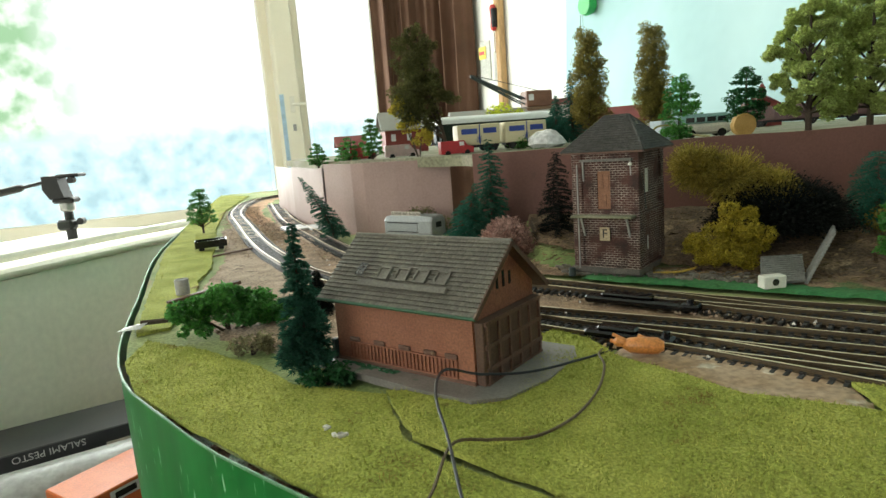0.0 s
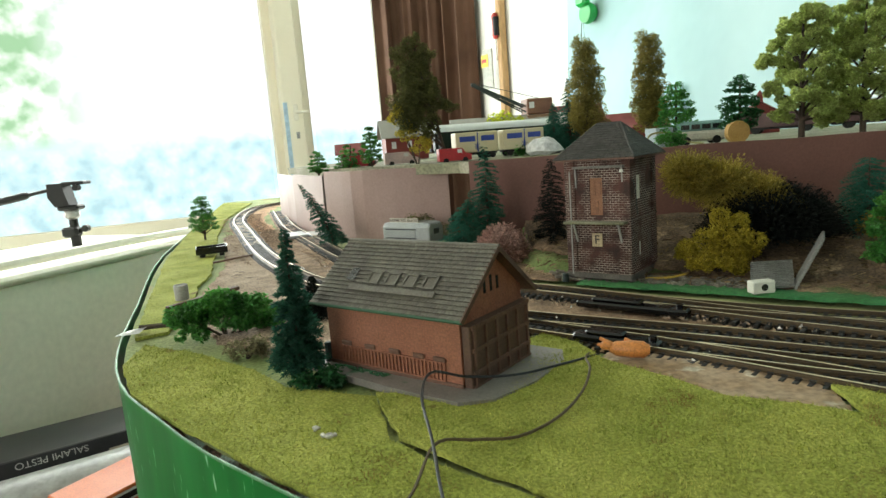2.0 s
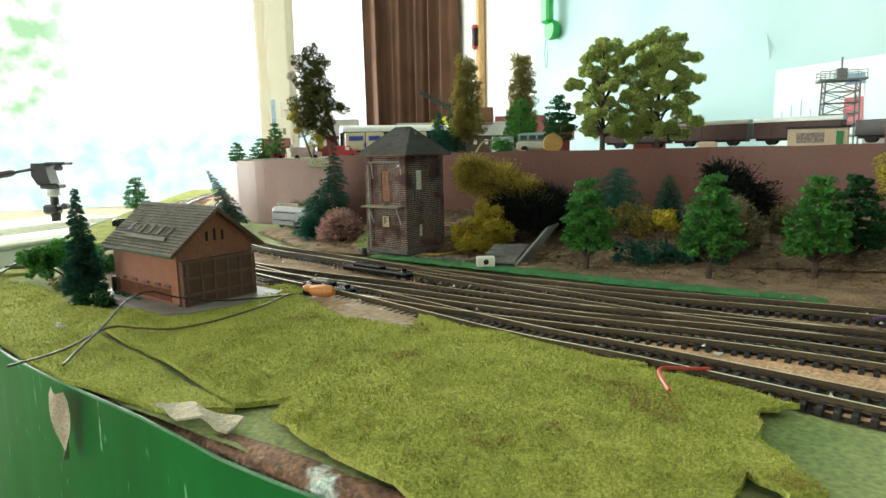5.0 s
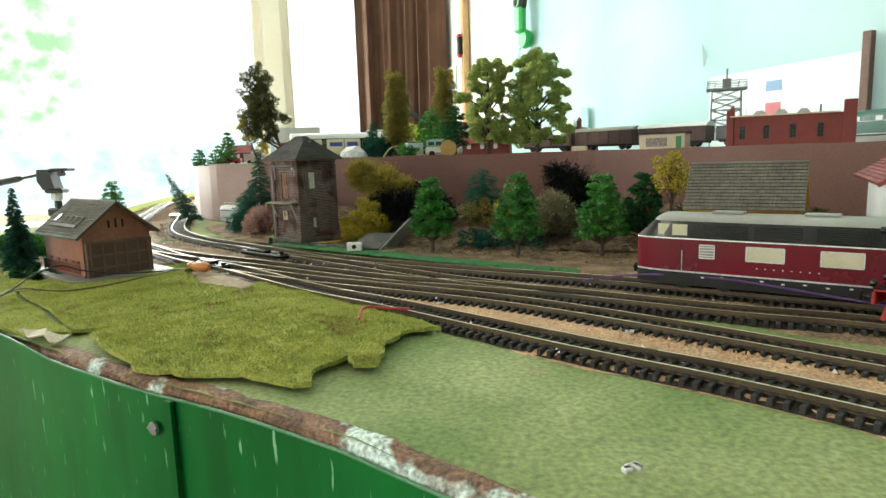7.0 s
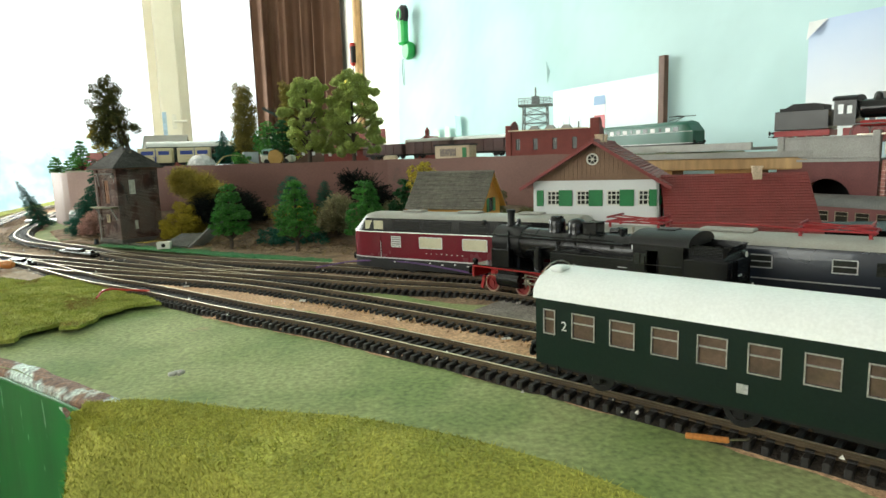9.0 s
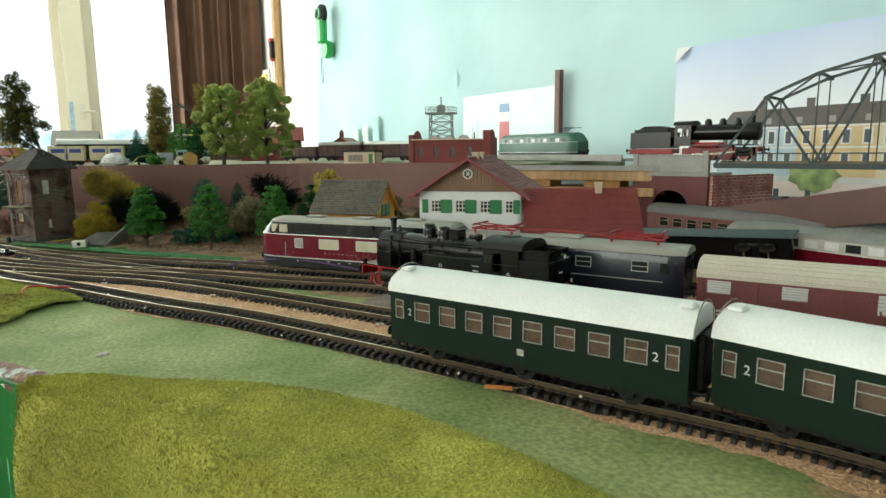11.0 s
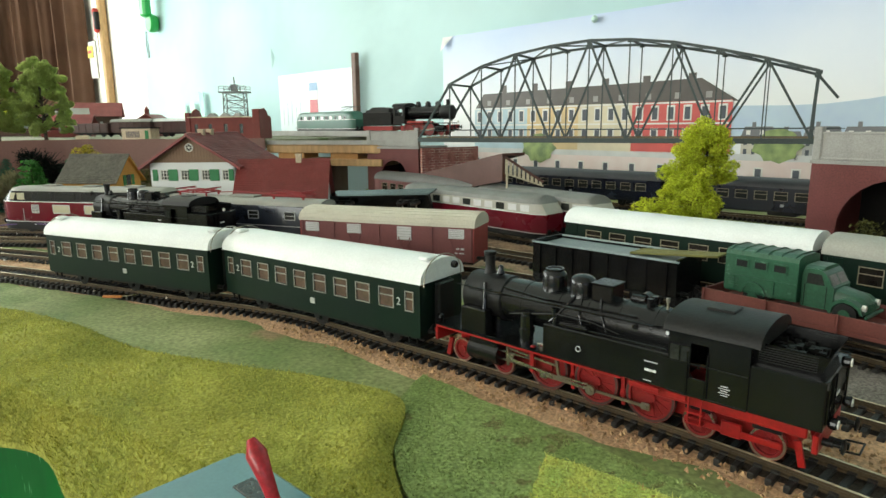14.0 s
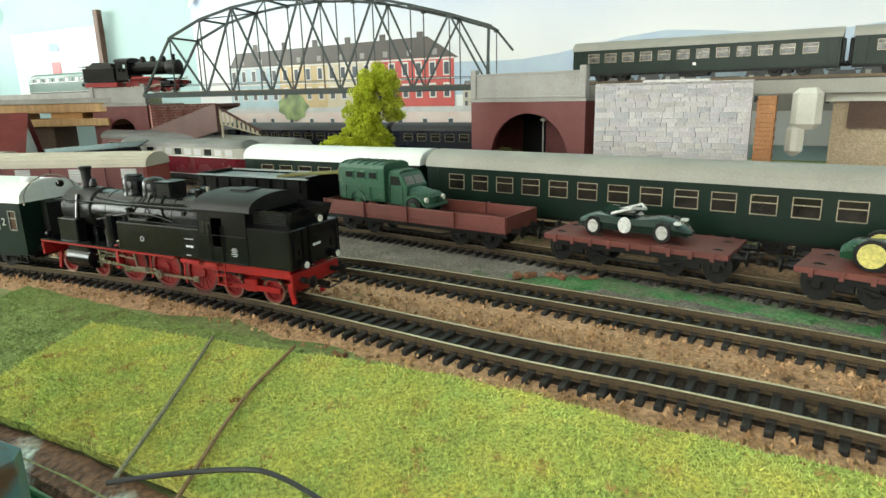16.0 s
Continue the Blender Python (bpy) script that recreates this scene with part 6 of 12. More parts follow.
TYRE_SMALL = G().ring(0.0059, 0.0008, 0.0027, n=22).mesh("tyre", STEEL, True)
TYRE_PLAIN = G().ring(0.0056, 0.0006, 0.0024, n=20).mesh("tyre", TYRE_DARK, True)


def wheels(parent, xs, small=True, red=True, plain=False):
    for x in xs:
        for s in (-1, 1):
            me, ty, r = (WHEEL_PLAIN, TYRE_PLAIN, 0.0053) if plain else (WHEEL_SMALL, TYRE_SMALL, 0.0055) if small else (WHEEL_DRIVE, TYRE_DRIVE, 0.0093)
            w = part("wheel", me, None, parent, m=pose(x, s * 0.0083, r + 0.0002))
            part("tyre", ty, None, w, "steel tyre")
        part("axle", G().cyl(0.0008, 0.015, x, -0.0075, r + 0.0002, axis="y", n=8), STEEL, parent)


def buffers(parent, x, direction, z=0.012, material=None):
    for y in (-0.010, 0.010):
        m = pose(x, y, z, 0, 0, 0 if direction > 0 else 180)
        part("buffer", G().lathe([(0.0013, 0), (0.0013, 0.003), (0.0008, 0.0032), (0.0008, 0.0052), (0.0024, 0.0055), (0.0026, 0.0062), (0.0012, 0.0066)], axis="x", n=14, m=m), material or BLACK_MATT, parent, smooth=True)
    h = G().beam((x, 0, 0.009), (x + direction * 0.006, 0, 0.0085), 0.002, 0.002)
    h.tube([(x + direction * 0.004, -0.0045, 0.0085), (x + direction * 0.0095, -0.0045, 0.0088), (x + direction * 0.0095, 0.0045, 0.0088), (x + direction * 0.004, 0.0045, 0.0085)], 0.0004, 5)
    part("coupling", h, BLACK_MATT, parent, "black loop coupling")


def bogie(parent, x, half=0.0125, plain=True):
    g = G()
    for s in (-1, 1):
        g.box(half * 2 + 0.008, 0.0014, 0.0022, x, s * 0.0105, 0.0062, c=0.0003)
        for k in (-1, 1):
            g.box(0.0042, 0.0022, 0.0046, x + k * half, s * 0.0108, 0.0034, c=0.0006)
        g.box(0.007, 0.0024, 0.003, x, s * 0.0108, 0.0036, c=0.0005)
    g.box(0.006, 0.02, 0.002, x, 0, 0.0065)
    part("bogie_frame", g, BLACK_MATT, parent)
    wheels(parent, (x - half, x + half), plain=True)


def roof_profile(w, h0, h1, n=12):
    """A barrel roof's outline over width w from eave h0 to crown h1."""
    pts = []
    for i in range(n + 1):
        a = math.pi * i / n
        pts.append((-w / 2 * math.cos(a), h0 + (h1 - h0) * math.sin(a) ** 0.8))
    return pts


def side_windows(parent, L, yo, wins, z0, z1, frame_mat, pane_mat, mullion=True):
    for side in (-1, 1):
        for x0, x1 in wins:
            m = pose(0, side * yo, 0)
            w, h, f = x1 - x0, z1 - z0, 0.0004
            cx = (x0 + x1) / 2
            g = G().box(w + 2 * f, 0.0007, f, cx, 0, z0 - f).box(w + 2 * f, 0.0007, f, cx, 0, z1).box(f, 0.0007, h, x0 - f / 2, 0, z0).box(f, 0.0007, h, x1 + f / 2, 0, z0)
            if mullion:
                g.box(w, 0.0006, f * 1.1, cx, 0, z0 + h * 0.60)
            fr = part("window", g, frame_mat, parent, m=m)
            part("pane", G().box(w, 0.0003, h, cx, -side * 0.0007, z0), pane_mat, fr)


def coach(name, m, L, wins, roof_mat, label, wall_mat=None, frame_mat=None, pane=None, W=0.0335, wheelbase=None, end_doors=True, H0=0.0345, H1=0.0445, vents=0, group="", three_axle=False, marks=True, z0=0.021, z1=0.030):
    wall_mat, frame_mat, pane = wall_mat or COACH_GREEN, frame_mat or ALU, pane or WINDOW_DIM
    s = thing(name, m, label, "railway coach", group)
    zb = 0.0085
    for side in (-1, 1):
        g = wall_with_holes(G(), L, H0, 0.0009, [(x0 + L / 2, x1 + L / 2, z0, z1) for x0, x1 in wins], z0=zb)
        part("side_wall", g, wall_mat, s, m=pose(-L / 2, -W / 2, 0) if side < 0 else pose(L / 2, W / 2, 0, 0, 0, 180))
    for k in (-1, 1):
        x = k * (L / 2 - 0.00045)
        part("end_wall", G().prism([(-W / 2 + 0.0009, zb), (W / 2 - 0.0009, zb), (W / 2 - 0.0009, H0)] + [(y, z) for y, z in roof_profile(W - 0.002, H0, H1 - 0.0008)[::-1]] + [(-W / 2 + 0.0009, H0)], 0.0009, "x", x - 0.00045), wall_mat, s)
        part("bellows", G().box(0.0035, 0.0125, 0.024, k * (L / 2 + 0.0017), 0, 0.0095, c=0.0008), BLACK_MATT, s, "black corridor bellows")
        buffers(s, k * L / 2, k, 0.0105)
    part("roof", G().prism([(y, z) for y, z in roof_profile(W + 0.0012, H0 - 0.0002, H1)] + [(W / 2 - 0.001, H0 - 0.0002), (-W / 2 + 0.001, H0 - 0.0002)], L + 0.002, "x", -L / 2 - 0.001), roof_mat, s, smooth=True)
    for i in range(vents):
        x = -L / 2 + L * (i + 0.5) / vents
        for y in ((-0.006, 0.006) if i % 2 else (0.006,)):
            part("roof_vent", G().cyl(0.0016, 0.0012, x, y, H1 - 0.0018, n=10), roof_mat, s)
    part("floor", G().box(L, W - 0.002, 0.0014, 0, 0, zb - 0.0006), BLACK_MATT, s)
    part("solebar", G().box(L, W - 0.006, 0.0016, 0, 0, zb - 0.0022), BLACK_MATT, s)
    side_windows(s, L, W / 2, wins, z0, z1, frame_mat, pane)
    if end_doors:
        for side in (-1, 1):
            for k in (-1, 1):
                x = k * (L / 2 - 0.0065)
                part("door", G().box(0.0085, 0.0005, 0.024, x, side * (W / 2 + 0.0001), 0.0092, c=0.0002), wall_mat, s)
                part("step", G().box(0.007, 0.003, 0.0005, x, side * (W / 2 - 0.0025), 0.0045).box(0.007, 0.003, 0.0005, x, side * (W / 2 - 0.0020), 0.0070).box(0.0004, 0.0010, 0.0045, x - 0.003, side * (W / 2 - 0.003), 0.0042).box(0.0004, 0.001, 0.0045, x + 0.003, side * (W / 2 - 0.003), 0.0042), BLACK_MATT, s)
    if three_axle:
        wheels(s, (-L / 2 + 0.024, 0, L / 2 - 0.024), plain=True)
        g = G()
        for x in (-L / 2 + 0.024, 0, L / 2 - 0.024):
            for side in (-1, 1):
                g.box(0.010, 0.0012, 0.0016, x, side * 0.0115, 0.0066).box(0.004, 0.0022, 0.004, x, side * 0.0115, 0.0032, c=0.0005).box(0.016, 0.001, 0.0008, x, side * 0.0118, 0.0075)
        part("axle_boxes", g, BLACK_MATT, s)
        part("battery_box", G().box(0.02, 0.02, 0.004, 0.03, 0, 0.0035, c=0.0006), BLACK_MATT, s)
        part("battery_box", G().box(0.014, 0.02, 0.004, -0.03, 0, 0.0035, c=0.0006), BLACK_MATT, s)
    else:
        base = wheelbase or L * 0.68
        bogie(s, -base / 2)
        bogie(s, base / 2)
        part("battery_box", G().box(0.03, 0.02, 0.0045, 0.0, 0, 0.003, c=0.0006), BLACK_MATT, s)
    if marks:
        for side in (-1, 1):
            part("badge", G().box(0.0034, 0.0003, 0.003, 0.002, side * (W / 2 + 0.0003), 0.0138), SILVER, s, "small silver badge shape")
    return s


def small_coach(m, first):
    L = 0.150
    n = 8
    wins = [(-L / 2 + 0.0165 + i * 0.0155, -L / 2 + 0.0165 + i * 0.0155 + 0.0088) for i in range(n)]
    wins = [(-L / 2 + 0.004, -L / 2 + 0.0085)] + wins + [(L / 2 - 0.0085, L / 2 - 0.004)]
    s = coach("railway_coach", m, L, wins, ROOF_WHITE, "short dark green coach with pale roof and silver framed windows", group="coaches of the passenger train", three_axle=True, end_doors=False)
    for side in (-1, 1):
        for k in (-1, 1):
            letter(s, "2", 0.0052, WHITE_MARK, pose(k * (L / 2 - 0.0128), side * (0.01675 + 0.0002), 0.0245, 90, 0, 0 if side < 0 else 180), "class_number")
            part("step", G().box(0.008, 0.003, 0.0006, k * (L / 2 - 0.006), side * 0.0145, 0.004).box(0.0005, 0.001, 0.005, k * (L / 2 - 0.0085), side * 0.0145, 0.004).box(0.0005, 0.001, 0.005, k * (L / 2 - 0.0035), side * 0.0145, 0.004), BLACK_MATT, s)
    # hand rail and gutter cowl at the roof ends
    for k in (-1, 1):
        part("end_cowl", G().box(0.006, 0.007, 0.0022, k * (L / 2 - 0.004), -0.006, 0.0435, c=0.0008), ROOF_WHITE, s)
        part("hand_rail", G().tube([(k * (L / 2 + 0.0010), y, z) for y, z in roof_profile(0.030, 0.033, 0.0462, 10)], 0.0003, 5), STEEL, s)
    return s


def tank_loco(m, label):
    """Black 4-6-4 tank engine with red frames; the bunker end is at +x."""
    s = thing("steam_locomotive", m, label, "locomotive", "tank engines")
    X = lambda mm: (mm - 85) / 1000
    # the stations of tank, boiler fittings, cab and bunker
    U = lambda mm: X(float(np.interp(mm, (0, 44, 51, 63, 75, 108, 141.6, 169), (0, 44, 60, 74, 85.5, 119, 146, 169))))
    wheels(s, (X(15), X(40), X(129), X(152)))
    wheels(s, (X(64), X(87), X(110)), small=False)
    part("frame", G().box(0.150, 0.010, 0.009, 0, 0, 0.0045), RED, s, "red main frame")
    part("running_plate", G().box(0.098, 0.032, 0.0012, X(52), 0, 0.0165, c=0.0003), RED, s)
    part("footplate", G().box(0.098, 0.0325, 0.0006, X(52), 0, 0.0177), BLACK, s)
    for x, d in ((X(3), -1), (X(167), 1)):
        part("buffer_beam", G().box(0.0018, 0.031, 0.0065, x, 0, 0.0095, c=0.0004), RED, s, "red buffer beam")
        buffers(s, x + d * 0.0009, d, 0.0125)
    for x, w in ((X(136), 0.056),):
        for sd in (-1, 1):
            part("rear_frame", G().box(w, 0.0012, 0.0046, x, sd * 0.0118, 0.0124, c=0.0004), RED, s)
            part("bogie_frame", G().box(0.033, 0.0010, 0.0024, X(140.5), sd * 0.0107, 0.0052, c=0.0003).box(0.007, 0.0012, 0.0055, X(140.5), sd * 0.0107, 0.0045, c=0.0004), RED, s)
            part("axle_spring", G().box(0.009, 0.0009, 0.0012, X(129), sd * 0.0113, 0.0110).box(0.009, 0.0009, 0.0012, X(152), sd * 0.0113, 0.0110), BLACK_MATT, s)
    for sd in (-1, 1):
        part("guard_iron", G().beam((X(161), sd * 0.0095, 0.010), (X(163), sd * 0.0095, 0.0012), 0.0012, 0.0022), RED, s)
        part("guard_iron", G().beam((X(8), sd * 0.0095, 0.010), (X(6), sd * 0.0095, 0.0012), 0.0012, 0.0022), RED, s)
        # cylinder and rods
        part("cylinder", G().cyl(0.0052, 0.017, X(24), sd * 0.0118, 0.0102, axis="x", n=16).box(0.016, 0.006, 0.006, X(32), sd * 0.0125, 0.0125, c=0.0008), BLACK, s, smooth=True)
        y = sd * 0.0128
        rod = part("coupling_rod", G().box(0.046, 0.0007, 0.0011, X(87), y, 0.0065), STEEL, s, "dull steel coupling rod")
        for mm in (64, 110):
            part("rod_end", G().box(0.0036, 0.0010, 0.0028, X(mm), y, 0.0056, c=0.0003).cyl(0.0008, 0.0016, X(mm), y - 0.0008, 0.0070, axis="y", n=8), STEEL, rod)
        cr = part("connecting_rod", G().beam((X(46), y + sd * 0.0009, 0.0102), (X(87), y + sd * 0.0009, 0.0072), 0.0006, 0.0011), STEEL, s)
        part("rod_end", G().cyl(0.0021, 0.0013, X(87), y + sd * 0.0009 - 0.0006, 0.0072, axis="y", n=12).cyl(0.0009, 0.0022, X(87), y + sd * 0.0009 - 0.0011, 0.0072, axis="y", n=8), STEEL, cr)
        part("crosshead", G().box(0.0040, 0.0016, 0.0042, X(46), y, 0.0082, c=0.0004), STEEL, s)
        for z in (0.0084, 0.0122):
            part("slide_bar", G().box(0.016, 0.0008, 0.0006, X(49), y, z), STEEL, s)
        part("combination_lever", G().beam((X(45), y + sd * 0.0006, 0.0152), (X(45.5), y + sd * 0.0006, 0.0068), 0.0007, 0.0011), STEEL, s)
        part("radius_rod", G().beam((X(44), y, 0.0146), (X(70), y, 0.0128), 0.0005, 0.0008), STEEL, s)
        part("expansion_link", G().beam((X(70), y, 0.0165), (X(71.5), y, 0.0088), 0.0010, 0.0012), STEEL, s)
        part("eccentric_rod", G().beam((X(71.5), y + sd * 0.0006, 0.0090), (X(86), y + sd * 0.0012, 0.0094), 0.0005, 0.0008), STEEL, s)
        part("rod_bracket", G().box(0.0022, 0.002, 0.012, X(58), sd * 0.0125, 0.0068, c=0.0003), RED, s)
        # brake hangers and sand pipes behind the wheels
        for mm in (75.5, 98.5):
            part("brake_hanger", G().beam((X(mm), sd * 0.0086, 0.0150), (X(mm + 0.6), sd * 0.0086, 0.0030), 0.0010, 0.0014).box(0.0022, 0.0016, 0.0044, X(mm + 0.2), sd * 0.0086, 0.0050, c=0.0003), RED, s)
        for x0, x1 in ((X(104), X(116)), (X(119), X(126))):
            part("valance", G().box(x1 - x0, 0.0008, 0.0020, (x0 + x1) / 2, sd * 0.0152, 0.0150, c=0.0002), RED, s)
        # side tank with rivet rows
        t = part("side_tank", G().box(0.054, 0.0085, 0.0135, U(82), sd * 0.0125, 0.0180, c=0.0004), BLACK, s)
        g = G()
        for i in range(9):
            for j in range(8):
                g.box(0.0004, 0.0003, 0.0004, U(57 + i * 6.2), sd * 0.01682, 0.0195 + j * 0.0015)
        part("rivets", g, BLACK, t)
        part("tank_filler", G().box(0.013, 0.0058, 0.0014, U(68), sd * 0.0125, 0.0315, c=0.0003), BLACK, t)
        part("filler_rail", G().tube([(U(62), sd * 0.0100, 0.0331), (U(74), sd * 0.0100, 0.0331), (U(74), sd * 0.0150, 0.0331), (U(62), sd * 0.0150, 0.0331), (U(62), sd * 0.0100, 0.0331)], 0.0003, 5), BLACK, t)
        part("tank_rail", G().bar((U(76), sd * 0.0158, 0.0325), (U(107), sd * 0.0158, 0.0325), 0.0003, 5), BLACK, t)
        for mm in (57.5, 65, 72.5, 80, 87.5, 95, 102.5):
            part("tank_step", G().box(0.0005, 0.0006, 0.0006, U(mm), sd * 0.0162, 0.0314), BLACK, t)
        part("badge", G().ring(0.0012, 0.0003, 0.0003, U(72), sd * 0.01685, 0.0245, n=14), SILVER, t, "small oval maker's plate")
        part("tank_vent", G().cyl(0.0010, 0.0030, U(60), sd * 0.0150, 0.0315, n=8), BLACK, t)
        part("air_pump", G().cyl(0.0030, 0.013, U(48), sd * 0.0105, 0.0182, n=12).cyl(0.0036, 0.002, U(48), sd * 0.0105, 0.0235, n=12).cyl(0.0024, 0.0016, U(48), sd * 0.0105, 0.0312, n=12), BLACK, s)
        part("steam_box", G().box(0.0145, 0.0055, 0.012, U(26), sd * 0.0125, 0.0180, c=0.0005), BLACK, s)
        part("hand_rail", G().tube([(U(12), sd * 0.0108, 0.0385), (U(40), sd * 0.0108, 0.0385), (U(100), sd * 0.0108, 0.0385)], 0.00035, 5), BLACK, s)
        part("steam_pipe", G().tube([(U(28), sd * 0.0085, 0.041), (U(30), sd * 0.0112, 0.034), (U(31), sd * 0.0128, 0.028)], 0.0010, 7), BLACK, s)
        part("sand_pipe", G().tube([(U(66), sd * 0.005, 0.043), (U(68), sd * 0.0105, 0.036), (U(70), sd * 0.0112, 0.0315)], 0.0004, 5), BLACK, s)
        part("oil_pipe", G().tube([(U(86), sd * 0.0105, 0.032), (U(74), sd * 0.0108, 0.0345), (U(58), sd * 0.0106, 0.0345), (U(44), sd * 0.0110, 0.030)], 0.0004, 5), BLACK, s)
        part("injector", G().tube([(U(54), sd * 0.0145, 0.0182), (U(53), sd * 0.0150, 0.0215), (U(56), sd * 0.0150, 0.0215), (U(57), sd * 0.0148, 0.0185)], 0.0005, 6), STEEL, s, "bright steel pipe")
    # boiler, smokebox, chimney, domes
    zc = 0.0335
    part("boiler", G().cyl(0.0098, 0.082, U(38), 0, zc, axis="x", n=30), BLACK, s, smooth=True)
    for mm in (46, 57, 70, 84, 98):
        part("boiler_band", G().hoop([(0.00985, -0.0004), (0.0100, -0.0004), (0.0100, 0.0004), (0.00985, 0.0004)], U(mm), 0, zc, "x", 30), BLACK, s)
    part("smokebox", G().lathe([(0.0085, 0), (0.0105, 0.0008), (0.0106, 0.0225), (0.0099, 0.023)], U(15), 0, zc, axis="x", n=30), BLACK_MATT, s, smooth=True)
    d = part("smokebox_door", G().lathe([(0.001, -0.0024), (0.005, -0.0018), (0.0082, -0.0004), (0.0085, 0.0006)], U(15), 0, zc, axis="x", n=24), BLACK, s, smooth=True)
    part("door_handle", G().bar((U(12), -0.0025, zc), (U(12), 0.0025, zc), 0.0004), STEEL, d)
    part("saddle", G().box(0.018, 0.014, 0.010, U(26), 0, 0.0168, c=0.001), BLACK, s)
    part("chimney", G().lathe([(0.0038, -0.001), (0.0026, 0.0012), (0.0023, 0.0035), (0.0024, 0.0085), (0.0029, 0.009), (0.0030, 0.0106), (0.0024, 0.0108)], U(24), 0, zc + 0.0100, n=18), BLACK_MATT, s, smooth=True)
    part("bell", G().lathe([(0.0002, 0.004), (0.0012, 0.0034), (0.0016, 0.0012), (0.0020, 0.0), (0.0006, -0.001)], U(32), -0.0022, zc + 0.0115, n=12), BLACK, s, smooth=True)
    for mm, r, h in ((51, 0.0053, 0.0108), (63, 0.0055, 0.0102)):
        part("dome", G().lathe([(r + 0.0007, -0.0012), (r + 0.0001, 0.0010), (r, 0.003), (r, h - 0.0042), (r * 0.93, h - 0.0028), (r * 0.66, h - 0.0016), (0.0004, h - 0.001)], U(mm), 0, zc + 0.0080, n=22), BLACK, s, smooth=True)
    part("dome_rim", G().ring(0.0040, 0.0008, 0.0008, U(51), 0, zc + 0.0174, axis="z", n=22), BLACK, s)
    sb = part("sand_box", G().box(0.0092, 0.0100, 0.0070, U(75), 0, zc + 0.0082, c=0.0004), BLACK, s)
    part("lid", G().box(0.0100, 0.0108, 0.0006, U(75), 0, zc + 0.0152, c=0.0002), BLACK, sb)
    for sd in (-1, 1):
        # pipes that run along and down the boiler
        part("boiler_pipe", G().tube([(U(20), sd * 0.0102, zc + 0.0040), (U(34), sd * 0.0104, zc + 0.0040), (U(46), sd * 0.0101, zc + 0.0052), (U(84), sd * 0.0100, zc + 0.0052), (U(106), sd * 0.0100, zc + 0.0056)], 0.00045, 6), BLACK, s)
        part("boiler_pipe", G().tube([(U(63), sd * 0.0045, zc + 0.0098), (U(62), sd * 0.0085, zc + 0.0065), (U(58), sd * 0.0104, zc + 0.0005), (U(55), sd * 0.0106, zc - 0.0030)], 0.00045, 6), BLACK, s)
        part("boiler_pipe", G().tube([(U(75), sd * 0.0048, zc + 0.0095), (U(77), sd * 0.0090, zc + 0.0055), (U(80), sd * 0.0104, zc - 0.0005), (U(81), sd * 0.0106, zc - 0.0030)], 0.00040, 6), BLACK, s)
        part("boiler_pipe", G().tube([(U(38), sd * 0.0080, zc + 0.0072), (U(52), sd * 0.0088, zc + 0.0058), (U(70), sd * 0.0086, zc + 0.0060), (U(92), sd * 0.0084, zc + 0.0064)], 0.00035, 5), BLACK, s)
        for mm in (18, 32, 46, 60, 74, 88, 100):
            part("rail_knob", G().cyl(0.0005, 0.0022, U(mm), sd * 0.0098 - 0.0011, 0.0385, axis="y", n=6), BLACK, s)
        part("wash_plug", G().cyl(0.0011, 0.0010, U(92), sd * 0.0096 - 0.0005, zc + 0.0028, axis="y", n=10), BLACK, s)
        part("check_valve", G().cyl(0.0012, 0.0034, U(57), sd * 0.0100, zc - 0.0004, n=8).cyl(0.0017, 0.0008, U(57), sd * 0.0100, zc + 0.0026, n=8), BLACK, s)
    part("whistle", G().cyl(0.0005, 0.0040, U(101), -0.0025, zc + 0.0098, n=8).cyl(0.0008, 0.0018, U(101), -0.0025, zc + 0.0125, n=8), STEEL, s, "small brass whistle")
    part("generator", G().cyl(0.0022, 0.0040, U(89), 0.0035, zc + 0.0105, axis="y", n=12).bar((U(89), 0.003, zc + 0.010), (U(95), 0.0, zc + 0.0120), 0.0005, 5), BLACK, s)
    part("safety_valve", G().cyl(0.0013, 0.0042, U(94), -0.0022, zc + 0.0085, n=10).cyl(0.0013, 0.0042, U(94), 0.0022, zc + 0.0085, n=10), BLACK, s)
    part("turbine", G().cyl(0.0018, 0.0055, U(85), 0.002, zc + 0.0105, axis="x", n=12), BLACK, s)
    # cab with open window holes, bunker
    for sd in (-1, 1):
        holes = [(0.0080, 0.0142, 0.0245, 0.0375)]
        mm = pose(U(108), sd * 0.0163 - (0.0004 if sd > 0 else 0.0004), 0)
        part("cab_side", wall_with_holes(G(), 0.0275, 0.0405, 0.0008, holes, z0=0.0178), BLACK, s, m=mm)
        for mm in (111.0, 115.8):
            cw = part("cab_window", G().box(0.0038, 0.0005, 0.0004, U(mm), sd * 0.0169, 0.0300).box(0.0038, 0.0005, 0.0004, U(mm), sd * 0.0169, 0.0358).box(0.0004, 0.0005, 0.0060, U(mm) - 0.0018, sd * 0.0169, 0.0300).box(0.0004, 0.0005, 0.0060, U(mm) + 0.0018, sd * 0.0169, 0.0300), BLACK, s)
            part("pane", G().box(0.0034, 0.0003, 0.0056, U(mm), sd * 0.0168, 0.0302), DARK_GLASS, cw, "dusty cab window glass")
        part("cab_door", G().box(0.0062, 0.0005, 0.0070, U(121.2), sd * 0.0168, 0.0180, c=0.0002), BLACK, s)
        for mm in (117.0, 125.6):
            part("cab_rail", G().bar((U(mm), sd * 0.0174, 0.0185), (U(mm), sd * 0.0174, 0.0345), 0.0003, 5), BLACK, s)
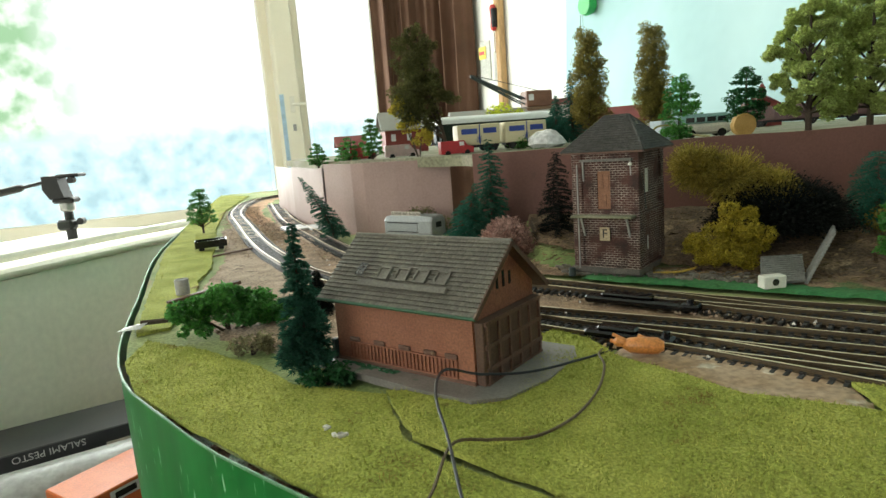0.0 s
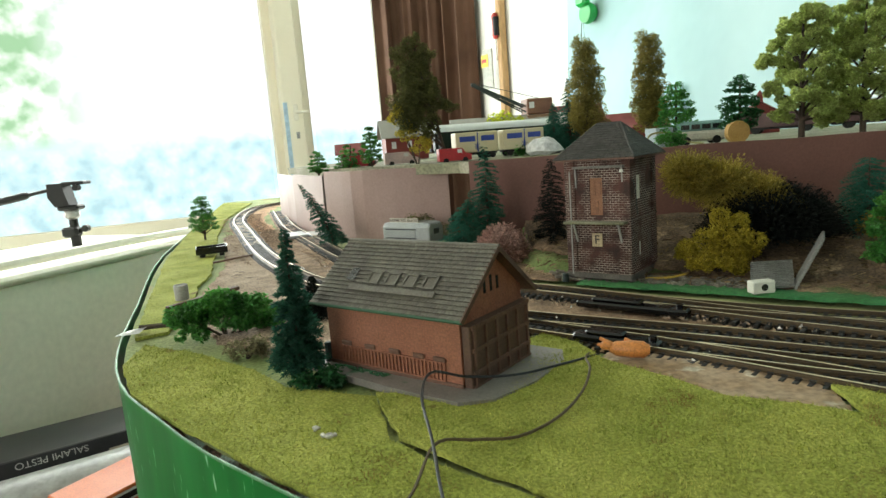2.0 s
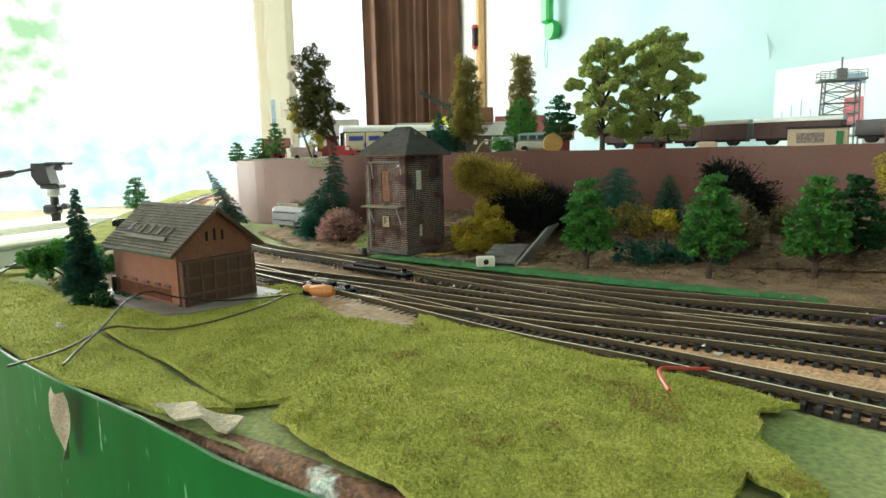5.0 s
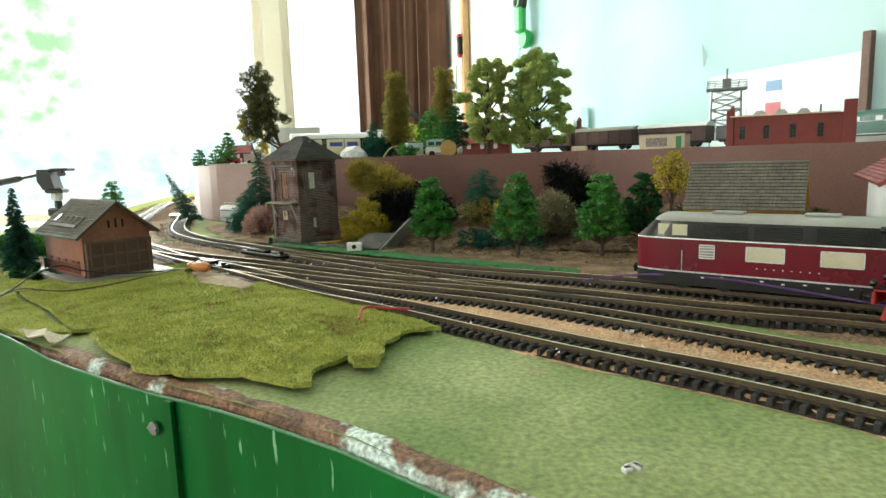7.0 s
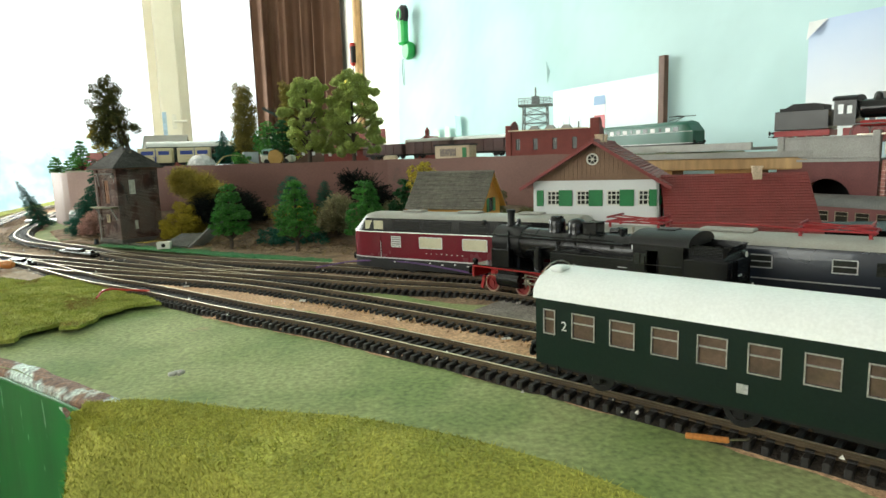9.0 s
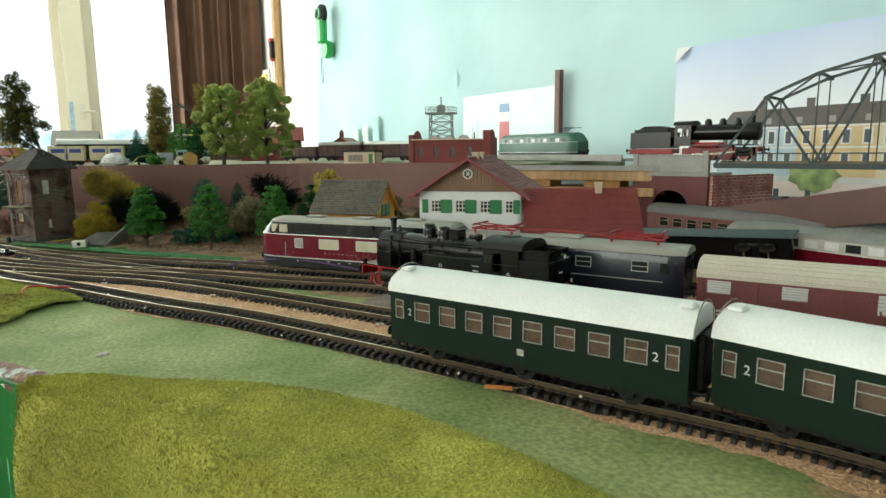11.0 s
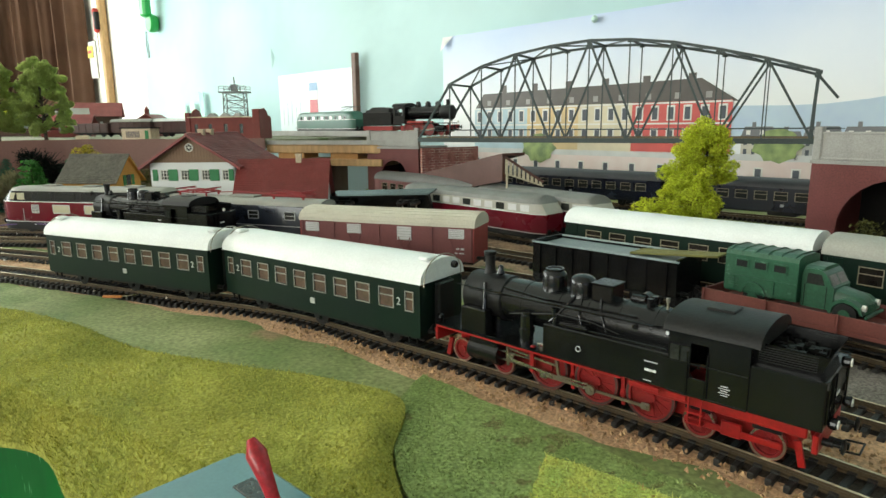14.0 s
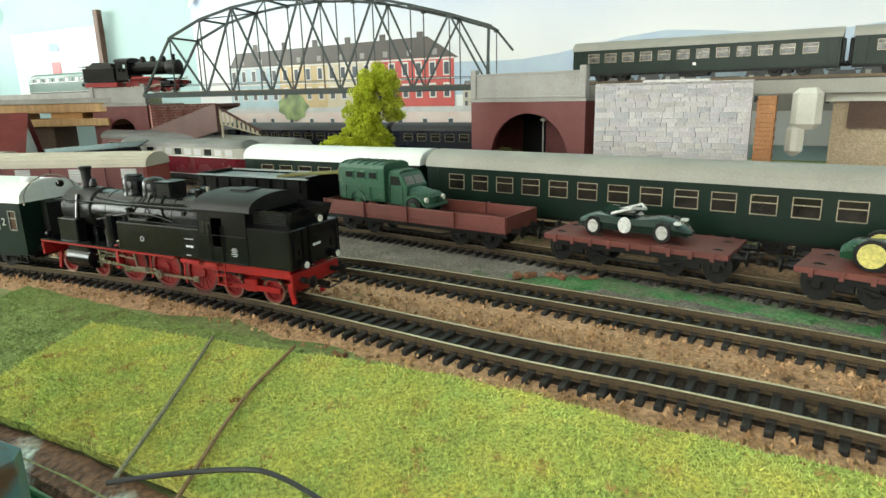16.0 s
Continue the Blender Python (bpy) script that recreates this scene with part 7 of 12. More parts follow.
        part("rain_strip", G().box(0.030, 0.0008, 0.0005, U(125), sd * 0.0170, 0.0402), BLACK, s)
        for z in (0.0182, 0.0298):
            part("panel_seam", G().box(0.0268, 0.0003, 0.0003, U(125), sd * 0.0168, z), BLACK_MATT, s)
        part("number_bar", G().box(0.0044, 0.0002, 0.0009, U(102), sd * 0.0169, 0.0232), WHITE_MARK, s, "white bar in place of the number")
        part("number_bar", G().box(0.0052, 0.0002, 0.0003, U(102), sd * 0.0169, 0.0268), WHITE_MARK, s)
        part("number_bar", G().box(0.0030, 0.0002, 0.0003, U(101), sd * 0.0169, 0.0194), WHITE_MARK, s)
        for k in range(5):
            part("data_line", G().box(0.0024 + 0.0014 * (k % 2), 0.0002, 0.00022, U(133), sd * 0.0169, 0.0215 + k * 0.0008), WHITE_MARK, s)
        part("lamp_plate", G().box(0.0012, 0.0003, 0.0022, U(105), sd * 0.0108, 0.0365), WHITE_MARK, s)
        part("cab_steps", G().box(0.006, 0.003, 0.0006, U(121), sd * 0.0150, 0.0075).box(0.006, 0.003, 0.0006, U(121), sd * 0.0150, 0.0115).box(0.0005, 0.0006, 0.010, U(118.2), sd * 0.0160, 0.0075).box(0.0005, 0.0006, 0.010, U(123.8), sd * 0.0160, 0.0075), RED, s)
    part("cab_front", G().box(0.0008, 0.0318, 0.0225, U(108.4), 0, 0.0180), BLACK, s)
    part("cab_back", G().box(0.0008, 0.0318, 0.0225, U(141.6), 0, 0.0180), BLACK, s)
    prof = roof_profile(0.0345, 0.0405, 0.0472, 12)
    part("cab_roof", G().prism(prof + [(0.016, 0.0403), (-0.016, 0.0403)], 0.0325, "x", U(106)), BLACK_MATT, s, smooth=True)
    part("roof_vent", G().box(0.010, 0.009, 0.0012, U(124), 0, 0.0466, c=0.0004), BLACK_MATT, s)
    part("bunker", G().box(0.0222, 0.0332, 0.0165, U(155.4), 0, 0.0178, c=0.0004), BLACK, s)
    for sd in (-1, 1):
        for k in range(7):
            part("bunker_rib", G().box(0.0170, 0.0004, 0.0003, U(154), sd * 0.0131, 0.0356 + k * 0.0008), BLACK_MATT, s)
        part("rear_window", G().ring(0.0030, 0.0006, 0.0006, U(143.4), sd * 0.0095, 0.0365, axis="x", n=16), BLACK, s)
        part("bunker_rail", G().tube([(U(144), sd * 0.0172, 0.0345), (U(168), sd * 0.0172, 0.0345), (U(169.5), sd * 0.0150, 0.0345)], 0.0003, 5), BLACK, s)
        part("lamp_iron", G().box(0.0004, 0.0012, 0.0026, U(169.2), sd * 0.0105, 0.0230), BLACK, s)
        part("hand_rail", G().bar((U(169.6), sd * 0.0140, 0.0200), (U(169.6), sd * 0.0140, 0.0310), 0.0003, 5), BLACK, s)
    part("number_bar", G().box(0.0002, 0.0048, 0.0010, U(169), 0, 0.0255), WHITE_MARK, s)
    part("bunker_top", G().add([(U(142), -0.0125, 0.0343), (U(165), -0.0125, 0.0343), (U(165), 0.0125, 0.0343), (U(142), 0.0125, 0.0343), (U(142), -0.0128, 0.0418), (U(168), -0.0132, 0.0412), (U(168), 0.0132, 0.0412), (U(142), 0.0128, 0.0418)],
                               [(0, 1, 5, 4), (1, 2, 6, 5), (2, 3, 7, 6), (3, 0, 4, 7)]), BLACK, s)
    g = G()
    rr = random.Random(8)
    for i in range(70):
        g.box(0.0022, 0.002, 0.0018, U(rr.uniform(144, 163)), rr.uniform(-0.0110, 0.0110), 0.0345 + rr.uniform(0, 0.002), m=None)
    part("coal", g, BLACK_MATT, s)
    part("ladder", G().box(0.0006, 0.0004, 0.016, U(169.2), -0.0085, 0.018).box(0.0006, 0.0004, 0.016, U(169.2), -0.0045, 0.018).box(0.0005, 0.004, 0.0004, U(169.2), -0.0065, 0.021).box(0.0005, 0.004, 0.0004, U(169.2), -0.0065, 0.025).box(0.0005, 0.004, 0.0004, U(169.2), -0.0065, 0.029), BLACK, s)
    for x, d in ((U(169), 1), (U(2.5), -1)):
        for y, z in ((-0.0105, 0.0195), (0.0105, 0.0195), (0, 0.037 if d > 0 else 0.0445)):
            l_ = part("lamp", G().lathe([(0.0014, 0), (0.0019, 0.0008), (0.0019, 0.0024), (0.0015, 0.0026)], x - (0 if d > 0 else 0.0), y, z, axis="x", n=12, m=None if d > 0 else pose(2 * x, 0, 0, 0, 0, 180) @ Matrix.Diagonal((1, -1, 1, 1))), BLACK, s)
            part("lens", G().cyl(0.0014, 0.0005, x + d * 0.0025, y, z, axis="x", n=12), LAMP_WHITE, l_, "clear white lens")
    return s


def loft(sections, material, parent, name, label="", smooth=True, close=True):
    k = len(sections[0])
    vs = [p for sec in sections for p in sec]
    fs = [(i * k + j, i * k + (j + 1) % k, (i + 1) * k + (j + 1) % k, (i + 1) * k + j) for i in range(len(sections) - 1) for j in range(k if close else k - 1)]
    if close:
        fs += [tuple(range(k - 1, -1, -1)), tuple(range((len(sections) - 1) * k, len(sections) * k))]
    return part(name, G().add(vs, fs), material, parent, label, smooth)


def streamlined(m, L, label, low_mat, mid_mat, roof_mat, cat="locomotive", name="diesel_locomotive", rows=None, nose=0.022, H=(0.0075, 0.0255, 0.0345, 0.0420), W=0.0345, skirt=None, group=""):
    """A smooth bodied railcar or diesel with rounded, raked noses at both ends."""
    s = thing(name, m, label, cat, group)
    xs = [-L / 2, -L / 2 + nose * 0.15, -L / 2 + nose * 0.45, -L / 2 + nose, -L / 2 + nose * 1.5]
    xs = xs + [-x for x in reversed(xs)]
    def wfac(x):
        u = min(1, (L / 2 - abs(x)) / nose)
        return 0.70 + 0.30 * math.sin(u * math.pi / 2) ** 0.7
    def rake(x, z):
        """upper parts lie further back at the ends"""
        u = max(0, 1 - (L / 2 - abs(x)) / (nose * 1.5))
        up = max(0, (z - H[1]) / (H[3] - H[1]))
        return x - math.copysign(1, x) * (u * up * nose * 0.75)
    def band(z0, z1, name_, material, label_="", inset=0.0, crown=False):
        secs = []
        for x in xs:
            w = W / 2 * wfac(x) - inset
            if crown:
                pts = [(rake(x, z0), -w, z0)] + [(rake(x, z0 + (z1 - z0) * math.sin(math.pi * i / 8)), -w * math.cos(math.pi * i / 8), z0 + (z1 - z0) * math.sin(math.pi * i / 8) ** 0.8) for i in range(1, 8)] + [(rake(x, z0), w, z0)]
            else:
                pts = [(rake(x, z0), -w, z0), (rake(x, z1), -w * (0.985 if z1 > H[1] else 1), z1), (rake(x, z1), w * (0.985 if z1 > H[1] else 1), z1), (rake(x, z0), w, z0)]
            secs.append(pts)
        return loft(secs, material, s, name_, label_)
    band(0.0030, H[0], "skirt", skirt or BLACK_MATT)
    band(H[0], H[1], "lower_body", low_mat)
    band(H[1], H[2], "upper_body", mid_mat)
    band(H[2] - 0.0001, H[3], "roof", roof_mat, crown=True)
    band(H[1] - 0.0005, H[1] + 0.0003, "waist_line", SILVER, inset=-0.0002)
    band(H[0] - 0.0002, H[0] + 0.0006, "lower_line", SILVER, inset=-0.0002)
    bogie(s, -L * 0.30)
    bogie(s, L * 0.30)
    for k in (-1, 1):
        buffers(s, k * (L / 2 - 0.004), k, 0.0095)
        for y in (-0.0095, 0.0095):
            part("headlamp", G().lathe([(0.0018, 0), (0.0020, 0.0008), (0.0012, 0.0014)], k * (L / 2 - 0.0020), y, 0.0125, axis="x", n=12, m=None), LAMP_WHITE, s, "round white headlamp")
    return s


def v200():
    L = 0.205
    s = streamlined(on_line(T4, along(T4, (0.523, 0.142)), 0.12) @ Matrix.Diagonal((1, 1, 1.15, 1)), L, "maroon and black diesel locomotive with grey roof and silver lines", MAROON, BLACK, ROOF_GREY, nose=0.020, H=(0.0100, 0.0284, 0.0378, 0.0412))
    for side in (-1, 1):
        y = side * 0.01725
        for x, w, h, mt in ((-0.058, 0.0085, 0.0070, LOUVRE), (-0.026, 0.020, 0.0072, WINDOW_WARM), (0.012, 0.020, 0.0072, WINDOW_WARM), (0.045, 0.0095, 0.0075, LOUVRE), (0.066, 0.008, 0.0075, LOUVRE)):
            f = part("window", G().box(w, 0.0006, 0.0006, x, y, 0.0180).box(w, 0.0006, 0.0006, x, y, 0.0180 + h).box(0.0006, 0.0006, h, x - w / 2, y, 0.0183).box(0.0006, 0.0006, h, x + w / 2, y, 0.0183), SILVER, s)
            part("pane", G().box(w - 0.0004, 0.0004, h, x, y, 0.0183), mt, f)
            if mt is LOUVRE:
                for k in range(4):
                    part("slat", G().box(w - 0.0008, 0.0007, 0.0005, x, y, 0.0193 + k * 0.0015), SILVER, f)
        for x in (-0.078, 0.078):
            f = part("cab_door", G().box(0.0065, 0.0005, 0.0155, x * 0.985, y, 0.0108), MAROON, s)
            part("hand_rail", G().bar((x * 0.985 + 0.0042, y + side * 0.0005, 0.010), (x * 0.985 + 0.0042, y + side * 0.0005, 0.022), 0.0003, 5), SILVER, f)
            part("cab_window", G().box(0.0090, 0.0006, 0.0060, x * 0.955, y * 0.988, 0.0300).box(0.0080, 0.0006, 0.0060, x * 1.075, y * 0.962, 0.0300), WINDOW_WARM, s, "cream coloured cab window")
        for x in (-0.048, -0.02, 0.012, 0.044):
            gr = part("grille", G().box(0.025, 0.0004, 0.0064, x, y * 0.992, 0.0300), BLACK_MATT, s)
            for k in range(6):
                part("slat", G().box(0.024, 0.0005, 0.0004, x, y * 0.996, 0.0305 + k * 0.0010), BLACK, gr)
        g = G()
        for i in range(8):
            g.box(0.0008, 0.0003, 0.0005, -0.030 + i * 0.0045, y, 0.0145)
        part("lettering_bars", g, SILVER, s)
        g = G()
        for i in range(12):
            g.box(0.0018, 0.0003, 0.0007, -0.06 + i * 0.011, side * 0.0172, 0.0074 + 0.0006 * (i % 2))
        part("skirt_marks", g, WHITE_MARK, s)
    for k in (-1, 1):
        part("front_window", G().add([(k * 0.0985, -0.0125, 0.0295), (k * 0.0985, 0.0125, 0.0295), (k * 0.0905, 0.0115, 0.0355), (k * 0.0905, -0.0115, 0.0355)], [(0, 1, 2, 3)]), WINDOW_WARM, s)
    for x in (-0.05, 0.0, 0.05):
        part("roof_hatch", G().box(0.018, 0.010, 0.0012, x, 0, 0.0412, c=0.0004), ROOF_GREY, s)
    return s


v200()


def electric():
    L = 0.180
    s = thing("electric_locomotive", on_line(T4, along(T4, (0.662, 0.032)), 0.10), "dark blue electric locomotive with grey roof and red pantographs", "locomotive")
    secs = []
    for x, w in ((-L / 2, 0.82), (-L / 2 + 0.004, 0.93), (-L / 2 + 0.012, 1), (L / 2 - 0.012, 1), (L / 2 - 0.004, 0.93), (L / 2, 0.82)):
        h = 0.0172 * w
        secs.append([(x, -h, 0.0055), (x, -h, 0.0325), (x, -h * 0.94, 0.0360), (x, h * 0.94, 0.0360), (x, h, 0.0325), (x, h, 0.0055)])
    loft(secs, BLUE_LOCO, s, "body")
    secs = []
    for x, w in ((-L / 2 - 0.001, 0.84), (-L / 2 + 0.004, 0.95), (-L / 2 + 0.012, 1.01), (L / 2 - 0.012, 1.01), (L / 2 - 0.004, 0.95), (L / 2 + 0.001, 0.84)):
        h = 0.0165 * w
        secs.append([(x, -h, 0.0358)] + [(x, -h * math.cos(math.pi * i / 8), 0.0362 + 0.0052 * math.sin(math.pi * i / 8)) for i in range(1, 8)] + [(x, h, 0.0358)])
    loft(secs, ROOF_GREY, s, "roof")
    part("waist_line", G().box(L - 0.026, 0.0350, 0.0006, 0, 0, 0.0175), SILVER, s)
    for side in (-1, 1):
        for x in (-0.065, -0.022, 0.022, 0.0615):
            w = 0.011
            f = part("window", G().box(w, 0.0007, 0.0006, x, side * 0.0173, 0.0235).box(w, 0.0007, 0.0006, x, side * 0.0173, 0.0305).box(0.0006, 0.0007, 0.0070, x - w / 2, side * 0.0173, 0.0236).box(0.0006, 0.0007, 0.0070, x + w / 2, side * 0.0173, 0.0236).box(w, 0.0006, 0.0005, x, side * 0.0173, 0.027), SILVER, s)
            part("pane", G().box(w, 0.0004, 0.0070, x, side * 0.01725, 0.0237), DARK_GLASS, f)
        for x in (-0.078, 0.078):
            part("cab_window", G().box(0.006, 0.0006, 0.007, x, side * 0.0170, 0.0235), DARK_GLASS, s)
    for k in (-1, 1):
        part("front_window", G().box(0.0006, 0.022, 0.0075, k * (L / 2 + 0.0001), 0, 0.0235), DARK_GLASS, s)
        buffers(s, k * L / 2, k, 0.0105)
        bogie(s, k * 0.052)
        # folded pantograph
        x = k * 0.055
        g = G()
        for y in (-0.0085, 0.0085):
            g.bar((x - 0.019, y, 0.0445), (x + 0.019, y, 0.0445), 0.0006)
            g.bar((x - 0.018, y, 0.0450), (x + 0.017, y * 0.6, 0.0470), 0.0005).bar((x + 0.018, y, 0.0450), (x - 0.017, y * 0.6, 0.0475), 0.0005)
        for xx in (x - 0.018, x, x + 0.018):
            g.bar((xx, -0.0095, 0.0447), (xx, 0.0095, 0.0447), 0.0006)
        for xx in (x - 0.016, x + 0.016):
            g.bar((xx, -0.0125, 0.0480), (xx, 0.0125, 0.0480), 0.0007)
        pg = part("pantograph", g, PANTO, s, "folded red pantograph")
        for xx in (x - 0.016, x + 0.016):
            for y in (-0.0085, 0.0085):
                part("insulator", G().lathe([(0.0012, 0), (0.0008, 0.0008), (0.0012, 0.0014), (0.0008, 0.0022), (0.0009, 0.0028)], xx, y, 0.0412, n=8), PANTO, pg)
    part("roof_line", G().tube([(-0.035, 0.003, 0.0440), (-0.01, 0.003, 0.0455), (0.02, -0.003, 0.0455), (0.035, -0.003, 0.0445)], 0.0005, 6), PANTO, s)
    part("roof_box", G().box(0.03, 0.012, 0.002, 0, 0, 0.0410, c=0.0006), ROOF_GREY, s)
    return s


electric()

# standing tank engine on the siding
tank_loco(on_line(T3, along(T3, (0.583, 0.034)), 0.09), "black tank engine with red frames parked on the siding")
# passenger train: tank engine running bunker first with two short coaches
_p = along(T1, (0.764, -0.402))
tank_loco(on_line(T1, _p - 0.007, 0.09) @ Matrix.Diagonal((0.94, 0.96, 0.94, 1)), "black tank engine with red wheels and bright rods, two coaches behind")
small_coach(on_line(T1, _p - 0.085 - 0.004 - 0.079, 0.10), True)
small_coach(on_line(T1, _p - 0.085 - 0.004 - 0.079 - 0.160, 0.10), False)


def goods_van():
    L, W = 0.143, 0.0335
    s = thing("goods_van", on_line(T3, along(T3, (0.7575, -0.1285)), 0.09), "red brown covered goods van with cream ribbed roof", "wagon")
    part("body", G().box(L, W, 0.0255, 0, 0, 0.0085, c=0.0004), VAN_BROWN, s)
    for k in (-1, 1):
        part("end_wall", G().prism([(-W / 2, 0.0085), (W / 2, 0.0085), (W / 2, 0.034)] + roof_profile(W - 0.001, 0.034, 0.0425, 8)[::-1] + [(-W / 2, 0.034)], 0.0010, "x", k * L / 2 - (0 if k > 0 else 0.0010)), VAN_END, s)
        buffers(s, k * (L / 2 + 0.001), k, 0.0110)
    part("roof", G().prism(roof_profile(W + 0.0016, 0.0338, 0.0435, 12) + [(W / 2, 0.0337), (-W / 2, 0.0337)], L + 0.003, "x", -L / 2 - 0.0015), ROOF_CREAM, s, smooth=True)
    for i in range(10):
        a = math.pi * (i + 0.5) / 10
        y, z = -(W + 0.0016) / 2 * math.cos(a), 0.0338 + 0.0097 * math.sin(a) ** 0.8
        part("roof_rib", G().bar((-L / 2 - 0.0014, y, z + 0.0001), (L / 2 + 0.0014, y, z + 0.0001), 0.00035, 5), ROOF_CREAM, s)
    for side in (-1, 1):
        y = side * (W / 2 + 0.0002)
        for x, w, h in ((-0.061, 0.012, 0.007), (-0.024, 0.012, 0.007), (0.018, 0.0115, 0.010), (0.059, 0.012, 0.007)):
            q = part("louvre_panel", G().box(w, 0.0006, h, x, y, 0.0325 - h), WINDOW_WHITE, s, "white louvred panel")
            for j in range(5):
                part("slat", G().box(w, 0.0009, 0.0003, x, y, 0.0328 - h + h * j / 5), STONE_GREY, q)
            part("brace", G().beam((x - w * 0.4, y, 0.0245), (x - 0.001, y, 0.013), 0.0007, 0.0009).beam((x + w * 0.4, y, 0.0245), (x + 0.001, y, 0.013), 0.0007, 0.0009), VAN_BROWN, s)
        for x in (-0.070, -0.042, -0.003, 0.040, 0.070):
            part("post", G().box(0.0014, 0.0010, 0.0245, x, y, 0.0088), VAN_BROWN, s)
        part("sill", G().box(L - 0.01, 0.0016, 0.0012, 0, y, 0.0078), BLACK_MATT, s)
        part("lettering_bars", G().box(0.006, 0.0003, 0.0014, 0.062, y + side * 0.0001, 0.0175).box(0.008, 0.0003, 0.001, 0.061, y + side * 0.0001, 0.0145).box(0.006, 0.0003, 0.001, -0.059, y + side * 0.0001, 0.0150).box(0.009, 0.0003, 0.0008, -0.059, y + side * 0.0001, 0.0130), WHITE_MARK, s)
        part("spring", G().box(0.014, 0.001, 0.001, -0.052, side * 0.0118, 0.0072).box(0.014, 0.001, 0.001, 0.052, side * 0.0118, 0.0072).box(0.004, 0.002, 0.004, -0.052, side * 0.0116, 0.0034).box(0.004, 0.002, 0.004, 0.052, side * 0.0116, 0.0034), BLACK_MATT, s)
    wheels(s, (-0.052, 0.052), plain=True)
    part("underframe", G().box(L - 0.004, 0.02, 0.003, 0, 0, 0.0055), BLACK_MATT, s)


goods_van()


def open_wagon():
    L, W = 0.099, 0.0335
    s = thing("open_wagon", on_line(T3, along(T3, (0.860, -0.272)), 0.06), "black high sided open wagon with planks laid on its pale top", "wagon")
    t = 0.0014
    for side in (-1, 1):
        part("side", G().box(L, t, 0.0200, 0, side * (W / 2 - t / 2), 0.0095, c=0.0003), BLACK, s)
        for i in range(8):
            part("stanchion", G().box(0.0012, 0.0010, 0.0195, -L / 2 + 0.006 + i * (L - 0.012) / 7, side * (W / 2 + 0.0004), 0.0095), BLACK, s)
        part("rim", G().box(L + 0.001, 0.0022, 0.0008, 0, side * (W / 2 - 0.0006), 0.0295), mat("pale worn rim", (0.30, 0.36, 0.36), rough=0.4), s, "pale rim")
    for k in (-1, 1):
        part("end", G().box(t, W - 2 * t, 0.0215, k * (L / 2 - t / 2), 0, 0.0095), BLACK, s)
        buffers(s, k * L / 2, k, 0.0110)
        bogie(s, k * 0.036)
    part("floor", G().box(L, W - 0.002, 0.0016, 0, 0, 0.0080), BLACK_MATT, s)
    part("load", G().box(L - 0.004, W - 0.004, 0.006, 0, 0, 0.0225, c=0.001), mat("pale grey green load cover", (0.17, 0.22, 0.22), (0.13, 0.17, 0.17), 40, 0.35, bump=0.2), s, "pale grey green load cover")
    return s


open_wagon()
_ow = on_line(T3, along(T3, (0.866, -0.280)), 0.07)
for i, (y, dy, zz) in enumerate(((-0.004, 0.004, 0), (0.002, 0.001, 0), (0.008, -0.002, 0.0))):
    solo("plank", G().box(0.052, 0.0042, 0.0014, 0.026, 0, 0.0, c=0.0003), mat("olive stained plank", (0.17, 0.16, 0.035), (0.13, 0.12, 0.03), 60, 0.7, bump=0.3), "olive stained plank lying on the wagon load", "plank", _ow @ pose(0.004, y, 0.0286, 0, -5, dy * 600), "planks")


def flat_wagon(m, L, label, sides=0.0055, color=None):
    color = color or FLAT_RED
    s = thing("flat_wagon", m, label, "wagon", "flat wagons")
    W = 0.0335
    part("floor", G().box(L, W, 0.0018, 0, 0, 0.0090), color, s)
    if sides:
        for side in (-1, 1):
            for i in range(4):
                w = L / 4
                part("side_board", G().box(w - 0.0006, 0.0011, sides, -L / 2 + w * (i + 0.5), side * (W / 2 - 0.0006), 0.0108, c=0.0002), color, s)
                part("stake", G().box(0.0010, 0.0012, sides + 0.002, -L / 2 + w * (i + 0.02), side * (W / 2 + 0.0004), 0.0092), color, s)
        for k in (-1, 1):
            part("end_board", G().box(0.0011, W - 0.0025, sides, k * (L / 2 - 0.0006), 0, 0.0108), color, s)
    else:
        for side in (-1, 1):
            for i in range(9):
                part("stake_pocket", G().box(0.0016, 0.0012, 0.0028, -L / 2 + 0.006 + i * (L - 0.012) / 8, side * (W / 2 + 0.0002), 0.0082), color, s)
    for side in (-1, 1):
        part("solebar", G().box(L - 0.004, 0.0012, 0.0026, 0, side * 0.0125, 0.0064), BLACK_MATT, s)
        part("truss", G().bar((-L * 0.28, side * 0.012, 0.0062), (-L * 0.12, side * 0.012, 0.0036), 0.0005, 5).bar((-L * 0.12, side * 0.012, 0.0036), (L * 0.12, side * 0.012, 0.0036), 0.0005, 5).bar((L * 0.12, side * 0.012, 0.0036), (L * 0.28, side * 0.012, 0.0062), 0.0005, 5), BLACK_MATT, s)
    for k in (-1, 1):
        buffers(s, k * L / 2, k, 0.0092)
        bogie(s, k * L * 0.32, 0.0095)
    return s


F1 = on_line(T3, along(T3, (0.9035, -0.396)), 0.06)
flat_wagon(F1 @ Matrix.Diagonal((1.03, 1.05, 1.18, 1)), 0.126, "oxide red low sided wagon carrying a green lorry")
F2 = on_line(T3, along(T3, (0.9365, -0.516)), 0.05)
flat_wagon(F2 @ pose(0.008, 0, 0) @ Matrix.Diagonal((1, 1.02, 1.30, 1)), 0.084, "flat oxide red wagon carrying a dark sports car", 0)
F3 = on_line(T3, along(T3, (0.934, -0.521)) + 0.108, 0.07)
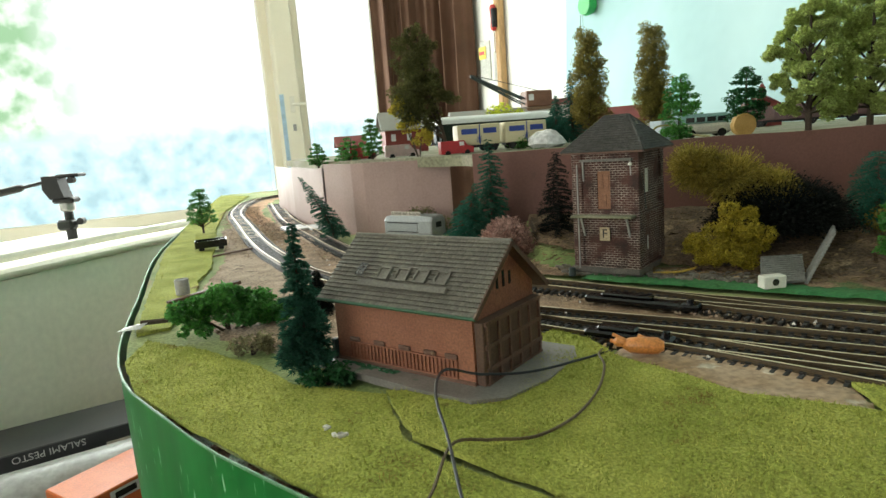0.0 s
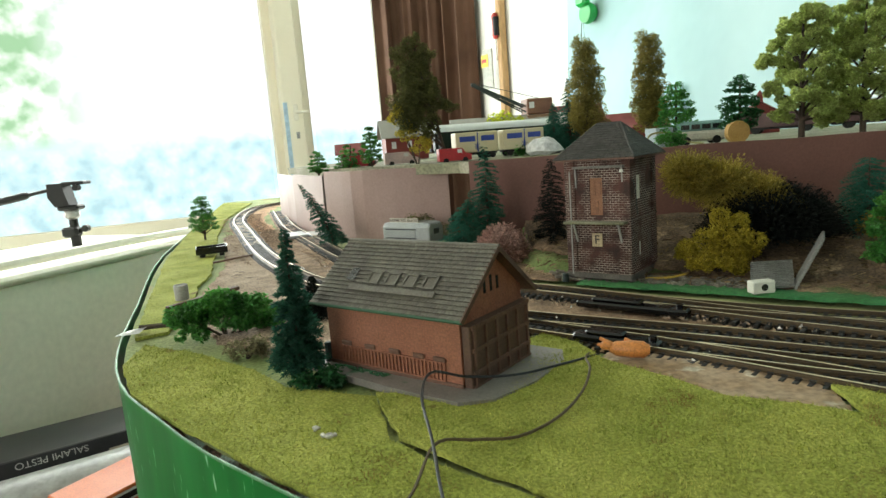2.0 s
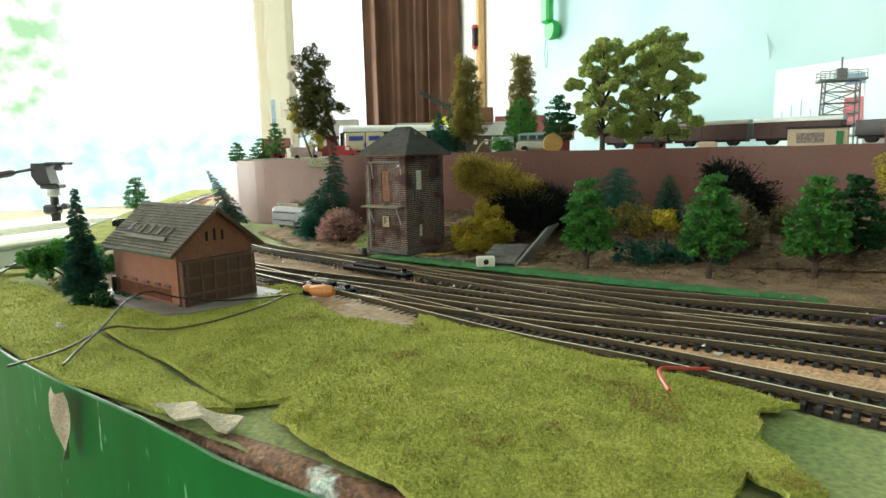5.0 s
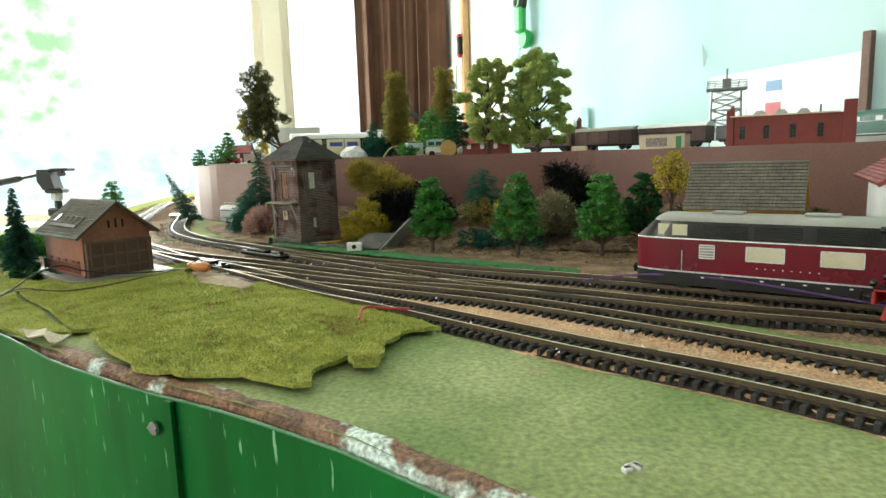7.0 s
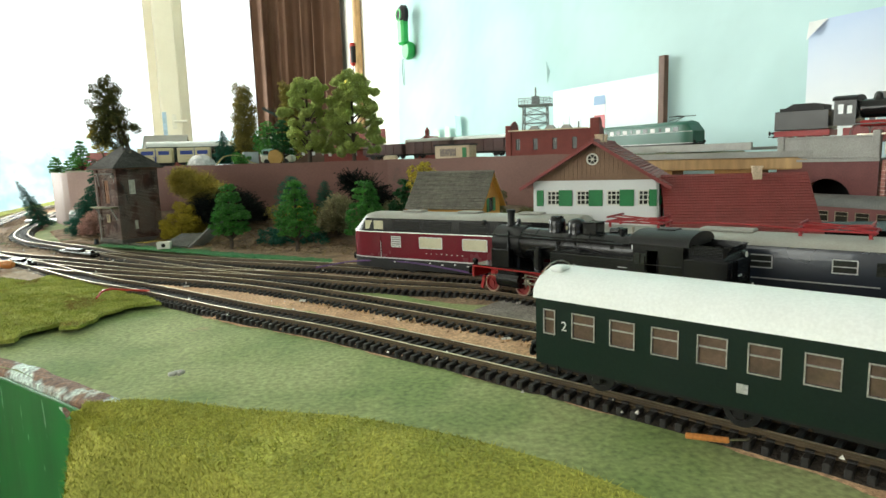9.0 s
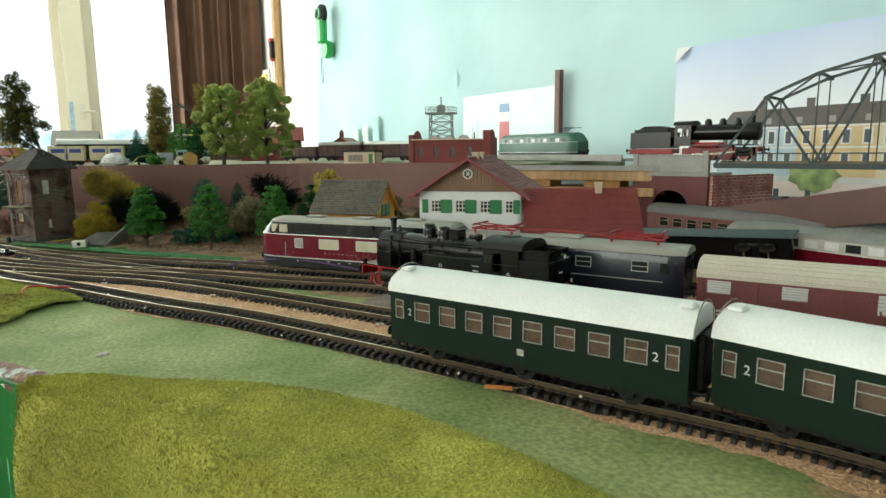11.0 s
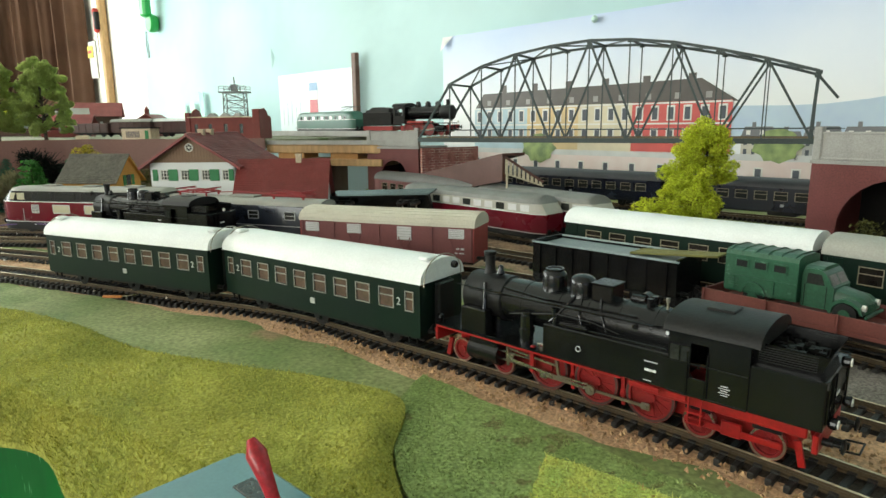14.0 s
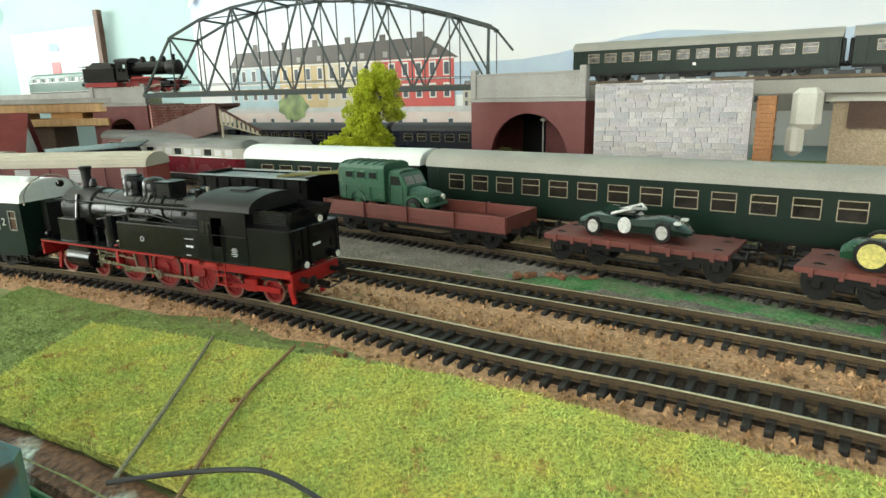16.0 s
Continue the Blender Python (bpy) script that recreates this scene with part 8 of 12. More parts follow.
flat_wagon(F3 @ pose(0.008, 0, 0) @ Matrix.Diagonal((1, 1.02, 1.30, 1)), 0.092, "flat oxide red wagon carrying a green vintage car", 0)


def lorry():
    s = thing("toy_lorry", F1 @ pose(-0.025, 0, 0.0128, 0, 0, 0) @ Matrix.Diagonal((1.05, 1.05, 1.08, 1)), "dull green toy army lorry with box body on the wagon", "lorry")
    gm = mat("dull army green", (0.030, 0.105, 0.058), (0.024, 0.082, 0.045), 60, 0.33, bump=0.2, vary=0.2, spots=(0.10, 0.19, 0.13), spot_scale=160, spot_at=0.66)
    b = part("box_body", G().prism([(-0.0108, 0.0062), (0.0108, 0.0062), (0.0113, 0.0075), (0.0113, 0.0242), (0.0104, 0.0262), (0.0060, 0.0272), (-0.0060, 0.0272), (-0.0104, 0.0262), (-0.0113, 0.0242), (-0.0113, 0.0075)], 0.0345, "x", -0.0300), gm, s)
    for i in range(6):
        part("rib", G().prism([(0.0112, 0.0240), (0.0107, 0.0266), (0.0062, 0.0277), (-0.0062, 0.0277), (-0.0107, 0.0266), (-0.0112, 0.0240)], 0.0006, "x", -0.0285 + i * 0.0061), gm, b)
    for side in (-1, 1):
        y = side * 0.0115
        for x in (-0.0215, -0.0125, -0.0035):
            f = part("box_window", G().box(0.0066, 0.0005, 0.0044, x, y, 0.0182, c=0.0001), gm, b)
            part("pane", G().box(0.0052, 0.0003, 0.0030, x, y + side * 0.0003, 0.0189), DARK_GLASS, f)
        part("locker_line", G().box(0.034, 0.0006, 0.0006, -0.0128, y, 0.0138), gm, b)
        part("locker_line", G().box(0.0005, 0.0006, 0.0066, -0.0060, y, 0.0072).box(0.0005, 0.0006, 0.0066, -0.0250, y, 0.0072), gm, b)
        for k in range(4):
            part("louvre", G().box(0.0050, 0.0007, 0.0004, -0.0285 + 0.0032, y, 0.0090 + k * 0.0011), gm, b)
        part("wheel_arch", G().prism([(-0.0218, 0.0062), (-0.0206, 0.0096), (-0.0182, 0.0116), (-0.0155, 0.0122), (-0.0128, 0.0116), (-0.0104, 0.0096), (-0.0092, 0.0062), (-0.0102, 0.0062), (-0.0112, 0.0090), (-0.0132, 0.0107), (-0.0155, 0.0113), (-0.0178, 0.0107), (-0.0198, 0.0090), (-0.0208, 0.0062)], 0.0014, "y", y - 0.0007), gm, b)
    # rounded cab with a raked windscreen, sloping bonnet and full wings
    part("cab", G().prism([(0.0056, 0.0052), (0.0190, 0.0052), (0.0190, 0.0152), (0.0182, 0.0160), (0.0156, 0.0205), (0.0142, 0.0218), (0.0122, 0.0226), (0.0080, 0.0226), (0.0062, 0.0218), (0.0056, 0.0200)], 0.0186, "y", -0.0093), gm, s)
    part("cab_roof", G().prism([(-0.0093, 0.0212), (0.0093, 0.0212), (0.0084, 0.0228), (0.0056, 0.0236), (-0.0056, 0.0236), (-0.0084, 0.0228)], 0.0076, "x", 0.0062), gm, s)
    for k in (-1, 1):
        part("windscreen", G().add([(0.0184, k * 0.0006, 0.0161), (0.0184, k * 0.0082, 0.0161), (0.0160, k * 0.0078, 0.0203), (0.0160, k * 0.0006, 0.0203)], [(0, 1, 2, 3) if k > 0 else (3, 2, 1, 0)]), LOUVRE, s, "scratched windscreen pane")
    for side in (-1, 1):
        part("side_window", G().prism([(0.0076, 0.0158), (0.0152, 0.0158), (0.0136, 0.0205), (0.0080, 0.0205)], 0.0003, "y", side * 0.0094 - 0.00015), DARK_GLASS, s)
        part("door_line", G().box(0.0003, 0.0003, 0.0098, 0.0070, side * 0.0094, 0.0056).box(0.0003, 0.0003, 0.0098, 0.0162, side * 0.0094, 0.0056), DARK_GLASS, s)
    nose = [(0.0, 1.0, 0.0148), (0.0035, 0.97, 0.0143), (0.0070, 0.90, 0.0135), (0.0100, 0.80, 0.0122), (0.0122, 0.66, 0.0102), (0.0130, 0.58, 0.0060)]
    vs, fs = [], []
    for dx, wd, zt in nose:
        hw = 0.0076 * wd
        vs += [(0.0186 + dx, y * hw, 0.0056 + (zt - 0.0056) * q) for y, q in ((-1, 0), (-1, 0.62), (-0.84, 0.88), (-0.45, 0.99), (0.0, 1.0), (0.45, 0.99), (0.84, 0.88), (1, 0.62), (1, 0))]
    for a in range(len(nose) - 1):
        for c in range(8):
            fs.append((a * 9 + c, (a + 1) * 9 + c, (a + 1) * 9 + c + 1, a * 9 + c + 1))
    fs.append(tuple(range((len(nose) - 1) * 9, len(nose) * 9)))
    part("bonnet", G().add(vs, fs), gm, s, smooth=True)
    g = part("grille", G().box(0.0006, 0.0080, 0.0040, 0.0316, 0, 0.0060), gm, s)
    for k in range(5):
        part("bar", G().box(0.0008, 0.0005, 0.0038, 0.0319, -0.0030 + k * 0.0015, 0.0061), gm, g)
    part("bumper", G().box(0.0014, 0.0200, 0.0016, 0.0326, 0, 0.0044, c=0.0004), gm, s)
    for side in (-1, 1):
        part("mudguard", G().prism([(0.0175, 0.0046), (0.0180, 0.0078), (0.0202, 0.0104), (0.0236, 0.0118), (0.0272, 0.0112), (0.0302, 0.0092), (0.0316, 0.0060), (0.0308, 0.0060), (0.0290, 0.0084), (0.0266, 0.0098), (0.0238, 0.0102), (0.0212, 0.0092), (0.0194, 0.0072), (0.0190, 0.0046)], 0.0046, "y", side * 0.0082 - 0.0023), gm, s, smooth=False)
        part("headlamp", G().cyl(0.0014, 0.0015, 0.0304, side * 0.0078, 0.0088, axis="x", n=12), LAMP_WHITE, s)
        for x in (0.0245, -0.0155):
            w = part("wheel", G().lathe([(0.0030, -0.0016), (0.0048, -0.0014), (0.0050, 0), (0.0048, 0.0014), (0.0030, 0.0016)], x, side * 0.0092, 0.0050, axis="y", n=18), BLACK_MATT, s)
            part("hub", G().cyl(0.0024, 0.0006, x, side * 0.0092 + (0.0016 if side > 0 else -0.0022), 0.0050, axis="y", n=12), gm, w)


lorry()


def open_car(m, length, body, label, wheel_mat, racing):
    s = thing("toy_car", m, label, "car", "toy cars")
    L, W = length, length * 0.36
    sec = []
    if racing:
        prof = [(-0.50, 0.30, 0.20), (-0.46, 0.66, 0.28), (-0.38, 0.90, 0.35), (-0.28, 0.98, 0.39), (-0.14, 0.97, 0.38), (0.0, 0.94, 0.35), (0.12, 0.96, 0.37), (0.26, 1.0, 0.40), (0.38, 0.90, 0.33), (0.46, 0.62, 0.24), (0.50, 0.30, 0.17)]
    else:
        prof = [(-0.50, 0.60, 0.30), (-0.44, 0.80, 0.42), (-0.25, 0.85, 0.46), (0.0, 0.80, 0.44), (0.15, 0.70, 0.48), (0.44, 0.55, 0.46), (0.50, 0.45, 0.44)]
    for x, w, h in prof:
        y, z = W / 2 * w, W * h * 1.15
        z0 = W * 0.14
        sec.append([(x * L, -y * 0.9, z0), (x * L, -y, z0 + (z - z0) * 0.5), (x * L, -y * 0.75, z0 + (z - z0) * 0.9), (x * L, 0, z), (x * L, y * 0.75, z0 + (z - z0) * 0.9), (x * L, y, z0 + (z - z0) * 0.5), (x * L, y * 0.9, z0)])
    loft(sec, body, s, "body")
    r = W * (0.20 if racing else 0.30)
    for x in (-0.30 * L, 0.30 * L):
        for side in (-1, 1):
            w = part("wheel", G().cyl(r, W * 0.12, x, side * W * (0.46 if racing else 0.52) - W * 0.06, r, axis="y", n=20), BLACK_MATT, s)
            part("hub", G().cyl(r * (0.66 if racing else 0.78), W * 0.13, x, side * W * (0.46 if racing else 0.52) - W * 0.065, r, axis="y", n=18), wheel_mat, w)
    ws = mat("silver trim", (0.70, 0.71, 0.70), rough=0.3, metal=0.3, bump=0)
    if racing:
        part("windscreen", G().tube([(-0.16 * L, -0.34 * W, 0.46 * W), (0.02 * L, -0.34 * W, 0.60 * W), (0.10 * L, 0, 0.56 * W), (0.02 * L, 0.34 * W, 0.60 * W), (-0.16 * L, 0.34 * W, 0.46 * W)], W * 0.03, 6), ws, s, "silver screen frame")
        part("cockpit", G().box(L * 0.16, W * 0.5, W * 0.05, -0.06 * L, 0, W * 0.44), DARK_GLASS, s)
        part("head_fairing", G().prism([(-0.44 * L, 0.34 * W), (-0.14 * L, 0.42 * W), (-0.15 * L, 0.56 * W), (-0.22 * L, 0.57 * W)], W * 0.12, "y", W * 0.08), body, s)
        for side in (-1, 1):
            part("roundel", G().cyl(W * 0.16, W * 0.02, -0.02 * L, side * W * 0.485 - W * 0.01, W * 0.27, axis="y", n=20), WHITE_MARK, s, "white roundel")
        part("lamp_cover", G().box(L * 0.06, W * 0.16, W * 0.06, 0.40 * L, -W * 0.28, W * 0.34, c=0.0004).box(L * 0.06, W * 0.16, W * 0.06, 0.40 * L, W * 0.28, W * 0.34, c=0.0004), WHITE_MARK, s)
    else:
        part("bonnet_straps", G().box(L * 0.02, W * 0.6, W * 0.04, 0.2 * L, 0, W * 0.50).box(L * 0.02, W * 0.5, W * 0.04, 0.34 * L, 0, W * 0.50), ws, s)
        part("windscreen", G().box(L * 0.01, W * 0.6, W * 0.2, 0.08 * L, 0, W * 0.5), ws, s)
        part("seat", G().box(L * 0.16, W * 0.6, W * 0.14, -0.12 * L, 0, W * 0.46, c=0.0006), mat("dark green seat", (0.02, 0.08, 0.04), rough=0.6), s)


open_car(F2 @ pose(0.004, 0, 0.0141, 0, 0, 0) @ Matrix.Diagonal((1.02, 1.0, 1.22, 1)), 0.053, mat("dark racing green", (0.008, 0.030, 0.022), (0.006, 0.022, 0.016), 40, 0.2, coat=0.5, bump=0, vary=0.1), "dark green toy racing car with white roundels on a wagon", SILVER, True)
open_car(F3 @ pose(0.002, 0, 0.0141, 0, 0, 0), 0.055, mat("vintage green", (0.006, 0.050, 0.018), (0.005, 0.04, 0.014), 40, 0.3, coat=0.3, bump=0, vary=0.1), "green toy vintage car with yellow wheels on a wagon", mat("yellow wheel disc", (0.62, 0.55, 0.16), rough=0.5, bump=0), False)

GLASS_DIM = mat("dark coach window", (0.014, 0.013, 0.011), (0.034, 0.028, 0.023), 90, 0.08, bump=0, vary=0.1)
# long coaches on the yard track
def long_coach(m, label, roof, n=12, L=0.262, vents=0, pane=None, wall=None):
    p = (L - 0.03) / n
    wins = [(-L / 2 + 0.015 + i * p + p * 0.18, -L / 2 + 0.015 + i * p + p * 0.18 + p * 0.62) for i in range(n)]
    return coach("railway_coach", m, L, wins, roof, label, frame_mat=mat("bronze window frame", (0.42, 0.36, 0.25), rough=0.4, metal=0.4, bump=0), pane=pane or GLASS_DIM, wall_mat=wall, group="long coaches", vents=vents)


_c = along(T5, (0.885, -0.190))
long_coach(on_line(T5, _c + 0.085, 0.10), "dark green coach with pale roof on the yard track", ROOF_WHITE, 7, 0.165)
long_coach(on_line(T5, _c + 0.085 + 0.085 + 0.138, 0.17), "long dark green coach with stone grey roof", ROOF_GREY, 13, 0.265, 12)
long_coach(on_line(T5, _c + 0.085 + 0.085 + 0.138 + 0.272, 0.17), "long dark green coach with stone grey roof at the far end", ROOF_GREY, 13, 0.265, 12)

# ---- trees and bushes ----
def leaf_mat(name, c1, c2, rough=0.7, thin=0.35):
    m = mat(name, c1, c2, 45, rough, bump=0, vary=0.2, fine=500, island=True, random_value=0.38, spec=0.25, trans=0.0)
    n, l = m.node_tree.nodes, m.node_tree.links
    b = n["Principled BSDF"]
    through_leaf = n.new("ShaderNodeBsdfTranslucent")
    l.new(b.inputs["Base Color"].links[0].from_socket, through_leaf.inputs["Color"])
    mix = n.new("ShaderNodeMixShader")
    mix.inputs[0].default_value = thin
    l.new(b.outputs[0], mix.inputs[1])
    l.new(through_leaf.outputs[0], mix.inputs[2])
    l.new(mix.outputs[0], n["Material Output"].inputs["Surface"])
    return m


L_PLASTIC = leaf_mat("bright plastic leaf", (0.095, 0.30, 0.055), (0.045, 0.18, 0.034), 0.42)
L_DARK = leaf_mat("dark plastic leaf", (0.03, 0.13, 0.04), (0.02, 0.085, 0.028), 0.5)
L_FIR = leaf_mat("dark blue green needle", (0.022, 0.085, 0.055), (0.034, 0.12, 0.075))
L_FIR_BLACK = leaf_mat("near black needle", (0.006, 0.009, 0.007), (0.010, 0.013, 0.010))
L_OLIVE = leaf_mat("olive foam leaf", (0.60, 0.68, 0.25), (0.42, 0.50, 0.16), thin=0.6)
L_OLIVE_DARK = leaf_mat("dark olive foam leaf", (0.14, 0.14, 0.045), (0.08, 0.085, 0.026))
L_BROWN = leaf_mat("brown olive leaf", (0.20, 0.165, 0.04), (0.30, 0.25, 0.06), thin=0.45)
L_YELLOW = leaf_mat("mustard foam leaf", (0.52, 0.42, 0.05), (0.37, 0.30, 0.035))
L_LIME = leaf_mat("lime foam leaf", (0.66, 0.70, 0.06), (0.50, 0.56, 0.05))
L_GOLD = leaf_mat("golden olive brush", (0.42, 0.32, 0.06), (0.25, 0.21, 0.045))
L_PINK = leaf_mat("dusty pink brown twig", (0.52, 0.34, 0.29), (0.36, 0.20, 0.16))
L_BEIGE = leaf_mat("beige olive dried leaf", (0.30, 0.27, 0.15), (0.19, 0.18, 0.09))
L_TEAL = leaf_mat("teal needle", (0.03, 0.14, 0.095), (0.02, 0.10, 0.065))
BARK = mat("brown bark", (0.075, 0.052, 0.035), (0.05, 0.036, 0.026), 90, 0.85, bump=0.6, fine=900)


def leaf_cloud(P, size, rng, material, name, flat=0.6):
    """Small folded leaves at the points P."""
    m = len(P)
    n = rng.normal(0, 1, (m, 3))
    n[:, 2] = np.abs(n[:, 2]) + flat
    n /= np.linalg.norm(n, axis=1)[:, None]
    t = np.cross(n, rng.normal(0, 1, (m, 3)))
    t /= np.linalg.norm(t, axis=1)[:, None] + 1e-9
    b = np.cross(n, t)
    s = (size * rng.uniform(0.6, 1.3, m))[:, None]
    v = np.stack([P - t * s, P - b * s * 0.5 + n * s * 0.25, P + t * s, P + b * s * 0.5 + n * s * 0.25], 1)
    return raw_mesh(name, v.reshape(-1, 3), 4, material)


def blob_points(blobs, count, rng, shell=0.55):
    """Points in the outer part of rough balls (x, y, z, rx, ry, rz)."""
    B = np.array(blobs)
    w = B[:, 3] * B[:, 4] + B[:, 4] * B[:, 5]
    idx = rng.choice(len(B), count, p=w / w.sum())
    d = rng.normal(0, 1, (count, 3))
    d /= np.linalg.norm(d, axis=1)[:, None]
    r = rng.uniform(shell, 1.0, count) ** 0.6
    wob = 1 + 0.22 * np.sin(d[:, 0] * 7 + idx) * np.cos(d[:, 1] * 6 + idx * 2)
    return B[idx, :3] + d * B[idx, 3:6] * (r * wob)[:, None]


def clumped(blobs, seed, k=7, size=0.46):
    """Knobbly foam: smaller lumps over the surface of each clump."""
    r = random.Random(seed * 31 + 5)
    out = []
    for b in blobs:
        out.append((b[0], b[1], b[2], b[3] * 0.72, b[4] * 0.72, b[5] * 0.72))
        for i in range(k):
            a, c = r.uniform(0, 2 * math.pi), r.uniform(-0.75, 1.0)
            q = math.sqrt(max(0, 1 - c * c)) * 0.98
            s = b[3] * size * r.uniform(0.55, 1.35)
            out.append((b[0] + b[3] * q * math.cos(a), b[1] + b[4] * q * math.sin(a), b[2] + b[5] * c * 0.9, s, s, s * 0.85))
    return out


def tree(x, y, z, blobs, leaf, label, seed, count=3500, size=0.0016, trunk=0.0022, lean=(0, 0), name="model_tree", limbs=8, shell=0.45, group="model trees", bark=None, foam=False):
    """A tree whose crown is made of leaf clumps; blobs are relative to its foot."""
    rng = np.random.default_rng(seed)
    t = thing(name, pose(x, y, z), label, "tree", group)
    top = max(b[2] for b in blobs)
    P = [(0, 0, -0.003), (lean[0] * 0.3, lean[1] * 0.3, top * 0.3), (lean[0] * 0.7, lean[1] * 0.7, top * 0.65), (lean[0], lean[1], top)]
    part("trunk", G().tube(P, [trunk, trunk * 0.8, trunk * 0.55, trunk * 0.25], 8), bark or BARK, t, smooth=True)
    g = G()
    for b in blobs[:limbs * 2]:
        h = max(0.15, min(0.8, b[2] / top - 0.18))
        s = Vector((lean[0] * h, lean[1] * h, top * h))
        g.tube([s, s.lerp(Vector(b[:3]), 0.55) + Vector((0, 0, 0.001)), Vector(b[:3])], [trunk * 0.45, trunk * 0.32, trunk * 0.12], 5)
    part("branching", g, bark or BARK, t)
    if foam:
        blobs = clumped(blobs, seed)
    part("crown", leaf_cloud(blob_points(blobs, count, rng, shell), size, rng, leaf, "crown"), leaf, t)
    return t


def crown_blobs(h0, h1, w, n, seed, shape="round"):
    """A pile of clumps between two heights with an uneven outline."""
    r = random.Random(seed)
    out = []
    for i in range(n):
        u = (i + 0.5) / n
        z = h0 + (h1 - h0) * u
        if shape == "cone":
            R = w * (1 - u * 0.80)
        elif shape == "column":
            R = w * (0.55 + 0.45 * math.sin(math.pi * min(1, u * 1.15)) ** 0.5) * (1 - 0.35 * u)
        elif shape == "lobed":
            R = w * (0.45 + 0.60 * math.sin(math.pi * (0.15 + 0.72 * u)))
            a = i * 2.4 + r.uniform(-0.3, 0.3)
            d, s = R * r.uniform(0.45, 1.0) * (1 - 0.3 * u), w * r.uniform(0.19, 0.30)
            out.append((d * math.cos(a), d * math.sin(a), z, s * 1.15, s * 1.15, s * 0.75))
            continue
        elif shape == "poplar":
            R = w * (0.60 + 0.40 * (1 - u)) * min(1, 0.55 + 3 * u)
            a = i * 2.4
            out.append((R * 0.52 * math.cos(a), R * 0.52 * math.sin(a), z, R * 0.52, R * 0.52, R * 0.40))
            continue
        else:
            R = w * (0.35 + 0.65 * math.sin(math.pi * (0.12 + 0.80 * u)))
        a = i * 2.4 + r.uniform(-0.4, 0.4)
        d = R * r.uniform(0.25, 0.75)
        s = R * r.uniform(0.38, 0.58)
        out.append((d * math.cos(a), d * math.sin(a), z, s, s, s * 0.72))
    return out


def layered(h, w, seed, n=34):
    """Open tiers of small foliage plates, as on moulded plastic trees."""
    r = random.Random(seed)
    out = []
    tiers = 8 if n > 24 else 6
    for k in range(tiers):
        u = k / (tiers - 1)
        z = h * (0.30 + 0.66 * u)
        R = w * (0.80 + 0.28 * math.sin(math.pi * (0.2 + 0.6 * u))) * (1 - 0.72 * u ** 1.8)
        m = max(3, int(9 * R / w))
        for i in range(m):
            a = 2 * math.pi * (i + 0.5 * (k % 2)) / m + r.uniform(-0.25, 0.25)
            d = R * r.uniform(0.62, 0.98)
            s = w * r.uniform(0.20, 0.30)
            out.append((d * math.cos(a), d * math.sin(a), z + r.uniform(-1, 1) * h * 0.032 - 0.10 * d, s, s, s * 0.55))
        out.append((0, 0, z, R * 0.5, R * 0.5, h * 0.03))
    return out


def conifer(x, y, z, h, w, leaf, label, seed, lean=(0, 0), count=4200, droop=0.30, thick=0.00028, name="model_conifer", group="model conifers", power=0.9, base=0.08):
    """A bottle brush conifer: ragged drooping boughs set with thin needles round a twisted wire trunk."""
    rng = np.random.default_rng(seed)
    t = thing(name, pose(x, y, z), label, "conifer", group)
    P = [(lean[0] * u ** 1.4, lean[1] * u ** 1.4, h * u - 0.002) for u in (0, 0.25, 0.5, 0.75, 1)]
    part("trunk", G().tube(P, [w * 0.07 + 0.0006, w * 0.06 + 0.0005, w * 0.05 + 0.0004, 0.0005, 0.0003], 7), BARK, t)
    nb = 120
    ub = base + (1 - base) * (np.arange(nb) + rng.uniform(-0.8, 0.8, nb)) / nb
    ub = np.clip(ub, base, 0.995)
    pb = np.arange(nb) * 2.39996 + rng.uniform(-0.5, 0.5, nb)
    tier = 0.74 + 0.30 * np.abs(np.sin(ub * 17 + 0.7 * seed))
    Rb = (w * (1 - ub) ** power * tier * rng.uniform(0.70, 1.15, nb)) + 0.0016
    k = rng.choice(nb, count * 3, p=(Rb + 0.002) / (Rb + 0.002).sum())
    n2 = count * 3
    q = rng.uniform(0.05, 1.0, n2)
    u, ph = ub[k], pb[k] + rng.normal(0, 0.16, n2)
    core = np.stack([lean[0] * u ** 1.4, lean[1] * u ** 1.4, h * u], 1)
    dr = droop + rng.normal(0, 0.05, n2)
    a = core + np.stack([np.cos(ph) * q, np.sin(ph) * q, -dr * q ** 1.5 + 0.12 * q], 1) * Rb[k][:, None]
    ph2 = ph + rng.normal(0, 0.75, n2)
    ln = (0.0030 + 0.05 * w) * rng.uniform(0.6, 1.25, n2) * (1.05 - 0.75 * u)
    d = np.stack([np.cos(ph2), np.sin(ph2), rng.uniform(-0.75, 0.75, n2)], 1)
    tip = a + d * ln[:, None]
    side = np.cross(d, rng.normal(0, 1, (n2, 3)))
    side *= (thick * rng.uniform(0.5, 1.5, n2) / (np.linalg.norm(side, axis=1) + 1e-9))[:, None]
    part("foliage", raw_mesh("foliage", np.stack([a - side, a + side, tip], 1).reshape(-1, 3), 3, leaf), leaf, t)
    return t


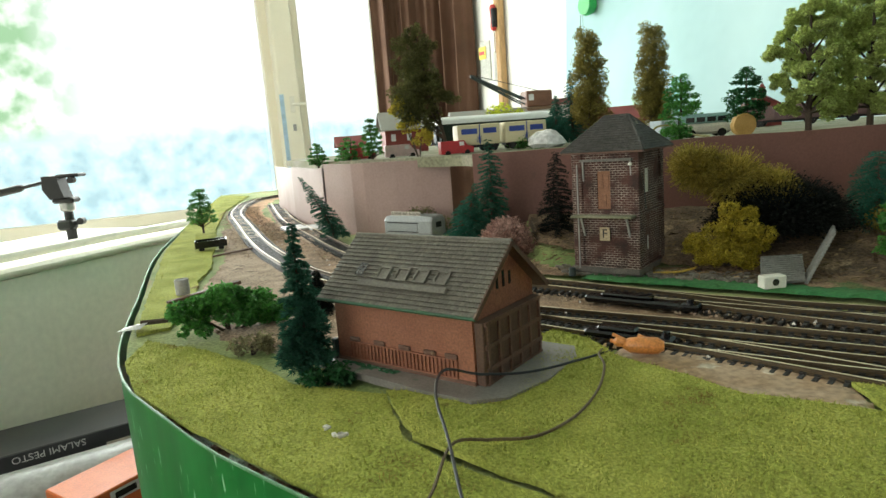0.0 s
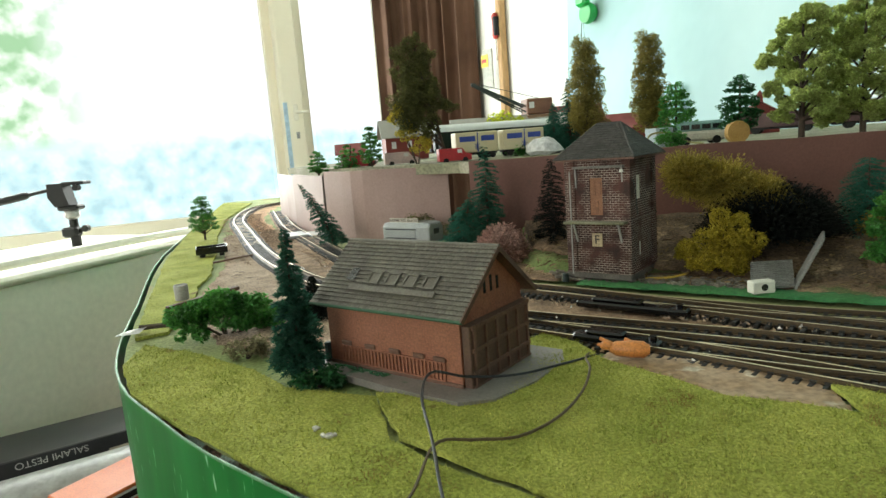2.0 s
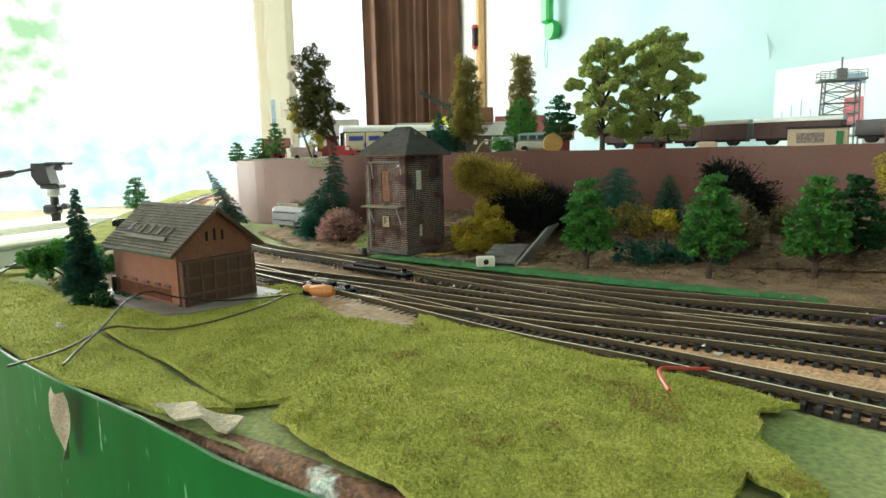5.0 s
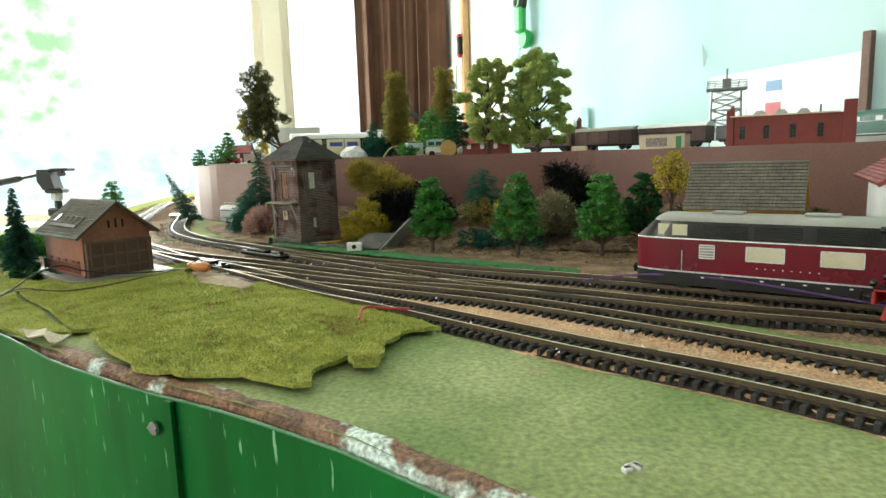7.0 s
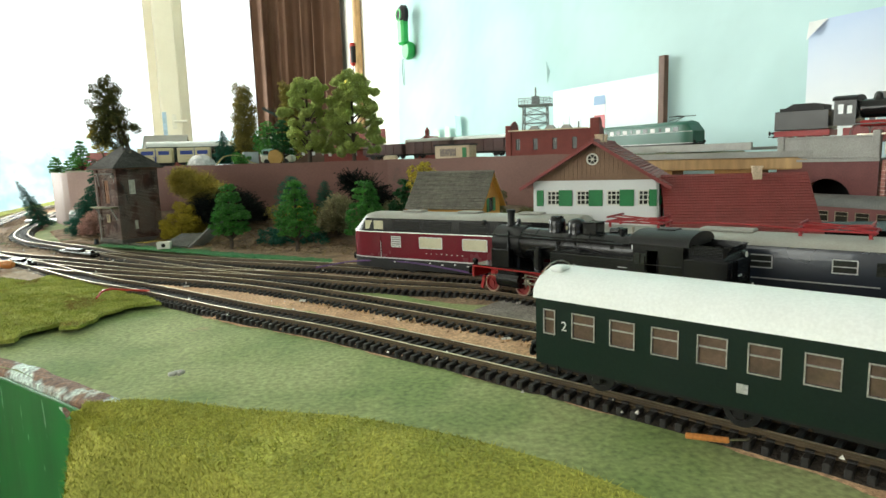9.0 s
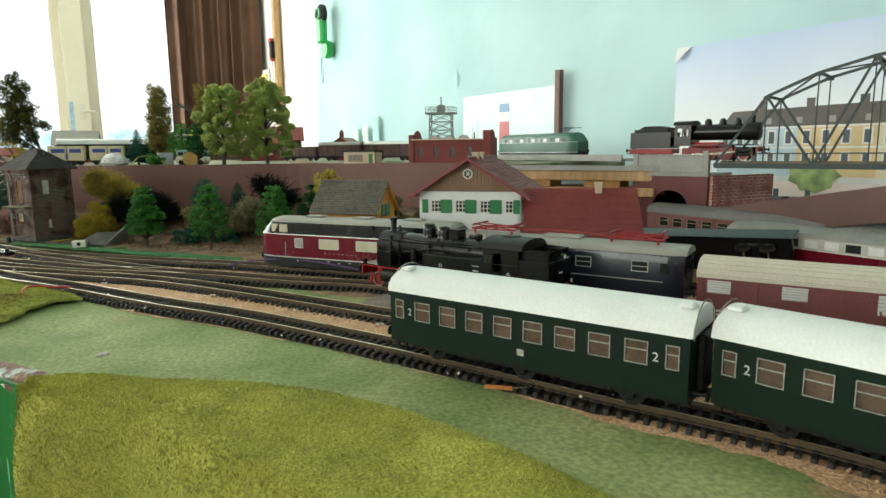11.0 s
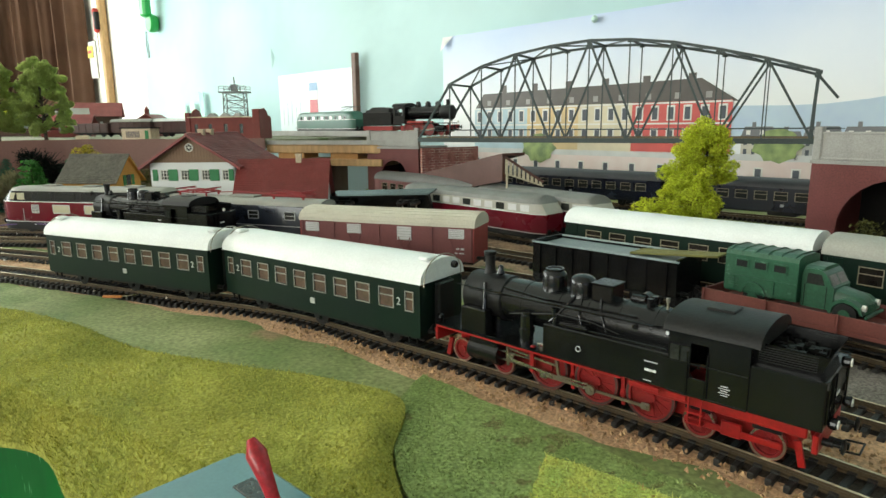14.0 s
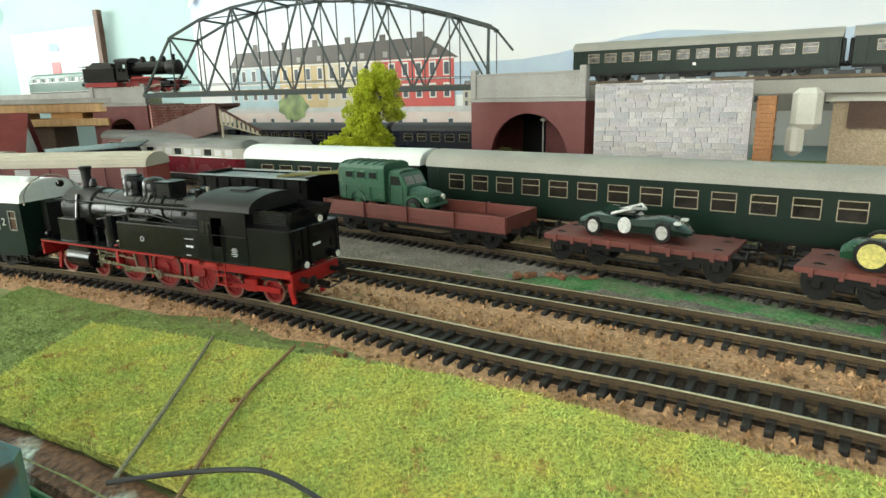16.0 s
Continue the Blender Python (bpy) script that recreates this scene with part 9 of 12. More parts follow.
def spiky(x, y, z, r, leaf, label, seed, count=2500, squash=(1, 1, 1), thick=0.0004, axis=None, name="model_bush"):
    """A bush of twigs that radiate from its heart, or from along an axis."""
    rng = np.random.default_rng(seed)
    t = thing(name, pose(x, y, z), label, "bush", "model bushes")
    d = rng.normal(0, 1, (count, 3))
    d /= np.linalg.norm(d, axis=1)[:, None]
    if axis is None:
        d[:, 2] = np.abs(d[:, 2]) * 0.9 - 0.12
        c = np.tile([0, 0, r * squash[2] * 0.25], (count, 1))
        R = r
    else:
        u = rng.uniform(0, 1, count)
        A = np.array(axis)
        c = A[0] + (A[1] - A[0]) * u[:, None]
        R = (r * (0.65 + 0.5 * np.sin(u * math.pi * 0.9 + 0.5)) * (0.75 + 0.25 * np.sin(u * 19)))[:, None]
    tip = c + d * R * np.array(squash) * rng.uniform(0.72, 1.08, (count, 1))
    root = c + d * R * np.array(squash) * rng.uniform(0.2, 0.6, (count, 1))
    s = np.cross(d, rng.normal(0, 1, (count, 3)))
    s *= (thick * rng.uniform(0.6, 1.8, count) / (np.linalg.norm(s, axis=1) + 1e-9))[:, None]
    v = np.stack([root - s, root + s, tip], 1)
    leaves = leaf_cloud(tip - (tip - root) * rng.uniform(0.0, 0.35, (count, 1)), thick * 2.6, rng, leaf, "foliage")
    part("foliage", leaves, leaf, t)
    part("brush", raw_mesh("brush", v.reshape(-1, 3), 3, leaf), leaf, t)
    if axis is not None:
        part("stem", G().tube([axis[0], axis[1]], [0.0012, 0.0008], 6), BARK, t)
    else:
        part("stem", G().tube([(0, 0, -0.002), (0, 0, r * 0.3)], [r * 0.12, r * 0.06], 6), BARK, t)
    return t


def bush(x, y, z, blobs, leaf, label, seed, count=2500, size=0.0015):
    rng = np.random.default_rng(seed)
    t = thing("model_bush", pose(x, y, z), label, "bush", "model bushes")
    g = G()
    for b in blobs:
        g.tube([(0, 0, -0.002), (b[0] * 0.5, b[1] * 0.5, b[2] * 0.5), b[:3]], [0.0010, 0.0008, 0.0003], 5)
    part("stem", g, BARK, t)
    part("foliage", leaf_cloud(blob_points(clumped(blobs, seed, 9, 0.42), count, rng, 0.5), size, rng, leaf, "foliage"), leaf, t)
    return t


D = DECK_Z
# on the upper deck
tree(0.342, 0.576, D, crown_blobs(0.016, 0.112, 0.034, 30, 1, "lobed"), L_OLIVE, "tall olive foam tree with clumped crown", 1, 90000, 0.0011, 0.003, limbs=12, foam=True)
tree(0.404, 0.584, D, crown_blobs(0.014, 0.122, 0.039, 34, 2, "lobed"), L_OLIVE, "tall spreading olive foam tree on the deck", 2, 110000, 0.0011, 0.003, limbs=12, foam=True)
tree(0.018, 0.785, D - 0.006, [(b[0] - 0.034, b[1] - 0.008, b[2], b[3], b[4], b[5]) for b in crown_blobs(0.042, 0.160, 0.034, 30, 3, "column")] + [(-0.008, -0.004, 0.080, 0.013, 0.012, 0.012), (0.006, -0.004, 0.070, 0.010, 0.009, 0.008), (-0.050, -0.01, 0.140, 0.010, 0.01, 0.012), (-0.018, -0.01, 0.136, 0.010, 0.01, 0.012)], L_OLIVE_DARK, "tall dark olive tree leaning on its thin trunk", 3, 42000, 0.0012, 0.0024, lean=(-0.034, -0.008), limbs=10, foam=True)
bush(-0.020, 0.772, D - 0.004, [(-0.012, 0, 0.040, 0.012, 0.012, 0.014), (0.004, 0, 0.026, 0.011, 0.011, 0.012), (-0.022, 0, 0.062, 0.010, 0.01, 0.016)], L_YELLOW, "mustard yellow moss hanging below the leaning tree", 43, 1800, 0.0018)
tree(0.200, 0.81, D, crown_blobs(0.020, 0.136, 0.0265, 60, 4, "poplar"), L_BROWN, "narrow brown olive tree with a cut top", 4, 32000, 0.0012, 0.002, foam=True)
tree(0.279, 0.805, D, crown_blobs(0.020, 0.136, 0.0245, 60, 5, "poplar"), L_BROWN, "narrow brown olive poplar with bare tip", 5, 32000, 0.0012, 0.002, foam=True)
conifer(0.183, 0.838, D, 0.094, 0.026, L_FIR, "dark frosted fir on the upper deck", 6)
conifer(0.158, 0.815, D, 0.062, 0.026, L_TEAL, "small blue green fir on the upper deck", 7)
tree(0.264, 0.675, D, layered(0.066, 0.021, 8), L_PLASTIC, "bright green moulded plastic tree on the deck", 8, 3600, 0.0017, 0.002)
tree(0.300, 0.607, D, layered(0.064, 0.020, 9), L_DARK, "dark green moulded plastic tree at the deck edge", 9, 3600, 0.0017, 0.002)
tree(-0.165, 0.880, 0.086, layered(0.036, 0.014, 10, 20), L_PLASTIC, "small bright green plastic tree behind the panels", 10, 2000, 0.0016, 0.0014)
tree(-0.118, 0.850, 0.088, layered(0.040, 0.016, 11, 20), L_PLASTIC, "small green plastic tree leaning over the panel", 11, 2000, 0.0016, 0.0014, lean=(0.006, 0))
tree(-0.080, 0.800, 0.090, layered(0.057, 0.014, 12, 26), L_PLASTIC, "slim green plastic tree behind the panels", 12, 2600, 0.0016, 0.0014)
bush(0.105, 0.80, D, [(0, 0, 0.008, 0.014, 0.012, 0.010), (0.012, 0, 0.007, 0.010, 0.010, 0.008)], L_PLASTIC, "low bright green bush on the upper deck", 13, 1500)
bush(0.235, 0.615, D, [(0, 0, 0.008, 0.010, 0.010, 0.009), (0.008, 0, 0.007, 0.007, 0.008, 0.007)], L_PLASTIC, "low bright green bush at the deck edge", 14, 1300)
bush(0.160, 1.46, D, [(0, 0, 0.05, 0.04, 0.04, 0.028), (0.035, 0, 0.035, 0.03, 0.03, 0.025), (-0.03, 0, 0.03, 0.03, 0.03, 0.022)], L_LIME, "pale yellow green bush near the toy crane", 15, 2600, 0.004)

# around the shed and the curve
conifer(-0.071, 0.293, 0.0070, 0.076, 0.0145, L_FIR, "dark green bottle brush conifer beside the shed", 16, count=9000, thick=0.00034, power=1.0)
conifer(-0.086, 0.408, 0.0065, 0.030, 0.010, L_FIR_BLACK, "small dark conifer behind the shed", 17, count=2200)
bush(-0.060, 0.284, 0.007, [(0, 0, 0.002, 0.010, 0.007, 0.003), (0.008, 0.0, 0.001, 0.006, 0.006, 0.002)], L_DARK, "flat dark green sprig by the conifer's foot", 18, 700, 0.0018)
bush(-0.140, 0.385, 0.0062, [(-0.020, -0.004, 0.012, 0.014, 0.012, 0.012), (0, 0, 0.014, 0.016, 0.014, 0.013), (0.018, 0.006, 0.012, 0.014, 0.013, 0.012), (0.030, 0.012, 0.008, 0.008, 0.008, 0.008), (-0.010, 0.006, 0.018, 0.010, 0.010, 0.008)], L_PLASTIC, "fallen bright green plastic tree lying on the grass", 19, 11000, 0.0017)
bush(-0.112, 0.338, 0.0064, [(0, 0, 0.005, 0.009, 0.008, 0.007), (0.007, 0.002, 0.004, 0.006, 0.006, 0.005)], L_BEIGE, "low mossy olive bush", 20, 1300, 0.0012)
tree(-0.347, 0.905, 0.0060, layered(0.066, 0.020, 21), L_PLASTIC, "green moulded plastic tree at the board edge", 21, 3200, 0.0017, 0.0018)
conifer(-0.128, 0.745, 0.0060, 0.078, 0.021, L_FIR, "leaning dark conifer before the panels", 22, lean=(-0.038, 0.01), count=4200)
conifer(0.048, 0.572, 0.0075, 0.106, 0.024, L_FIR, "tall dark green bottle brush conifer by the wall", 23, count=7000, power=0.6)
conifer(0.022, 0.578, 0.0075, 0.058, 0.026, L_TEAL, "bushy teal conifer by the snack van", 24, count=6000, power=0.45, lean=(0.01, 0))
spiky(0.057, 0.548, 0.0075, 0.027, L_PINK, "dusty pink brown twiggy bush", 25, 3800, (1, 1, 1.35), 0.0006)
bush(-0.022, 0.70, 0.007, [(0, 0, 0.014, 0.024, 0.016, 0.014), (0.02, -0.005, 0.010, 0.014, 0.012, 0.010)], L_OLIVE_DARK, "mossy olive bush behind the snack van", 26, 2600, 0.0014)
# near black needles carry the shade beside the signal box
conifer(0.104, 0.548, 0.0085, 0.090, 0.022, L_FIR_BLACK, "conifer beside the signal box, near black to stand for shade", 27, count=4500, power=0.6)

# on the bank before the wall
spiky(0.192, 0.482, 0.02, 0.0235, L_GOLD, "golden olive brush tree lying aslant along the wall", 28, 15000, (1, 1, 1), 0.0004, axis=[(0.0, 0.0, 0.062), (0.072, -0.034, 0.034)])
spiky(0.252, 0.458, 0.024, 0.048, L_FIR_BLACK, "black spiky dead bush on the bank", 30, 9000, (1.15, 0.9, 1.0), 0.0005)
bush(0.203, 0.436, 0.012, [(-0.009, 0.003, 0.022, 0.013, 0.012, 0.013), (0.004, 0, 0.029, 0.014, 0.013, 0.013), (0.015, -0.003, 0.018, 0.013, 0.012, 0.013), (0.003, -0.004, 0.010, 0.015, 0.012, 0.010), (-0.017, 0.006, 0.012, 0.009, 0.010, 0.009)], L_YELLOW, "mustard yellow foam bush by the signal box", 31, 28000, 0.0009)
conifer(0.332, 0.468, 0.022, 0.062, 0.030, L_TEAL, "dark teal brush conifer on the bank", 32, count=5200, power=0.4)
conifer(0.375, 0.455, 0.022, 0.055, 0.020, L_FIR, "dark conifer half hidden on the bank", 33, count=3200, power=0.6)
for i, (x, y, h, w) in enumerate(((0.282, 0.363, 0.070, 0.0195), (0.360, 0.322, 0.074, 0.0205), (0.432, 0.318, 0.070, 0.0205), (0.475, 0.345, 0.070, 0.020))):
    tree(x, y, 0.0085, layered(h, w, 34 + i, 40), L_PLASTIC if i < 3 else L_DARK, ("bright green moulded plastic tree on the bank" if i < 3 else "deep green moulded plastic tree on the bank"), 34 + i, 5200, 0.0018, 0.0022)
spiky(0.398, 0.380, 0.016, 0.031, L_BEIGE, "beige olive dried bush between the trees", 40, 4200, (0.9, 0.8, 1.5), 0.0005)
bush(0.334, 0.376, 0.010, [(-0.014, 0, 0.008, 0.014, 0.012, 0.010), (0.006, 0, 0.010, 0.016, 0.012, 0.012), (0.040, -0.01, 0.007, 0.016, 0.012, 0.009)], L_TEAL, "low teal bushes at the foot of the trees", 41, 3000, 0.0016)
bush(0.335, 0.435, 0.022, [(0, 0, 0.014, 0.022, 0.016, 0.014), (0.03, 0, 0.010, 0.016, 0.014, 0.012)], L_BROWN, "brown dried bush against the wall", 42, 2400, 0.0016)
bush(0.352, 0.39, 0.014, [(0, 0, 0.030, 0.010, 0.010, 0.010)], L_YELLOW, "small orange yellow bush among the trees", 44, 800, 0.0015)
spiky(0.425, 0.43, 0.03, 0.024, L_FIR_BLACK, "black dead plant leaning on the wall", 45, 1500, (1.3, 0.8, 1), 0.0006, axis=[(0.02, 0, 0.02), (-0.022, 0, 0.052)])
tree(0.492, 0.325, 0.012, crown_blobs(0.05, 0.082, 0.022, 12, 46), L_YELLOW, "sparse yellow tree behind the hut", 46, 1800, 0.0016, 0.0014)
bush(0.560, 0.285, 0.010, [(0, 0, 0.030, 0.022, 0.018, 0.024), (0.02, 0.0, 0.022, 0.018, 0.016, 0.018), (-0.014, 0, 0.016, 0.016, 0.014, 0.014)], L_OLIVE_DARK, "olive bush between hut and station", 47, 3000, 0.0017)
spiky(0.47, 0.41, 0.02, 0.030, L_BEIGE, "dull beige bush against the wall", 48, 2400, (1.2, 0.8, 1.2), 0.0005)
spiky(0.53, 0.37, 0.015, 0.030, L_OLIVE_DARK, "dull olive bush below the wall", 49, 2400, (1.2, 0.8, 1.2), 0.0005)
# shade under the wall is put into this bush's near black colour
spiky(0.45, 0.455, 0.02, 0.030, L_FIR_BLACK, "bush below the wall, near black to stand for shade", 60, 2200, (1.3, 0.7, 1.2), 0.0005)
# in the yard
tree(0.993, -0.196, 0.0060, [(b[0] * 0.72 - 0.008 + 0.026 * (b[2] - 0.05) / 0.06, b[1] * 0.8, b[2], b[3] * 1.0, b[4] * 1.0, b[5] * 1.05) for b in crown_blobs(0.012, 0.106, 0.036, 46, 50, "lobed")], L_LIME, "lime yellow foam tree leaning in the yard", 50, 75000, 0.0010, 0.0022, lean=(0.015, 0), limbs=8, foam=True)
bush(1.085, -0.282, 0.0060, [(0, 0, 0.012, 0.024, 0.020, 0.024), (0.012, -0.014, 0.010, 0.018, 0.018, 0.018)], L_OLIVE_DARK, "rounded mossy bush before the arch", 51, 2600, 0.0016)

# ---- furnishings of the room ----
g = G()
line = smooth_line([(-0.40, -0.10), (-0.27, -0.13), (-0.14, -0.24), (-0.05, -0.40)], 0.006)
nn = normals(line)[1]
rows = []


def fold(i, u):
    """Uneven hanging folds, gathered tighter above."""
    return (0.026 * math.sin(i * 0.40 + 1.3 * math.sin(i * 0.11) + 0.25 * u) + 0.010 * math.sin(i * 0.93 + 2.0 * u + 1.0)) * (0.55 + 0.65 * u)


for k in range(12):
    u = k / 11
    rows.append([(line[i][0] + nn[i][0] * fold(i, u), line[i][1] + nn[i][1] * fold(i, u), 1.45 - 1.75 * u) for i in range(len(line))])
solo("curtain", G().sheet(rows, 0.0), CURTAIN, "dark brown curtain hanging in heavy folds beside the window", "curtain", ROOM, smooth=True)
solo("pole", G().box(0.03, 0.035, 1.9, -0.02, -0.61, -0.70, c=0.004), WOOD, "raw pine batten standing against the wall", "batten", ROOM)


def hang_items():
    s = thing("screwdriver", ROOM @ pose(-0.045, -0.605, 0.53), "screwdriver with red and black grip hung on the batten", "screwdriver")
    part("handle", G().lathe([(0.008, 0), (0.013, 0.01), (0.011, 0.05), (0.014, 0.09), (0.009, 0.10)], n=12), mat("red plastic grip", (0.5, 0.03, 0.02), rough=0.4), s, smooth=True)
    part("grip", G().lathe([(0.0135, 0.012), (0.0125, 0.05), (0.0145, 0.085)], 0.002, -0.004, 0, n=12), BLACK_MATT, s)
    part("shaft", G().cyl(0.003, 0.09, 0, 0, -0.085, n=8), STEEL, s)
    s = thing("headphones", ROOM @ pose(-0.03, -1.21, 0.50), "bright green and black toy headset hanging on the wall", "headset")
    gm = mat("bright green plastic", (0.02, 0.42, 0.08), (0.02, 0.36, 0.07), 20, 0.35, bump=0)
    part("earpiece", G().lathe([(0.03, 0), (0.034, 0.012), (0.028, 0.03), (0.012, 0.034)], -0.012, 0, 0.0, axis="x", n=20), gm, s, smooth=True)
    part("body", G().box(0.03, 0.05, 0.09, -0.018, 0, 0.02, c=0.008), gm, s)
    part("pad", G().lathe([(0.026, 0), (0.036, 0.008), (0.036, 0.022), (0.024, 0.028)], -0.03, 0.0, 0.125, axis="x", n=22), BLACK_MATT, s, smooth=True)
    part("ring", G().ring(0.022, 0.005, 0.004, -0.034, 0.0, 0.125, axis="x", n=22), gm, s)
    part("cord", G().tube([(-0.02, 0.006, -0.03), (-0.02, 0.012, -0.08), (-0.018, 0.008, -0.125), (-0.018, -0.002, -0.125), (-0.02, -0.006, -0.08), (-0.02, -0.004, -0.03)], 0.0016, 6), mat("grey green cord", (0.25, 0.34, 0.30), rough=0.6), s)
    s = thing("packet", ROOM @ pose(-0.05, -0.53, 0.34, 0, 0, 8), "white, yellow and red packet pinned by the batten", "packet")
    part("card", G().box(0.006, 0.07, 0.16, 0, 0, 0, c=0.001), mat("grey white card", (0.5, 0.5, 0.45), rough=0.6), s)
    part("label", G().box(0.002, 0.05, 0.05, -0.005, 0.015, 0.09), mat("yellow card", (0.7, 0.55, 0.05), rough=0.5), s)
    part("label", G().box(0.0025, 0.035, 0.014, -0.0055, 0.018, 0.108), mat("red card", (0.5, 0.03, 0.03), rough=0.5), s)
    # dark mark on the paper
    part("torn_flap", G().add([(0, 0, 0), (0, -0.018, -0.03), (-0.012, -0.022, -0.062), (-0.006, -0.006, -0.03)], [(0, 1, 2, 3)]), BLUE_PAPER, thing("paper_flap", ROOM @ pose(-0.03, -2.085, 0.335), "loose torn flap of the blue paper", "paper"))


hang_items()


def flat_shape(parent, name, pts, material, layer, label=""):
    """A printed shape on a sheet against the wall: outline in (y, z), drawn in layers."""
    x = -0.0008 - 0.0004 * layer
    part(name, G().prism([(y, z) for y, z in pts], 0.0003, "x", x), material, parent, label)


def print_mat(name, c, c2=None, scale=30):
    return mat(name, c, c2 or [v * 0.85 for v in c], scale, 0.45, bump=0, vary=0.015, fine=40)


def sky_print():
    """Printed sky: lavender blue above, paler towards the horizon, with soft cloud."""
    m = print_mat("printed hazy sky", (0.70, 0.73, 0.80), (0.74, 0.76, 0.80), 2)
    n, l = m.node_tree.nodes, m.node_tree.links
    co = n.new("ShaderNodeTexCoord")
    xyz = n.new("ShaderNodeSeparateXYZ")
    l.new(co.outputs["Object"], xyz.inputs[0])
    noise = n.new("ShaderNodeTexNoise")
    noise.inputs["Scale"].default_value, noise.inputs["Detail"].default_value = 5, 4
    l.new(co.outputs["Object"], noise.inputs[0])
    add = n.new("ShaderNodeMath")
    add.operation = "MULTIPLY_ADD"
    l.new(noise.outputs[0], add.inputs[0])
    add.inputs[1].default_value = 0.10
    l.new(xyz.outputs[2], add.inputs[2])
    ramp = n.new("ShaderNodeValToRGB")
    e = ramp.color_ramp.elements
    e[0].position, e[0].color = 0.20, (0.78, 0.79, 0.80, 1)
    e[1].position, e[1].color = 0.34, (0.46, 0.56, 0.76, 1)
    l.new(add.outputs[0], ramp.inputs[0])
    l.new(ramp.outputs[0], n["Principled BSDF"].inputs["Base Color"])
    return m


def town_poster():
    s = thing("poster", ROOM @ pose(-0.026, 0, 0), "large photo poster of a row of town houses under hazy sky", "poster")
    y0, y1 = -2.772, -4.35
    part("sheet", G().box(0.0008, y0 - y1, 0.27, 0, (y0 + y1) / 2, 0.02), sky_print(), s)
    hill = [(y0 - 0.45, 0.09)] + [(y0 - 0.45 - i * 0.05, 0.125 + 0.035 * min(1, i / 9) + 0.006 * math.sin(i * 0.9)) for i in range(22)] + [(y1 + 0.02, 0.09)]
    flat_shape(s, "hill", hill, print_mat("printed blue hills", (0.42, 0.52, 0.66), (0.47, 0.58, 0.66)), 0)
    cols = [((0.42, 0.55, 0.62), 0.13), ((0.62, 0.46, 0.24), 0.11), ((0.66, 0.58, 0.42), 0.10), ((0.60, 0.10, 0.09), 0.155)]
    a = -2.862
    roof = print_mat("printed dark roof", (0.075, 0.065, 0.06), (0.10, 0.085, 0.075))
    white = print_mat("printed white window", (0.72, 0.70, 0.66))
    dark = print_mat("printed dark window", (0.07, 0.08, 0.10))
    flat_shape(s, "roof", [(-2.862, 0.146), (-2.885, 0.174), (-3.31, 0.180), (-3.365, 0.146)], roof, 1, "dark printed roof")
    for i in range(6):
        flat_shape(s, "chimney", [(-2.93 - i * 0.072, 0.172), (-2.93 - i * 0.072, 0.188), (-2.942 - i * 0.072, 0.188), (-2.942 - i * 0.072, 0.172)], roof, 0)
    for i in range(10):
        y = -2.895 - i * 0.047
        flat_shape(s, "dormer", [(y, 0.152), (y, 0.161), (y - 0.009, 0.161), (y - 0.009, 0.152)], print_mat("printed dormer", (0.30, 0.28, 0.27)), 2)
    k = 0
    for c, w in cols:
        flat_shape(s, "facade", [(a, 0.072), (a, 0.148), (a - w, 0.148), (a - w, 0.072)], print_mat("printed facade", c), 2, "printed house front")
        for z in (0.1145, 0.1450):
            flat_shape(s, "cornice", [(a, z), (a, z + 0.0025), (a - w, z + 0.0025), (a - w, z)], white, 3)
        n = int(w / 0.0235)
        for i in range(n):
            for z in (0.086, 0.120):
                y = a - (i + 0.5) * w / n
                flat_shape(s, "window", [(y + 0.0065, z), (y + 0.0065, z + 0.023), (y - 0.0065, z + 0.023), (y - 0.0065, z)], white, 3)
                flat_shape(s, "pane", [(y + 0.0042, z + 0.002), (y + 0.0042, z + 0.020), (y - 0.0042, z + 0.020), (y - 0.0042, z + 0.002)], dark, 4)
        a -= w
    flat_shape(s, "lower_wall", [(y0 - 0.02, 0.022), (y0 - 0.02, 0.064), (-3.50, 0.064), (-3.50, 0.022)], print_mat("printed pink wall", (0.66, 0.52, 0.50), (0.70, 0.60, 0.58)), 2)
    flat_shape(s, "street", [(y0 - 0.02, 0.064), (y0 - 0.02, 0.073), (-3.50, 0.073), (-3.50, 0.064)], print_mat("printed pale street", (0.60, 0.60, 0.60)), 2)
    for i in range(14):
        y = y0 - 0.05 - i * 0.048
        flat_shape(s, "window", [(y + 0.006, 0.036), (y + 0.006, 0.055), (y - 0.006, 0.055), (y - 0.006, 0.036)], white, 3)
        flat_shape(s, "pane", [(y + 0.004, 0.038), (y + 0.004, 0.053), (y - 0.004, 0.053), (y - 0.004, 0.038)], dark, 4)
    hz = 0.094
    front = [print_mat("printed far house", c) for c in ((0.50, 0.48, 0.43), (0.42, 0.40, 0.37), (0.56, 0.52, 0.44), (0.38, 0.38, 0.38))]
    slate = print_mat("printed slate roof", (0.13, 0.13, 0.14), (0.19, 0.19, 0.20))
    r = random.Random(12)
    y = -3.372
    while y > -4.1:
        w, h = r.uniform(0.030, 0.060), hz + r.uniform(-0.004, 0.006)
        flat_shape(s, "far_house", [(y, 0.062), (y, h), (y - w, h), (y - w, 0.062)], front[r.randrange(4)], 1)
        flat_shape(s, "roof", [(y + 0.001, h), (y - 0.004, h + 0.014), (y - w + 0.004, h + 0.014), (y - w - 0.001, h)], slate, 2)
        flat_shape(s, "chimney", [(y - w * 0.3, h + 0.013), (y - w * 0.3, h + 0.020), (y - w * 0.3 - 0.005, h + 0.020), (y - w * 0.3 - 0.005, h + 0.013)], slate, 1)
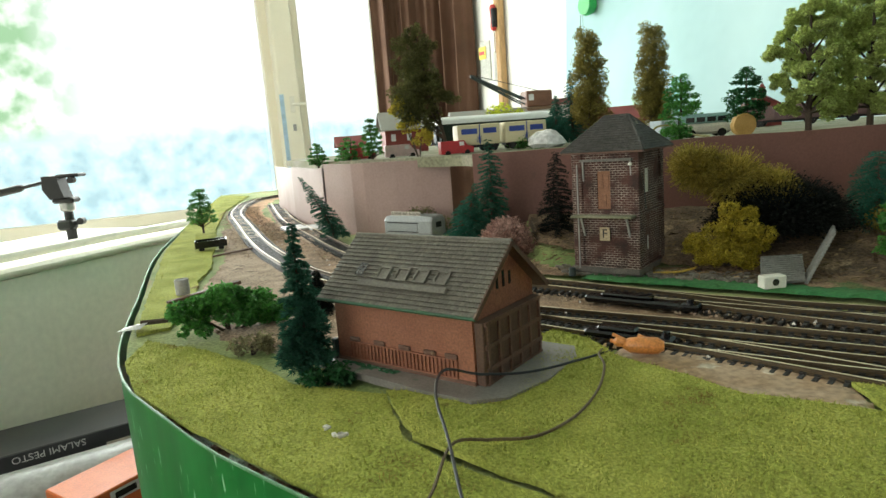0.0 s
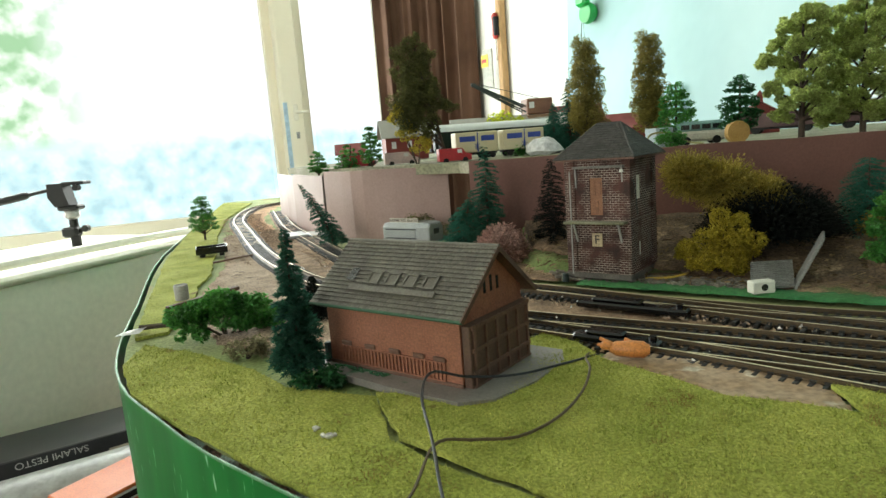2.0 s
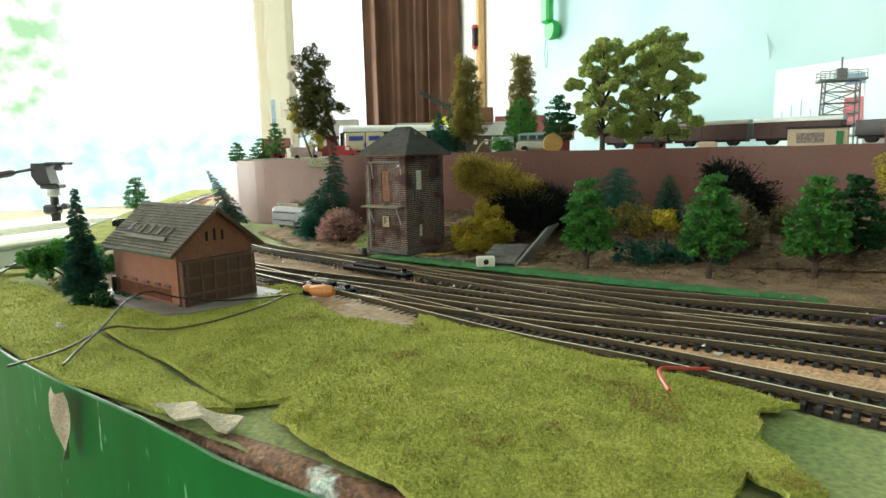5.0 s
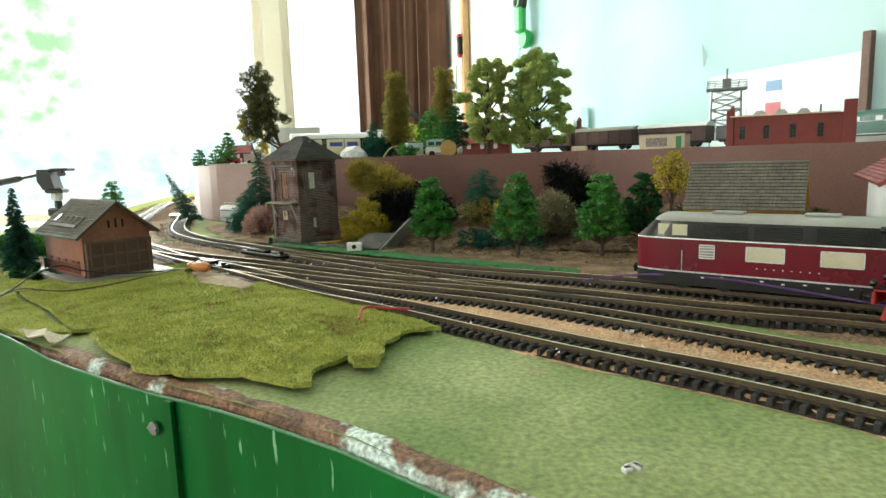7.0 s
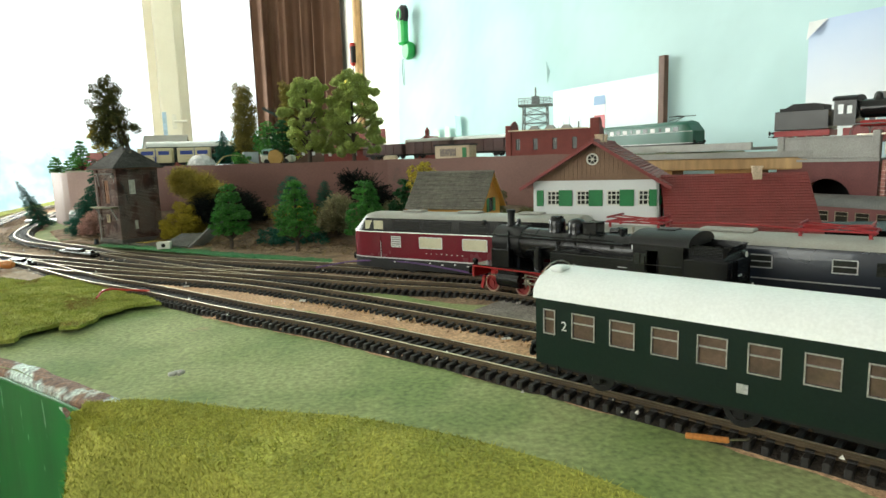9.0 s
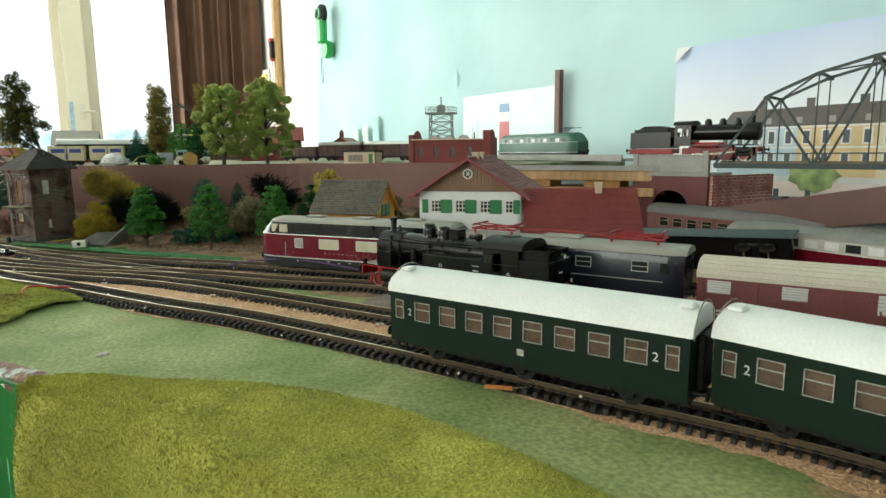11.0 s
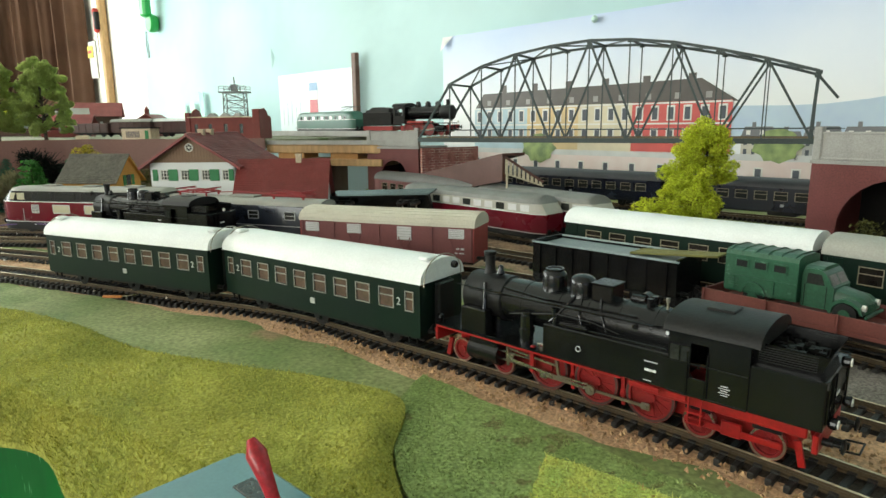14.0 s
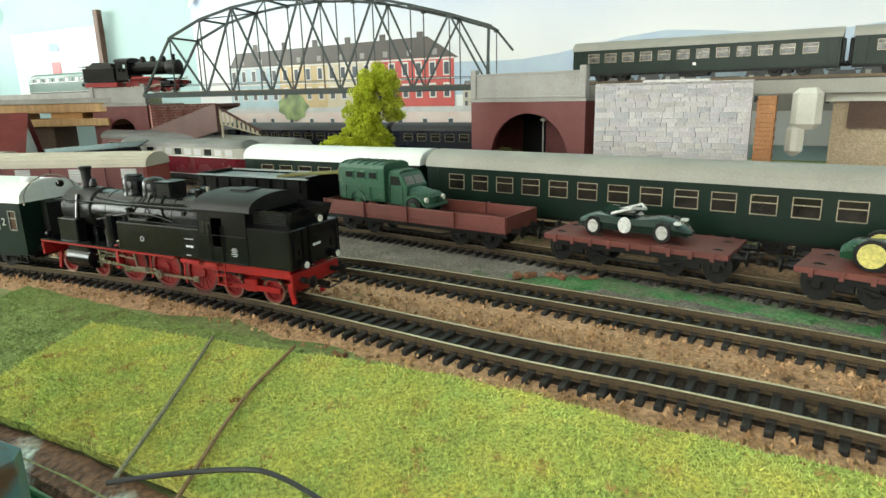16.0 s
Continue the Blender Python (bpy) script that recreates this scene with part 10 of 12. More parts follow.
        for i in range(int(w / 0.011)):
            for z in (h - 0.011, h - 0.024):
                yy = y - 0.006 - i * 0.011
                flat_shape(s, "pane", [(yy + 0.0022, z), (yy + 0.0022, z + 0.0075), (yy - 0.0022, z + 0.0075), (yy - 0.0022, z)], dark, 2)
        for i in range(int(w / 0.018)):
            yy = y - 0.009 - i * 0.018
            flat_shape(s, "dormer", [(yy + 0.0028, h + 0.003), (yy + 0.0028, h + 0.009), (yy - 0.0028, h + 0.009), (yy - 0.0028, h + 0.003)], white, 3)
        y -= w
    for yy, zz, r in ((-3.02, 0.075, 0.034), (-3.98, 0.195, 0.055), (-4.06, 0.185, 0.05), (-3.42, 0.085, 0.03)):
        flat_shape(s, "printed_tree", [(yy + r * (1 + 0.15 * math.sin(j * 2.3)) * math.cos(j * 0.35), zz + 0.75 * r * (1 + 0.15 * math.sin(j * 3.1)) * math.sin(j * 0.35)) for j in range(18)], print_mat("printed foliage", (0.14, 0.20, 0.08), (0.30, 0.38, 0.14), 60), 4)
    for yy in (-3.13, -3.6):
        part("pin", G().lathe([(0.004, 0), (0.006, -0.004), (0.003, -0.009)], -0.002, yy, 0.282, axis="x", n=12), print_mat("pale pin", (0.55, 0.75, 0.70)), s)
    part("corner_fold", G().add([(-0.001, y0, 0.29), (-0.001, y0 - 0.03, 0.29), (-0.012, y0 - 0.004, 0.262)], [(0, 1, 2)]), print_mat("poster back", (0.75, 0.75, 0.75)), s)


town_poster()


def harbour_picture():
    s = thing("picture", ROOM @ pose(-0.026, 0, 0), "small harbour picture with a striped tower beside a brown lath", "picture")
    part("sheet", G().box(0.0008, 0.36, 0.16, 0, -2.29, 0.095), print_mat("printed pale sea sky", (0.60, 0.74, 0.78), (0.70, 0.78, 0.78), 14), s)
    for z0, z1, c in ((0.135, 0.185, (0.55, 0.10, 0.12)), (0.185, 0.208, (0.75, 0.72, 0.72)), (0.208, 0.228, (0.16, 0.30, 0.50))):
        flat_shape(s, "tower_band", [(-2.265, z0), (-2.267, z1), (-2.303, z1), (-2.305, z0)], print_mat("printed tower band", c), 1)
    for i in range(5):
        y = -2.13 - i * 0.022
        flat_shape(s, "mast", [(y, 0.12), (y, 0.17 + 0.01 * (i % 3)), (y - 0.002, 0.17 + 0.01 * (i % 3)), (y - 0.002, 0.12)], print_mat("printed grey mast", (0.42, 0.50, 0.55)), 1)
    part("lath", G().box(0.012, 0.016, 0.20, -0.008, -2.482, 0.085, c=0.001), TRIM_BROWN, s, "brown wooden lath")
    for y, h, c in ((-1.60, 0.105, (0.20, 0.50, 0.42)), (-1.52, 0.075, (0.45, 0.72, 0.48)), (-1.44, 0.070, (0.48, 0.74, 0.50))):
        part("paper_shape", G().prism([(y - 0.02, 0.13), (y + 0.018, 0.13), (y + 0.024, 0.13 + h), (y - 0.012, 0.13 + h * 0.96)], 0.001, "x", -0.003), print_mat("green paper shape", c), s, "pale green paper cut-out")


harbour_picture()


def cabinet():
    a, b = Vector((-1.22, 0.82)), Vector((-0.75, 1.955))
    d = b - a
    s = thing("chest", pose(a.x, a.y, FLOOR_Z, 0, 0, math.degrees(math.atan2(d.y, d.x))), "cream painted chest with a rounded lid edge below the window", "chest")
    L = d.length
    part("body", G().box(L, 0.55, -0.12 - FLOOR_Z, L / 2, 0.275, 0, c=0.004), CREAM, s)
    part("lid", G().box(L + 0.02, 0.57, 0.022, L / 2, 0.27, -0.12 - FLOOR_Z, c=0.008), CREAM, s)
    part("rim", G().tube([(0.3, 0.05, 0.615), (0.5, 0.04, 0.622), (L - 0.30, 0.04, 0.622), (L - 0.02, 0.05, 0.615)], 0.012, 8), CREAM, s, smooth=True)
    part("hinge", G().box(0.004, 0.003, 0.05, L * 0.28, -0.002, 0.42, c=0.001), STEEL_GREY, s)
    # tripod on the lid
    t = thing("camera_tripod", pose(-1.10, 1.80, -0.098), "black camera tripod head with a pan handle", "tripod")
    bk = BLACK_MATT
    part("base", G().cyl(0.028, 0.008, 0.030, 0, 0.0, n=16).cyl(0.014, 0.030, 0.030, 0, 0.008, n=12), bk, t)
    part("clamp", G().box(0.046, 0.036, 0.030, 0.022, 0, 0.036, c=0.006), bk, t)
    part("clamp_lever", G().bar((0.045, 0, 0.052), (0.072, -0.01, 0.062), 0.006, 8).cyl(0.010, 0.016, 0.070, -0.018, 0.060, axis="y", n=12), bk, t)
    part("column", G().cyl(0.012, 0.022, 0.031, 0, 0.066, n=14), bk, t)
    part("collar", G().lathe([(0.012, 0), (0.020, 0.006), (0.021, 0.022), (0.017, 0.028)], 0.031, 0, 0.088, n=16), STEEL_GREY, t, "pale grey collar", smooth=True)
    part("pan_base", G().box(0.062, 0.044, 0.016, 0.031, 0, 0.114, c=0.005), bk, t)
    part("head", G().prism([(-0.001, 0.126), (0.040, 0.130), (0.034, 0.152), (0.026, 0.193), (-0.016, 0.193), (-0.019, 0.155)], 0.046, "y", -0.023), bk, t)
    part("plate", G().box(0.066, 0.046, 0.010, 0.056, 0, 0.186, c=0.003), bk, t)
    part("knob", G().cyl(0.009, 0.018, 0.068, -0.03, 0.178, axis="y", n=12), bk, t)
    part("handle", G().bar((-0.012, 0, 0.178), (-0.085, -0.006, 0.166), 0.005, 8), bk, t)
    part("grip", G().lathe([(0.008, 0), (0.011, 0.01), (0.011, 0.13), (0.008, 0.14)], m=pose(-0.082, -0.006, 0.1665) @ pose(0, 0, 0, 0, -99, 4), n=12), bk, t, smooth=True)
    solo("green_box", G().box(0.05, 0.05, 0.06, c=0.003), mat("bright green tin", (0.10, 0.42, 0.04), rough=0.4), "small bright green tin on the chest", "tin", pose(-1.22, 1.60, -0.098))


cabinet()


def under_boxes():
    card = mat("black box card", (0.03, 0.03, 0.032), (0.045, 0.045, 0.05), 20, 0.4, bump=0.05)
    yaw = 32
    s = thing("cardboard_box", pose(-0.90, 1.13, FLOOR_Z, 0, 0, yaw), "black printed food carton with white lettering standing below the layout", "carton")
    part("carton", G().box(0.36, 0.16, 0.27, 0.14, 0.08, 0, c=0.002), card, s)
    letter(s, "SALAMI PESTO", 0.020, WHITE_MARK, pose(0.09, -0.0005, 0.256, 90, 180, 0))
    part("label", G().box(0.06, 0.0008, 0.026, 0.22, -0.0008, 0.215), mat("cream paper label", (0.62, 0.56, 0.46), rough=0.6), s, "cream paper label")
    part("tape", G().box(0.18, 0.0008, 0.016, 0.08, -0.0006, 0.215), mat("grey tape", (0.25, 0.25, 0.25), rough=0.3), s)
    r = thing("rolled_sheet", pose(-0.82, 0.93, FLOOR_Z, 0, 0, yaw), "rolled grey plastic sheet beside the cartons", "roll")
    part("roll", G().cyl(0.08, 0.34, 0, 0.0, 0.235, axis="x", n=22), mat("grey plastic film", (0.32, 0.32, 0.31), (0.22, 0.22, 0.21), 16, 0.35, bump=0.2, fine=60), r, smooth=True)
    part("stand", G().box(0.30, 0.14, 0.160, 0.16, 0, 0, c=0.004), card, r)
    o = thing("toy_box", pose(-0.545, 0.875, FLOOR_Z, 0, 0, 58), "orange model railway box standing on end", "toy box")
    part("carton", G().box(0.17, 0.10, 0.325, 0.05, 0.05, 0, c=0.002), mat("orange card", (0.62, 0.14, 0.03), (0.55, 0.12, 0.03), 20, 0.45, bump=0.05), o)
    part("label", G().box(0.06, 0.0008, 0.018, 0.04, -0.0008, 0.302), WHITE_MARK, o)
    part("picture_bar", G().box(0.035, 0.001, 0.010, 0.035, -0.0012, 0.306), BLACK_MATT, o)
    m_ = thing("toy_box", pose(-0.66, 0.78, FLOOR_Z, 0, 0, 20), "green toy train box with a white bar mark", "toy box")
    part("carton", G().box(0.16, 0.08, 0.30, 0.05, 0.04, 0, c=0.002), mat("teal green card", (0.02, 0.22, 0.10), rough=0.45, bump=0.05), m_)
    part("mark", G().box(0.07, 0.0008, 0.014, 0.06, -0.0008, 0.278), WHITE_MARK, m_)
    b = thing("bag", pose(0.03, 0.02, FLOOR_Z), "blue plastic bag hanging below the board", "bag")
    part("sheet", G().box(0.12, 0.10, 0.42, -0.05, 0.03, 0, c=0.02), mat("blue plastic film", (0.02, 0.07, 0.28), (0.02, 0.05, 0.20), 14, 0.3, bump=0.3, fine=50), b)


under_boxes()


def controller():
    at = pose(0.627, -0.420, -0.07, 0, 0, -64.4)
    s = thing("train_controller", at, "worn blue grey metal train controller with a red lever", "controller")
    gm = mat("worn blue grey enamel", (0.13, 0.27, 0.29), (0.10, 0.22, 0.24), 20, 0.38, metal=0.1, bump=0.08, vary=0.06, spots=(0.16, 0.09, 0.06), spot_scale=38, spot_at=0.69)
    part("case", G().box(0.150, 0.09, 0.1000, 0.075, -0.045, 0, c=0.003), gm, s)
    for a, b in ((0.017, 0.065), (0.078, 0.112)):
        part("slot", G().box(b - a, 0.0055, 0.0006, (a + b) / 2, -0.0105, 0.0998, c=0.0002), DARK_GLASS, s)
    part("lever", G().tube([(0.034, -0.0105, 0.097), (0.031, -0.0118, 0.107), (0.0275, -0.0120, 0.1125), (0.0255, -0.0120, 0.1155)], [0.0012, 0.0018, 0.0025, 0.0010], 12), mat("red lever plastic", (0.52, 0.02, 0.03), rough=0.3, bump=0, coat=0.3), s, "bright red lever", smooth=True)
    part("dial", G().lathe([(0.010, 0), (0.011, 0.002), (0.0095, 0.004), (0.002, 0.0045)], 0.03, -0.052, 0.0999, n=20), BLACK_MATT, s)
    part("knob", G().lathe([(0.0038, 0), (0.0050, 0.002), (0.0050, 0.007), (0.0042, 0.0110), (0.0015, 0.0125)], 0.1215, -0.0120, 0.1000, n=16, m=None), mat("chipped white knob", (0.55, 0.52, 0.46), (0.40, 0.36, 0.30), 160, 0.5, bump=0.3, spots=(0.22, 0.10, 0.08), spot_scale=90, spot_at=0.66), s, "chipped white knob", smooth=True)
    solo("bracket_shelf", G().box(0.18, 0.15, 0.012, 0.075, -0.02, -0.0125), WOOD, "wooden bracket shelf on the board's edge", "shelf", at)


controller()


# ---- clutter on the layout ----
def wire(pts, r, material, label, name="cable"):
    solo(name, G().tube(smooth_line(pts, 0.003), r, 6), material, label, "cable", smooth=True)


BLACK_WIRE = mat("black wire", (0.02, 0.02, 0.022), rough=0.4, bump=0)
BROWN_WIRE = mat("olive brown wire", (0.10, 0.065, 0.025), rough=0.4, bump=0)
wire([(0.004, 0.150, 0.0105), (0.0, 0.169, 0.012), (-0.003, 0.197, 0.016), (-0.007, 0.225, 0.021), (-0.003, 0.246, 0.0225), (0.012, 0.252, 0.0170), (0.035, 0.262, 0.0125), (0.060, 0.276, 0.0110), (0.078, 0.287, 0.0102)], 0.0006, BLACK_WIRE, "black wire looping over the grass before the shed")
wire([(-0.022, 0.150, 0.0100), (-0.010, 0.172, 0.0105), (-0.002, 0.198, 0.0140), (0.012, 0.203, 0.0120), (0.028, 0.206, 0.0105), (0.045, 0.219, 0.0108), (0.059, 0.240, 0.0115), (0.068, 0.264, 0.0118), (0.070, 0.281, 0.0110), (0.074, 0.290, 0.0100)], 0.0006, BROWN_WIRE, "olive brown wire looping over the grass")
wire([(0.704, -0.549, 0.0115), (0.715, -0.555, 0.0118), (0.726, -0.562, 0.0118), (0.733, -0.570, 0.0118), (0.738, -0.590, 0.0115), (0.742, -0.62, 0.0112)], 0.0006, BLACK_WIRE, "black wire lying on the bright mat")
wire([(0.752, -0.474, 0.0098), (0.727, -0.514, 0.0098), (0.706, -0.546, 0.0100)], 0.0006, mat("grey wire", (0.26, 0.25, 0.15), rough=0.5, bump=0), "thin grey wire across the bright mat")
wire([(0.770, -0.502, 0.0098), (0.742, -0.528, 0.0098), (0.712, -0.566, 0.0100)], 0.0006, mat("reddish wire", (0.30, 0.18, 0.08), rough=0.5, bump=0), "thin brown wire across the bright mat")
wire([(0.259, 0.105, 0.0125), (0.2585, 0.115, 0.0150), (0.262, 0.122, 0.0150), (0.272, 0.127, 0.0128), (0.284, 0.131, 0.0110)], 0.0008, mat("red wire", (0.55, 0.05, 0.03), rough=0.35, bump=0), "short red wire beside the track")
wire([(0.395, 0.20, 0.0115), (0.43, 0.185, 0.018), (0.47, 0.158, 0.020), (0.52, 0.118, 0.016), (0.57, 0.070, 0.012), (0.62, 0.012, 0.0115), (0.66, -0.05, 0.0112), (0.70, -0.10, 0.0100), (0.735, -0.155, 0.0095)], 0.0007, mat("purple wire", (0.10, 0.04, 0.16), rough=0.4, bump=0), "purple wire trailing across the sidings")
wire([(0.150, 0.437, 0.0105), (0.165, 0.430, 0.0115), (0.176, 0.432, 0.0125), (0.183, 0.441, 0.0115)], 0.0008, mat("yellow wire", (0.55, 0.38, 0.05), rough=0.4, bump=0), "yellow wire by the signal box")
wire([(0.205, 0.60, 0.100), (0.215, 0.612, 0.112), (0.235, 0.615, 0.112), (0.25, 0.612, 0.103), (0.262, 0.60, 0.100)], 0.0010, mat("pale olive wire", (0.34, 0.30, 0.12), rough=0.4, bump=0), "pale wire at the deck edge")


def point_motor(x, y, yaw, L):
    s = thing("point_motor", pose(x, y, 0.0075, 0, 0, yaw), "black plastic point motor beside the track", "point motor", "point motors")
    part("case", G().box(L, 0.010, 0.0045, 0, 0, 0, c=0.0012), BLACK, s)
    part("cover", G().box(L * 0.45, 0.0085, 0.0025, -L * 0.12, 0, 0.0045, c=0.0010), BLACK, s)
    part("lug", G().cyl(0.002, 0.003, L * 0.42, 0, 0.004, n=10), BLACK, s)


point_motor(0.118, 0.367, -38, 0.070)
point_motor(0.092, 0.307, -38, 0.046)


ROOF_DUST = mat("dusty grey roof tile", (0.24, 0.235, 0.22), (0.18, 0.175, 0.16), 60, 0.7, bump=0.3, vary=0.2, island=True, random_value=0.12)


def loose_things():
    om = mat("orange plastic", (0.62, 0.24, 0.06), (0.55, 0.20, 0.05), 30, 0.4, bump=0.05)
    s = thing("toy_cow", pose(0.0925, 0.2835, 0.0085, 0, 0, -20), "orange plastic toy animal lying on its side", "toy animal")
    sec = []
    for x, r in ((-0.010, 0.0018), (-0.007, 0.0036), (0, 0.0042), (0.006, 0.0040), (0.009, 0.0022)):
        sec.append([(x, r * math.cos(a), 0.0042 + r * math.sin(a)) for a in [2 * math.pi * i / 10 for i in range(10)]])
    loft(sec, om, s, "body")
    for x in (-0.007, 0.005):
        part("leg", G().bar((x, 0.002, 0.005), (x - 0.008, 0.006, 0.0072), 0.0009, 7), om, s)
        part("leg", G().bar((x, 0.001, 0.0035), (x - 0.009, 0.003, 0.0050), 0.0009, 7), om, s)
    part("head", G().lathe([(0.0010, 0), (0.0024, 0.002), (0.0022, 0.005), (0.0010, 0.007)], -0.0145, 0, 0.0055, axis="x", n=10), om, s)
    g = mat("silver grey caravan", (0.36, 0.38, 0.38), (0.32, 0.34, 0.34), 40, 0.35, metal=0.15, bump=0.05)
    c = thing("snack_van", pose(-0.030, 0.698, 0.0075, 0, 0, -37), "silver grey snack van with a sign board on its roof", "snack van")
    sec = []
    for x, k in ((-0.034, 0.90), (-0.032, 0.97), (-0.027, 1.0), (0.027, 1.0), (0.032, 0.97), (0.034, 0.90)):
        w = 0.0135 * k
        sec.append([(x, -w, 0.004), (x, -w, 0.022), (x, -w * 0.8, 0.0265 * k + 0.001), (x, w * 0.8, 0.0265 * k + 0.001), (x, w, 0.022), (x, w, 0.004)])
    loft(sec, g, c, "body", smooth=False)
    hb = part("hatch", G().box(0.042, 0.0012, 0.009, -0.006, -0.0138, 0.0105, c=0.0004), g, c)
    part("hatch_frame", G().box(0.044, 0.0008, 0.0008, -0.006, -0.0141, 0.0198).box(0.044, 0.0008, 0.0008, -0.006, -0.0141, 0.0098), BLACK_MATT, hb)
    part("band", G().box(0.068, 0.0276, 0.0008, 0, 0, 0.0085), STEEL_GREY, c)
    part("end_window", G().box(0.0008, 0.009, 0.006, 0.0342, 0, 0.0145), DARK_GLASS, c)
    b = part("sign_board", G().box(0.042, 0.0010, 0.0052, -0.004, -0.009, 0.0270), mat("cream sign board", (0.55, 0.50, 0.42), rough=0.6), c, "cream sign board with dark lettering")
    letter(b, "COFFEE  TEA  SNACKS", 0.0040, mat("dark sign lettering", (0.06, 0.04, 0.035), rough=0.6), pose(-0.004, -0.0096, 0.0296, 90, 0, 0))
    for x in (-0.016, 0.016):
        for y in (-0.011, 0.011):
            part("wheel", G().cyl(0.0040, 0.003, x, y - 0.0015, 0.0040, axis="y", n=14), BLACK_MATT, c)
    # fallen roof
    r = thing("fallen_roof", pose(0.228, 0.3825, 0.0092), "grey tiled roof halves folded open and lying on the ground", "roof")
    m1 = slope_pose((-0.030, -0.003, 0.0020), (0.030, 0.003, -0.001), (0.012, 0.024, 0.008))
    part("roof_slab", G().box(0.030, 0.036, 0.0012, 0.015, 0.018, 0, m=m1), ROOF_DUST, r)
    part("tiles", tiles(G(), 0.030, 0.036, 16, 13, m1 @ pose(0, 0, 0.0012)), ROOF_DUST, r)
    m2 = slope_pose((0.0, 0.0, 0.0), (0.51, 0.86, 0.03), (0.0325, 0.020, 0.032))
    part("roof_slab", G().box(0.026, 0.044, 0.0012, 0.013, 0.022, 0, m=m2), ROOF_DUST, r)
    part("tiles", tiles(G(), 0.026, 0.044, 14, 15, m2 @ pose(0, 0, 0.0012)), ROOF_DUST, r)
    part("tiles", tiles(G(), 0.026, 0.044, 14, 15, m2 @ pose(0.026, 0, 0, 0, 180, 0)), ROOF_DUST, r)
    w = thing("block", pose(0.2045, 0.3785, 0.0095, 0, 0, 4), "white plastic block with a round black hole", "block")
    part("body", G().box(0.0145, 0.008, 0.008, 0, 0, 0, c=0.0006), WHITE_TRIM, w)
    part("hole", G().cyl(0.0022, 0.0006, 0.0, -0.0043, 0.0042, axis="y", n=14), DARK_GLASS, w)
    # tipped tub wagon by the board edge
    t = thing("tub_wagon", pose(-0.277, 0.740, 0.0070, 0, 0, 20), "black open tub wagon standing in the grass", "wagon")
    for y in (-0.011, 0.011):
        part("side", G().box(0.036, 0.0012, 0.008, 0, y, 0.004), BLACK, t)
    for x in (-0.0174, 0.0174):
        part("end", G().box(0.0012, 0.0208, 0.008, x, 0, 0.004), BLACK, t)
    part("floor", G().box(0.036, 0.021, 0.001, 0, 0, 0.0036), BLACK_MATT, t)
    for x in (-0.011, 0.011):
        part("axle_block", G().box(0.006, 0.018, 0.0037, x, 0, 0, c=0.0006), BLACK_MATT, t)
    solo("pot", G().lathe([(0.0055, 0), (0.0055, 0.012), (0.0050, 0.0125), (0.0046, 0.0115)], n=18), mat("grey plastic pot", (0.42, 0.41, 0.38), rough=0.5), "small grey plastic cup on the grass", "cup", pose(-0.2135, 0.495, 0.0085), smooth=True)
    wd = mat("brown stained stick", (0.12, 0.055, 0.03), (0.09, 0.04, 0.02), 60, 0.6, bump=0.3)
    solo("wooden_strip", G().box(0.062, 0.0045, 0.003, c=0.0004), wd, "brown wooden strip lying by the bush", "strip", pose(-0.193, 0.489, 0.0085, 0, -3, 47))
    solo("wooden_strip", G().box(0.050, 0.003, 0.002, c=0.0003), wd, "thin brown strip across the gravel", "strip", pose(-0.235, 0.69, 0.0082, 0, 0, 50))
    f = thing("felled_trunk", pose(-0.196, 0.398, 0.0095, 0, 0, 6), "thin dark trunk of the fallen tree with pale base", "trunk")
    part("trunk", G().tube([(-0.006, 0, 0.003), (0.02, 0.001, 0.003), (0.045, 0.0, 0.006)], [0.0018, 0.0016, 0.0012], 7), BARK, f)
    part("base_plate", G().add([(-0.020, -0.006, 0.0), (-0.004, -0.008, 0.001), (0.0, 0.0, 0.004), (-0.004, 0.008, 0.001), (-0.018, 0.004, 0.0)], [(0, 1, 2), (0, 2, 4), (2, 3, 4)]), mat("pale plastic foot", (0.42, 0.42, 0.38), rough=0.5), f)
    rr = random.Random(11)
    wm = mat("white plaster crumb", (0.62, 0.60, 0.55), (0.5, 0.47, 0.42), 200, 0.8, bump=0.4)
    for i, (x, y, sz) in enumerate(((0.366, -0.051, 0.0042), (0.30, 0.160, 0.003), (0.52, -0.02, 0.0025), (0.40, 0.09, 0.0035), (0.255, 0.205, 0.003), (0.232, 0.235, 0.0035), (0.54, 0.052, 0.003), (0.66, -0.165, 0.0025), (0.792, -0.32, 0.003), (0.83, -0.41, 0.0025), (0.77, -0.285, 0.0028), (-0.045, 0.225, 0.004), (-0.052, 0.232, 0.003))):
        gg = G()
        for k in range(5):
            gg.box(sz * rr.uniform(0.4, 0.9), sz * rr.uniform(0.3, 0.7), sz * 0.35, rr.uniform(-sz, sz) * 0.6, rr.uniform(-sz, sz) * 0.4, 0, c=sz * 0.08)
        solo("plaster_crumb", gg, wm, "white crumb of plaster on the ground", "crumb", pose(x, y, ground_z(x, y) + 0.0026, 0, 0, rr.uniform(0, 180)), "plaster crumbs")
    cl = mat("rusty clinker", (0.30, 0.14, 0.07), (0.16, 0.07, 0.04), 150, 0.9, bump=0.8)
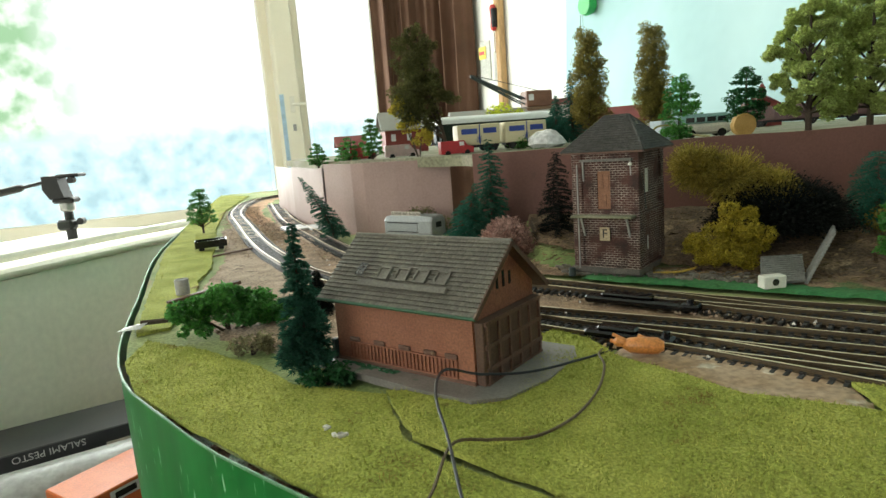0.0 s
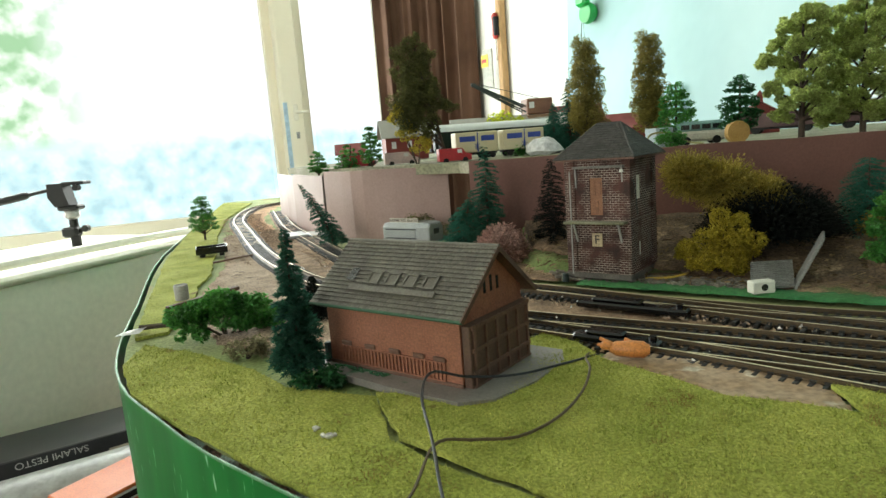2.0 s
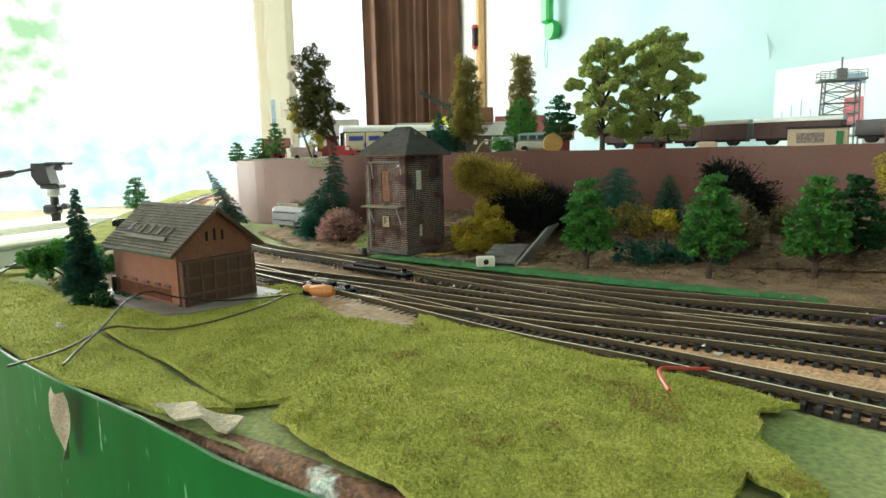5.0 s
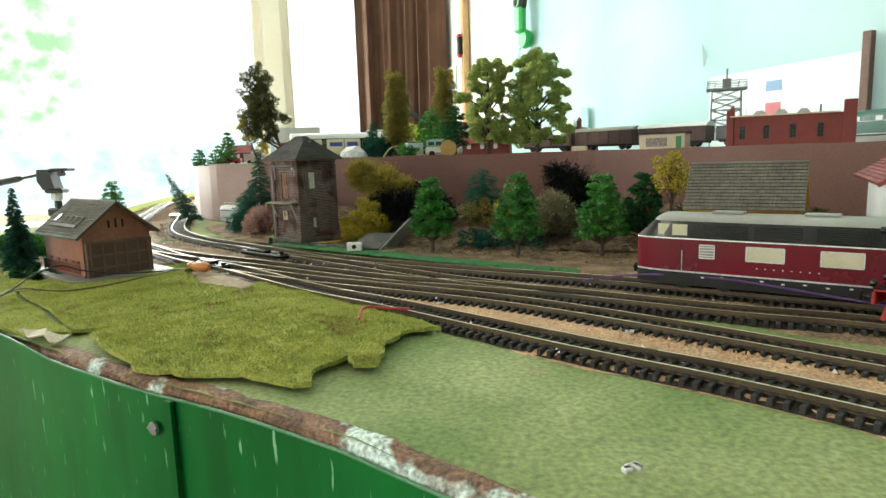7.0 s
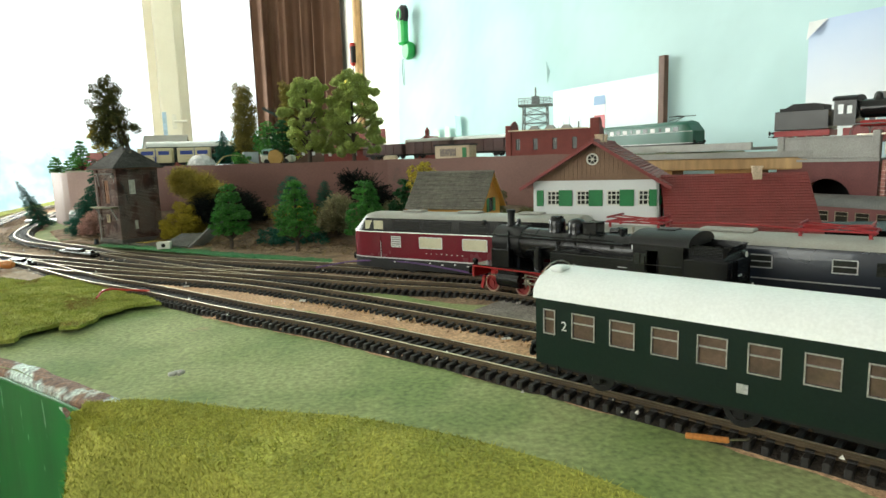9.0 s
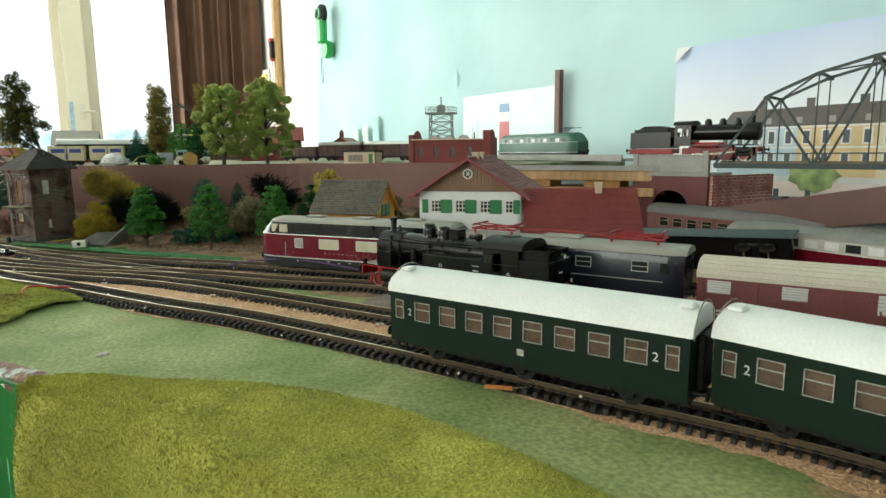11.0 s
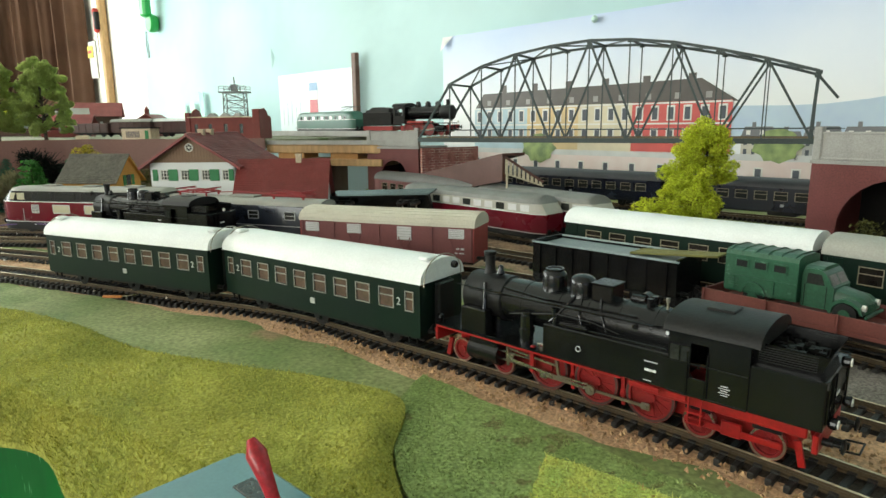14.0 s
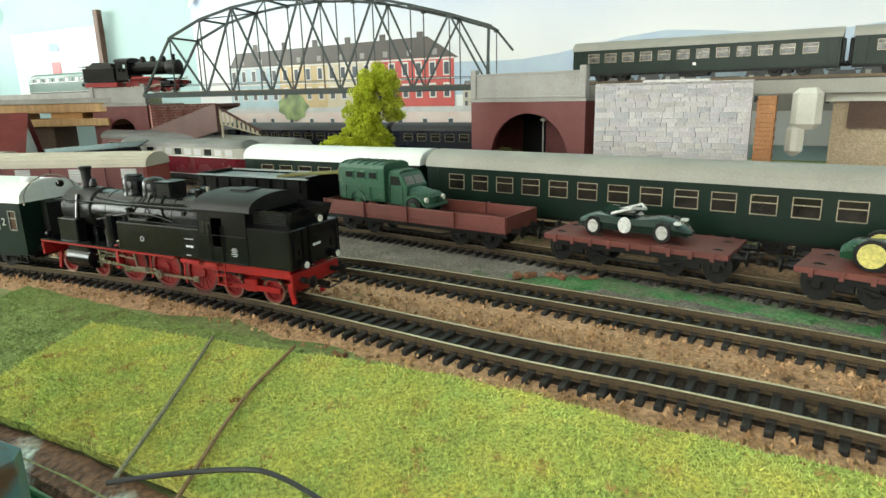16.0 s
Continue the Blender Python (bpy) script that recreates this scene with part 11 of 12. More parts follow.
    for i, (x, y, sz) in enumerate(((0.745, -0.165, 0.005), (0.893, -0.491, 0.006), (0.903, -0.502, 0.005), (0.778, -0.515, 0.004), (0.911, -0.513, 0.004), (0.60, -0.05, 0.003))):
        gg = G()
        for k in range(7):
            gg.box(sz * rr.uniform(0.3, 0.8), sz * rr.uniform(0.3, 0.6), sz * 0.4, rr.uniform(-sz, sz), rr.uniform(-sz, sz) * 0.6, 0, c=sz * 0.08)
        solo("clinker", gg, cl, "small rusty brown clinker heap", "clinker", pose(x, y, 0.0072, 0, 0, rr.uniform(0, 180)), "clinker heaps")
    k = thing("paint_brush", pose(0.560, -0.1425, 0.0082, 0, 0, -24), "orange stub with a bent silver wire by the rail", "stub")
    part("stub", G().box(0.013, 0.0022, 0.0016, 0.004, 0, 0, c=0.0004), om, k)
    part("wire", G().tube([(0.010, 0, 0.001), (0.015, 0.001, 0.0012), (0.018, 0.003, 0.0014), (0.021, 0.0055, 0.0012)], 0.0004, 5), STEEL, k)
    # white rag over the edge, seen against the green sheet
    pm = mat("yellowed paper", (0.50, 0.44, 0.32), (0.42, 0.36, 0.25), 90, 0.8, bump=0.3)
    rows = [[((-0.0085 + 0.017 * q) * wd_ + 0.0012 * math.sin(3 * q + k), -0.0072 - 0.0016 * math.sin(q * 3.1 + k * 0.6), 0.004 - k * 0.0042 + 0.003 * abs(q - 0.5) * (k < 2)) for q in (0, 0.25, 0.5, 0.75, 1)] for k, wd_ in enumerate((0.75, 1.0, 0.92, 0.72, 0.5, 0.34, 0.28, 0.2))]
    solo("paper_tag", G().sheet(rows, 0.0005), pm, "yellowed heart shaped paper scrap hanging over the board edge", "paper scrap", pose(0.017, 0.1365, 0.001, 0, 0, -37))
    rows = [[(x, y + 0.0012 * math.sin(k * 1.7 + x * 300), 0.0088 + 0.0012 * math.sin(x * 240 + k)) for x in np.linspace(-0.020, 0.020, 9)] for k, y in enumerate((-0.0045, -0.0015, 0.0015, 0.0045))]
    solo("paper_strip", G().sheet(rows, 0.0008), pm, "cream paper strip curling along the board edge", "paper strip", pose(0.086, 0.099, 0, 0, 0, -28))
    sv = mat("silver painted board", (0.48, 0.50, 0.50), (0.40, 0.42, 0.42), 40, 0.4, metal=0.3, bump=0.1)
    solo("crossing_board", G().box(0.05, 0.030, 0.0032, c=0.0004), sv, "silver grey level crossing board between the rails", "crossing", pose(-0.205, 0.865, 0.0075, 0, 0, 115))
    solo("crossing_board", G().box(0.05, 0.026, 0.0030, c=0.0004), sv, "silver grey board beside the curved rails", "crossing", pose(-0.172, 0.862, 0.0075, 0, 0, 112))
    rk = mat("pale rubble", (0.26, 0.23, 0.19), (0.16, 0.14, 0.11), 120, 0.9, bump=0.6, island=True, random_value=0.3)
    gg = G()
    for i in range(420):
        x = rr.uniform(0.09, 0.21)
        y = 0.447 - (x - 0.13) * 0.62 + rr.uniform(-0.012, 0.02)
        z = rr.uniform(0.0006, 0.0018)
        gg.box(z * 2, z * 1.6, z, x, y, 0.0092, m=None)
    tagged(solo("rubble", gg, rk, "pale loose rubble around the signal box", "rubble"), kind="stuff")


loose_things()

# ---- yard behind the sidings ----
RC_CREAM = mat("cream railcar band", (0.46, 0.44, 0.38), (0.42, 0.40, 0.34), 30, 0.4, bump=0.05, vary=0.06)
RC_ROOF = mat("dull dark grey roof", (0.20, 0.20, 0.185), (0.16, 0.16, 0.15), 40, 0.6, bump=0.2, vary=0.12, spots=(0.28, 0.27, 0.25), spot_scale=60, spot_at=0.68)
def railcar(m, L, label, low, roof):
    s = streamlined(m, L, label, low, RC_CREAM, roof, "railcar", "railcar", nose=0.016, group="railcars")
    for side in (-1, 1):
        n = int(L / 0.017)
        for i in range(n):
            x = -L / 2 + 0.022 + i * (L - 0.044) / (n - 1)
            part("window", G().box(0.0105, 0.0006, 0.0062, x, side * 0.01715, 0.0268), WINDOW_WHITE if i % 3 else DARK_GLASS, s)
    for k in (-1, 1):
        part("front_window", G().add([(k * (L / 2 - 0.003), -0.011, 0.0268), (k * (L / 2 - 0.003), 0.011, 0.0268), (k * (L / 2 - 0.0085), 0.0105, 0.0335), (k * (L / 2 - 0.0085), -0.0105, 0.0335)], [(0, 1, 2, 3)]), DARK_GLASS, s)
    return s


railcar(on_line(T6, along(T6, (0.921, -0.098)) - 0.103, 0.12), 0.215, "maroon and cream diesel railcar with grey roof", MAROON, RC_ROOF)
railcar(on_line(T7, along(T7, (0.963, -0.121)) - 0.088, 0.11), 0.19, "red and cream railcar with a dull grey roof", MAROON, RC_ROOF)
long_coach(on_line(T7, along(T7, (0.963, -0.121)) - 0.285, 0.13), "old coach with a dark grey roof in the yard", mat("dark grey roof", (0.13, 0.125, 0.12), (0.10, 0.10, 0.095), 30, 0.6, bump=0.2), 9, 0.20, wall=VAN_BROWN)
for q in (0.14, 0.41, 0.68):
    long_coach(on_line(T8, q, 0.17), "long near black coach standing behind the bridge", mat("black roof", (0.035, 0.036, 0.040), (0.05, 0.05, 0.055), 30, 0.5, bump=0.1), 11, 0.26, wall=BLUE_LOCO, pane=DARK_GLASS)


def yard_clutter():
    bb = mat("brown painted board", (0.11, 0.045, 0.034), (0.085, 0.036, 0.028), 30, 0.6, bump=0.2)
    cm = mat("pale cream plastic", (0.52, 0.46, 0.33), (0.46, 0.40, 0.28), 40, 0.5, bump=0.1)
    a, b = Vector((0.890, 0.190, 0.050)), Vector((0.922, 0.002, 0.084))
    yaw = math.degrees(math.atan2(b.y - a.y, b.x - a.x))
    L = (b - a).xy.length
    s = thing("ramp", pose(a.x, a.y, 0.006, 0, 0, yaw), "brown painted ramp board sloping up in the yard", "ramp")
    part("board", G().prism([(0, 0.016), (L, 0.052), (L, 0.078), (0.0, 0.044)], 0.004, "y", 0.0), bb, s)
    part("deck", G().add([(0, 0, 0.044), (L, 0, 0.078), (L, 0.03, 0.078), (0, 0.03, 0.044), (0, 0, 0.047), (L, 0, 0.081), (L, 0.03, 0.081), (0, 0.03, 0.047)], [(0, 1, 5, 4), (1, 2, 6, 5), (2, 3, 7, 6), (3, 0, 4, 7), (4, 5, 6, 7), (0, 3, 2, 1)]), bb, s)
    for x in (0.03, L - 0.03):
        part("post", G().box(0.006, 0.006, 0.046 + 0.034 * x / L, x, 0.015, 0.0), bb, s)
    c = thing("gable_frame", pose(0.925, 0.001, 0.006, 0, 0, -19.5), "pale cream slatted gable frame hanging off the ramp", "frame")
    part("rail", G().beam((0, 0, 0.077), (0.041, 0, 0.050), 0.0020, 0.0026), bb, c, "brown top rail")
    part("rail", G().beam((0, 0, 0.060), (0.041, 0, 0.046), 0.0016, 0.0014), cm, c)
    part("foot", G().bar((0.002, 0, 0.0), (0.002, 0, 0.062), 0.0012, 6), cm, c)
    for i in range(9):
        u = (i + 0.3) / 9
        part("slat", G().box(0.0026, 0.0018, (0.077 - 0.027 * u) - (0.060 - 0.014 * u), 0.041 * u, 0, 0.060 - 0.014 * u), cm, c)
    # red crane-like gallows by the black open wagon
    k = thing("black_wagon", pose(0.800, 0.072, 0.0235, 0, 0, -58) @ pose(0, 0, 0, -72, -4, 0), "long black bogie wagon tipped over on its side", "wagon")
    part("floor", G().box(0.15, 0.032, 0.003, 0, 0, 0.0085), BLACK, k)
    for y in (-0.0155, 0.0155):
        part("side", G().box(0.15, 0.0012, 0.014, 0, y, 0.0115), BLACK, k)
    bogie(k, -0.048, 0.0095)
    bogie(k, 0.048, 0.0095)
    # timber decking that carries the upper line to the bridge
    t = thing("timber_staging", pose(0.735, 0.395, 0.0, 0, 0, -42), "raw pine staging under the upper line", "staging")
    part("plank", G().box(0.20, 0.07, 0.012, 0.09, 0.03, 0.078, c=0.001), WOOD, t)
    part("plank", G().box(0.19, 0.06, 0.010, 0.09, 0.02, 0.060, c=0.001), WOOD, t)
    for x in (0.01, 0.08):
        part("block", G().box(0.03, 0.05, 0.060, x, 0.03, 0.0, c=0.001), WOOD_BROWN, t)
    for x in (0.03, 0.12):
        part("packing", G().box(0.045, 0.04, 0.0079, x, 0.02, 0.0701), mat("orange plywood", (0.50, 0.26, 0.08), (0.42, 0.2, 0.06), 30, 0.6, bump=0.2), t)
    part("deck_edge", G().box(0.21, 0.004, 0.006, 0.09, -0.004, 0.0905), STONE_GREY, t, "pale grey deck edge")
    part("deck", G().box(0.21, 0.07, 0.002, 0.09, 0.034, 0.0905), STONE_GREY, t)


yard_clutter()


def right_viaduct():
    a = math.degrees(math.atan2(-0.458 + 0.349, 1.152 - 1.115))
    s = thing("stone_wall", pose(1.1165, -0.352, 0.006, 0, 0, a), "wall of pale grey printed stone card below the upper line", "wall")
    sm = [mat("pale grey stone %d" % i, c, [v * 0.86 for v in c], 160, 0.7, bump=0.5, vary=0.2, random_value=0.12, spots=(0.66, 0.66, 0.66), spot_scale=90, spot_at=0.62) for i, c in enumerate(((0.52, 0.49, 0.51), (0.58, 0.56, 0.56), (0.47, 0.47, 0.49), (0.54, 0.52, 0.50)))]
    part("backing", G().box(0.118, 0.004, 0.090, 0.058, 0.0015, 0), sm[0], s)
    r = random.Random(4)
    meshes = {}
    z = 0.0004
    while z < 0.0855:
        h = r.choice((0.0028, 0.0034, 0.0040, 0.0045))
        x = 0.0
        while x < 0.1115:
            w = min(r.choice((0.005, 0.007, 0.009, 0.012, 0.016)), 0.1165 - x)
            k = (round(w, 4), h, r.randrange(4))
            if k not in meshes:
                o = [r.uniform(0, 0.0005) for _ in range(4)]
                meshes[k] = G().prism([(0.0001 + o[0], 0.0), (k[0] - 0.0002, 0.0001 + o[1]), (k[0] - 0.0001 - o[2], h - 0.0001), (0.0002, h - 0.0002 - o[3])], 0.0026, "y", -0.0013).mesh("stone", sm[k[2]])
            part("stone", meshes[k], None, s, m=pose(x, 0.0002 - r.uniform(0, 0.0005), z, r.uniform(-2, 2), r.uniform(-1, 1), r.uniform(-2, 2)))
            x += w
        z += h
    part("coping", G().box(0.05, 0.006, 0.003, 0.062, 0.002, 0.0895, c=0.001).box(0.118, 0.005, 0.002, 0.058, 0.002, 0.0885), sm[1], s)
    d = thing("viaduct_deck", pose(1.105, -0.262, 0.0, 0, 0, a), "upper line's plain deck on tan supports", "deck")
    part("slab", G().box(0.78, 0.26, 0.010, 0.37, 0.142, 0.086), ROOF_GREY, d)
    for k in (-1, 1):
        part("rail", G().box(0.78, 0.0012, 0.003, 0.37, 0.205 + k * GAUGE / 2, 0.0985), RAIL, d)
    part("sleeper_bed", G().box(0.78, 0.028, 0.0025, 0.37, 0.205, 0.0961), SLEEPER, d)
    tan = mat("tan card box", (0.50, 0.40, 0.27), (0.44, 0.34, 0.22), 20, 0.6, bump=0.1)
    part("support", G().box(0.35, 0.05, 0.079, 0.43, 0.06, 0.007), tan, d, "tan card support")
    part("dark_strip", G().box(0.33, 0.004, 0.022, 0.43, 0.0325, 0.060), WOOD_BROWN, d)
    part("white_edge", G().box(0.36, 0.006, 0.006, 0.43, 0.030, 0.0795), WHITE_TRIM, d)
    part("support", G().box(0.06, 0.05, 0.078, 0.04, 0.085, 0.007), BRICK_PIER, d)
    p = thing("orange_post", pose(1.1565, -0.466, 0.006, 0, 0, a), "orange brown ribbed post beside the stone wall", "post")
    part("core", G().box(0.012, 0.008, 0.079, 0.006, 0.0, 0.0), mat("orange brown wood", (0.36, 0.16, 0.06), (0.30, 0.13, 0.05), 60, 0.6, bump=0.2), p)
    for i in range(12):
        part("rib", G().box(0.013, 0.009, 0.0045, 0.006, 0.0, 0.001 + i * 0.0065, c=0.001), mat("orange brown rib", (0.38, 0.17, 0.065), rough=0.6), p)
    w = thing("plaster_lump", pose(1.172, -0.492, 0.0, 0, 0, a), "white plaster lump stuck by the deck", "plaster")
    part("lump", G().box(0.020, 0.012, 0.030, 0, 0.02, 0.060, c=0.004).box(0.012, 0.010, 0.024, -0.006, 0.02, 0.040, c=0.004), WHITE_TRIM, w)
    ln = smooth_line([(1.105 + 0.038, -0.262 + 0.048 * 0.34), (1.105 + 0.30 + 0.0, -0.262 - 0.74 + 0.017)], 0.01)
    u = Vector((math.cos(radians(a)), math.sin(radians(a))))
    n = Vector((-u.y, u.x))
    for k, (lab, L, q) in enumerate((("dark green coach with stone grey roof on the upper line", 0.265, 0.155), ("dark green coach with grey roof further along the upper line", 0.265, 0.43))):
        c = Vector((1.105, -0.262)) + n * 0.205 + u * (q - 0.036)
        long_coach(pose(c.x, c.y, 0.1010, 0, 0, a), lab, ROOF_GREY, 12, L, 10, pane=mat("pale compartment glass", (0.16, 0.15, 0.14), (0.05, 0.05, 0.05), 160, 0.2, bump=0))


right_viaduct()


def arch_lamp():
    s = thing("toy_lamp", pose(1.150, -0.262, 0.006), "pale grey toy street lamp standing inside the arch", "street lamp")
    pale = mat("pale grey lamp post", (0.50, 0.50, 0.48), rough=0.5, bump=0)
    part("foot", G().lathe([(0.003, 0), (0.003, 0.0008), (0.0012, 0.002), (0.0007, 0.006)], n=14), pale, s, smooth=True)
    part("post", G().bar((0, 0, 0.004), (0, 0, 0.058), 0.0006, 8), pale, s)
    part("head", G().lathe([(0.0006, 0), (0.0030, 0.0010), (0.0030, 0.0022), (0.0014, 0.0036), (0.0003, 0.0040)], 0, 0, 0.057, n=14), WHITE_TRIM, s, "white lamp globe", smooth=True)


arch_lamp()


def tender_loco():
    ang = math.degrees(math.atan2(-0.781, 0.624))
    base = pose(0.9065, 0.237, 0.1028, 0, 0, ang) @ Matrix.Diagonal((0.86, 0.92, 0.92, 1))
    s = thing("steam_locomotive", base, "black tender locomotive with red frames crossing onto the bridge", "locomotive")
    wheels(s, (-0.005, 0.014, 0.033), small=False)
    wheels(s, (0.055, -0.045, -0.062, -0.082))
    part("frame", G().box(0.085, 0.010, 0.010, 0.020, 0, 0.005), RED, s)
    part("running_plate", G().box(0.098, 0.031, 0.0012, 0.020, 0, 0.0175), BLACK, s)
    part("boiler", G().cyl(0.0095, 0.062, -0.006, 0, 0.0335, axis="x", n=26), BLACK, s, smooth=True)
    part("smokebox", G().lathe([(0.0098, 0), (0.0103, 0.001), (0.0103, 0.018), (0.008, 0.0195)], 0.052, 0, 0.0335, axis="x", n=26), BLACK_MATT, s, smooth=True)
    part("chimney", G().lathe([(0.0042, 0), (0.0028, 0.0025), (0.0026, 0.0065), (0.0034, 0.0085), (0.0026, 0.009)], 0.0615, 0, 0.0425, n=16), BLACK_MATT, s, smooth=True)
    for x in (0.044, 0.026, 0.008):
        part("dome", G().lathe([(0.0052, 0), (0.0044, 0.003), (0.0042, 0.0055), (0.002, 0.0078)], x, 0, 0.0418, n=18), BLACK, s, smooth=True)
    for side in (-1, 1):
        part("cylinder", G().cyl(0.005, 0.016, 0.048, side * 0.0122, 0.0105, axis="x", n=14), BLACK, s)
        part("rod", G().box(0.042, 0.0008, 0.0016, 0.014, side * 0.0128, 0.0068).beam((0.048, side * 0.0134, 0.0105), (0.014, side * 0.0134, 0.0075), 0.0008, 0.0014), STEEL, s)
        part("cab_side", wall_with_holes(G(), 0.021, 0.0425, 0.0008, [(0.0035, 0.0095, 0.029, 0.0385), (0.0112, 0.0172, 0.029, 0.0385)], z0=0.018), BLACK, s, m=pose(-0.029, side * 0.0155 - 0.0004, 0))
        part("air_tank", G().cyl(0.0030, 0.030, -0.004, side * 0.0122, 0.0185, axis="x", n=12), RED, s)
    part("cab_front", G().box(0.0008, 0.030, 0.024, -0.0085, 0, 0.018), BLACK, s)
    part("cab_roof", G().prism(roof_profile(0.0335, 0.0425, 0.0480, 10) + [(0.0155, 0.0423), (-0.0155, 0.0423)], 0.024, "x", -0.031), BLACK_MATT, s, smooth=True)
    t = part("tender", G().box(0.056, 0.031, 0.020, -0.062, 0, 0.0150, c=0.0005), BLACK, s)
    part("coal_space", G().prism([(-0.086, 0.035), (-0.040, 0.035), (-0.040, 0.0405), (-0.050, 0.0425), (-0.072, 0.0425), (-0.080, 0.0385), (-0.086, 0.0385)], 0.024, "y", -0.012), BLACK_MATT, t)
    part("tender_frame", G().box(0.058, 0.026, 0.006, -0.062, 0, 0.0085), RED, t)
    buffers(s, 0.073, 1, 0.0125)
    buffers(s, -0.091, -1, 0.0125)
    for y in (-0.010, 0.010):
        part("lamp", G().cyl(0.0017, 0.002, 0.0725, y, 0.0195, axis="x", n=10), LAMP_WHITE, s)
    part("buffer_beam", G().box(0.0018, 0.031, 0.006, 0.072, 0, 0.0100), RED, s)


tender_loco()


def green_unit():
    s = streamlined(pose(0.888, 0.722, DECK_Z + 0.006, 0, 0, -70), 0.23, "dark green electric railcar on the upper line", COACH_EMU, COACH_EMU, COACH_EMU, "railcar", "railcar", nose=0.020, group="railcars")
    for side in (-1, 1):
        for i in range(11):
            x = -0.085 + i * 0.017
            part("window", G().box(0.010 if i % 4 else 0.005, 0.0006, 0.0062, x, side * 0.0172, 0.0262), WINDOW_WHITE if i % 2 else DARK_GLASS, s)
    part("pantograph", G().bar((0.06, -0.008, 0.043), (0.085, 0, 0.049), 0.0006).bar((0.06, 0.008, 0.043), (0.085, 0, 0.049), 0.0006).bar((0.062, -0.009, 0.0495), (0.10, 0.009, 0.0495), 0.0007).bar((0.08, -0.012, 0.050), (0.08, 0.012, 0.050), 0.0007), IRON, s)
    d = thing("white_viaduct", pose(0.868, 0.70, DECK_Z, 0, 0, -70), "pale grey moulded viaduct deck under the green unit", "viaduct")
    part("deck", G().box(0.40, 0.07, 0.004, 0.05, 0, 0.0, c=0.0006), STONE_GREY, d)
    part("edge", G().box(0.40, 0.003, 0.010, 0.05, -0.036, 0.0, c=0.0006), STONE_GREY, d)


COACH_EMU = mat("blue green unit paint", (0.012, 0.10, 0.065), (0.010, 0.08, 0.05), 30, 0.35, bump=0.04, vary=0.08)
green_unit()


def deck_wagon(x, y, yaw, L, label, col, roof=None, h=0.026, z=None):
    s = thing("goods_wagon", pose(x, y, (z or DECK_Z) + 0.003, 0, 0, yaw), label, "wagon", "goods wagons on the deck")
    part("body", G().box(L, 0.030, h, 0, 0, 0.0075, c=0.0005), col, s)
    n = max(3, int(L / 0.014))
    for side in (-1, 1):
        for i in range(n):
            part("post", G().box(0.0012, 0.0010, h - 0.001, -L / 2 + 0.003 + i * (L - 0.006) / (n - 1), side * 0.0153, 0.0078), col, s)
    if roof:
        part("roof", G().prism(roof_profile(0.0315, h + 0.0075, h + 0.0130, 8) + [(0.0145, h + 0.0072), (-0.0145, h + 0.0072)], L + 0.002, "x", -L / 2 - 0.001), roof, s, smooth=True)
    wheels(s, (-L * 0.3, L * 0.3), plain=True)
    part("underframe", G().box(L - 0.004, 0.020, 0.003, 0, 0, 0.0048), BLACK_MATT, s)
    return s


WAG_BROWN = mat("dark oxide wagon", (0.085, 0.035, 0.032), (0.065, 0.028, 0.026), 40, 0.5, bump=0.2)
deck_wagon(0.448, 0.805, -41, 0.095, "dark oxide brown wagon on the upper line", WAG_BROWN, None, 0.018)
deck_wagon(0.525, 0.738, -41, 0.095, "dark oxide brown van with grey roof", WAG_BROWN, ROOF_GREY, 0.020)
deck_wagon(0.603, 0.670, -41, 0.095, "dark oxide brown van with silver roof", WAG_BROWN, ROOF_WHITE, 0.020)
deck_wagon(0.672, 0.60, -45, 0.07, "small black tank wagon behind the works", BLACK, None, 0.018)
CREAM_BOX = mat("cream container", (0.60, 0.53, 0.34), (0.55, 0.48, 0.30), 30, 0.5, bump=0.05, vary=0.05)
BLUE_MARK = mat("blue printed mark", (0.03, 0.06, 0.28), rough=0.5, bump=0)
for x, y, yw in ((0.052, 0.785, 12), (0.112, 0.800, 12)):
    s = thing("container_lorry", pose(x, y, DECK_Z, 0, 0, yw), "cream container trailer with blue mark bars", "lorry", "container trailers")
    part("box", G().box(0.054, 0.024, 0.025, 0, 0, 0.008, c=0.001), CREAM_BOX, s)
    part("mark_bar", G().box(0.020, 0.0004, 0.0065, -0.012, -0.0122, 0.0215), BLUE_MARK, s, "blue bar in place of a brand name")
    part("mark_bar", G().box(0.017, 0.0004, 0.0065, 0.014, -0.0122, 0.0215), BLUE_MARK, s)
    st = G()
    for k in range(4):
        an = math.pi * k / 4
        st.beam((0.0028 * math.cos(an) * -1.6, -0.0124, 0.0150 - 0.0045 * math.sin(an)), (0.0028 * math.cos(an) * 1.6, -0.0124, 0.0150 + 0.0045 * math.sin(an)), 0.0010, 0.0004)
    part("star_mark", st, BLUE_MARK, s)
    part("strap", G().box(0.0012, 0.0004, 0.024, 0.001, -0.0121, 0.0085), BLUE_MARK, s)
    part("chassis", G().box(0.052, 0.018, 0.003, 0, 0, 0.005), BLACK_MATT, s)
    for xx in (-0.018, 0.010, 0.020):
        for yy in (-0.009, 0.009):
            part("wheel", G().cyl(0.004, 0.004, xx, yy - 0.002, 0.004, axis="y", n=12), BLACK_MATT, s)


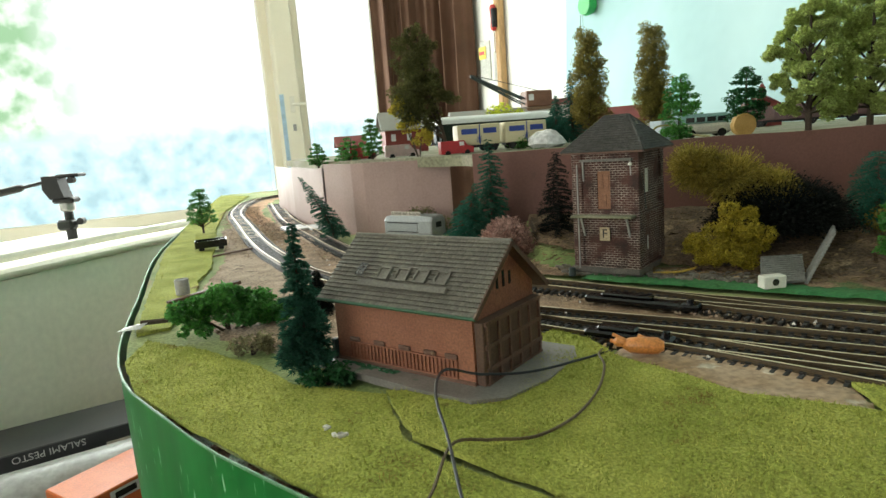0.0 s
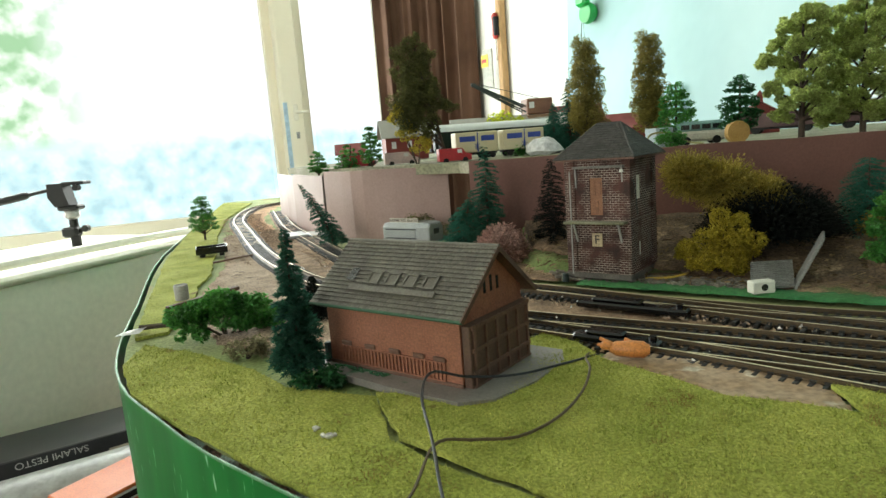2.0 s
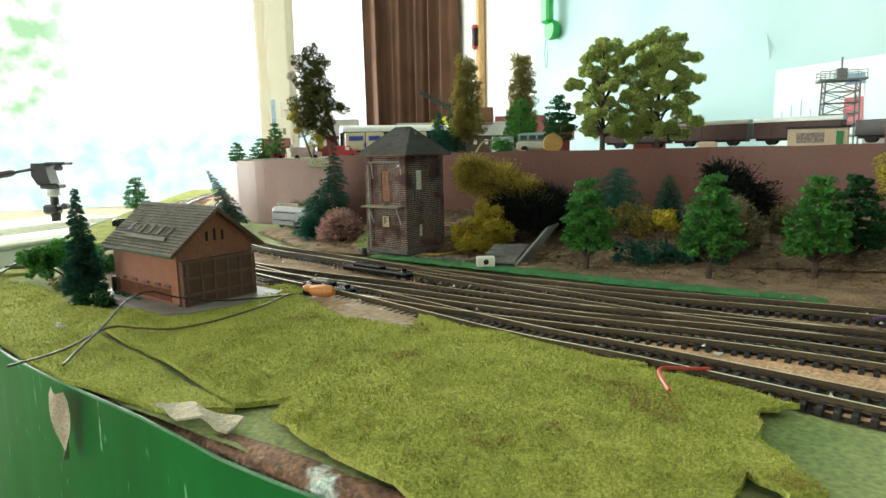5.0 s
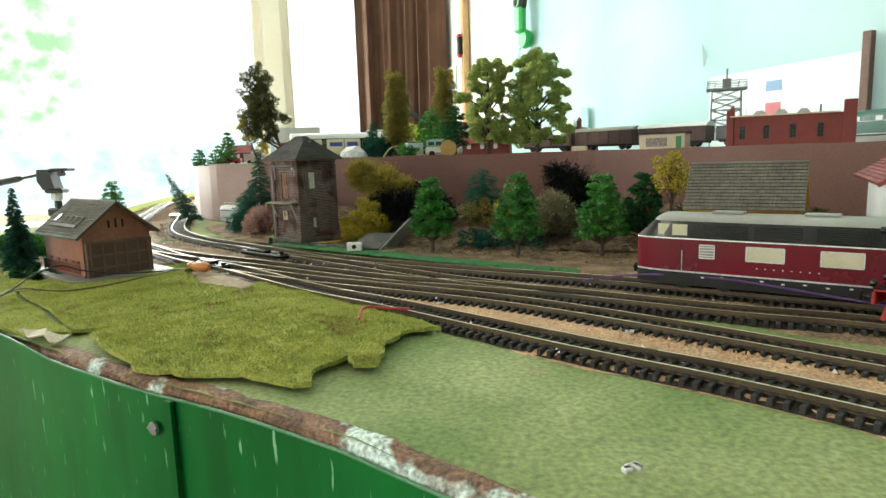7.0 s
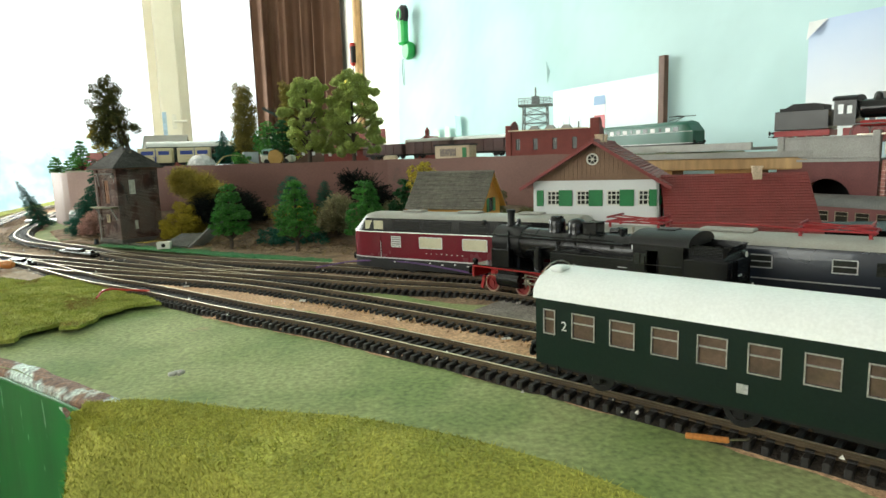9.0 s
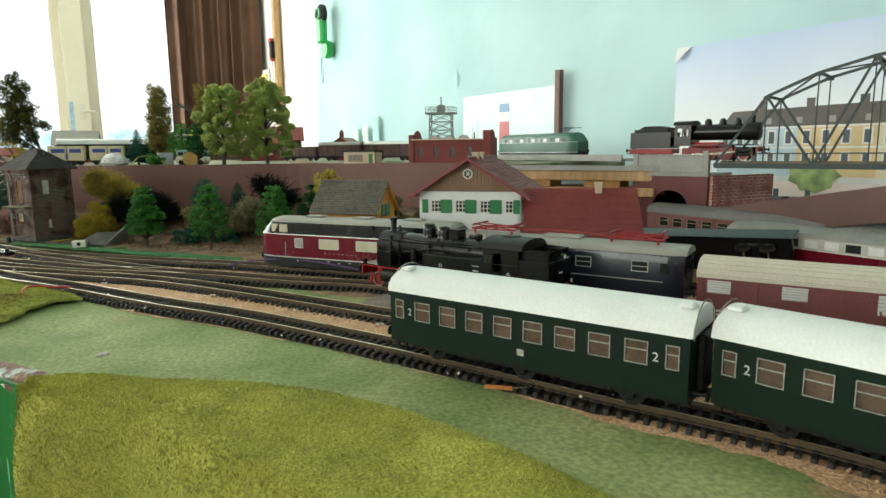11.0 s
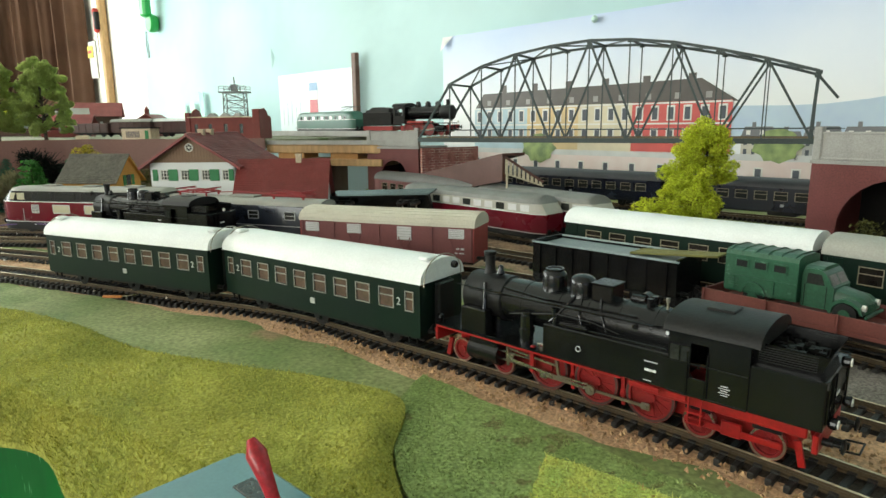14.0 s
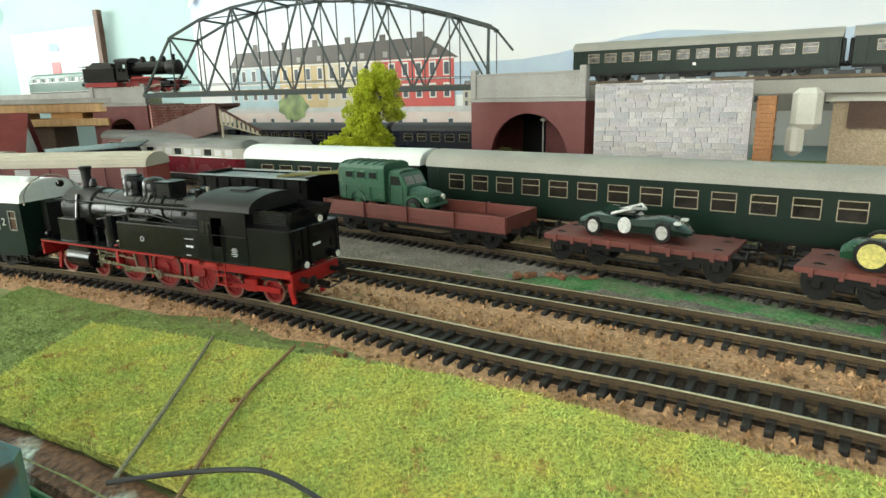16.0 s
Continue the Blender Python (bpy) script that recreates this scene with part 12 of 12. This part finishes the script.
def deck_things():
    red = mat("red van paint", (0.42, 0.03, 0.035), rough=0.35, bump=0)
    pale = mat("pale pink van paint", (0.66, 0.50, 0.48), rough=0.35, bump=0)
    for x, y, yw, L, paint, lab in ((0.025, 0.765, 10, 0.040, red, "small red toy van parked on the deck"), (-0.100, 0.86, 10, 0.034, red, "small red toy van behind the panels"), (-0.045, 0.84, 10, 0.045, pale, "pale pink toy van parked behind the panels")):
        s = thing("toy_van", pose(x, y, DECK_Z - 0.003, 0, 0, yw), lab, "van", "toy vans")
        part("body", G().prism([(-L / 2, 0.003), (L / 2, 0.003), (L / 2, 0.010), (L * 0.32, 0.012), (L * 0.22, 0.018), (-L / 2, 0.018)], 0.018, "y", -0.009), paint, s)
        part("window", G().box(L * 0.14, 0.0186, 0.0045, L * 0.14, 0, 0.012), WINDOW_WHITE, s)
        for xx in (-L * 0.3, L * 0.3):
            for yy in (-0.008, 0.008):
                part("wheel", G().cyl(0.0034, 0.003, xx, yy - 0.0015, 0.0034, axis="y", n=12), BLACK_MATT, s)
    v = thing("toy_bus", pose(0.282, 0.66, DECK_Z, 0, 0, 172), "cream and turquoise toy camper van at the deck edge", "van")
    part("lower_body", G().box(0.050, 0.020, 0.011, 0, 0, 0.003, c=0.0025), mat("cream van paint", (0.55, 0.53, 0.44), rough=0.35, bump=0), v)
    part("upper_body", G().box(0.047, 0.0185, 0.0105, 0, 0, 0.0135, c=0.0025), mat("turquoise van paint", (0.16, 0.30, 0.27), rough=0.35, bump=0), v)
    for i in range(4):
        part("window", G().box(0.0085, 0.0190, 0.0048, -0.0155 + i * 0.0105, 0, 0.0158), DARK_GLASS, v)
    for xx in (-0.015, 0.015):
        for yy in (-0.0095, 0.0095):
            w = part("wheel", G().cyl(0.0042, 0.003, xx, yy - 0.0015, 0.0042, axis="y", n=14), BLACK_MATT, v)
    solo("crate", G().box(0.022, 0.018, 0.020, c=0.0006), mat("pale blue grey crate", (0.36, 0.42, 0.46), rough=0.5), "pale blue grey crate at the deck edge", "crate", pose(0.240, 0.66, DECK_Z, 0, 0, 20))
    solo("cork_disc", G().cyl(0.0105, 0.008, axis="y", n=22), mat("ochre cork", (0.42, 0.26, 0.08), (0.36, 0.22, 0.06), 90, 0.8, bump=0.3), "ochre cork disc standing at the deck edge", "cork", pose(0.291, 0.590, DECK_Z + 0.0105))
    solo("cream_block", G().box(0.020, 0.010, 0.008, c=0.002), CHIM_CREAM, "cream plastic block on the wall top", "block", pose(0.456, 0.578, DECK_Z, 0, 0, -10))
    g = G().lathe([(0.018, 0), (0.024, 0.004), (0.020, 0.012), (0.012, 0.018), (0.004, 0.020)], n=11)
    g.v = [(x + 0.004 * bumpy(x, y, 120, z * 300), y + 0.004 * bumpy(y, z, 120), z + 0.003 * bumpy(x, z, 150)) for x, y, z in g.v]
    solo("plastic_bag", g, mat("crumpled white film", (0.62, 0.62, 0.62), (0.5, 0.5, 0.5), 60, 0.3, bump=0.6, fine=200), "crumpled white plastic film on the deck", "plastic film", pose(0.135, 0.76, DECK_Z))
    h = thing("kiosk", pose(0.545, 0.525, DECK_Z, 0, 0, -33), "small tan kiosk with a dark scrawl on its side", "kiosk")
    part("body", G().box(0.052, 0.022, 0.018, 0, 0, 0, c=0.0006), CHIM_CREAM, h)
    part("scrawl_bar", G().box(0.024, 0.0005, 0.010, -0.006, -0.0112, 0.004), mat("dark scrawl", (0.14, 0.12, 0.12), (0.35, 0.28, 0.22), 420, 0.7, bump=0), h)
    part("roof", G().box(0.055, 0.025, 0.002, 0, 0, 0.018), BLACK_MATT, h)
    part("door", G().box(0.006, 0.0006, 0.013, 0.019, -0.0113, 0.002), SHUTTER, h)
    # lattice gantry
    t = thing("lattice_tower", pose(0.708, 0.767, DECK_Z, 0, 0, -20), "grey lattice steel tower with a railed platform", "tower")
    lt = mat("grey lattice steel", (0.24, 0.26, 0.26), rough=0.5, bump=0)
    for x in (-0.020, 0.020):
        for y in (-0.012, 0.012):
            part("post", G().bar((x * 1.1, y, 0), (x, y, 0.086), 0.0012, 6), lt, t)
        for i in range(5):
            z = 0.012 + i * 0.015
            part("brace", G().bar((x, -0.012, z), (x, 0.012, z + 0.014), 0.0007, 5), lt, t)
            for y in (-0.012, 0.012):
                part("brace", G().bar((x * 1.06, y, z), (-x * 1.06, y, z + 0.015), 0.0006, 5), lt, t)
                part("brace", G().bar((-0.0205, y, z), (0.0205, y, z), 0.0006, 5), lt, t)
    part("platform", G().box(0.056, 0.034, 0.003, 0, 0, 0.086), lt, t)
    for y in (-0.016, 0.016):
        part("railing", G().bar((-0.027, y, 0.099), (0.027, y, 0.099), 0.0006, 5).bar((-0.027, y, 0.094), (0.027, y, 0.094), 0.0005, 5), lt, t)
        for i in range(6):
            part("rail_post", G().bar((-0.027 + i * 0.0108, y, 0.088), (-0.027 + i * 0.0108, y, 0.099), 0.0005, 5), lt, t)
    part("cabin", G().box(0.012, 0.012, 0.014, 0, 0, 0.089), lt, t)
    part("mast", G().bar((0, 0, 0.10), (0, 0, 0.118), 0.0014, 6), lt, t)
    # far end: engine shed, long sheds, crane, small houses
    e = thing("engine_shed", pose(0.50, 1.02, DECK_Z, 0, 0, -20), "small red brick engine shed with an arched door", "shed")
    part("front", arch_wall(G(), 0.055, 0.030, 0.003, 0.0275, 0.013, 0.010), BRICK_RED, e)
    part("gable", G().prism([(-0.003, 0.030), (0.058, 0.030), (0.0275, 0.048)], 0.003, "y", 0.0), BRICK_RED, e)
    part("body", G().box(0.049, 0.080, 0.030, 0.0275, 0.045, 0), BRICK_RED, e)
    for k in (-1, 1):
        mm = slope_pose((0.0275 - 0.034, 0.085, 0.028), (0, -1, 0), (0.034, 0, 0.021)) if k < 0 else slope_pose((0.0275 + 0.034, -0.003, 0.028), (0, 1, 0), (-0.034, 0, 0.021))
        part("roof", G().box(0.088, 0.040, 0.0015, 0.044, 0.020, 0, m=mm), TILE_RED, e)
    part("turret", G().box(0.008, 0.008, 0.016, 0.0275, 0.01, 0.044).lathe([(0.006, 0), (0.0005, 0.008)], 0.0275, 0.01, 0.060, n=6), BRICK_RED, e)
    for x, y, yw, W, Dp, H, R, wm, rm, lab in ((0.05, 1.42, 6, 0.30, 0.10, 0.045, 0.075, WOOD_BROWN, ROOF_GREY, "long brown goods shed with a grey green roof"), (-0.085, 1.10, 12, 0.075, 0.06, 0.045, 0.070, BRICK_RED, ROOF_GREY, "small red brick house with pale grey roof"),
                                              (0.30, 1.58, 0, 0.12, 0.08, 0.06, 0.095, WOOD_BROWN, TILE_RED, "brown house with a dull red roof"), (0.30, 1.10, -8, 0.10, 0.05, 0.030, 0.050, BRICK_RED, TILE_RED, "low house with a wine red roof"), (-0.145, 0.97, 12, 0.032, 0.03, 0.022, 0.032, BRICK_PIER, TILE_RED, "tiny red brick hut behind the panels")):
        b = thing("house", pose(x, y, DECK_Z, 0, 0, yw), lab, "house", "far houses")
        part("wall", G().box(W, Dp, H, W / 2, Dp / 2, 0), wm, b)
        part("gable", G().prism([(0, H), (Dp, H), (Dp / 2, R - 0.001)], W - 0.004, "x", 0.002), wm, b)
        run, rise = Dp / 2 + 0.008, (R - H) * (Dp / 2 + 0.008) / (Dp / 2)
        sl = math.hypot(run, rise)
        for k in (0, 1):
            mm = slope_pose((-0.008, -0.008, R - rise), (1, 0, 0), (0, run, rise)) if k == 0 else slope_pose((W + 0.008, Dp + 0.008, R - rise), (-1, 0, 0), (0, -run, rise))
            part("roof", G().box(W + 0.016, sl, 0.002, (W + 0.016) / 2, sl / 2, 0, m=mm), rm, b)
        for i in range(max(2, int(W / 0.03))):
            part("window", G().box(0.008, 0.001, 0.012, 0.014 + i * 0.028, -0.0004, H * 0.45), WINDOW_WHITE, b)
    c = thing("toy_crane", pose(0.245, 1.50, DECK_Z + 0.0, 0, 0, 190), "brown toy crane with a dark green lattice jib", "crane")
    bm_ = mat("brown crane cab", (0.22, 0.10, 0.06), rough=0.5)
    part("base", G().box(0.06, 0.05, 0.075, 0, 0, 0, c=0.002), BOARD_BROWN, c)
    part("cab", G().box(0.062, 0.05, 0.036, 0, 0, 0.076, c=0.002), bm_, c)
    part("cab_window", G().box(0.012, 0.0508, 0.014, 0.020, 0, 0.090), WINDOW_WHITE, c)
    for y in (-0.012, 0.012):
        part("jib", G().bar((0.03, y, 0.095), (0.155, y * 0.3, 0.155), 0.0022, 6).bar((0.03, y, 0.082), (0.155, y * 0.3, 0.152), 0.0018, 6), IRON, c)
    for i in range(7):
        u, w = i / 7, (i + 1) / 7
        part("lattice", G().bar((0.03 + 0.125 * u, -0.012 + 0.008 * u, 0.095 + 0.06 * u), (0.03 + 0.125 * w, 0.012 - 0.008 * w, 0.082 + 0.07 * w), 0.0010, 5), IRON, c)
    part("stay", G().bar((-0.01, 0, 0.112), (0.15, 0, 0.156), 0.0008, 5), IRON, c)
    # pale coaches parked on the far side of the deck
    long_coach(pose(0.085, 0.90, DECK_Z + 0.003, 0, 0, 18), "grey green coach with a pale roof behind the trailers", ROOF_WHITE, 8, 0.17)


deck_things()

# ---- sleepers: real pieces along every track ----
def sleepers():
    v = G().box(0.0024, 0.030, 0.0032, 0, 0, 0, c=0.0004)
    for s in (-1, 1):
        v.box(0.0026, 0.0040, 0.0006, 0, s * GAUGE / 2, 0.0032)
    me = v.mesh("sleeper", SLEEPER)
    spans = {0: (250, 548), 1: (0, 300), 2: (0, 295), 3: (60, 300), 7: (0, 200), 8: (0, 200)}
    for t, line in enumerate((T1, T2, T3, T4, T5, T6, T7, T9, T10, T8)):
        d = normals(line)[0]
        a, b = spans.get(t, (0, 0))
        rest = G()
        for i in range(len(line)):
            m = pose(line[i][0], line[i][1], 0.0048, 0, 0, math.degrees(math.atan2(d[i][1], d[i][0])))
            if a <= i < b:
                part("sleeper", me, None, TRACKS[t], m=m)
            else:
                rest.box(0.0024, 0.030, 0.0032, m=m)
        if rest.v:
            tagged(part("sleeper_row", rest, SLEEPER, TRACKS[t]), kind="stuff")


sleepers()
